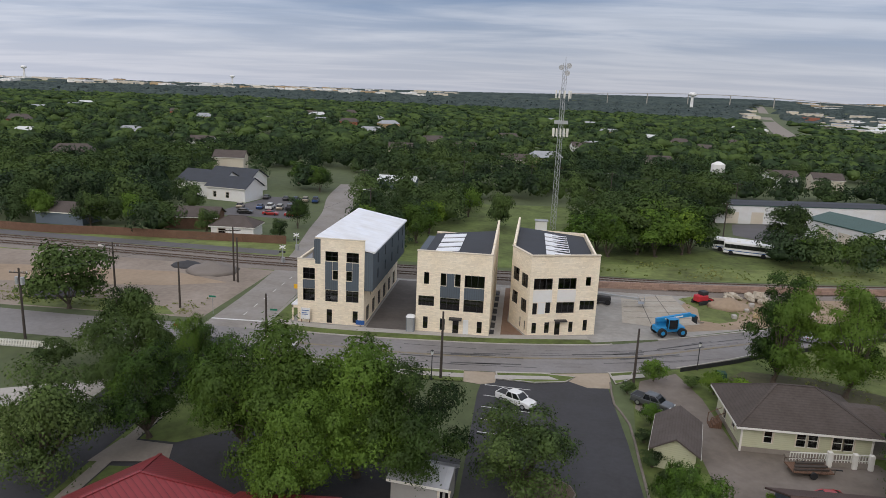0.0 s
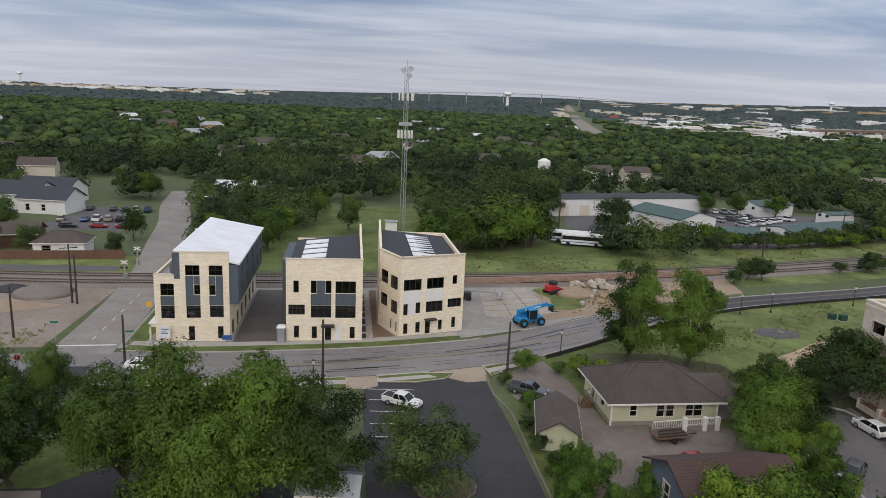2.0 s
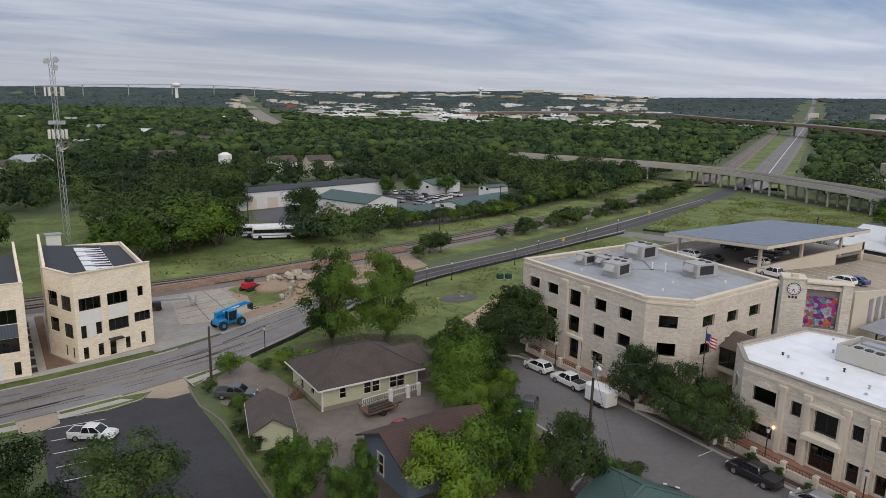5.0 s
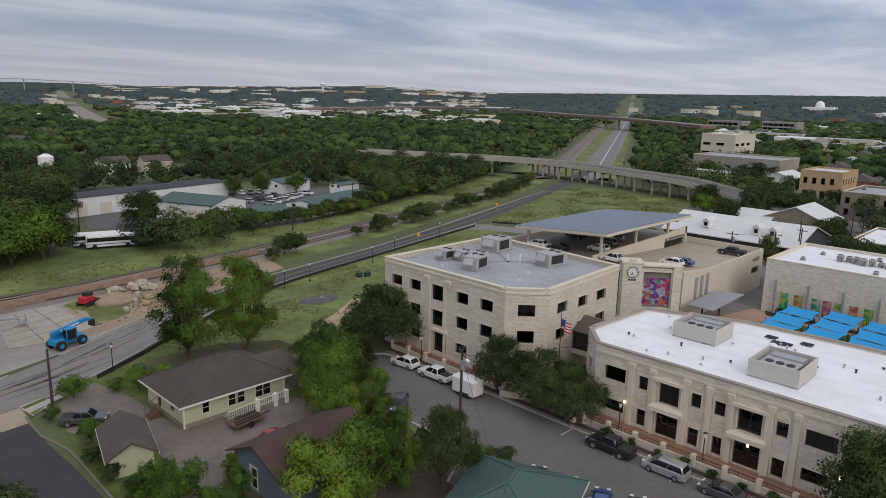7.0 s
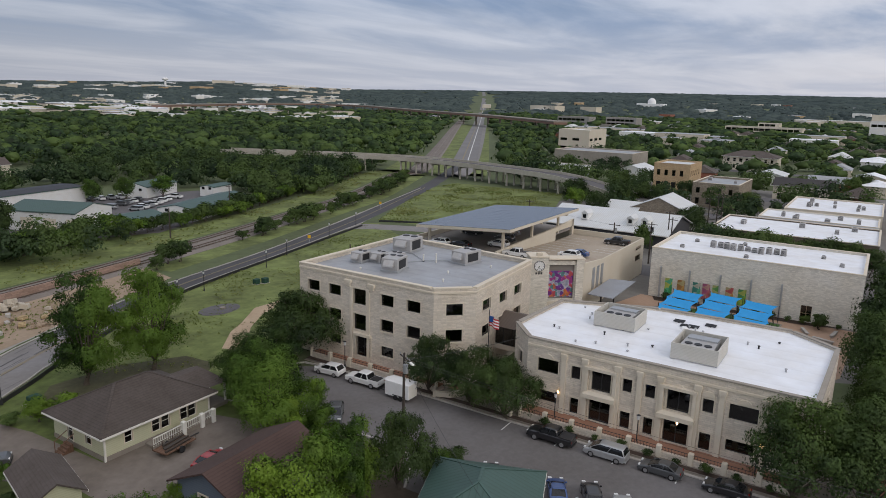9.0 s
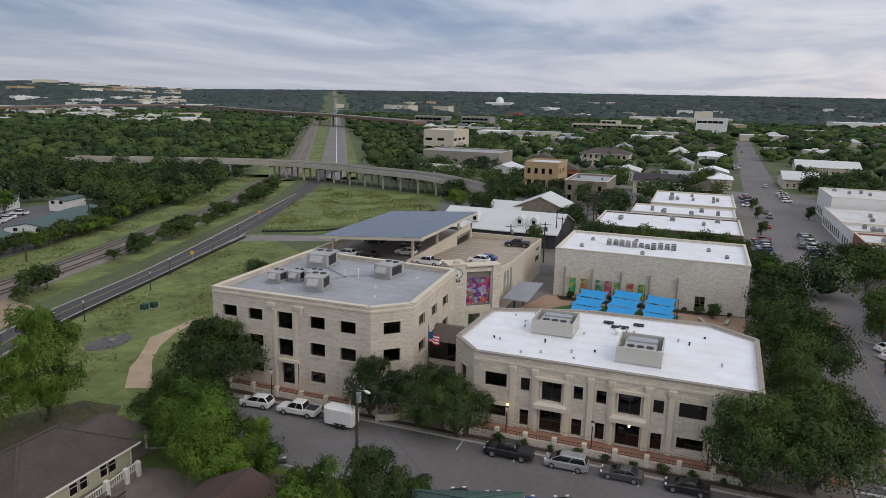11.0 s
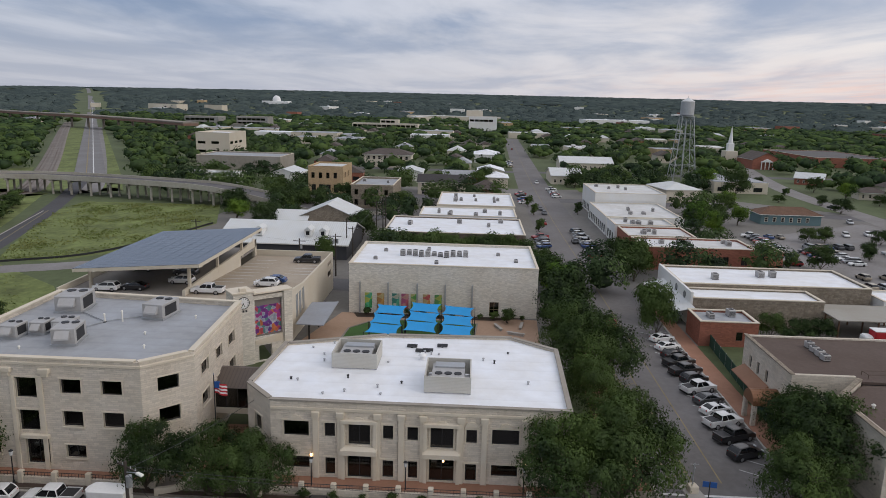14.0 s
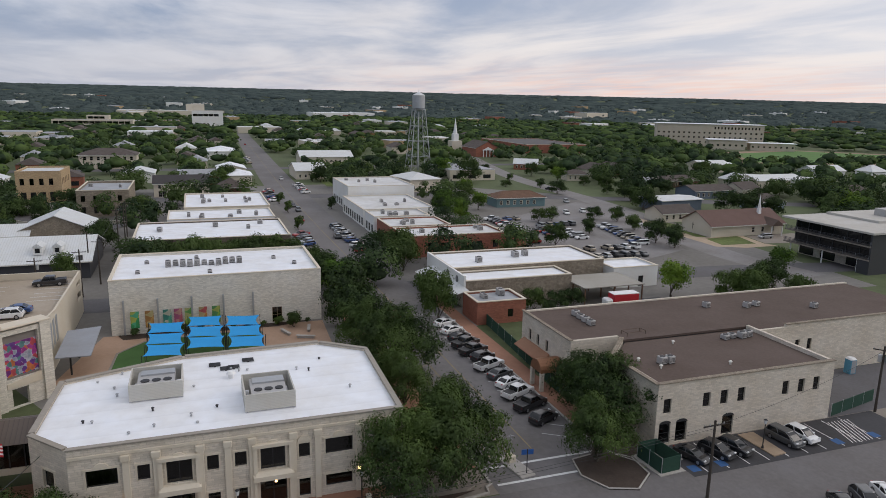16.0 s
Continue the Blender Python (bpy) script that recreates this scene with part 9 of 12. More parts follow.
def water_tower(x, y):
    """An old riveted water tower: drum with a conical cap on four braced legs."""
    ob = thing("water_tower", "old grey steel water tower on four braced legs", "water tower", (x, y, 0))
    part("drum", M().tube((0, 0, 32.6), (0, 0, 39.2), 3.3, 3.3, 24), GALV, ob)
    part("bowl", M().tube((0, 0, 31.4), (0, 0, 32.6), 1.2, 3.3, 24), GALV, ob)
    part("cap", M().tube((0, 0, 39.2), (0, 0, 41.0), 3.5, 0.3, 24).tube((0, 0, 40.9), (0, 0, 42.0), 0.15, 0.05, 8), WHITEMETAL, ob)
    part("walkway", M().tube((0, 0, 32.0), (0, 0, 32.15), 4.0, None, 24), GALV, ob)
    part("riser_pipe", M().tube((0, 0, 0), (0, 0, 31.5), 0.35, None, 12), GALV, ob)
    c0, c1 = 5.6, 2.8
    P = lambda k, z: ((c0 + (c1 - c0) * z / 31.5) * (1, -1, -1, 1)[k], (c0 + (c1 - c0) * z / 31.5) * (1, 1, -1, -1)[k], z)
    for k in range(4):
        part("leg", M().tube(P(k, 0), P(k, 32.2), 0.2, None, 8), GALV, ob)
        for i in range(4):
            z0, z1 = i * 7.8, (i + 1) * 7.8
            part("brace", M().tube(P(k, z0), P((k + 1) % 4, z1), 0.07, None, 5).tube(P((k + 1) % 4, z0), P(k, z1), 0.07, None, 5).tube(P(k, z1), P((k + 1) % 4, z1), 0.12, None, 6), GALV, ob)


water_tower(352, -87)
# the school beyond the sports field, turned a little off the town's grid
for nm, lab, at, turn, Lx, Ly, h_, wins_ in (
    ("school", "large beige four-storey school with rows of windows", (548, -440), 59, 24, 96, 20.0, row_windows(96, 2.0, 3.0, 1.5, 3.4) + row_windows(96, 1.6, 7.4, 1.5, 3.0) + row_windows(96, 1.6, 11.6, 1.5, 3.0) + row_windows(96, 1.3, 15.8, 2.2, 1.7, 52)),
    ("school_hall", "pale school hall with a white metal roof", (500, -420), 59, 20, 30, 8.0, row_windows(30, 2.0, 3.0, 1.6, 3.0)),
    ("school_wing", "beige low school wing beside the field", (478, -450), 59, 14, 36, 6.0, row_windows(36, 1.6, 2.4, 1.4, 3.0))):
    sc_ = block(nm, lab, "school", -Lx / 2, Lx / 2, -Ly / 2, Ly / 2, h_, mat("beige_school_panel", (0.50, 0.44, 0.35), 0.9, 0.1, 0.2, 1.0, 0.1), WHITEMETAL if "hall" in nm else MEMBRANE, 0.5, west=wins_)
    BLOCKS[-1] = (at[0] - 36, at[0] + 36, at[1] - 36, at[1] + 36)
    part("roof_overhang", M().box(-Lx / 2 - 1.2, Lx / 2 + 1.2, -Ly / 2 - 1.2, Ly / 2 + 1.2, h_ + 0.16, h_ + 0.6), MEMBRANE, sc_)
    sc_.matrix_basis = pose(*at, 0, 0, 0, turn - 90)

# ---- far town: scattered roofs out to the hills ----
FAR_MATS = [(WHITEWALL, MEMBRANE), (STUCCO, AGED), (STUCCO, WHITEMETAL), (STUCCO, GREYMEMB), (REDBRICK, SHINGLE), (WHITEWALL, WHITEMETAL), (STUCCO, SHINGLE), (TANBRICK, GREYMEMB)]
rf_ = random.Random(21)


FAR_REST = [[M(), M()] for _ in FAR_MATS]
far_count = [0]


def far_block(x, y, L, W, h, rz, k, pitched):
    """A building far off; those past the nearest few hundred are joined by material further down."""
    z = float(land(x, y))
    wm, rm = FAR_MATS[k]
    a, b = L / 2, W / 2
    far_count[0] += 1
    single = math.hypot(x, y) < 1500 and far_count[0] < 290
    ob = thing("far_building", ("low house" if pitched else "low commercial building") + " seen far off among trees", "building", (x, y, z), rz, "far town") if single else None
    walls = M().box(-a, a, -b, b, -1, h)
    if pitched:
        top = M().loft([[(-a - 0.4, -b - 0.4, h), (a + 0.4, -b - 0.4, h), (a + 0.4, b + 0.4, h), (-a - 0.4, b + 0.4, h)], [(-a + b * 0.4, -0.05, h + b * 0.5), (a - b * 0.4, -0.05, h + b * 0.5), (a - b * 0.4, 0.05, h + b * 0.5), (-a + b * 0.4, 0.05, h + b * 0.5)]])
    else:
        top = M().box(-a + 0.3, a - 0.3, -b + 0.3, b - 0.3, h, h + 0.25)
        if L > 30:
            top.box(-a * 0.4, -a * 0.4 + 3, -b * 0.3, -b * 0.3 + 2.4, h + 0.25, h + 1.8).box(a * 0.3, a * 0.3 + 4, b * 0.2, b * 0.2 + 3, h + 0.25, h + 1.6)
    BLOCKS.append((x - a * 0.8, x + a * 0.8, y - b * 0.8, y + b * 0.8))
    if not single:
        m4 = pose(x, y, z, 0, 0, rz)
        for src, dst in zip((walls, top), FAR_REST[k]):
            n0 = len(dst.v)
            dst.v += [tuple(m4 @ Vector(v)) for v in src.v]
            dst.f += [tuple(i + n0 for i in f) for f in src.f]
        return
    part("wall", walls, wm, ob)
    part("roof", top, rm, ob)
    if math.hypot(x, y) < 400:
        n = max(2, int(W / 6))
        for i in range(n):
            y0 = -b + (i + 0.3) * W / n
            for z0 in ([1.0] if h < 6 else [1.2, h - 3]):
                part("window", M().box(-a - 0.06, -a + 0.02, y0, y0 + W / n * 0.5, z0, z0 + 1.7), CARGLASS, ob)


for x, y, L, W, h, rz, k in ((540, 800, 50, 70, 9, 35, 0), (556, 915, 40, 58, 7, 32, 1), (556, 1160, 40, 90, 8, 25, 0), (428, 1022, 30, 50, 7, 22, 3), (474, 1140, 30, 40, 7, 23, 3), (536, 1430, 30, 40, 9, 20, 4), (470, 940, 24, 40, 7, 20, 2), (640, 1010, 30, 70, 8, 30, 3), (720, 1060, 30, 60, 8, 30, 1), (624, 196, 22, 37, 6.5, 0, 0), (600, 155, 24, 40, 8.0, 0, 3), (1294, 58, 40, 170, 9, 0, 1), (1300, 20, 24, 30, 20, 0, 1),
                             (1259, -227, 40, 115, 10, -8, 0), (1400, 640, 30, 74, 13, 20, 6), (1450, 560, 20, 42, 12, 15, 6), (1312, -777, 30, 90, 14, -30, 1), (885, -522, 24, 42, 9, -30, 5), (714, -189, 12, 20, 4.6, 0, 7), (255, -235, 14, 36, 4.4, 40, 5), (334, -265, 14, 22, 4.0, 40, 5), (264, -183, 10, 17, 4.0, 30, 6), (700, 240, 20, 50, 6, 0, 3), (720, 60, 24, 40, 7, 0, 3), (760, -40, 24, 44, 6, 0, 1), (655, 60, 20, 36, 6, 0, 0),
                             (2186, 2595, 60, 90, 17, -40, 3), (2330, 2500, 60, 130, 12, -40, 0), (2480, 2430, 60, 80, 14, -40, 0), (1760, 2500, 60, 80, 10, -35, 1), (1137, 955, 20, 55, 7, -40, 5)):
    # the larger halls and stores that stand out from the rest
    far_block(x, y, L, W, h, -rz, k, False)
GREYPANEL = mat("grey_concrete_panel", (0.27, 0.26, 0.24), 0.9, 0.15, 0.1, 1.0, 0.1)
for nm, lab, x0, x1, y0, y1, h, wm, rows in (("office_slab", "far dark-windowed office on a grey base", 796, 820, 314, 354, 13.5, GREYPANEL, (4.5, 9.0)), ("office_slab", "far dark-windowed office on a grey base", 834, 858, 268, 306, 13.5, GREYPANEL, (4.5, 9.0)), ("podium", "long grey concrete podium between offices", 826, 840, 220, 360, 5.0, GREYPANEL, ()),
                                             ("long_office", "long low beige office with window bands", 825, 850, 86, 164, 9.5, STUCCO, (1.5, 5.6)), ("office_tower", "beige office tower with window bands", 850, 870, 112, 134, 13.5, STUCCO, (2.0, 6.0, 10.0)), ("white_tower_block", "far white and tan plant block", 850, 874, -8, 26, 20.0, WHITEWALL, (14.0,))):
    block(nm, lab, "building", x0, x1, y0, y1, h, wm, GREYMEMB, 0.4, west=sum((row_windows(y1 - y0, 5.2, z, 2.6, 0.5) for z in rows), []))
for k in range(84):
    # main-street quarter and the east
    for _ in range(20):
        x, y = rf_.uniform(300, 1000), rf_.uniform(-420, 300)
        if all(not (b0 - 9 < x < b1 + 9 and c0 - 9 < y < c1 + 9) for b0, b1, c0, c1 in BLOCKS) and abs(y + 6 + x * 0.018) > 16 and y < x * 0.55 - 40 and math.degrees(math.atan2(x, y)) < 146 and not (400 < x < 540 and -215 < y < -120) and not (y < -270):
            break
    else:
        continue
    big = rf_.random() < 0.25
    far_block(x, y, rf_.uniform(16, 34) if big else rf_.uniform(11, 18), rf_.uniform(14, 28) if big else rf_.uniform(9, 13), rf_.uniform(4.5, 7.5) if big else rf_.uniform(3.4, 5.0), rf_.uniform(-8, 8), rf_.choice((1, 3, 3, 7)) if big else rf_.choice((3, 4, 6, 6, 4, 2)), not big)
for k in range(120):
    # the commercial strip in the north-east
    b, r = radians(rf_.uniform(16, 49)), 830 + 1150 * rf_.random() ** 1.2
    if abs(r * math.sin(b) - (284 + (r * math.cos(b) - 785) * 0.297)) < 46:
        continue
    far_block(r * math.sin(b), r * math.cos(b), rf_.uniform(20, 52), rf_.uniform(16, 34), rf_.uniform(4.5, 8), rf_.uniform(-20, 20), rf_.choice((0, 1, 3, 3, 0, 5, 2, 6)), False)
for k in range(34):
    b, r = radians(rf_.uniform(-42, 20)), rf_.uniform(240, 800)
    far_block(r * math.sin(b), r * math.cos(b), rf_.uniform(10, 16), rf_.uniform(8, 11), rf_.uniform(3.5, 5.5), rf_.uniform(-40, 40), rf_.choice((3, 4, 6, 6, 7, 2)), True)
for k in range(60):
    b, r = radians(rf_.uniform(55, 140)), rf_.uniform(900, 2300)
    far_block(r * math.sin(b), r * math.cos(b), rf_.uniform(20, 56), rf_.uniform(16, 36), rf_.uniform(5, 9), rf_.uniform(-30, 30), rf_.choice((0, 1, 3, 4, 5, 7)), False)
for k in range(150):
    b, r = radians(rf_.uniform(-42, -6)), rf_.uniform(2300, 3900)
    far_block(r * math.sin(b), r * math.cos(b), rf_.uniform(24, 76), rf_.uniform(20, 44), rf_.uniform(6, 12), rf_.uniform(-20, 20), rf_.choice((0, 0, 1, 3, 5, 7)), False)
for k in range(60):
    b, r = radians(rf_.uniform(20, 50)), rf_.uniform(2300, 3900)
    far_block(r * math.sin(b), r * math.cos(b), rf_.uniform(24, 76), rf_.uniform(20, 44), rf_.uniform(6, 12), rf_.uniform(-20, 20), rf_.choice((0, 0, 1, 3, 5, 7)), False)
dm = thing("domed_hall", "far white domed hall on a hill", "hall", (1780, 525, float(land(1780, 525))))
part("hall", M().cham(-16, 16, -34, 34, -2, 10, 1), WHITEPAINT, dm)
part("dome", M().loft([[(math.cos(6.283 * i / 20) * r, math.sin(6.283 * i / 20) * r, z) for i in range(20)] for r, z in ((10, 10), (10, 14), (9, 18), (6.4, 21.4), (2.8, 23.4), (0.3, 24))]), WHITEPAINT, dm)
for b, r, h in ((12.3, 2050, 40), (35.9, 2950, 34), (-37.4, 3300, 52), (-23.5, 3500, 46)):
    x, y = r * math.sin(radians(b)), r * math.cos(radians(b))
    wt = thing("far_water_tower", "far white globe water tower", "water tower", (x, y, float(land(x, y))))
    part("stem", M().tube((0, 0, 0), (0, 0, h - 7), 4.5, 3.4, 12), WHITEPAINT, wt)
    part("tank", M().loft([[(math.cos(6.283 * i / 16) * rr, math.sin(6.283 * i / 16) * rr, h + zz) for i in range(16)] for rr, zz in ((3.4, -8), (10, -5), (12, -2), (11, 1.5), (6, 4), (0.5, 4.6))]), WHITEPAINT, wt)

far_rest = thing("distant_town", "pale roofs and walls of a town on the far hills", "town", (0, 0, 0), 0.0, "", "stuff")
for (wm, rm), (mw, mr) in zip(FAR_MATS, FAR_REST):
    if mw.v:
        tagged(part("wall", mw, wm, far_rest), kind="stuff")
        tagged(part("roof", mr, rm, far_rest), kind="stuff")

# ---- vehicles ----
PAINTS = {k: paint("car_paint_" + k, c, 0.3, mt, 0.6) for k, c, mt in (("white", (0.72, 0.72, 0.71), 0.0), ("black", (0.012, 0.012, 0.014), 0.0), ("silver", (0.42, 0.43, 0.44), 0.5), ("grey", (0.09, 0.095, 0.10), 0.4), ("red", (0.30, 0.015, 0.015), 0.0), ("blue", (0.03, 0.07, 0.20), 0.3), ("sand", (0.36, 0.31, 0.24), 0.3))}
# side outlines: (length, width, body outline, cabin foot, cabin roof, belt height, roof height)
SHAPES = {
    "sedan": (4.6, 1.80, [(-2.3, 0.38), (-2.3, 0.74), (-2.18, 0.95), (-1.5, 1.0), (0.9, 0.94), (1.75, 0.84), (2.18, 0.68), (2.3, 0.45), (2.2, 0.22), (-2.15, 0.24)], (-1.85, 1.25), (-0.95, 0.15), 0.94, 1.42),
    "suv": (4.5, 1.84, [(-2.25, 0.42), (-2.25, 0.88), (-2.16, 1.05), (-1.5, 1.08), (0.95, 1.02), (1.75, 0.94), (2.14, 0.78), (2.25, 0.46), (2.1, 0.26), (-2.1, 0.28)], (-2.12, 1.35), (-1.55, 0.25), 1.02, 1.64),
    "van": (4.9, 1.92, [(-2.45, 0.42), (-2.45, 0.92), (-2.4, 1.06), (-1.5, 1.08), (1.3, 1.02), (2.05, 0.88), (2.38, 0.7), (2.45, 0.42), (2.25, 0.24), (-2.25, 0.26)], (-2.36, 1.85), (-2.05, 0.65), 1.02, 1.72),
    "pickup": (5.7, 1.95, [(-2.85, 0.55), (-2.84, 1.06), (-2.82, 1.13), (-1.2, 1.14), (1.3, 1.14), (2.35, 1.08), (2.76, 0.92), (2.85, 0.55), (2.7, 0.38), (-2.7, 0.40)], (-1.15, 1.5), (-0.9, 0.62), 1.12, 1.86),
}
CARMESH = {}


def rounded(x0, x1, hw, c, z):
    """A rectangle at height z with its corners cut off."""
    return [(x0 + c, -hw, z), (x1 - c, -hw * 0.97, z), (x1, -hw + c * 1.6, z), (x1, hw - c * 1.6, z), (x1 - c, hw * 0.97, z), (x0 + c, hw, z), (x0, hw - c, z), (x0, -hw + c, z)]


def car_meshes(shape):
    """The meshes of one car: a body rounded over its shoulders, a raked glass cabin under a curved roof, black discs
    for the dark of the wheel wells, wheels and lamps.
    """
    L, W, prof, foot, roof, zb, zr = SHAPES[shape]
    hw = W / 2
    rings = []
    for y, s, dz in ((-hw, 0.93, 0.10), (-hw + 0.03, 0.965, 0.045), (-hw + 0.14, 0.99, 0.0), (0, 1.0, -0.025), (hw - 0.14, 0.99, 0.0), (hw - 0.03, 0.965, 0.045), (hw, 0.93, 0.10)):
        rings.append([(x * s, y, z - (dz if z > 0.5 else -0.4 * max(dz, 0))) for x, z in prof])
    body = M().loft(rings)
    if shape == "pickup":
        body.box(-2.80, -1.2, -hw + 0.03, -hw + 0.13, 1.06, 1.24).box(-2.80, -1.2, hw - 0.13, hw - 0.03, 1.06, 1.24).box(-2.81, -2.71, -hw + 0.1, hw - 0.1, 1.06, 1.24)
    f0, f1, r0, r1 = foot[0], foot[1], roof[0], roof[1]
    zm = zb + (zr - zb) * 0.6
    cab = M().loft([rounded(f0, f1, hw - 0.08, 0.10, zb - 0.04), rounded(f0 + (r0 - f0) * 0.55, f1 + (r1 - f1) * 0.6, hw - 0.15, 0.12, zm), rounded(r0, r1, hw - 0.24, 0.14, zr - 0.06)])
    top = M().loft([rounded(r0 - 0.05, r1 + 0.06, hw - 0.22, 0.15, zr - 0.085), rounded(r0, r1, hw - 0.26, 0.16, zr - 0.02), rounded(r0 + 0.18, r1 - 0.2, hw - 0.42, 0.16, zr + 0.015)])
    pil = []
    for sy in (-1, 1):
        for fx, rx, wd in ((f0 + 0.06, r0 + 0.05, 0.16 if shape != "pickup" else 0.1), (f1 - 0.08, r1 - 0.1, 0.075), ((f0 + f1) / 2 - 0.1, (r0 + r1) / 2 - 0.1, 0.08)):
            mx_ = fx + (rx - fx) * 0.58
            pil.append(M().beam((fx, sy * (hw - 0.085), zb - 0.03), (mx_, sy * (hw - 0.145), zm), wd, 0.05).beam((mx_, sy * (hw - 0.145), zm), (rx, sy * (hw - 0.235), zr - 0.05), wd, 0.05))
    out = {"body": body, "cabin": cab, "roof": top}
    out.update({f"pillar{i}": p for i, p in enumerate(pil)})
    wr = 0.39 if shape == "pickup" else 0.34
    out["wheel"] = M().tube((0, -0.11, 0), (0, 0.11, 0), wr, None, 16)
    out["rim"] = M().tube((0, -0.125, 0), (0, 0.125, 0), wr * 0.66, None, 10)
    # flat black disc behind the wheel, painting the shade of an open well
    out["arch"] = M().tube((0, -0.02, 0), (0, 0.02, 0), wr + 0.07, None, 14)
    out["headlight"] = M().cham(L / 2 - 0.26, L / 2 - 0.07, -0.2, 0.2, 0.64, 0.78, 0.03)
    out["tail_light"] = M().box(-L / 2 + 0.03, -L / 2 + 0.14, -0.12, 0.10, 0.74, 0.95)
    out["mirror"] = M().cham(-0.09, 0.09, -0.1, 0.1, 0, 0.14, 0.03)
    out["bumper"] = M().cham(-0.07, 0.03, -hw * 0.86, hw * 0.86, 0.3, 0.5, 0.03)
    if shape == "pickup":
        out["bed"] = M().box(-2.71, -1.22, -hw + 0.13, hw - 0.13, 1.19, 1.20)
    return out


def car(shape, colour, x, y, rz, z=0.04, far=False, group="parked cars", state="with dark windows parked at the kerb", size=0.86):
    L, W, prof, foot, roof, zb, zr = SHAPES[shape]
    nm = {"sedan": "car", "suv": "suv", "van": "minivan", "pickup": "pickup_truck"}[shape]
    ob = thing(nm, f"{colour} {nm.replace('_', ' ')} {state}", "car", (x, y, z), rz, group)
    ob.scale = (size, size, size)
    if (shape, colour) not in CARMESH:
        mm = car_meshes(shape)
        mats = {"body": PAINTS[colour], "roof": PAINTS[colour], "cabin": CARGLASS, "wheel": TYRE, "rim": RIM, "headlight": HEADLAMP, "tail_light": TAILLAMP, "arch": BLACK, "mirror": PAINTS[colour], "pillar": PAINTS[colour], "bumper": BLACK if shape in ("pickup", "suv") else PAINTS[colour], "bed": BLACK}
        CARMESH[shape, colour] = {k: mesh_of(k, v, mats[k.rstrip("012345")], k in ("wheel",)) for k, v in mm.items()}
    me = CARMESH[shape, colour]
    for k in ("body", "cabin", "roof"):
        part(k, me[k], None, ob)
    if "bed" in me:
        part("bed", me["bed"], None, ob)
    wb, wr, hw = L * 0.3, 0.39 if shape == "pickup" else 0.34, W / 2
    for sx_ in (-1, 1):
        for sy_ in (-1, 1):
            if not far:
                part("wheel_arch", me["arch"], None, ob).location = (sx_ * wb, sy_ * (hw - 0.025), wr + 0.02)
            w = part("wheel", me["wheel"], None, ob)
            w.location = (sx_ * wb, sy_ * (hw - 0.09), wr)
            if not far:
                part("rim", me["rim"], None, w)
    if not far:
        for i in range(6):
            part("pillar", me[f"pillar{i}"], None, ob)
        for sy_ in (-1, 1):
            for k, px, pz in (("headlight", 0, 0.04 if shape == "sedan" else 0.18), ("tail_light", 0, 0)):
                o = part(k, me[k], None, ob)
                o.location = (px, sy_ * (hw - 0.3), pz)
            o = part("mirror", me["mirror"], None, ob)
            o.location = (foot[1] - 0.35, sy_ * (hw + 0.06), zb + 0.02)
        for sx_ in (-1, 1):
            o = part("bumper", me["bumper"], None, ob)
            o.location = (sx_ * (L / 2 - 0.02), 0, 0)
    return ob


# on the stone offices' street
for row in (("suv", "white", 49.4, 60.2, 95), ("pickup", "white", 49.5, 54.8, 92), ("pickup", "black", 49.5, 30.9, 90), ("van", "silver", 49.6, 25.2, 90), ("sedan", "grey", 49.6, 20.0, 90), ("sedan", "black", 49.6, 14.2, 90), ("suv", "grey", 40.7, 51.7, 216),
            ("sedan", "black", 39.6, 32.4, 28), ("sedan", "grey", 40.2, 29.4, 28), ("sedan", "blue", 40.6, 26.4, 28), ("suv", "black", 41.6, 23.6, 28), ("sedan", "silver", 41.4, 20.6, 28)):
    car(*row)
# angled row on the main street
kinds_ = [("sedan", "white"), ("sedan", "white"), ("sedan", "black"), ("pickup", "black"), ("pickup", "black"), ("suv", "black"), ("pickup", "white"), ("sedan", "grey"), ("sedan", "white"), ("pickup", "white"), ("pickup", "black"), ("suv", "black")]
for (s_, c_), (x, y) in zip(kinds_, ((100.4, -12.4), (96.6, -12.3), (93.2, -12.3), (90.0, -12.1), (86.8, -12.1), (83.9, -12.4), (80.7, -12.0), (77.4, -12.2), (74.4, -12.1), (71.0, -11.8), (67.4, -11.8), (63.6, -11.6))):
    car(s_, c_, x, y, -66, group="angled row on the main street", state="parked at an angle to the kerb")
for s_, c_, x, y, rz, lab in (("suv", "red", 107.0, -5.6, 0, ""), ("suv", "grey", 148, -5.4, 0, ""), ("sedan", "red", 206, -4.0, 0, ""), ("suv", "grey", 226, -6.0, 180, ""), ("sedan", "red", 560, -12, 0, "")):
    car(s_, c_, x, y, rz, far=x > 140, group="cars on the main street", state="standing on the main street")
rc_ = random.Random(5)
COLS = ["white", "black", "silver", "grey", "white", "red", "blue", "sand", "grey", "black"]


def car_rank(n, x0, y0, dx, dy, rz, group, skip=0.12, kinds=("sedan", "suv", "suv", "pickup", "van", "sedan"), paints=None):
    for i in range(n):
        if rc_.random() > skip:
            car(rc_.choice(kinds), rc_.choice(paints or COLS), x0 + dx * i, y0 + dy * i, rz + rc_.uniform(-2, 2), far=True, group=group, state="parked in a ranked row")


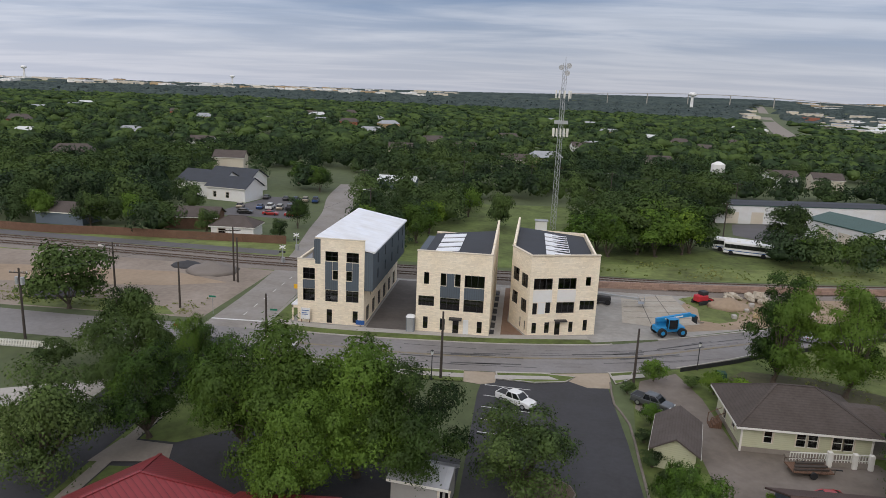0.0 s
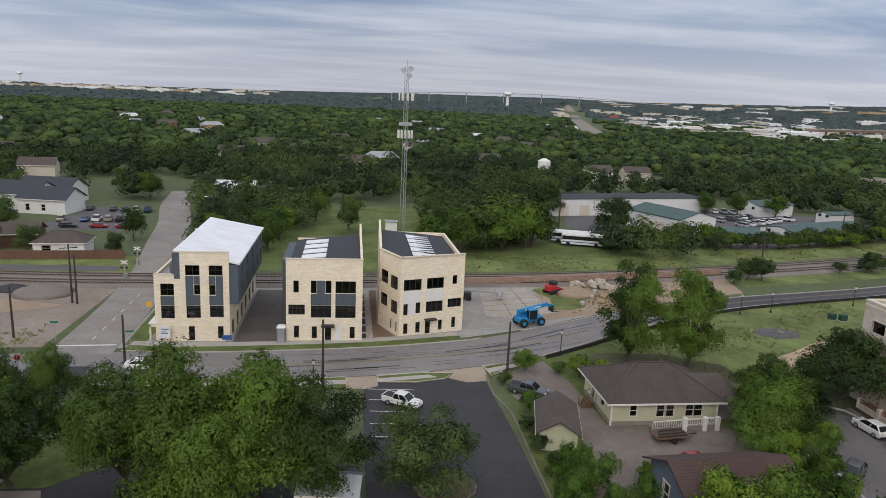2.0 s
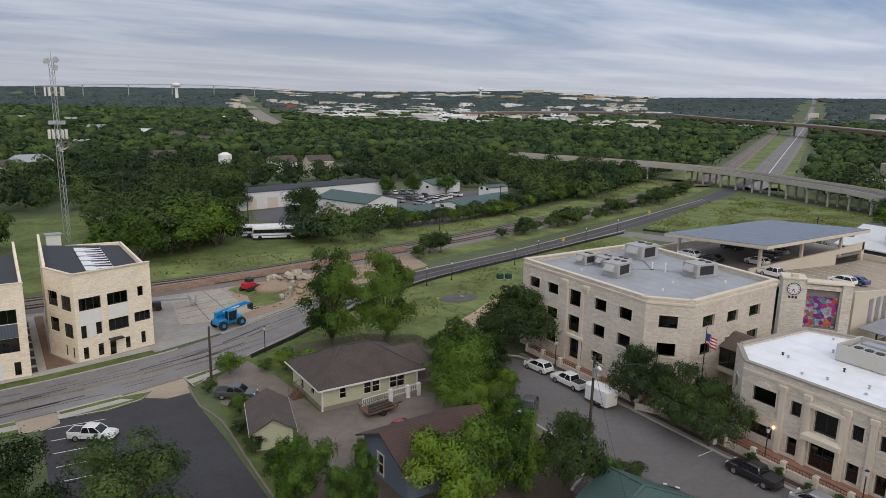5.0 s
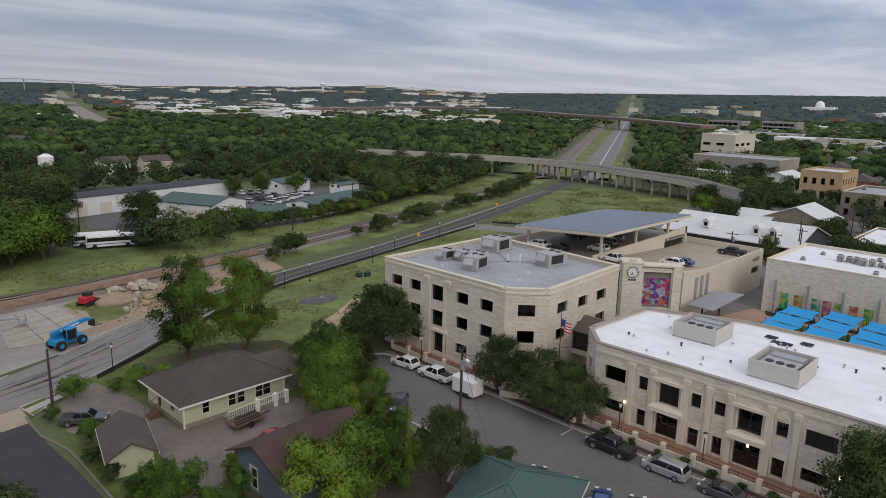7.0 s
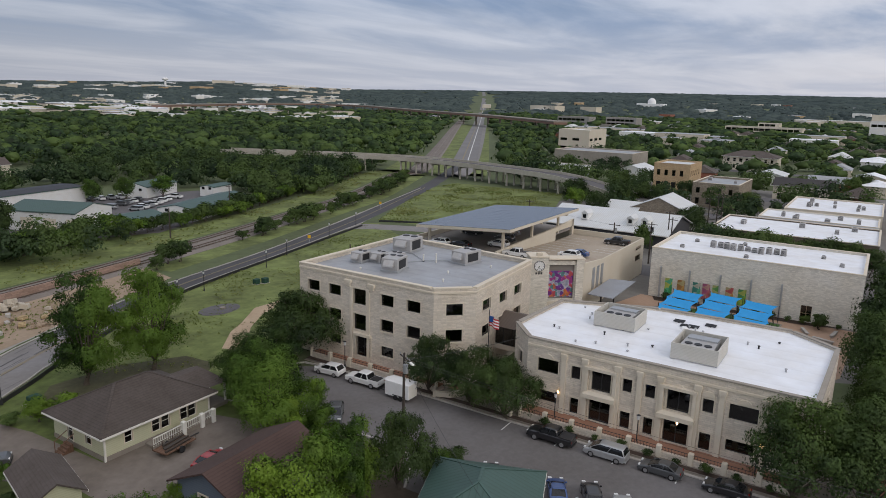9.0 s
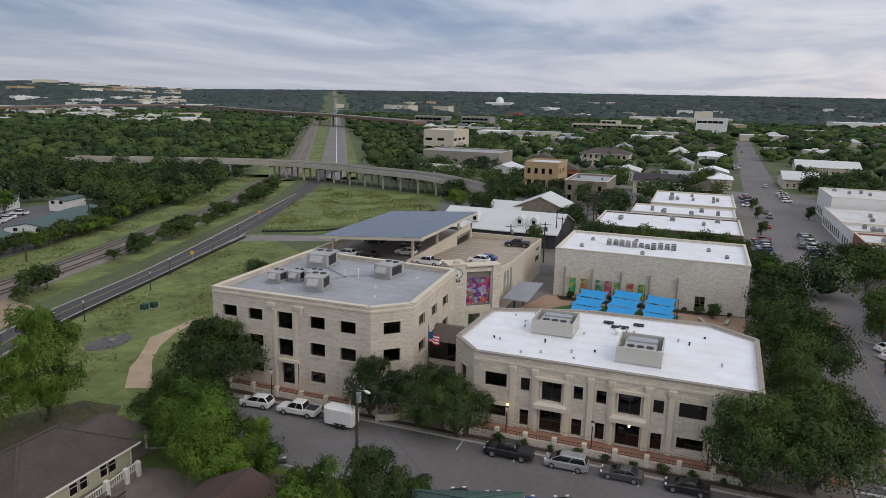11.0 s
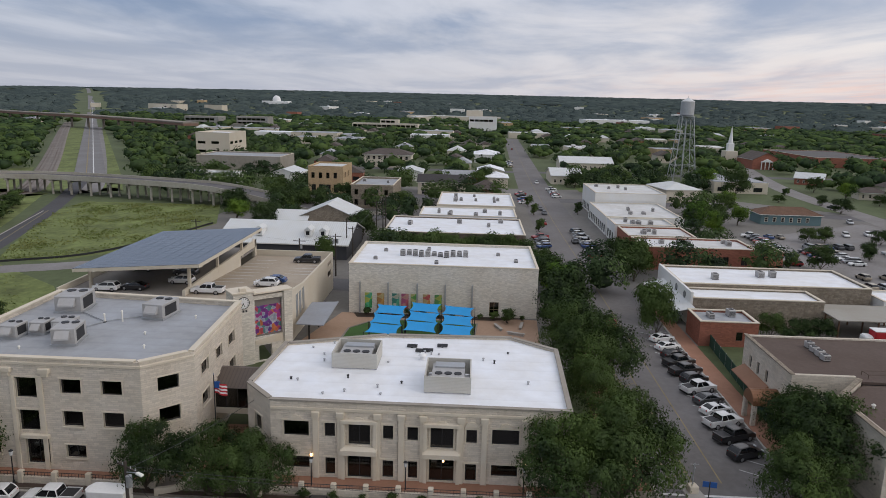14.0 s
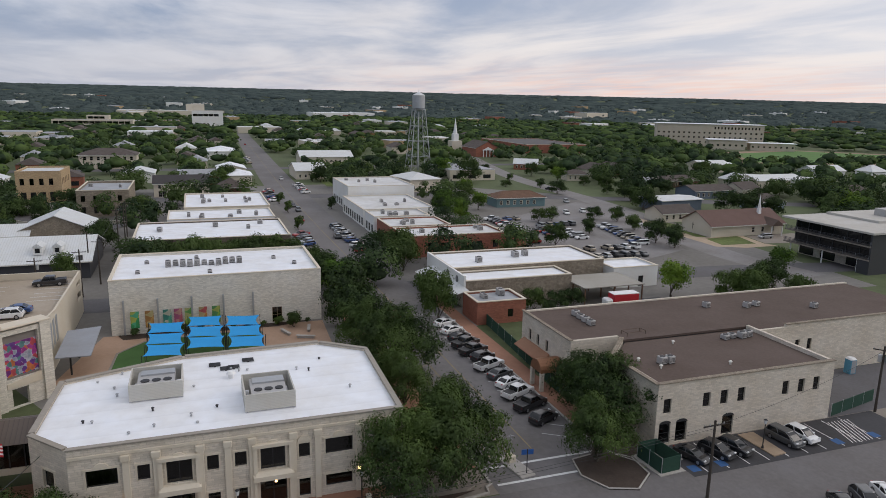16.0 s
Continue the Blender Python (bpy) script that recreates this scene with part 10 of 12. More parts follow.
car_rank(12, 160, -12.2, 3.0, 0, -64, "south kerb far along the main street")
car_rank(5, 170, -0.6, 3.1, 0, 116, "north kerb of the main street", 0.0)
car_rank(9, 250, -0.6, 3.4, -0.05, 116, "north kerb of the main street")
car_rank(8, 270, -15, 3.4, -0.05, -64, "south kerb by the green")
car_rank(7, 400, -3.0, 5, -0.1, 125, "north kerb far along the main street")
for n_, x, y, dx, dy, rz in ((8, 176, -61.8, 2.7, 0, 84), (4, 159, -58.6, 2.8, -0.4, 80), (2, 194.4, -67, 0, -3.0, 5), (5, 181, -72, 0.1, -2.6, 3), (6, 161, -74.3, 2.75, 0, 88), (5, 164, -68.6, 2.75, 0, 88), (10, 150, -86, 2.8, -0.5, 86), (6, 147, -68.2, 0, -2.6, 5), (6, 138.4, -65.0, 0, -2.6, 4)):
    car_rank(n_, x, y, dx, dy, rz, "town car park", 0.06)
for x, y, rz, c_ in ((203, -99.5, 165, "white"), (226, -106, 165, "silver"), (177.5, -104.2, -12, "white"), (170, -103.4, -12, "silver"), (163, -102.8, -12, "grey"), (262, -118, 20, "black"), (199, -84, 80, "white"), (201, -92, 165, "white")):
    car("suv", c_, x, y, rz, far=True, group="cars near the town car park", state="beside the town car park")
car("van", "silver", 149.4, -127.4, 88, far=True, state="on the chapel drive")
car_rank(6, -72, 187, 2.9, -0.2, 100, "church car park")
car_rank(6, -73, 171, 2.6, 0.2, 100, "church car park")
car_rank(3, -75, 163, 6.5, 0.2, 5, "church car park", 0.3)
for n_, x, y, dx, dy, rz in ((6, 105.4, 181.6, 2.6, 1.5, 110), (6, 102.6, 189.4, 2.6, 1.4, 110), (5, 104.6, 207.4, 2.7, -0.8, 75), (4, 119, 189.6, 2.6, 1.2, 110), (4, 160.6, 206.8, 2.6, -1.4, 70), (4, 171.4, 205.2, 2.6, -1.2, 70)):
    car_rank(n_, x, y, dx, dy, rz, "warehouse yard", 0.08, ("pickup", "pickup", "suv", "van"), ("white", "white", "white", "white", "grey", "silver"))
car("sedan", "red", -56.5, 163.5, 10, far=True)
for s_, c_, x, y, z in (("suv", "white", 91.6, 71.6, 7.62), ("sedan", "black", 92.6, 67.9, 7.62), ("suv", "white", 97.0, 62.6, 7.62), ("suv", "grey", 102, 64, 7.62), ("sedan", "silver", 108, 66, 7.62), ("suv", "black", 104, 72, 7.62), ("pickup", "white", 92.6, 56.8, 7.42), ("sedan", "blue", 101.4, 49.4, 7.07), ("suv", "white", 98.6, 49.8, 7.2), ("pickup", "black", 119.5, 48.4, 6.22), ("suv", "white", 117, 70, 7.62)):
    car(s_, c_, x, y, 90 if y > 49 else 94, z, group="cars on the parking deck", state="on the parking deck")
for s_, c_, y in (("sedan", "black", -22.6), ("suv", "black", -25.8), ("suv", "black", -28.2), ("van", "grey", -35.2), ("suv", "white", -37.6)):
    car(s_, c_, 51.0, y, -162 if y > -30 else -173, group="car bays by the stone building", state="in a marked bay")
for k in range(6):
    car(("sedan", "suv")[k % 2], ("black", "grey", "white", "black", "silver", "grey")[k], 38.8, -30 - k * 2.8, 160, group="car bays across the street", state="parked in a marked bay")
car("pickup", "white", 0.6, 68.4, -33, state="in the dark car park", size=0.78)
car("pickup", "grey", 15.1, 70.8, -34, state="on the driveway", size=0.8)
car("sedan", "red", 27.0, 54.6, 8, state="on the driveway")
car("sedan", "white", -29, 79.2, 0, group="cars on the road", state="driving on the worn road")
car("sedan", "silver", 41.5, 97.5, 30, group="cars on the road", state="driving on the worn road")
for s_, c_, x, y, rz in (("suv", "grey", 178, -9.6, 0), ("sedan", "black", 236, -5.6, 180), ("suv", "white", 318, -11.2, 0)):
    car(s_, c_, x, y, rz, far=True, group="cars on the main street", state="driving on the main street")
car("sedan", "black", -62.5, 62.5, 20, state="on a lawn drive")
car("suv", "grey", -60, 60, 20, state="on a lawn drive")


def box_trailer(x, y, rz):
    ob = thing("cargo_trailer", "white enclosed two-axle cargo trailer", "trailer", (x, y, 0.04), rz)
    part("box", M().cham(-2.0, 1.8, -1.0, 1.0, 0.45, 2.4, 0.04), WHITEPAINT, ob)
    part("nose", M().loft([[(1.8, -0.95, 0.5), (1.8, 0.95, 0.5), (1.8, 0.95, 2.4), (1.8, -0.95, 2.4)], [(2.3, -0.3, 0.5), (2.3, 0.3, 0.5), (2.3, 0.3, 2.3), (2.3, -0.3, 2.3)]]), WHITEPAINT, ob)
    part("drawbar", M().beam((2.2, 0, 0.45), (3.3, 0, 0.45), 0.12, 0.12), BLACK, ob)
    for sy_ in (-1, 1):
        for px in (-0.75, 0.05):
            part("wheel", M().tube((px, sy_ * 1.0 - 0.1, 0.32), (px, sy_ * 1.0 + 0.1, 0.32), 0.32, None, 14), TYRE, ob)
        part("mudguard", M().box(-1.2, 0.5, sy_ * 1.0 - 0.13, sy_ * 1.0 + 0.13, 0.64, 0.7), BLACK, ob)
    part("rear_door", M().box(-2.04, -1.98, -0.9, 0.9, 0.55, 2.35), WHITETRIM, ob)
    return ob


box_trailer(48.9, 49.2, 90).scale = (0.86, 0.86, 0.86)


def flat_trailer(x, y, rz):
    ob = thing("utility_trailer", "rusty flat trailer loaded with timber and scrap", "trailer", (x, y, 0.04), rz)
    part("deck", M().box(-1.8, 1.8, -0.9, 0.9, 0.5, 0.6), FENCEWOOD, ob)
    part("side_rail", M().tube((-1.8, -0.9, 1.0), (1.8, -0.9, 1.0), 0.03).tube((-1.8, 0.9, 1.0), (1.8, 0.9, 1.0), 0.03), RUSTRAIL, ob)
    for px in (-1.8, -0.6, 0.6, 1.8):
        part("stake", M().tube((px, -0.9, 0.5), (px, -0.9, 1.0), 0.03).tube((px, 0.9, 0.5), (px, 0.9, 1.0), 0.03), RUSTRAIL, ob)
    for k in range(4):
        part("timber", M().beam((-1.6 + 0.2 * k, -0.6 + 0.35 * k, 0.68 + 0.1 * (k % 2)), (1.5, -0.5 + 0.3 * k, 0.7 + 0.15 * (k % 2)), 0.2, 0.14), POLEWOOD, ob)
    part("drawbar", M().beam((1.8, 0, 0.5), (3.0, 0, 0.45), 0.1, 0.1), BLACK, ob)
    for sy_ in (-1, 1):
        part("wheel", M().tube((0, sy_ * 0.95 - 0.1, 0.33), (0, sy_ * 0.95 + 0.1, 0.33), 0.33, None, 14), TYRE, ob)


flat_trailer(26.8, 59.6, 6)


def telehandler(x, y, rz):
    """A blue rough-terrain telescopic handler with its boom lowered."""
    ob = thing("telehandler", "bright blue telescopic handler with big black tyres", "telehandler", (x, y, 0.05), rz)
    part("chassis", M().cham(-2.2, 2.0, -0.8, 0.8, 0.7, 1.35, 0.1), LIFTBLUE, ob)
    part("engine_cover", M().cham(-1.6, 1.3, 0.3, 1.15, 1.0, 1.9, 0.12), LIFTBLUE, ob)
    cb = part("cab", M().cham(-0.7, 0.7, -1.15, -0.3, 1.2, 2.5, 0.1), CARGLASS, ob)
    part("cab_frame", M().box(-0.75, -0.65, -1.18, -1.08, 1.1, 2.55).box(0.62, 0.72, -1.18, -1.08, 1.1, 2.55).box(-0.75, 0.72, -1.2, -0.28, 2.5, 2.6), LIFTBLUE, cb)
    part("boom", M().beam((-2.1, 0, 2.2), (3.0, 0, 2.9), 0.42, 0.5), LIFTBLUE, ob)
    part("inner_boom", M().beam((2.8, 0, 2.88), (3.9, 0, 2.6), 0.3, 0.36), LIFTBLUE, ob)
    part("boom_stripe", M().beam((-0.9, -0.216, 2.38), (1.8, -0.216, 2.74), 0.02, 0.2), WHITEPAINT, ob)
    part("carriage", M().box(3.7, 3.85, -0.6, 0.6, 1.7, 2.7), BLACK, ob)
    for y_ in (-0.4, 0.4):
        part("fork", M().box(3.85, 5.0, y_ - 0.07, y_ + 0.07, 1.7, 1.78), BLACK, ob)
    for px in (-1.5, 1.5):
        for sy_ in (-1, 1):
            w = part("wheel", M().tube((px, sy_ * 1.0 - 0.22, 0.62), (px, sy_ * 1.0 + 0.22, 0.62), 0.62, None, 18), TYRE, ob)
            part("rim", M().tube((px, sy_ * 1.0 - 0.235, 0.62), (px, sy_ * 1.0 + 0.235, 0.62), 0.3, None, 12), LIFTBLUE, w)


telehandler(21.3, 95.2, 18)
sl_ = thing("skid_loader", "small red tracked loader beside a sand heap", "loader", (29.9, 112.5, 0), 30)
part("body", M().cham(-1.4, 0.6, -0.75, 0.75, 0.5, 1.5, 0.15), SIGNRED, sl_)
part("cab", M().cham(-0.6, 0.6, -0.6, 0.6, 1.5, 2.1, 0.1), BLACK, sl_)
part("bucket", M().loft([[(1.4, -0.9, 0.1), (2.1, -0.9, 0.1), (1.5, -0.9, 0.8)], [(1.4, 0.9, 0.1), (2.1, 0.9, 0.1), (1.5, 0.9, 0.8)]]), RUSTRAIL, sl_)
for s in (-1, 1):
    part("track", M().cham(-1.5, 1.0, s * 0.85 - 0.2, s * 0.85 + 0.2, 0.02, 0.65, 0.15), TYRE, sl_)
    part("lift_arm", M().beam((-1.1, s * 0.65, 1.4), (1.5, s * 0.65, 0.6), 0.12, 0.2), SIGNRED, sl_)
ll = thing("boom_lift", "folded grey boom lift beside a building", "boom lift", (13.6, 108.5, 0), -8)
part("base", M().cham(-1.5, 1.2, -0.9, 0.9, 0.5, 1.3, 0.12), BLACK, ll)
part("boom", M().beam((-1.2, 0, 1.5), (5.5, 0, 1.3), 0.3, 0.35), GALV, ll)
part("basket", M().box(5.4, 5.45, -0.7, 0.7, 0.7, 1.7).box(6.3, 6.35, -0.7, 0.7, 0.7, 1.7).box(5.4, 6.35, -0.7, 0.7, 0.68, 0.74).box(5.4, 6.35, -0.72, -0.67, 1.6, 1.68), GALV, ll)
for px in (-1.0, 0.8):
    for s in (-1, 1):
        part("wheel", M().tube((px, s * 0.95 - 0.15, 0.45), (px, s * 0.95 + 0.15, 0.45), 0.45, None, 14), TYRE, ll)

# ---- poles, lamps, signs, heaps ----


def utility_pole(x, y, h, arm=True, rz=0.0, lamp=False, drum=0):
    ob = thing("utility_pole", "weathered wooden utility pole" + (" with crossarm" if arm else ""), "utility pole", (x, y, 0), rz, "utility poles")
    part("shaft", M().tube((0, 0, 0), (0, 0, h), 0.17, 0.11, 10), POLEWOOD, ob)
    if arm:
        part("crossarm", M().box(-1.2, 1.2, -0.14, -0.04, h - 0.6, h - 0.48), POLEWOOD, ob)
        for u in (-1.1, -0.5, 0.5, 1.1):
            part("insulator", M().tube((u, -0.09, h - 0.48), (u, -0.09, h - 0.3), 0.05, 0.03, 8), GALV, ob)
    for k in range(drum):
        part("transformer", M().tube((0.35 * (1 if k % 2 else -1), 0.0, h - 2.0), (0.35 * (1 if k % 2 else -1), 0, h - 1.1), 0.24, None, 12), GALV, ob)
    if lamp:
        part("lamp_arm", M().tube((0, 0, h - 0.9), (-1.5, 0, h - 0.5), 0.04), GALV, ob)
        part("lamp_head", M().cham(-2.1, -1.4, -0.14, 0.14, h - 0.58, h - 0.44, 0.04), WHITETRIM, ob)
    return ob


for row in ((-8.0, 73.3, 8.0, False), (14.0, 76.9, 6.6, False), (-31.5, 81.0, 6.0, False), (-47.8, 90.0, 6.8, False), (-46.3, 105.2, 9.0, True, 20), (-45.4, 104.6, 7.5, False), (-62.0, 96.9, 7.2, True, 10, True), (-59.7, 74.1, 9.0, True, 0, False, 2),
            (41.7, 43.6, 8.9, True, 60, True, 1), (44.3, -19.0, 8.0, True, 90), (53.8, -52.4, 8.5, True, 40, False, 3), (98.5, 78, 8, False), (84, 86, 7, False), (128, 52, 9, True, 90, False, 1), (134, 46, 9, True, 90, False, 3), (143, 44, 9, True, 70), (152, 47, 9, True, 70), (146, 80, 9, True, 80), (180, 44, 9.5, True, 80), (186, 43, 9.5, True, 80), (192, 43, 9.5, True, 80),
            (-46, 196, 9, True, 0), (-36, 160, 9, True, 40, True), (-20, 226, 10, True, 0), (2, 224, 10, True, 0), (26, 214, 10, True, 0), (60, 205, 10, True, 0), (48, 170, 9, True, 0), (88, 143, 7, False), (120, 160, 8, True, 0)):
    utility_pole(*row)


def cable(p, q, sag, r=0.025):
    m = M()
    pts = [Vector(p).lerp(Vector(q), i / 10) - Vector((0, 0, sag * 4 * (i / 10) * (1 - i / 10))) for i in range(11)]
    m.loft([[p + Vector(o) * r for o in ((1, 0, 0), (0, 1, 0.5), (-1, 0, 0), (0, -1, -0.5))] for p in pts])
    return tagged(part("power_cable", m, BLACK), "thin black overhead cable between poles", "cable", "overhead cables")


for a, b in (((41.7, 43.6, 8.5), (44.3, -19.0, 7.5)), ((41.7, 43.6, 8.2), (44.3, -19.0, 7.2)), ((44.3, -19, 7.5), (53.8, -52.4, 8)), ((41.7, 43.6, 8.2), (60, 38, 7.0)), ((-46.3, 105.2, 8.5), (-62, 96.9, 6.8)), ((-46.3, 105.2, 8.4), (-59.7, 74.1, 8.5)), ((-46.3, 105.2, 8.4), (-36, 160, 8.5)), ((-20, 226, 9.5), (2, 224, 9.5)), ((2, 224, 9.5), (26, 214, 9.5)), ((26, 214, 9.5), (60, 205, 9.5)), ((-46, 196, 8.5), (-20, 226, 9.5)), ((128, 52, 8.5), (146, 80, 8.5)), ((128, 52, 8.5), (134, 46, 8.5)), ((143, 44, 8.5), (180, 44, 9)), ((180, 44, 9), (192, 43, 9)), ((41.7, 43.6, 8.0), (30, 28, 4.5))):
    cable(a, b, (Vector(a) - Vector(b)).length * 0.02)


def street_lamp(x, y, h=3.6, z=0.0):
    """A black post lamp with a lantern head."""
    ob = thing("street_lamp", "black post lamp with a lantern head", "street lamp", (x, y, z), 0, "lantern lamps")
    part("base", M().tube((0, 0, 0), (0, 0, 0.5), 0.16, 0.09, 10), BLACK, ob)
    part("post", M().tube((0, 0, 0.5), (0, 0, h - 0.6), 0.06, 0.05, 8), BLACK, ob)
    part("lantern", M().tube((0, 0, h - 0.6), (0, 0, h - 0.15), 0.12, 0.2, 6), HEADLAMP, ob)
    part("cap", M().tube((0, 0, h - 0.15), (0, 0, h), 0.24, 0.03, 6), BLACK, ob)


for x, y in ((-9.0, 72.8), (22.4, 82.7), (53.2, 32.2), (53.2, 23.4), (53.2, 12.5), (52.0, 60.0), (64, 108 - 6.5), (82, 105.5), (92, 110), (58, 100.5), (112, 116), (128, 121), (50.4, -31.5), (76, 1.2), (96, 1.2)):
    street_lamp(x, y, 3.6)
for y in (32.5, 12.4, 20.0):
    w = thing("wall_lamp", "small lit wall lamp on a stone wall", "lamp", (54.6, y, 3.05))
    part("bracket", M().box(0.0, 0.2, -0.04, 0.04, -0.1, 0.1), BLACK, w)
    part("bulb", M().tube((-0.08, 0, -0.12), (-0.08, 0, 0.12), 0.1, None, 8), LAMPGLOW, w)


def road_sign(x, y, h, shape, material, rz=0.0, label="road sign on a thin post"):
    ob = thing("road_sign", label, "sign", (x, y, 0), rz, "road signs")
    part("post", M().tube((0, 0, 0), (0, 0, h), 0.035, None, 6), GALV, ob)
    if shape == "oct":
        part("plate", M().tube((0, -0.05, h - 0.3), (0, -0.07, h - 0.3), 0.38, None, 8), material, ob)
    elif shape == "dia":
        part("plate", M().tube((0, -0.05, h - 0.3), (0, -0.07, h - 0.3), 0.5, None, 4), material, ob)
    else:
        part("plate", M().box(-0.5, 0.5, -0.07, -0.05, h - 0.35, h - 0.1), material, ob)


road_sign(-41.8, 77.5, 2.4, "oct", SIGNRED, 180, "red octagonal stop sign on a post")
road_sign(-42.2, 88.6, 2.8, "rect", SIGNGREEN, 0, "green street name sign on a post")
road_sign(-32.2, 85.6, 2.6, "rect", SIGNGREEN, 0, "green street name sign on a post")
road_sign(-33.3, 98.0, 2.4, "dia", SIGNYELLOW, 0, "yellow railway warning sign on a post")
road_sign(102, 113.0, 2.4, "dia", SIGNYELLOW, -60, "yellow warning sign on a post")
road_sign(152, 131.5, 2.4, "dia", SIGNYELLOW, -60, "yellow warning sign on a post")
for x, y in ((-42.6, 118.0), (-43.6, 128.6), (-34.6, 116.5)):
    c = thing("crossing_signal", "railway crossing signal with crossed boards and lamps", "signal", (x, y, 0), 0, "crossing signals")
    part("post", M().tube((0, 0, 0), (0, 0, 3.6), 0.08, None, 8), GALV, c)
    part("crossbuck", M().beam((-0.55, -0.1, 2.9), (0.55, -0.1, 3.5), 0.03, 0.2).beam((-0.55, -0.12, 3.5), (0.55, -0.12, 2.9), 0.03, 0.2), WHITEPAINT, c)
    for s in (-1, 1):
        part("lamp", M().tube((s * 0.4, -0.1, 2.3), (s * 0.4, -0.25, 2.3), 0.22, None, 12), BLACK, c)
    part("cabinet", M().cham(-0.3, 0.3, 0.1, 0.5, 0, 1.2, 0.04), GALV, c)
md = thing("median_island", "kerbed island with a small bronze figure plinth and sign post", "traffic island", (55.0, -4.0, 0), 10)
part("kerb", M().cham(-2.2, 2.4, -0.9, 0.9, 0, 0.2, 0.1), KERB, md)
part("plinth", M().cham(0.6, 1.5, -0.45, 0.45, 0.2, 0.9, 0.08), SMOOTH, md)
lp = thing("twin_lamp_post", "tall post with many small round lamps", "street lamp", (56.1, -3.8, 0.9))
part("post", M().tube((0, 0, 0), (0, 0, 2.2), 0.06, None, 8), GALV, lp)
part("branch", M().tube((-0.4, 0, 1.9), (0.4, 0, 1.9), 0.03).tube((0, -0.4, 2.1), (0, 0.4, 2.1), 0.03), GALV, lp)
gs = thing("direction_sign", "blue square direction sign on a black post", "sign", (53.4, -4.4, 0.2), 80)
part("post", M().tube((0, 0, 0), (0, 0, 2.6), 0.05), BLACK, gs)
part("plate", M().box(-0.62, -0.06, -0.05, 0.0, 2.0, 2.55).box(0.06, 0.62, -0.05, 0.0, 2.0, 2.55), SIGNBLUE, gs)
part("print_bar", M().box(-0.5, -0.18, -0.06, -0.05, 2.25, 2.33).box(0.18, 0.5, -0.06, -0.05, 2.25, 2.33), WHITEPAINT, gs)


def toilet(x, y, material, rz=0.0):
    ob = thing("portable_toilet", "portable site toilet cabin with a pale roof", "toilet cabin", (x, y, 0.05), rz)
    part("cabin", M().cham(-0.55, 0.55, -0.55, 0.55, 0, 2.05, 0.05), material, ob)
    part("roof", M().cham(-0.6, 0.6, -0.6, 0.6, 2.05, 2.3, 0.2), WHITEPAINT, ob)
    part("door", M().box(-0.4, 0.4, -0.58, -0.54, 0.1, 1.95), GALV, ob)


toilet(-14.0, 88.0, mat("grey_plastic", (0.22, 0.24, 0.26), 0.6), 0)
toilet(64.4, -60.5, mat("blue_plastic", (0.10, 0.30, 0.42), 0.6), -90)


def heap(name, label, x, y, r, h, material, seed):
    rng, m = random.Random(seed), M()
    rings = []
    for f in (1.0, 0.8, 0.55, 0.3, 0.06):
        rings.append([(x + r * f * math.cos(6.283 * i / 18) * rng.uniform(0.85, 1.12), y + r * f * 0.8 * math.sin(6.283 * i / 18) * rng.uniform(0.85, 1.12), h * (1 - f) ** 0.8 * rng.uniform(0.9, 1.1) + (0.0 if f < 1 else 0.0)) for i in range(18)])
    return tagged(part(name, m.loft(rings), material, None, smooth=True), label, "heap")


heap("gravel_mound", "heap of grey crushed stone", -52.5, 110.5, 5.0, 1.7, GRAVEL, 1)
heap("gravel_mound", "heap of dark asphalt millings", -68.4, 92.5, 4.2, 1.6, TAR, 2)
heap("gravel_mound", "heap of dark sleepers and earth", -58, 112.5, 3.0, 0.9, TAR, 6)
heap("heap_of_sand", "heap of pale sand", 33.8, 111.5, 3.6, 1.6, DIRT, 3)
def block_pile(label, x, y, r, h, n, size, material, seed):
    """A tipped pile of angular stones, the lower ones spread wider."""
    ob = thing("rubble_mound", label, "rubble", (x, y, 0))
    rd = random.Random(seed)
    for k in range(n):
        f = (k + 0.5) / n
        a, q = rd.uniform(0, 6.283), r * (1 - f) ** 0.6 * rd.uniform(0.3, 1.0)
        w = size * rd.uniform(0.6, 1.4)
        st = part("stone", M().cham(-w * 0.6, w * 0.6, -w * 0.42, w * 0.42, -w * 0.36, w * 0.36, w * 0.07), material, ob)
        st.matrix_basis = pose(q * math.cos(a), q * math.sin(a), w * 0.32 + h * f * 0.8, rd.uniform(-25, 25), rd.uniform(-25, 25), rd.uniform(0, 180))


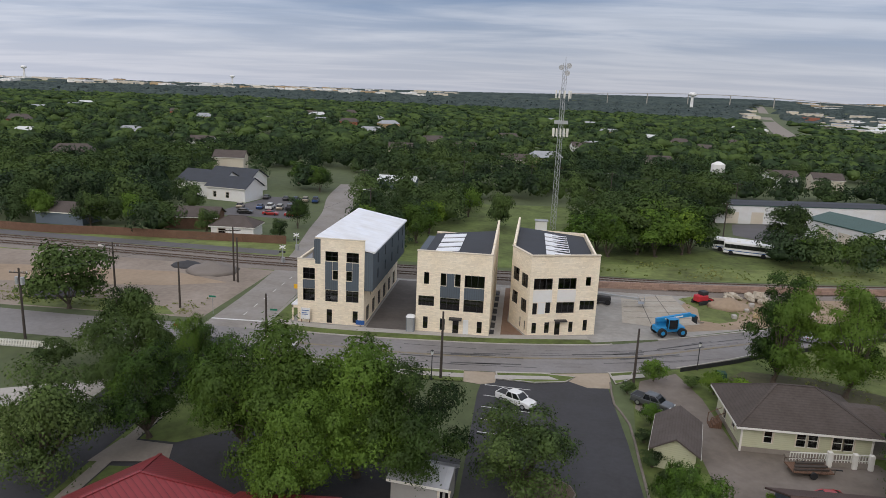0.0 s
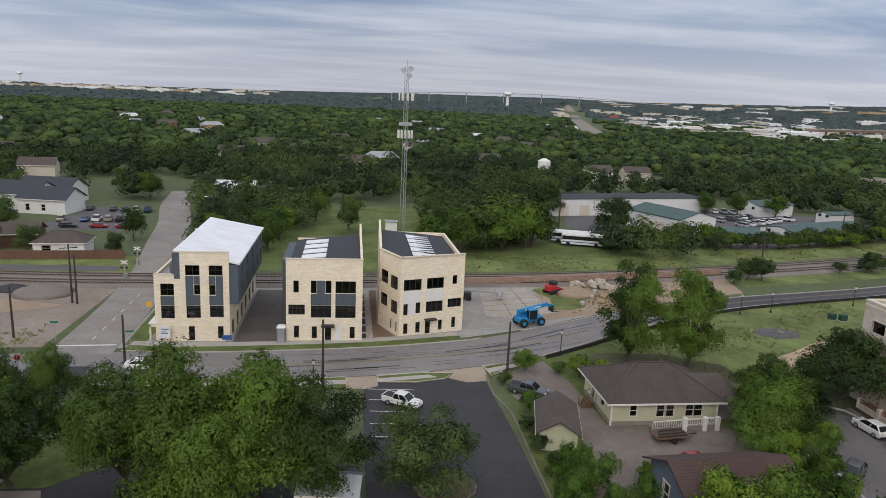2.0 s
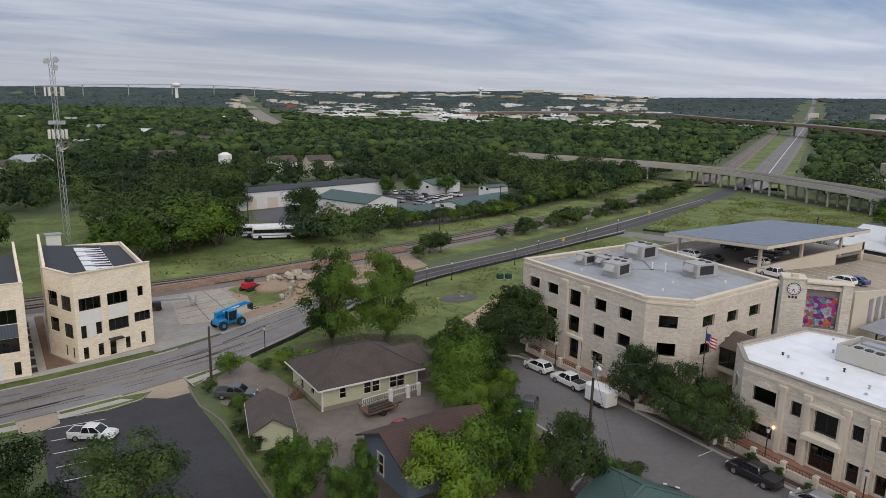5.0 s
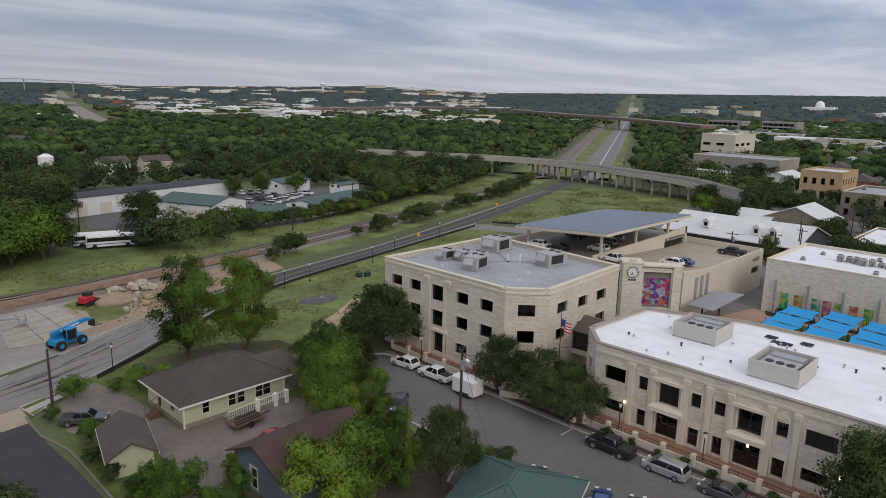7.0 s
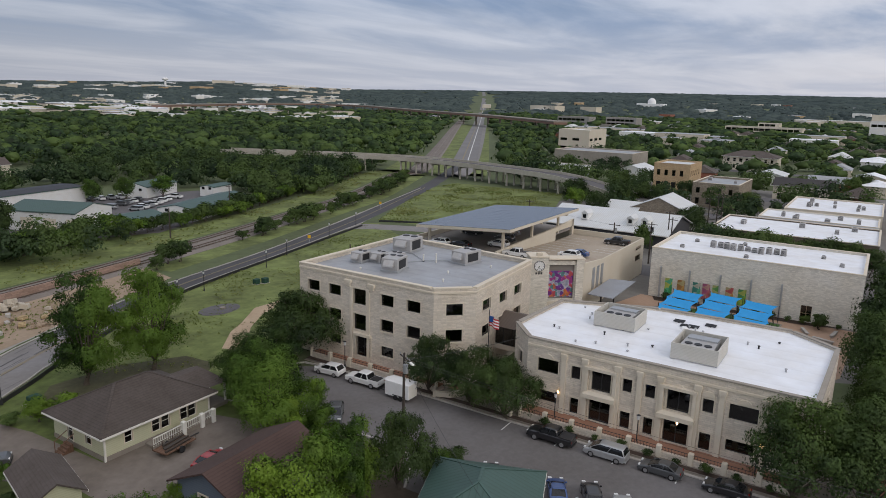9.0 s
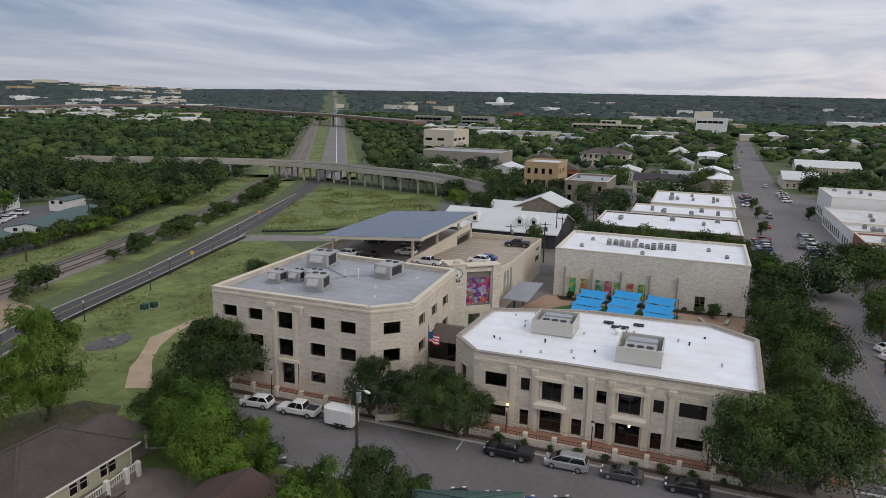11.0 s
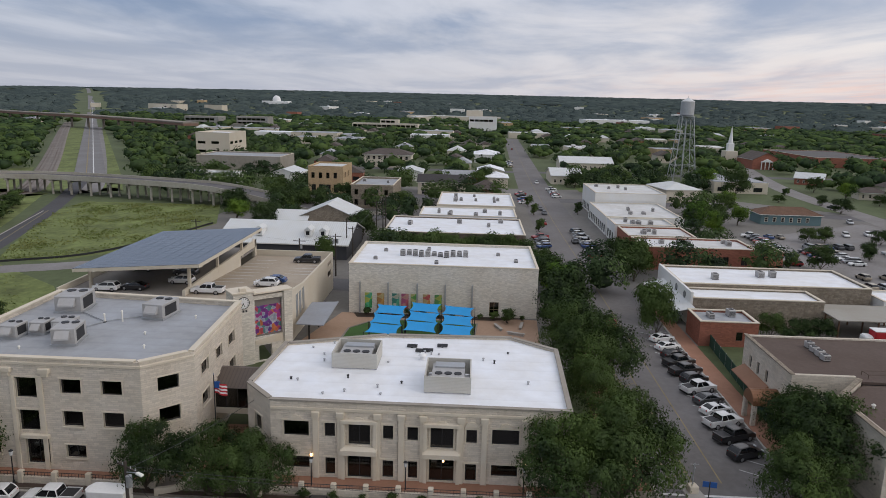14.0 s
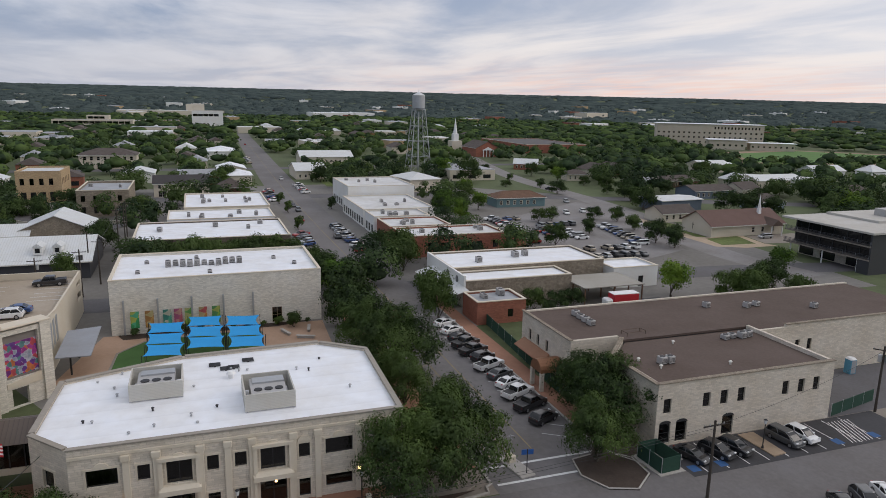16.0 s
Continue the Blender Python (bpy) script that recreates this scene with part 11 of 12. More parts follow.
PALESTONE = mat("pale_quarried_stone", (0.46, 0.41, 0.33), 0.95, 0.25, 0.5, 3.0, 0.5)
block_pile("heap of pale limestone blocks", 39.4, 115.6, 2.6, 1.3, 26, 0.85, PALESTONE, 4)
block_pile("heap of broken concrete and stone", 35.4, 116.2, 1.9, 0.9, 20, 0.6, PALESTONE, 5)
block_pile("scattered limestone offcuts on bare earth", 44.5, 109.6, 3.4, 0.25, 18, 0.5, PALESTONE, 6)
block_pile("scattered stone and earth clods", 38.5, 105.4, 3.0, 0.15, 16, 0.4, DIRT, 7)
for x, y, rz in ((38.2, 109.6, 20), (40.6, 107.8, -35), (36.6, 106.6, 60)):
    pl_ = thing("stone_pallet", "wooden pallet stacked with cut stone and boards", "pallet", (x, y, 0), rz, "pallets on the building site")
    for k in (-0.5, 0.0, 0.5):
        part("bearer", M().box(-0.6, 0.6, k - 0.05, k + 0.05, 0, 0.1), POLEWOOD, pl_)
    for k in range(5):
        part("board", M().box(-0.6 + 0.25 * k, -0.42 + 0.25 * k, -0.55, 0.55, 0.1, 0.13), FENCEWOOD, pl_)
    for k in range(4):
        part("cut_stone", M().cham(-0.55 + 0.28 * k, -0.3 + 0.28 * k, -0.5, 0.45, 0.13, 0.45 + 0.12 * (k % 2), 0.02), mat("sawn_tan_stone", (0.42, 0.32, 0.18), 0.95, 0.25, 0.5, 3.0, 0.4), pl_)
for x, y in ((33, 105.5), (36, 109.6), (37.6, 112.5)):
    s = random.Random(int(x * 10))
    b = thing("stone_block", "pale rough limestone block on bare earth", "stone", (x, y, 0), s.uniform(0, 90), "loose stones")
    part("block", M().cham(-0.5, 0.5, -0.35, 0.35, 0, s.uniform(0.3, 0.7), 0.08), KERB, b)
bx = thing("utility_box", "dark green utility cabinet on a pad", "utility box", (24.4, 79.9, 0))
part("cabinet", M().cham(-0.6, 0.6, -0.5, 0.5, 0.1, 1.1, 0.06), GREENMESH, bx)
part("pad", M().box(-0.9, 0.9, -0.8, 0.8, 0, 0.1), KERB, bx)
mb = thing("meter_post", "small grey meter post by the kerb", "meter", (12.7, 74.6, 0))
part("post", M().tube((0, 0, 0), (0, 0, 0.9), 0.05), GALV, mb)
part("meter", M().cham(-0.12, 0.12, -0.1, 0.1, 0.9, 1.25, 0.03), GALV, mb)
hv = thing("manhole_patch", "grey round gravel patch in the meadow", "patch", (58.6, 91.2, 0.022))
part("gravel", M().loft([[(3.6 * math.cos(6.283 * i / 24), 2.4 * math.sin(6.283 * i / 24), 0) for i in range(24)], [(3.4 * math.cos(6.283 * i / 24), 2.2 * math.sin(6.283 * i / 24), 0.03) for i in range(24)]]), ASPHALT, hv)
part("cover", M().tube((0.6, 0, 0.03), (0.6, 0, 0.25), 0.5, 0.45, 14), CONCRETE, hv)
for x, y in ((72.5, 98), (74, 97.4)):
    g = thing("green_bin", "dark green utility pedestal in the meadow", "utility box", (x, y, 0))
    part("case", M().cham(-0.55, 0.55, -0.45, 0.45, 0.05, 0.95, 0.08), GREENMESH, g)
    part("pad", M().box(-0.7, 0.7, -0.6, 0.6, 0, 0.05), KERB, g)

# ---- trees ----
def quads_mesh(name, Q, material):
    """A mesh of loose leaf sprays, Q being (n, corners, 3)."""
    n, k = Q.shape[:2]
    me = bpy.data.meshes.new(name)
    me.vertices.add(n * k)
    me.vertices.foreach_set("co", Q.reshape(-1).astype(np.float32))
    me.loops.add(n * k)
    me.loops.foreach_set("vertex_index", np.arange(n * k, dtype=np.int32))
    me.polygons.add(n)
    me.polygons.foreach_set("loop_start", np.arange(0, n * k, k, dtype=np.int32))
    me.update(calc_edges=True)
    me.materials.append(material)
    return me


def leaflets(P, N, size, rng, slim=0.8):
    """Pointed three-cornered sprays at P facing about N."""
    Q = sprays(P, N, size, rng, slim)
    c = (Q[:, 1] + Q[:, 3]) / 2
    ahead = (Q[:, 2] - c) * 0.55
    return np.stack([Q[:, 0], Q[:, 1] + ahead, Q[:, 3] + ahead], 1)


def sprays(P, N, size, rng, slim=0.62):
    """Rhombic leaf sprays at P facing about N."""
    n = len(P)
    N = N / np.maximum(np.linalg.norm(N, axis=1, keepdims=True), 1e-6)
    R = rng.normal(size=(n, 3))
    A = np.cross(N, R)
    A /= np.maximum(np.linalg.norm(A, axis=1, keepdims=True), 1e-6)
    B = np.cross(N, A)
    s = (size * rng.uniform(0.65, 1.35, n))[:, None] if np.ndim(size) == 0 else (size * rng.uniform(0.65, 1.35, n))[:, None]
    return np.stack([P - A * s * 0.5, P - B * s * 0.5 * slim + N * s * 0.08, P + A * s * 0.5, P + B * s * 0.5 * slim + N * s * 0.08], 1)


def unit(rng, n):
    u = rng.normal(size=(n, 3))
    return u / np.linalg.norm(u, axis=1, keepdims=True)


def grown_tree(name, label, height, radius, seed, n, size, material, clear=0.28, lobes=18, flat=0.78):
    """A tree: a tapered trunk that forks into limbs, each ending in a lobe of the crown; the crown is made of leaf sprays."""
    lobes = max(9, int(lobes * 0.66))
    rng = np.random.default_rng(seed)
    ob = thing(name, label, "tree")
    z0 = height * clear
    cz = (height + z0) / 2
    hz = (height - z0) / 2
    C = []
    while len(C) < lobes:
        u = unit(rng, 1)[0] * (rng.uniform(0.52, 0.98) if n > 9000 else rng.uniform(0.36, 0.80))
        if u[2] < -0.84:
            continue
        full = 1.0 if u[2] < 0.1 else 1.0 - 0.35 * u[2]
        C.append((u[0] * radius * full, u[1] * radius * full, cz + u[2] * hz * 0.94))
    C = np.array(C)
    R = radius * (rng.uniform(0.16, 0.40, lobes) if n > 9000 else rng.uniform(0.26, 0.46, lobes))
    t = M()
    r0 = max(0.12, height * 0.022)
    lean = rng.normal(size=2) * 0.25
    fork = Vector((lean[0], lean[1], z0 * 0.95))
    k1 = Vector((lean[0] * 0.3, lean[1] * 0.3, z0 * 0.5))
    t.tube((0, 0, -0.1), (0, 0, 0.35), r0 * 1.7, r0 * 1.15, 10).tube((0, 0, 0.3), k1, r0 * 1.15, r0, 10).tube(k1, fork, r0, r0 * 0.9, 10)
    for c in C if n > 9000 else C[:6] if n > 1700 else C[:3]:
        e = Vector(c)
        m_ = fork.lerp(e, 0.5) + Vector((0, 0, 0.08 * height))
        t.tube(fork - Vector((0, 0, 0.1)), m_, r0 * 0.45, r0 * 0.25, 5).tube(m_, e, r0 * 0.25, r0 * 0.06, 4)
        for _ in range(1 if n > 9000 else 0):
            tip = e + Vector(unit(rng, 1)[0]) * radius * 0.34
            t.tube(m_.lerp(e, 0.7), tip, r0 * 0.10, r0 * 0.03, 4)
    part("trunk", t, BARK, ob)
    # the leaf sprays clothe the lobes, which bulge in small tufts and leave dark hollows between them
    w = R ** 2 / (R ** 2).sum()
    li = rng.choice(lobes, n, p=w)
    v = unit(rng, n)
    v[:, 2] = np.where((v[:, 2] < -0.2) & (rng.uniform(0, 1, n) < 0.75), -v[:, 2], v[:, 2])
    ph = li * 1.7
    f = 2.6 if n > 9000 else 1.8
    tuft = np.sin(v[:, 0] * f * 2.1 + ph) * np.sin(v[:, 1] * f * 2.3 + ph * 1.3) + 0.6 * np.sin(v[:, 0] * f * 4.3 - ph * 2) * np.sin(v[:, 1] * f * 4.1 + ph) * np.sin(v[:, 2] * f * 3.7 + ph * 0.7)
    deep = rng.uniform(0, 1, n)
    rr = np.where(deep < 0.10, rng.uniform(0.25, 0.8, n), 0.88 + 0.30 * tuft + rng.normal(size=n) * 0.07)
    rr = rr + (deep > 0.90) * rng.uniform(0.05, 0.45, n)
    P = C[li] + v * (R[li] * rr)[:, None] * np.array([1, 1, 0.92 * flat + 0.12])
    core = rng.uniform(0, 1, n) < 0.16
    P[core] = np.array([0, 0, cz]) + v[core] * rng.uniform(0.30, 0.62, core.sum())[:, None] * np.array([radius, radius, hz])
    out = (P - np.array([0, 0, cz])) / np.array([radius, radius, hz])
    N = v * 0.9 + out * 0.30 + np.array([0, 0, 0.10]) + rng.normal(size=(n, 3)) * 0.30
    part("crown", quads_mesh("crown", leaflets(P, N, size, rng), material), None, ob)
    return ob


KINDS, PLANTED = {}, set()


def plant(kind, x, y, height, turn=0.0, wide=1.0, z=0.0):
    """A tree of a kind, at a place, of a height."""
    if kind + "_far" in KINDS and math.hypot(x, y) > 96:
        kind += "_far"
    ob, h = KINDS[kind]
    s = height / h
    m = pose(x, y, z, 0, 0, turn) @ Matrix.Diagonal((s * wide, s * wide, s, 1))
    if ob.name not in PLANTED:
        PLANTED.add(ob.name)
        ob.matrix_basis = m
        return ob
    got = copy_thing(ob, Matrix())
    got.matrix_basis = m
    return got


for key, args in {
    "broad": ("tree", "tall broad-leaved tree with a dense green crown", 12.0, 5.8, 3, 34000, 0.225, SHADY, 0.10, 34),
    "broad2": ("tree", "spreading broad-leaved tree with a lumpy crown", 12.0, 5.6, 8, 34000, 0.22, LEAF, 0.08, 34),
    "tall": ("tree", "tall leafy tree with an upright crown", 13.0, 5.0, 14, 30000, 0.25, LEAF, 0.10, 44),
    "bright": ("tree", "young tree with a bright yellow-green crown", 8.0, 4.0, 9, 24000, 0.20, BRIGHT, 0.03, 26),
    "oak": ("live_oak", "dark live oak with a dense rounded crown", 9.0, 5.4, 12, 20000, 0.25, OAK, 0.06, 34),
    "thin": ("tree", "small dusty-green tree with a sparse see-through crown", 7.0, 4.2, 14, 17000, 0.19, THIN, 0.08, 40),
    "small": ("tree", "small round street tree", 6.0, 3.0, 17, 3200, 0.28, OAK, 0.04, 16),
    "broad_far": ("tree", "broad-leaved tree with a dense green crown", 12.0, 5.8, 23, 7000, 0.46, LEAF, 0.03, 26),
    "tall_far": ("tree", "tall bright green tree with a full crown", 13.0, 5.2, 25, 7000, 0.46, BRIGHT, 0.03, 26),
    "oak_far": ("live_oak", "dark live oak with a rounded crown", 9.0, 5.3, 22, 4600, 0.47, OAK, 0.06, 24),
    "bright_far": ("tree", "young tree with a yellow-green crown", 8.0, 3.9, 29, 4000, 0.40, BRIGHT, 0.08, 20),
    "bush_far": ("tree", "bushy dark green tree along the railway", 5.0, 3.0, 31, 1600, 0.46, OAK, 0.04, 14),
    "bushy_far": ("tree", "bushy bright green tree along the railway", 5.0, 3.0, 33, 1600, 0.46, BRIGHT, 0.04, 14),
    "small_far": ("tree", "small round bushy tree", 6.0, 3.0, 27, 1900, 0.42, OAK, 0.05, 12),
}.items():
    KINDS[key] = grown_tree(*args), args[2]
KINDS["broad2_far"] = KINDS["broad_far"]
NEAR_TREES = [
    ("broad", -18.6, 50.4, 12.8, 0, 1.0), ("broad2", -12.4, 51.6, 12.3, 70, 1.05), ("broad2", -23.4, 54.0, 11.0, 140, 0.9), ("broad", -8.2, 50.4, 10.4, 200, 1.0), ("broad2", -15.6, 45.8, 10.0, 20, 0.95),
    ("thin", 1.0, 51.6, 7.4, 20, 1.14), ("broad2", -32.4, 54.3, 9.4, 30, 1.05), ("thin", -37.0, 46.4, 9.6, 10, 0.92), ("oak", -43.2, 68.6, 9.4, 50, 0.92),
    ("oak", -62.1, 86.0, 10.0, 0, 1.1), ("broad2", -34.2, 66.0, 8.2, 0, 0.72), ("small", -50, 66, 5.0, 0, 1.0), ("oak", -40.6, 61.6, 5.6, 15, 0.8), ("small", -41.5, 72.5, 4.2, 15, 1.1),
    ("tall", 30.6, 80.6, 13.4, 0, 0.86), ("tall", 37.6, 78.0, 13.2, 90, 0.88), ("broad2", 34.2, 54.4, 8.9, 0, 1.05), ("bright", 36.4, 51.2, 6.2, 70, 0.95), ("broad2", 37.6, 58.6, 8.3, 60, 1.2), ("broad", 39.4, 63.6, 7.0, 200, 1.15), ("broad", 44.4, 63.4, 6.4, 60, 0.95), ("oak", 51.2, 67.6, 8.8, 0, 1.05), ("oak", 54.4, 71.5, 7.0, 10, 0.8),
    ("bright", 24.4, 40.6, 8.6, 40, 0.98), ("bright", 30.2, 40.6, 7.6, 100, 0.80), ("oak", 33.6, 38.2, 7.2, 0, 0.72), ("bright", 36.6, 36.6, 3.4, 0, 0.9), ("small", 39.8, 36.2, 2.4, 0, 1.3),
    ("bright", 13.4, 48.0, 6.6, 10, 0.84), ("bright", 16.8, 44.4, 5.6, 70, 0.82), ("bright", 21.0, 51.2, 2.6, 0, 1.0), ("bright_far", 16.4, 77.9, 2.9, 0, 1.25), ("bright_far", 22.6, 75.6, 3.0, 0, 1.2), ("bright_far", 25.0, 74.6, 2.8, 50, 1.3), ("small", 20.6, 77.0, 1.8, 20, 1.5), ("small", 12.9, 73.6, 1.9, 0, 1.1), ("bright_far", 14.2, 66.5, 2.6, 0, 1.0), ("small", 13.0, 62.5, 1.8, 0, 1.3), ("small", 13.0, 58.0, 2.2, 30, 1.3), ("small", 13.6, 54.0, 2.6, 80, 1.2),
    ("oak", 52.0, 47.2, 7.0, 0, 0.78), ("oak", 51.7, 41.2, 7.0, 40, 0.86), ("oak", 51.4, 36.9, 6.6, 80, 0.92),
    ("oak", 51.6, 8.8, 9.4, 0, 0.86), ("oak", 53.6, 3.4, 10.0, 60, 0.92), ("oak", 60.0, 1.6, 8.4, 20, 0.85), ("oak", 79.5, 2.2, 10.6, 0, 0.92), ("oak", 72.5, 2.8, 7.4, 110, 0.85), ("oak", 88.5, 2.4, 9.4, 30, 0.95), ("oak", 97.5, 2.6, 8.0, 70, 0.95), ("oak", 104, 3.6, 7.6, 20, 0.95), ("oak", 111.4, 1.6, 9.6, 40, 0.95), ("bright", 121, 1.8, 8.4, 0, 0.95), ("oak", 129, 1.8, 7.6, 90, 0.9), ("oak", 135, 2.2, 6.6, 90, 0.9), ("oak", 145, 2.2, 5.6, 40, 0.8), ("small", 106.5, 11.5, 3.0, 0, 1.2),
    ("oak", 59.6, -18.0, 8.8, 0, 1.05), ("oak", 53.4, -12.6, 7.4, 50, 0.9), ("oak", 64.6, -18.4, 8.0, 130, 0.95), ("oak", 102.4, -12.0, 9.2, 20, 0.66), ("oak", 110.0, -12.8, 7.8, 90, 0.75), ("oak", 147.0, -17.8, 8.4, 0, 1.05), ("oak", 138.5, -16.4, 8.0, 60, 1.0), ("oak", 156.0, -15.4, 6.4, 10, 0.8),
    ("bright", 105.0, -61.1, 8.0, 0, 0.95), ("oak", 98.7, -69.5, 6.8, 0, 0.85), ("oak", 103.5, -84.8, 7.2, 40, 1.0), ("oak", 100, -77.5, 7.0, 80, 0.8), ("tall", 201, -49, 10.0, 0, 1.35), ("tall", 195, -52, 8.0, 70, 1.1),
    ("oak", 98, 95, 3.4, 0, 1.6), ("oak", 94, 91.5, 2.6, 60, 1.5), ("oak", 143.9, 50.6, 7, 0, 0.7), ("oak", 179.6, 47.5, 7.5, 0, 0.8), ("oak_far", 213, 80, 9.0, 10, 1.1), ("oak_far", 219, 74, 8.0, 80, 1.1), ("oak_far", 209, 93, 8.6, 40, 1.1), ("bright_far", 196, 88, 7.4, 20, 1.2), ("oak_far", 181.7, 76, 8.6, 0, 1.0), ("oak_far", 174.2, 47, 7.8, 60, 0.9), ("oak_far", 226, 41.7, 7.0, 0, 1.1), ("oak_far", 240, 64, 7.6, 30, 1.1), ("oak_far", 246, 90, 8.6, 70, 1.1), ("oak_far", 134, 74, 6.8, 0, 1.0), ("oak_far", 140, 79, 7.2, 50, 1.0), ("oak", 214, 38.5, 7.0, 40, 0.9), ("oak", 210, 66, 8, 0, 0.8), ("oak", 204, 74, 7.5, 50, 0.8), ("oak", 228, 70, 7.0, 90, 0.9), ("small", 205, 37, 3.5, 0, 1.0),
    ("oak", 304.7, 13.2, 9, 0, 1.0), ("oak", 296, 16, 8, 30, 1.0), ("oak", 351, -96, 8, 0, 0.9), ("oak", 318, -104, 9, 40, 0.9), ("oak", 306, -27, 8, 0, 0.9), ("oak", 405, -62, 9, 0, 1.0), ("small", 224, -2.5, 4.5, 0, 0.9), ("small", 228, -17.5, 5, 0, 0.9), ("small", 244, -2.0, 4.5, 60, 0.9), ("small", 193, -1.5, 4.5, 20, 0.9), ("small", 308, -24, 4.5, 0, 0.9),
    ("oak_far", 189.2, -75.5, 4.6, 0, 1.15), ("oak_far", 190.4, -80.8, 4.8, 60, 1.1), ("oak_far", 154.2, -62.4, 6.6, 20, 1.0), ("oak_far", 166.8, -80.2, 5.2, 80, 0.95), ("oak_far", 189.2, -95.4, 4.6, 10, 1.2), ("oak_far", 151.2, -91.4, 7.0, 30, 1.0), ("oak_far", 169.3, -97.0, 5.0, 110, 1.15), ("oak_far", 183.5, -100.4, 5.4, 50, 1.0), ("oak_far", 248.6, -114.5, 6.0, 0, 1.25), ("bright_far", 289.7, -137, 8.0, 40, 1.1), ("oak_far", 292.5, -160, 7.0, 80, 1.2), ("oak_far", 273, -141.6, 4.8, 0, 1.1), ("oak_far", 244.5, -135.6, 4.6, 0, 1.1), ("oak_far", 234, -137, 7.6, 30, 1.1), ("oak_far", 224, -133, 7.0, 130, 1.1), ("oak_far", 204, -124.6, 9.4, 0, 1.0), ("small", 297.9, -115.9, 4.0, 0, 1.2), ("oak_far", 275.5, -103.6, 3.4, 0, 1.5), ("oak_far", 290.4, -91.8, 12.5, 0, 0.95), ("bright_far", 312.6, -86, 11.5, 30, 0.9), ("oak_far", 331.9, -117.7, 5.2, 0, 1.0), ("small", 154.4, -55.6, 5.0, 0, 1.0), ("oak_far", 315.4, -136, 7.5, 0, 1.0), ("oak_far", 144.4, -92.4, 6.6, 70, 1.0), ("bright_far", 216, -66, 7.0, 0, 1.1), ("oak_far", 240, -70, 7.6, 20, 1.1), ("bright_far", 256, -76, 7.0, 60, 1.0), ("oak_far", 210, -58, 7.4, 90, 1.2),
    ("oak_far", 291, -222, 9.5, 0, 1.1), ("oak_far", 271, -226, 8.6, 40, 1.2), ("oak_far", 227, -210, 7.6, 80, 1.2), ("oak_far", 219.4, -218, 6.0, 0, 1.2), ("oak_far", 205.5, -206, 10.4, 20, 1.3), ("oak_far", 196, -198, 9.6, 70, 1.3), ("bright_far", 186, -200, 8.6, 0, 1.2), ("oak_far", 192, -151, 8.4, 0, 1.15), ("oak_far", 187, -157, 8.6, 60, 1.25), ("oak_far", 182, -163, 7.4, 120, 1.1), ("oak_far", 212, -186, 6.2, 0, 1.1), ("bright_far", 170, -185, 9.0, 20, 1.2), ("oak_far", 246, -150, 8.2, 0, 1.2), ("oak_far", 262, -146, 7.4, 40, 1.1), ("oak_far", 280, -196, 8.4, 10, 1.2), ("oak_far", 238, -160, 6.6, 50, 1.1), ("oak_far", 276, -178, 8.0, 90, 1.2), ("oak_far", 312, -190, 8.5, 0, 1.2), ("oak_far", 300, -176, 7.5, 30, 1.1), ("oak_far", 270, -118, 4.4, 60, 1.1), ("bright_far", 116, -99, 6.4, 0, 1.0),
    ("broad", -30.5, 138, 9.5, 0, 0.95), ("broad2", -22, 143, 9.5, 50, 0.95), ("broad", -14, 178, 10, 0, 0.9), ("oak", -5.6, 166, 9, 0, 0.75), ("broad", 18, 142, 10.5, 90, 1.15), ("broad2", 28, 145, 11.5, 20, 1.2), ("broad", 36, 151, 12, 140, 1.15), ("oak", 22, 152, 11, 0, 1.1), ("oak", 33, 157, 12, 10, 1.2), ("oak", 30, 164, 12, 40, 1.2), ("broad", 29, 154, 12.5, 20, 1.2), ("bright", 12.5, 147, 8.5, 60, 1.2), ("oak", 63, 168, 10, 0, 0.7), ("broad", 104, 200, 8.5, 0, 0.8), ("broad2", 112, 196, 9, 40, 0.8), 
    ("broad_far", 16.3, 148.5, 10.5, 114, 1.05), ("oak_far", 24.4, 146.3, 12.3, 170, 1.05), ("bright_far", 34.0, 148.6, 10.6, 238, 1.05), ("oak_far", 40.5, 197.7, 8.5, 0, 1.15), ("oak_far", 42.3, 188.3, 9.5, 47, 1.15), ("oak_far", 47.8, 192.0, 10.5, 94, 1.15), ("oak_far", 51.7, 193.1, 8.5, 141, 1.15), ("oak_far", 46.9, 214.9, 9.5, 188, 1.15), ("oak_far", 53.2, 217.5, 10.5, 235, 1.15), ("oak_far", 49.5, 239.3, 8.5, 282, 1.15), ("oak_far", 58.1, 219.0, 9.5, 329, 1.15), ("oak_far", -26.5, 152.0, 8.0, 175, 1.05), ("bright_far", -20.9, 153.5, 8.4, 214, 1.05), ("broad2", -50.5, 150, 8, 0, 0.8), ("oak", -66, 137, 6, 0, 0.8), ("oak", -50, 136, 5, 0, 0.7), ("oak", -93, 138, 8, 0, 0.9), ("broad", -84, 140, 8.5, 40, 0.8), ("oak", -77, 138.5, 7, 0, 0.8), ("broad", -104, 138, 8.5, 80, 0.9), ("broad2", -62, 205, 9, 0, 1.0), ("broad", -72, 215, 9, 0, 1.0),
]
for row in NEAR_TREES:
    plant(*row)
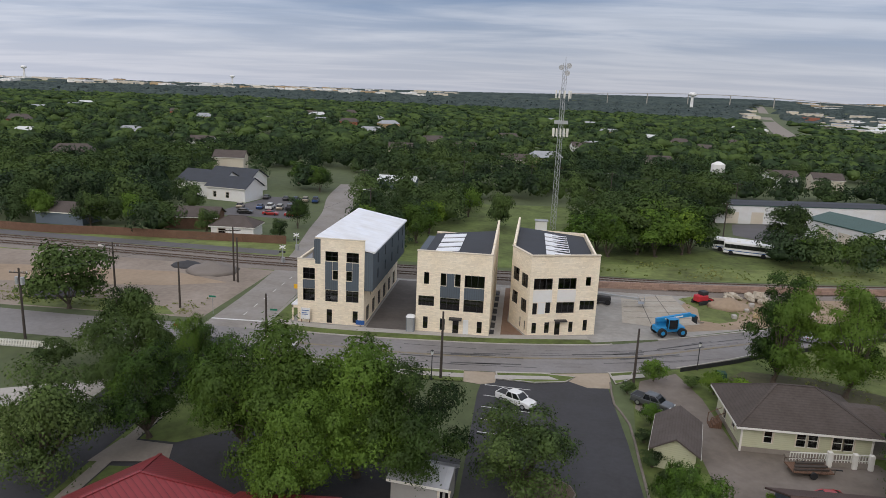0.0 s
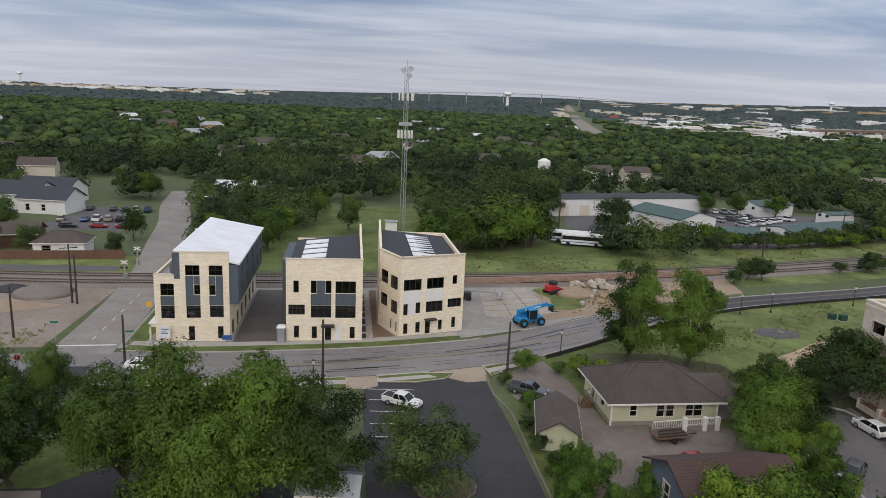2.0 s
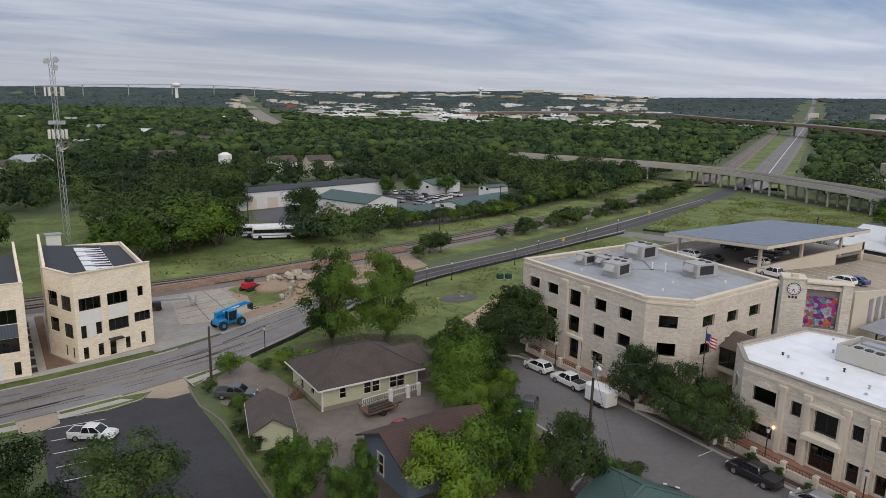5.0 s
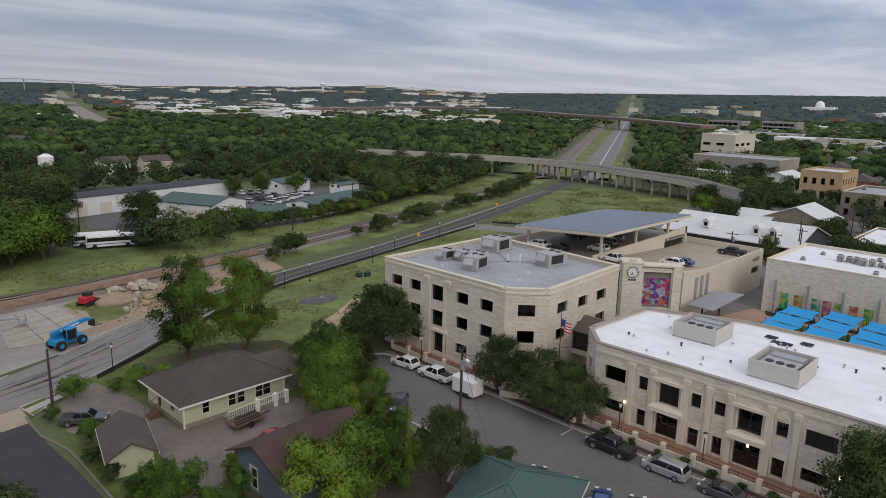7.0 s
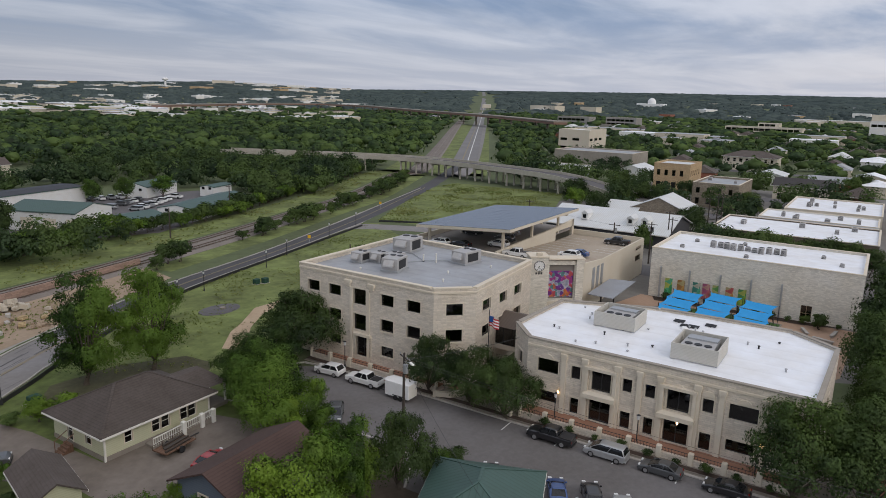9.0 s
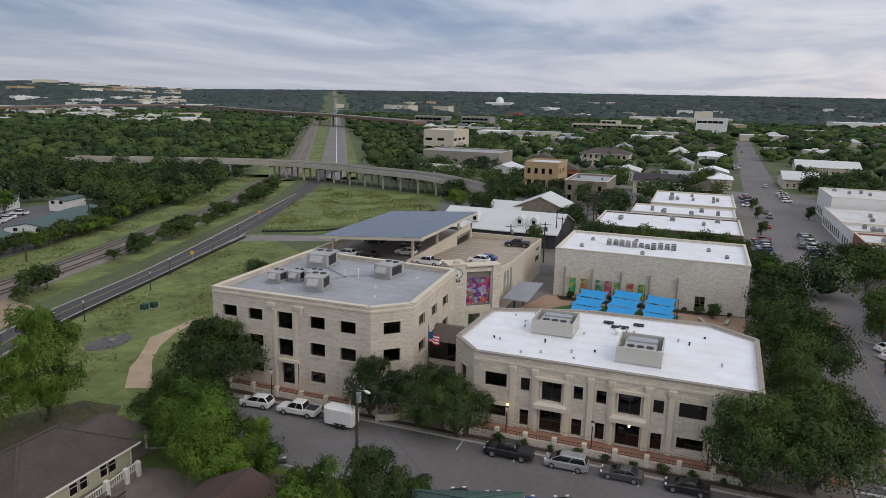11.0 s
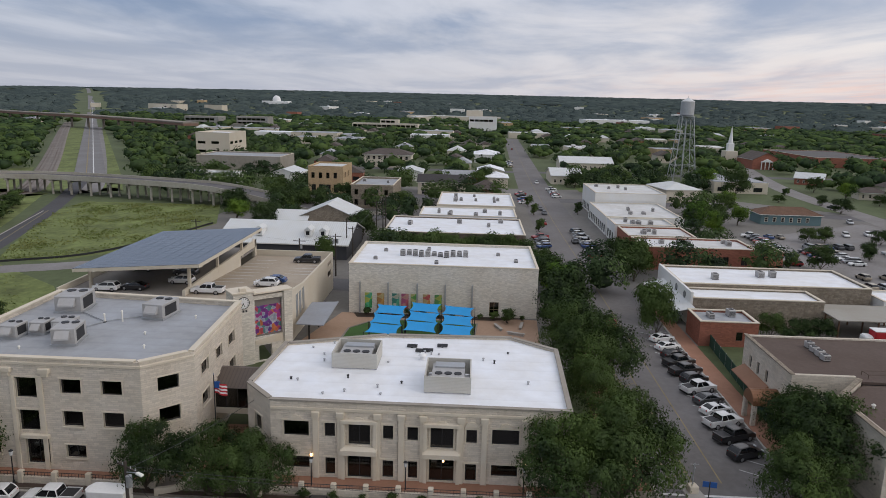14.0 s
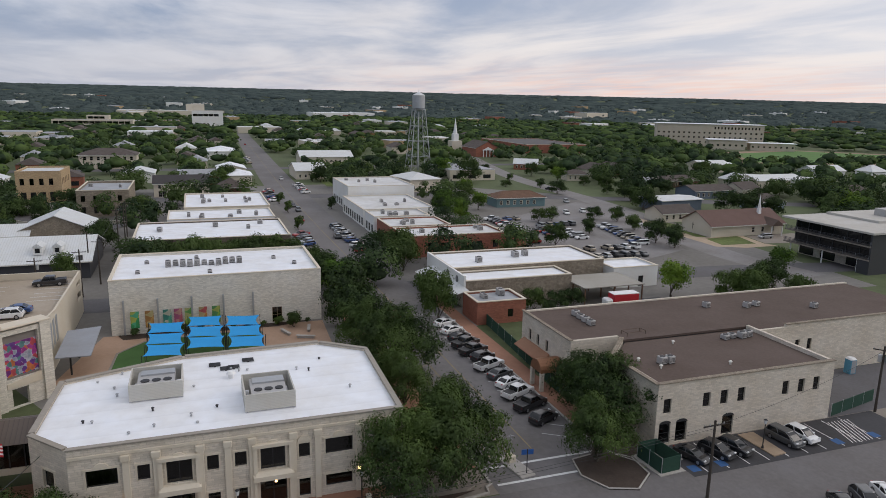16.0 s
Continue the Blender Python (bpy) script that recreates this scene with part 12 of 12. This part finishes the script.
# hedgerow bushes along the railway
rb_ = random.Random(8)
for k in range(46):
    u = 0.155 + k * 0.0068
    i = int(u * len(rail_line)) + 0
    x = 62 + k * 3.4 + rb_.uniform(-1, 1)
    j = min(range(len(rail_line)), key=lambda q: abs(rail_line[q].x - x))
    if rb_.random() < (0.5 if x < 95 else 0.9):
        plant("bush_far", x, rail_line[j].y - rb_.uniform(8.0, 9.8), rb_.uniform(2.2, 4.8), rb_.uniform(0, 360), rb_.uniform(1.1, 1.6))
hedge_line = smooth_line([(54, 149.6), (68, 152.2), (81, 152.4), (95, 152.8), (110, 154.6), (127, 160.8), (145, 168), (160, 174), (187, 184), (226, 200)], 2.3)
for k, p in enumerate(hedge_line):
    plant("bush_far" if k % 3 else "bushy_far", p.x + rb_.uniform(-0.8, 0.8), p.y + rb_.uniform(-0.9, 0.6), rb_.uniform(2.6, 4.6) * (1.0 if p.x < 100 else 1.2), rb_.uniform(0, 360), rb_.uniform(1.05, 1.4))
    if not 88 < p.x < 136 and k % 2:
        plant("bushy_far" if rb_.random() < 0.5 else "bush_far", p.x + rb_.uniform(-1, 1), p.y + rb_.uniform(2.4, 4.4), rb_.uniform(3.4, 6.0), rb_.uniform(0, 360), rb_.uniform(0.95, 1.2))
# weeds in the meadows and along the railway
def inside(x, y, poly):
    r = np.zeros(len(x), bool)
    for (x0, y0), (x1, y1) in zip(poly, poly[1:] + poly[:1]):
        if y0 != y1:
            r ^= ((y0 > y) != (y1 > y)) & (x < (x1 - x0) * (y - y0) / (y1 - y0) + x0)
    return r


def weeds(name, label, poly, n, size, seed, material):
    rng = np.random.default_rng(seed)
    P = np.array(poly, float)
    x, y = rng.uniform(P[:, 0].min(), P[:, 0].max(), n), rng.uniform(P[:, 1].min(), P[:, 1].max(), n)
    clump = np.sin(x * 0.21 + 1.3 * np.sin(y * 0.17)) * np.sin(y * 0.26 + 1.1 * np.sin(x * 0.13)) + rng.normal(size=n) * 0.45
    ok = inside(x, y, poly) & (clump > 0.25)
    x, y = np.repeat(x[ok], 4), np.repeat(y[ok], 4)
    s_ = np.repeat(size * rng.uniform(0.5, 1.5, ok.sum()), 4)
    p = np.stack([x + rng.normal(size=len(x)) * s_ * 0.5, y + rng.normal(size=len(x)) * s_ * 0.5, 0.05 + s_ * rng.uniform(0.1, 0.55, len(x))], 1)
    nn = rng.normal(size=(len(x), 3)) * 0.8 + np.array([0, 0, 0.7])
    return tagged(part(name, quads_mesh(name, leaflets(p, nn, s_, rng), material), None), label, "weeds", kind="stuff")


weeds("meadow_weeds", "low tufts of weeds in the meadow", [(34, 90), (58, 102.8), (92, 111), (131, 121), (119, 97), (100, 84), (77, 84), (77, 72), (56, 73), (56, 82), (48, 82), (42, 74), (33, 82)], 16000, 0.20, 41, DRYWEED)
weeds("field_weeds", "low tufts of weeds in the far field", [(138, 121.5), (170, 135.5), (206, 148.5), (222, 148), (224, 104), (190, 94), (150, 101), (141, 108)], 16000, 0.30, 42, DRYWEED)
weeds("bank_weeds", "rank grass and weeds beside the railway", [(8, 126.5), (33, 128), (60, 133), (93, 140.5), (140, 154), (170, 163), (230, 190), (226, 198), (166, 172), (138, 162), (92, 148.5), (60, 142), (36, 140), (10, 138)], 20000, 0.34, 43, DRYWEED)
weeds("lot_weeds", "sparse weeds on the bare lot", [(-110, 86), (-46, 87.5), (-44, 95), (-70, 94), (-110, 96)], 3500, 0.26, 44, DRYWEED)
weeds("site_weeds", "weeds at the edge of the building site", [(26, 99), (36, 103), (48, 108), (64, 113), (62, 118), (34, 116), (27, 114)], 2500, 0.22, 45, DRYWEED)
# hedge behind the white hall, and low bushes at the garden and terrace
for k in range(9):
    plant("oak_far", 150.5 + 2.2 * (k % 2), 6 + k * 3.9, 6.4 + 0.6 * (k % 3), 40 * k, 0.9)
for x, y, h in ((103.6, -30.5, 4.6), (102.4, -34.5, 4.2), (103.5, -38.5, 4.0), (99.8, -31.5, 3.2), (88.6, -66, 6.4), (96, -72, 7.2), (92, -79, 6.8), (62, 170.6, 9.4), (125.2, 197, 7.8)):
    plant("bright_far" if x > 124 else "oak_far", x, y, h, x * 7, 1.0)
for k in range(12):
    plant("small", 108.3, 9 + k * 2.4, 1.0 + 0.3 * (k % 3), 30 * k, 1.4)
for k in range(9):
    plant("small", 51.75, 11 + k * 2.7, 0.9 + 0.2 * (k % 3), 30 * k, 1.2, 0.15)

# ---- woods, far off ----
def near_line(x, y, line, w):
    P = np.array([tuple(p) for p in line])
    ok = np.ones(len(x), bool)
    for a, b in zip(P, P[1:]):
        d = b - a
        L2 = max((d ** 2).sum(), 1e-9)
        t = np.clip(((x - a[0]) * d[0] + (y - a[1]) * d[1]) / L2, 0, 1)
        ok &= np.hypot(x - a[0] - t * d[0], y - a[1] - t * d[1]) > w
    return ok


CLEAR = [
    [(-200, -200), (-200, 60), (-34, 60), (-34, 130), (60, 130), (60, -200)],
    [(-160, 60), (-34, 60), (-34, 88), (-34, 136), (-160, 132)],
    [(-34, 80), (300, 195), (290, 225), (200, 180), (140, 160), (90, 146), (10, 132), (-34, 128)],
    [(-20, 126), (12, 126), (42, 134), (44, 150), (14, 160), (10, 205), (-8, 210), (-16, 180)],
    [(-78, 158), (-62, 146), (-50, 128), (-38, 128), (-46, 205), (-76, 205)],
    [(40, 148), (60, 146), (92, 148), (140, 160), (152, 208), (108, 216), (50, 194), (38, 172)],
    [(130, 640), (180, 660), (170, 690), (135, 670)],
    [(460, -360), (490, -470), (420, -538), (334, -432), (360, -312)],
    [(600, -400), (640, -440), (520, -540), (470, -460), (540, -420)],
    [(370, -115), (384, -150), (307, -138), (273, -150), (210, -140), (172, -120), (150, -108), (137, -92), (134, -72), (139, -54), (151, -48), (185, -60), (213, -86), (245, -78), (272, -76)],
    [(134, -92), (172, -112), (172, -150), (140, -150), (104, -120), (110, -90)],
    [(410, 780), (660, 830), (640, 870), (420, 830)],
    [(118, -48), (200, -48), (262, -92), (266, -128), (190, -132), (134, -146), (112, -110)],
    [(146, -112), (190, -112), (214, -150), (206, -184), (186, -184), (150, -142)],
    [(30, 80), (226, 154), (232, 90), (140, 60), (120, 20), (120, -130), (30, -130)],
]
TOWN = [(112, 100), (232, 96), (240, 150), (330, 165), (900, 400), (900, -700), (330, -560), (140, -230), (100, -130)]
LINES = [(rail_line, 9), (crossing_line, 6), (smooth_line([(150, -7.6), (360, -10), (740, -20)]), 11), (smooth_line([(240, 166), (303, 192), (847, 493), (1700, 965)]), 18), (smooth_line([(1250, 716), (1700, 965), (2600, 1470), (3400, 1925)], 60), 42),
         (smooth_line([(142, -101), (224, -118), (330, -127), (520, -170)]), 8), (smooth_line([(262, 110), (262, 0), (258, -60), (236, -118), (200, -200)]), 8), (smooth_line([(372, 120), (372, 0), (380, -200)]), 8),
         (smooth_line([(238, 670), (330, 990), (415, 1285)], 60), 22), (smooth_line([(415, 1285), (594, 1903), (720, 2350)], 60), 36), (smooth_line([(540, 780), (700, 860), (860, 925), (985, 925), (975, 800), (890, 680), (800, 550), (728, 430), (650, 330)], 40), 14), (smooth_line([(210, 270), (231, 224), (243, 190), (237, 138), (221.5, 88), (206, 46)]), 7.5), (smooth_line([(-34, 200), (140, 228)]), 3)]


def stand(r0, r1, cell, seed):
    """Places for trees between two distances, jittered on a grid, outside what is clear or built over."""
    rng = np.random.default_rng(seed)
    n = int(r1 / cell) + 1
    gx, gy = np.meshgrid(np.arange(-n, n + 1), np.arange(-n, n + 1))
    x, y = gx.ravel() * cell + rng.uniform(-0.42, 0.42, gx.size) * cell, gy.ravel() * cell + rng.uniform(-0.42, 0.42, gx.size) * cell
    r, b = np.hypot(x, y), np.degrees(np.arctan2(x, y))
    ok = (r >= r0) & (r < r1) & (b > -46) & (b < 150)
    x, y, b, r = x[ok], y[ok], b[ok], r[ok]
    ok = np.ones(len(x), bool)
    for poly in CLEAR:
        ok &= ~inside(x, y, poly)
    ry = np.interp(x, [p.x for p in rail_line], [p.y for p in rail_line])
    ok &= ~((x < 234) & (y < ry + 12) & ~inside(x, y, TOWN))
    for line, w in LINES:
        ok &= near_line(x, y, line, w)
    for bx0, bx1, by0, by1 in BLOCKS:
        ok &= ~((x > bx0 - 3.5) & (x < bx1 + 3.5) & (y > by0 - 3.5) & (y < by1 + 3.5))
    chance = rng.uniform(0, 1, len(x))
    b, r = np.degrees(np.arctan2(x, y)), np.hypot(x, y)
    dens = np.where(inside(x, y, TOWN), np.where(r > 260, 0.70, 0.76), 0.95)
    dens = np.where((b > 15) & (b < 50) & (r > 800) & (r < 2200), 0.58, dens)
    dens = np.where((b > 62) & (r > 640) & (r < 2400), 0.72, dens)
    dens = np.where((b < -8) & (r > 2300), 0.35, dens)
    gap = np.sin(x * 0.021 + 1.7 * np.sin(y * 0.013)) * np.sin(y * 0.024 + 1.3 * np.sin(x * 0.011))
    dens = np.where(gap > 0.80, dens * 0.25, dens)
    ok &= chance < dens
    return x[ok], y[ok], rng


def crowns(x, y, z, R, H, rng, seg, rings):
    """Uneven leafy mounds, one a tree, as the inner mass of the crowns: vertices and triangles."""
    n = len(x)
    prof = [(0.30, 0.10), (0.90, 0.42), (0.66, 0.80), (0.0, 1.0)] if rings == 3 else [(1.0, -0.32), (0.72, 0.62), (0.0, 1.0)]
    rows = []
    for k, (pr, pz) in enumerate(prof):
        a = (np.arange(seg) + 0.5 * k) * 6.28319 / seg + rng.uniform(-0.2, 0.2, (n, seg))
        wob = rng.uniform(0.70, 1.12, (n, seg))
        zz = z[:, None] + H[:, None] * (0.22 + 0.72 * pz + rng.uniform(-0.07, 0.07, (n, seg)) * (pr > 0))
        rows.append(np.stack([x[:, None] + R[:, None] * pr * wob * np.cos(a), y[:, None] + R[:, None] * pr * wob * np.sin(a), zz], -1))
    V = np.stack(rows, 1).reshape(-1, 3)
    base = (np.arange(n) * len(rows) * seg)[:, None]
    a = np.arange(seg)[None, :]
    b = (np.arange(seg)[None, :] + 1) % seg
    F = []
    for k in range(len(rows) - 1):
        lo, hi = base + k * seg, base + (k + 1) * seg
        F.append(np.stack([lo + a, lo + b, hi + a], -1).reshape(-1, 3))
        if prof[k + 1][0] > 0:
            F.append(np.stack([lo + b, hi + b, hi + a], -1).reshape(-1, 3))
    return V, np.concatenate(F)


def canopy(r0, r1, cell, lobes, per, size, seed, rad, hgt, seg=7, rings=3, core=0.80, fine=False):
    """A stand of trees: each a dark inner mass under a heap of rounded lobes, which the leaf sprays clothe."""
    x, y, rng = stand(r0, r1, cell, seed)
    n = len(x)
    R = rng.uniform(*rad, n) * rng.choice((0.7, 1.0, 1.2), n)
    H = rng.uniform(*hgt, n) * (0.66 + 0.34 * R / R.max())
    z = land(x, y)
    V, F = crowns(x, y, z, R * core, H * (core + 0.04), rng, seg, rings)
    k = np.repeat(np.arange(n), lobes)
    d = unit(rng, n * lobes)
    d[:, 2] = np.where(d[:, 2] < -0.68, -d[:, 2], d[:, 2])
    ext = np.stack([R, R, H * 0.56], 1)[k]
    L = np.stack([x, y, z + H * 0.40], 1)[k] + d * ext * rng.uniform(0.40, 0.74, n * lobes)[:, None]
    lr = R[k] * rng.uniform(0.26, 0.50, n * lobes)
    i = np.repeat(np.arange(n * lobes), per)
    v = unit(rng, len(i))
    v[:, 2] = np.where(v[:, 2] < -0.25, -v[:, 2], v[:, 2])
    P = L[i] + v * (lr[i] * rng.uniform(0.86, 1.12, len(i)))[:, None] * np.array([1, 1, 0.85])
    N = v + d[i] * 0.3 + rng.normal(size=(len(i), 3)) * 0.20 + np.array([0, 0, 0.10])
    if fine:
        Q = leaflets(P, N, size * (lr[i] / lr.mean()) ** 0.5, rng, 0.9).reshape(-1, 3)
        return np.zeros((0, 4, 3)), (np.concatenate([V, Q]), np.concatenate([F, len(V) + np.arange(len(Q)).reshape(-1, 3)]))
    return sprays(P, N, size * lr[i] / lr.mean(), rng, 0.85), (V, F)


def wood(name, label, stands, material):
    """One mesh of stands: the sprays as quads, the mounds as triangles."""
    Q = np.concatenate([s_[0] for s_ in stands])
    nq = len(Q)
    verts, tris, at = [Q.reshape(-1, 3)], [], nq * 4
    for _, (V, F) in stands:
        verts.append(V)
        tris.append(F + at)
        at += len(V)
    T = np.concatenate(tris)
    me = bpy.data.meshes.new(name)
    me.vertices.add(at)
    me.vertices.foreach_set("co", np.concatenate(verts).reshape(-1).astype(np.float32))
    me.loops.add(nq * 4 + len(T) * 3)
    me.loops.foreach_set("vertex_index", np.concatenate([np.arange(nq * 4), T.reshape(-1)]).astype(np.int32))
    me.polygons.add(nq + len(T))
    me.polygons.foreach_set("loop_start", np.concatenate([np.arange(0, nq * 4, 4), nq * 4 + np.arange(0, len(T) * 3, 3)]).astype(np.int32))
    me.polygons.foreach_set("use_smooth", np.ones(nq + len(T), bool))
    me.update(calc_edges=True)
    me.materials.append(material)
    tagged(part(name, me, None, None), label, "woodland", kind="stuff")


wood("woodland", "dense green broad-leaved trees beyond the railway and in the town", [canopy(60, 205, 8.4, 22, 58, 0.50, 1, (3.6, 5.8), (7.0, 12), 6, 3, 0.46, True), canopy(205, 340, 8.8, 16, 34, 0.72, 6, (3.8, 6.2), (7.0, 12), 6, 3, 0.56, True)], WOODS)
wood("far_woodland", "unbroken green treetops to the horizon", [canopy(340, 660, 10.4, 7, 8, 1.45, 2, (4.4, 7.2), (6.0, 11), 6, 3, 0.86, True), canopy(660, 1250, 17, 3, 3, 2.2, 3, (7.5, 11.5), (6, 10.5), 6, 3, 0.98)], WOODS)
wood("distant_woodland", "treetops on low far hills, haze tinted into their colour", [canopy(1250, 2300, 30, 1, 2, 3.6, 4, (14, 20), (6, 10), 6, 2, 1.0), canopy(2300, 4700, 60, 1, 0, 4, 5, (32, 44), (7, 9), 6, 2, 1.0)], HAZE_LEAF)
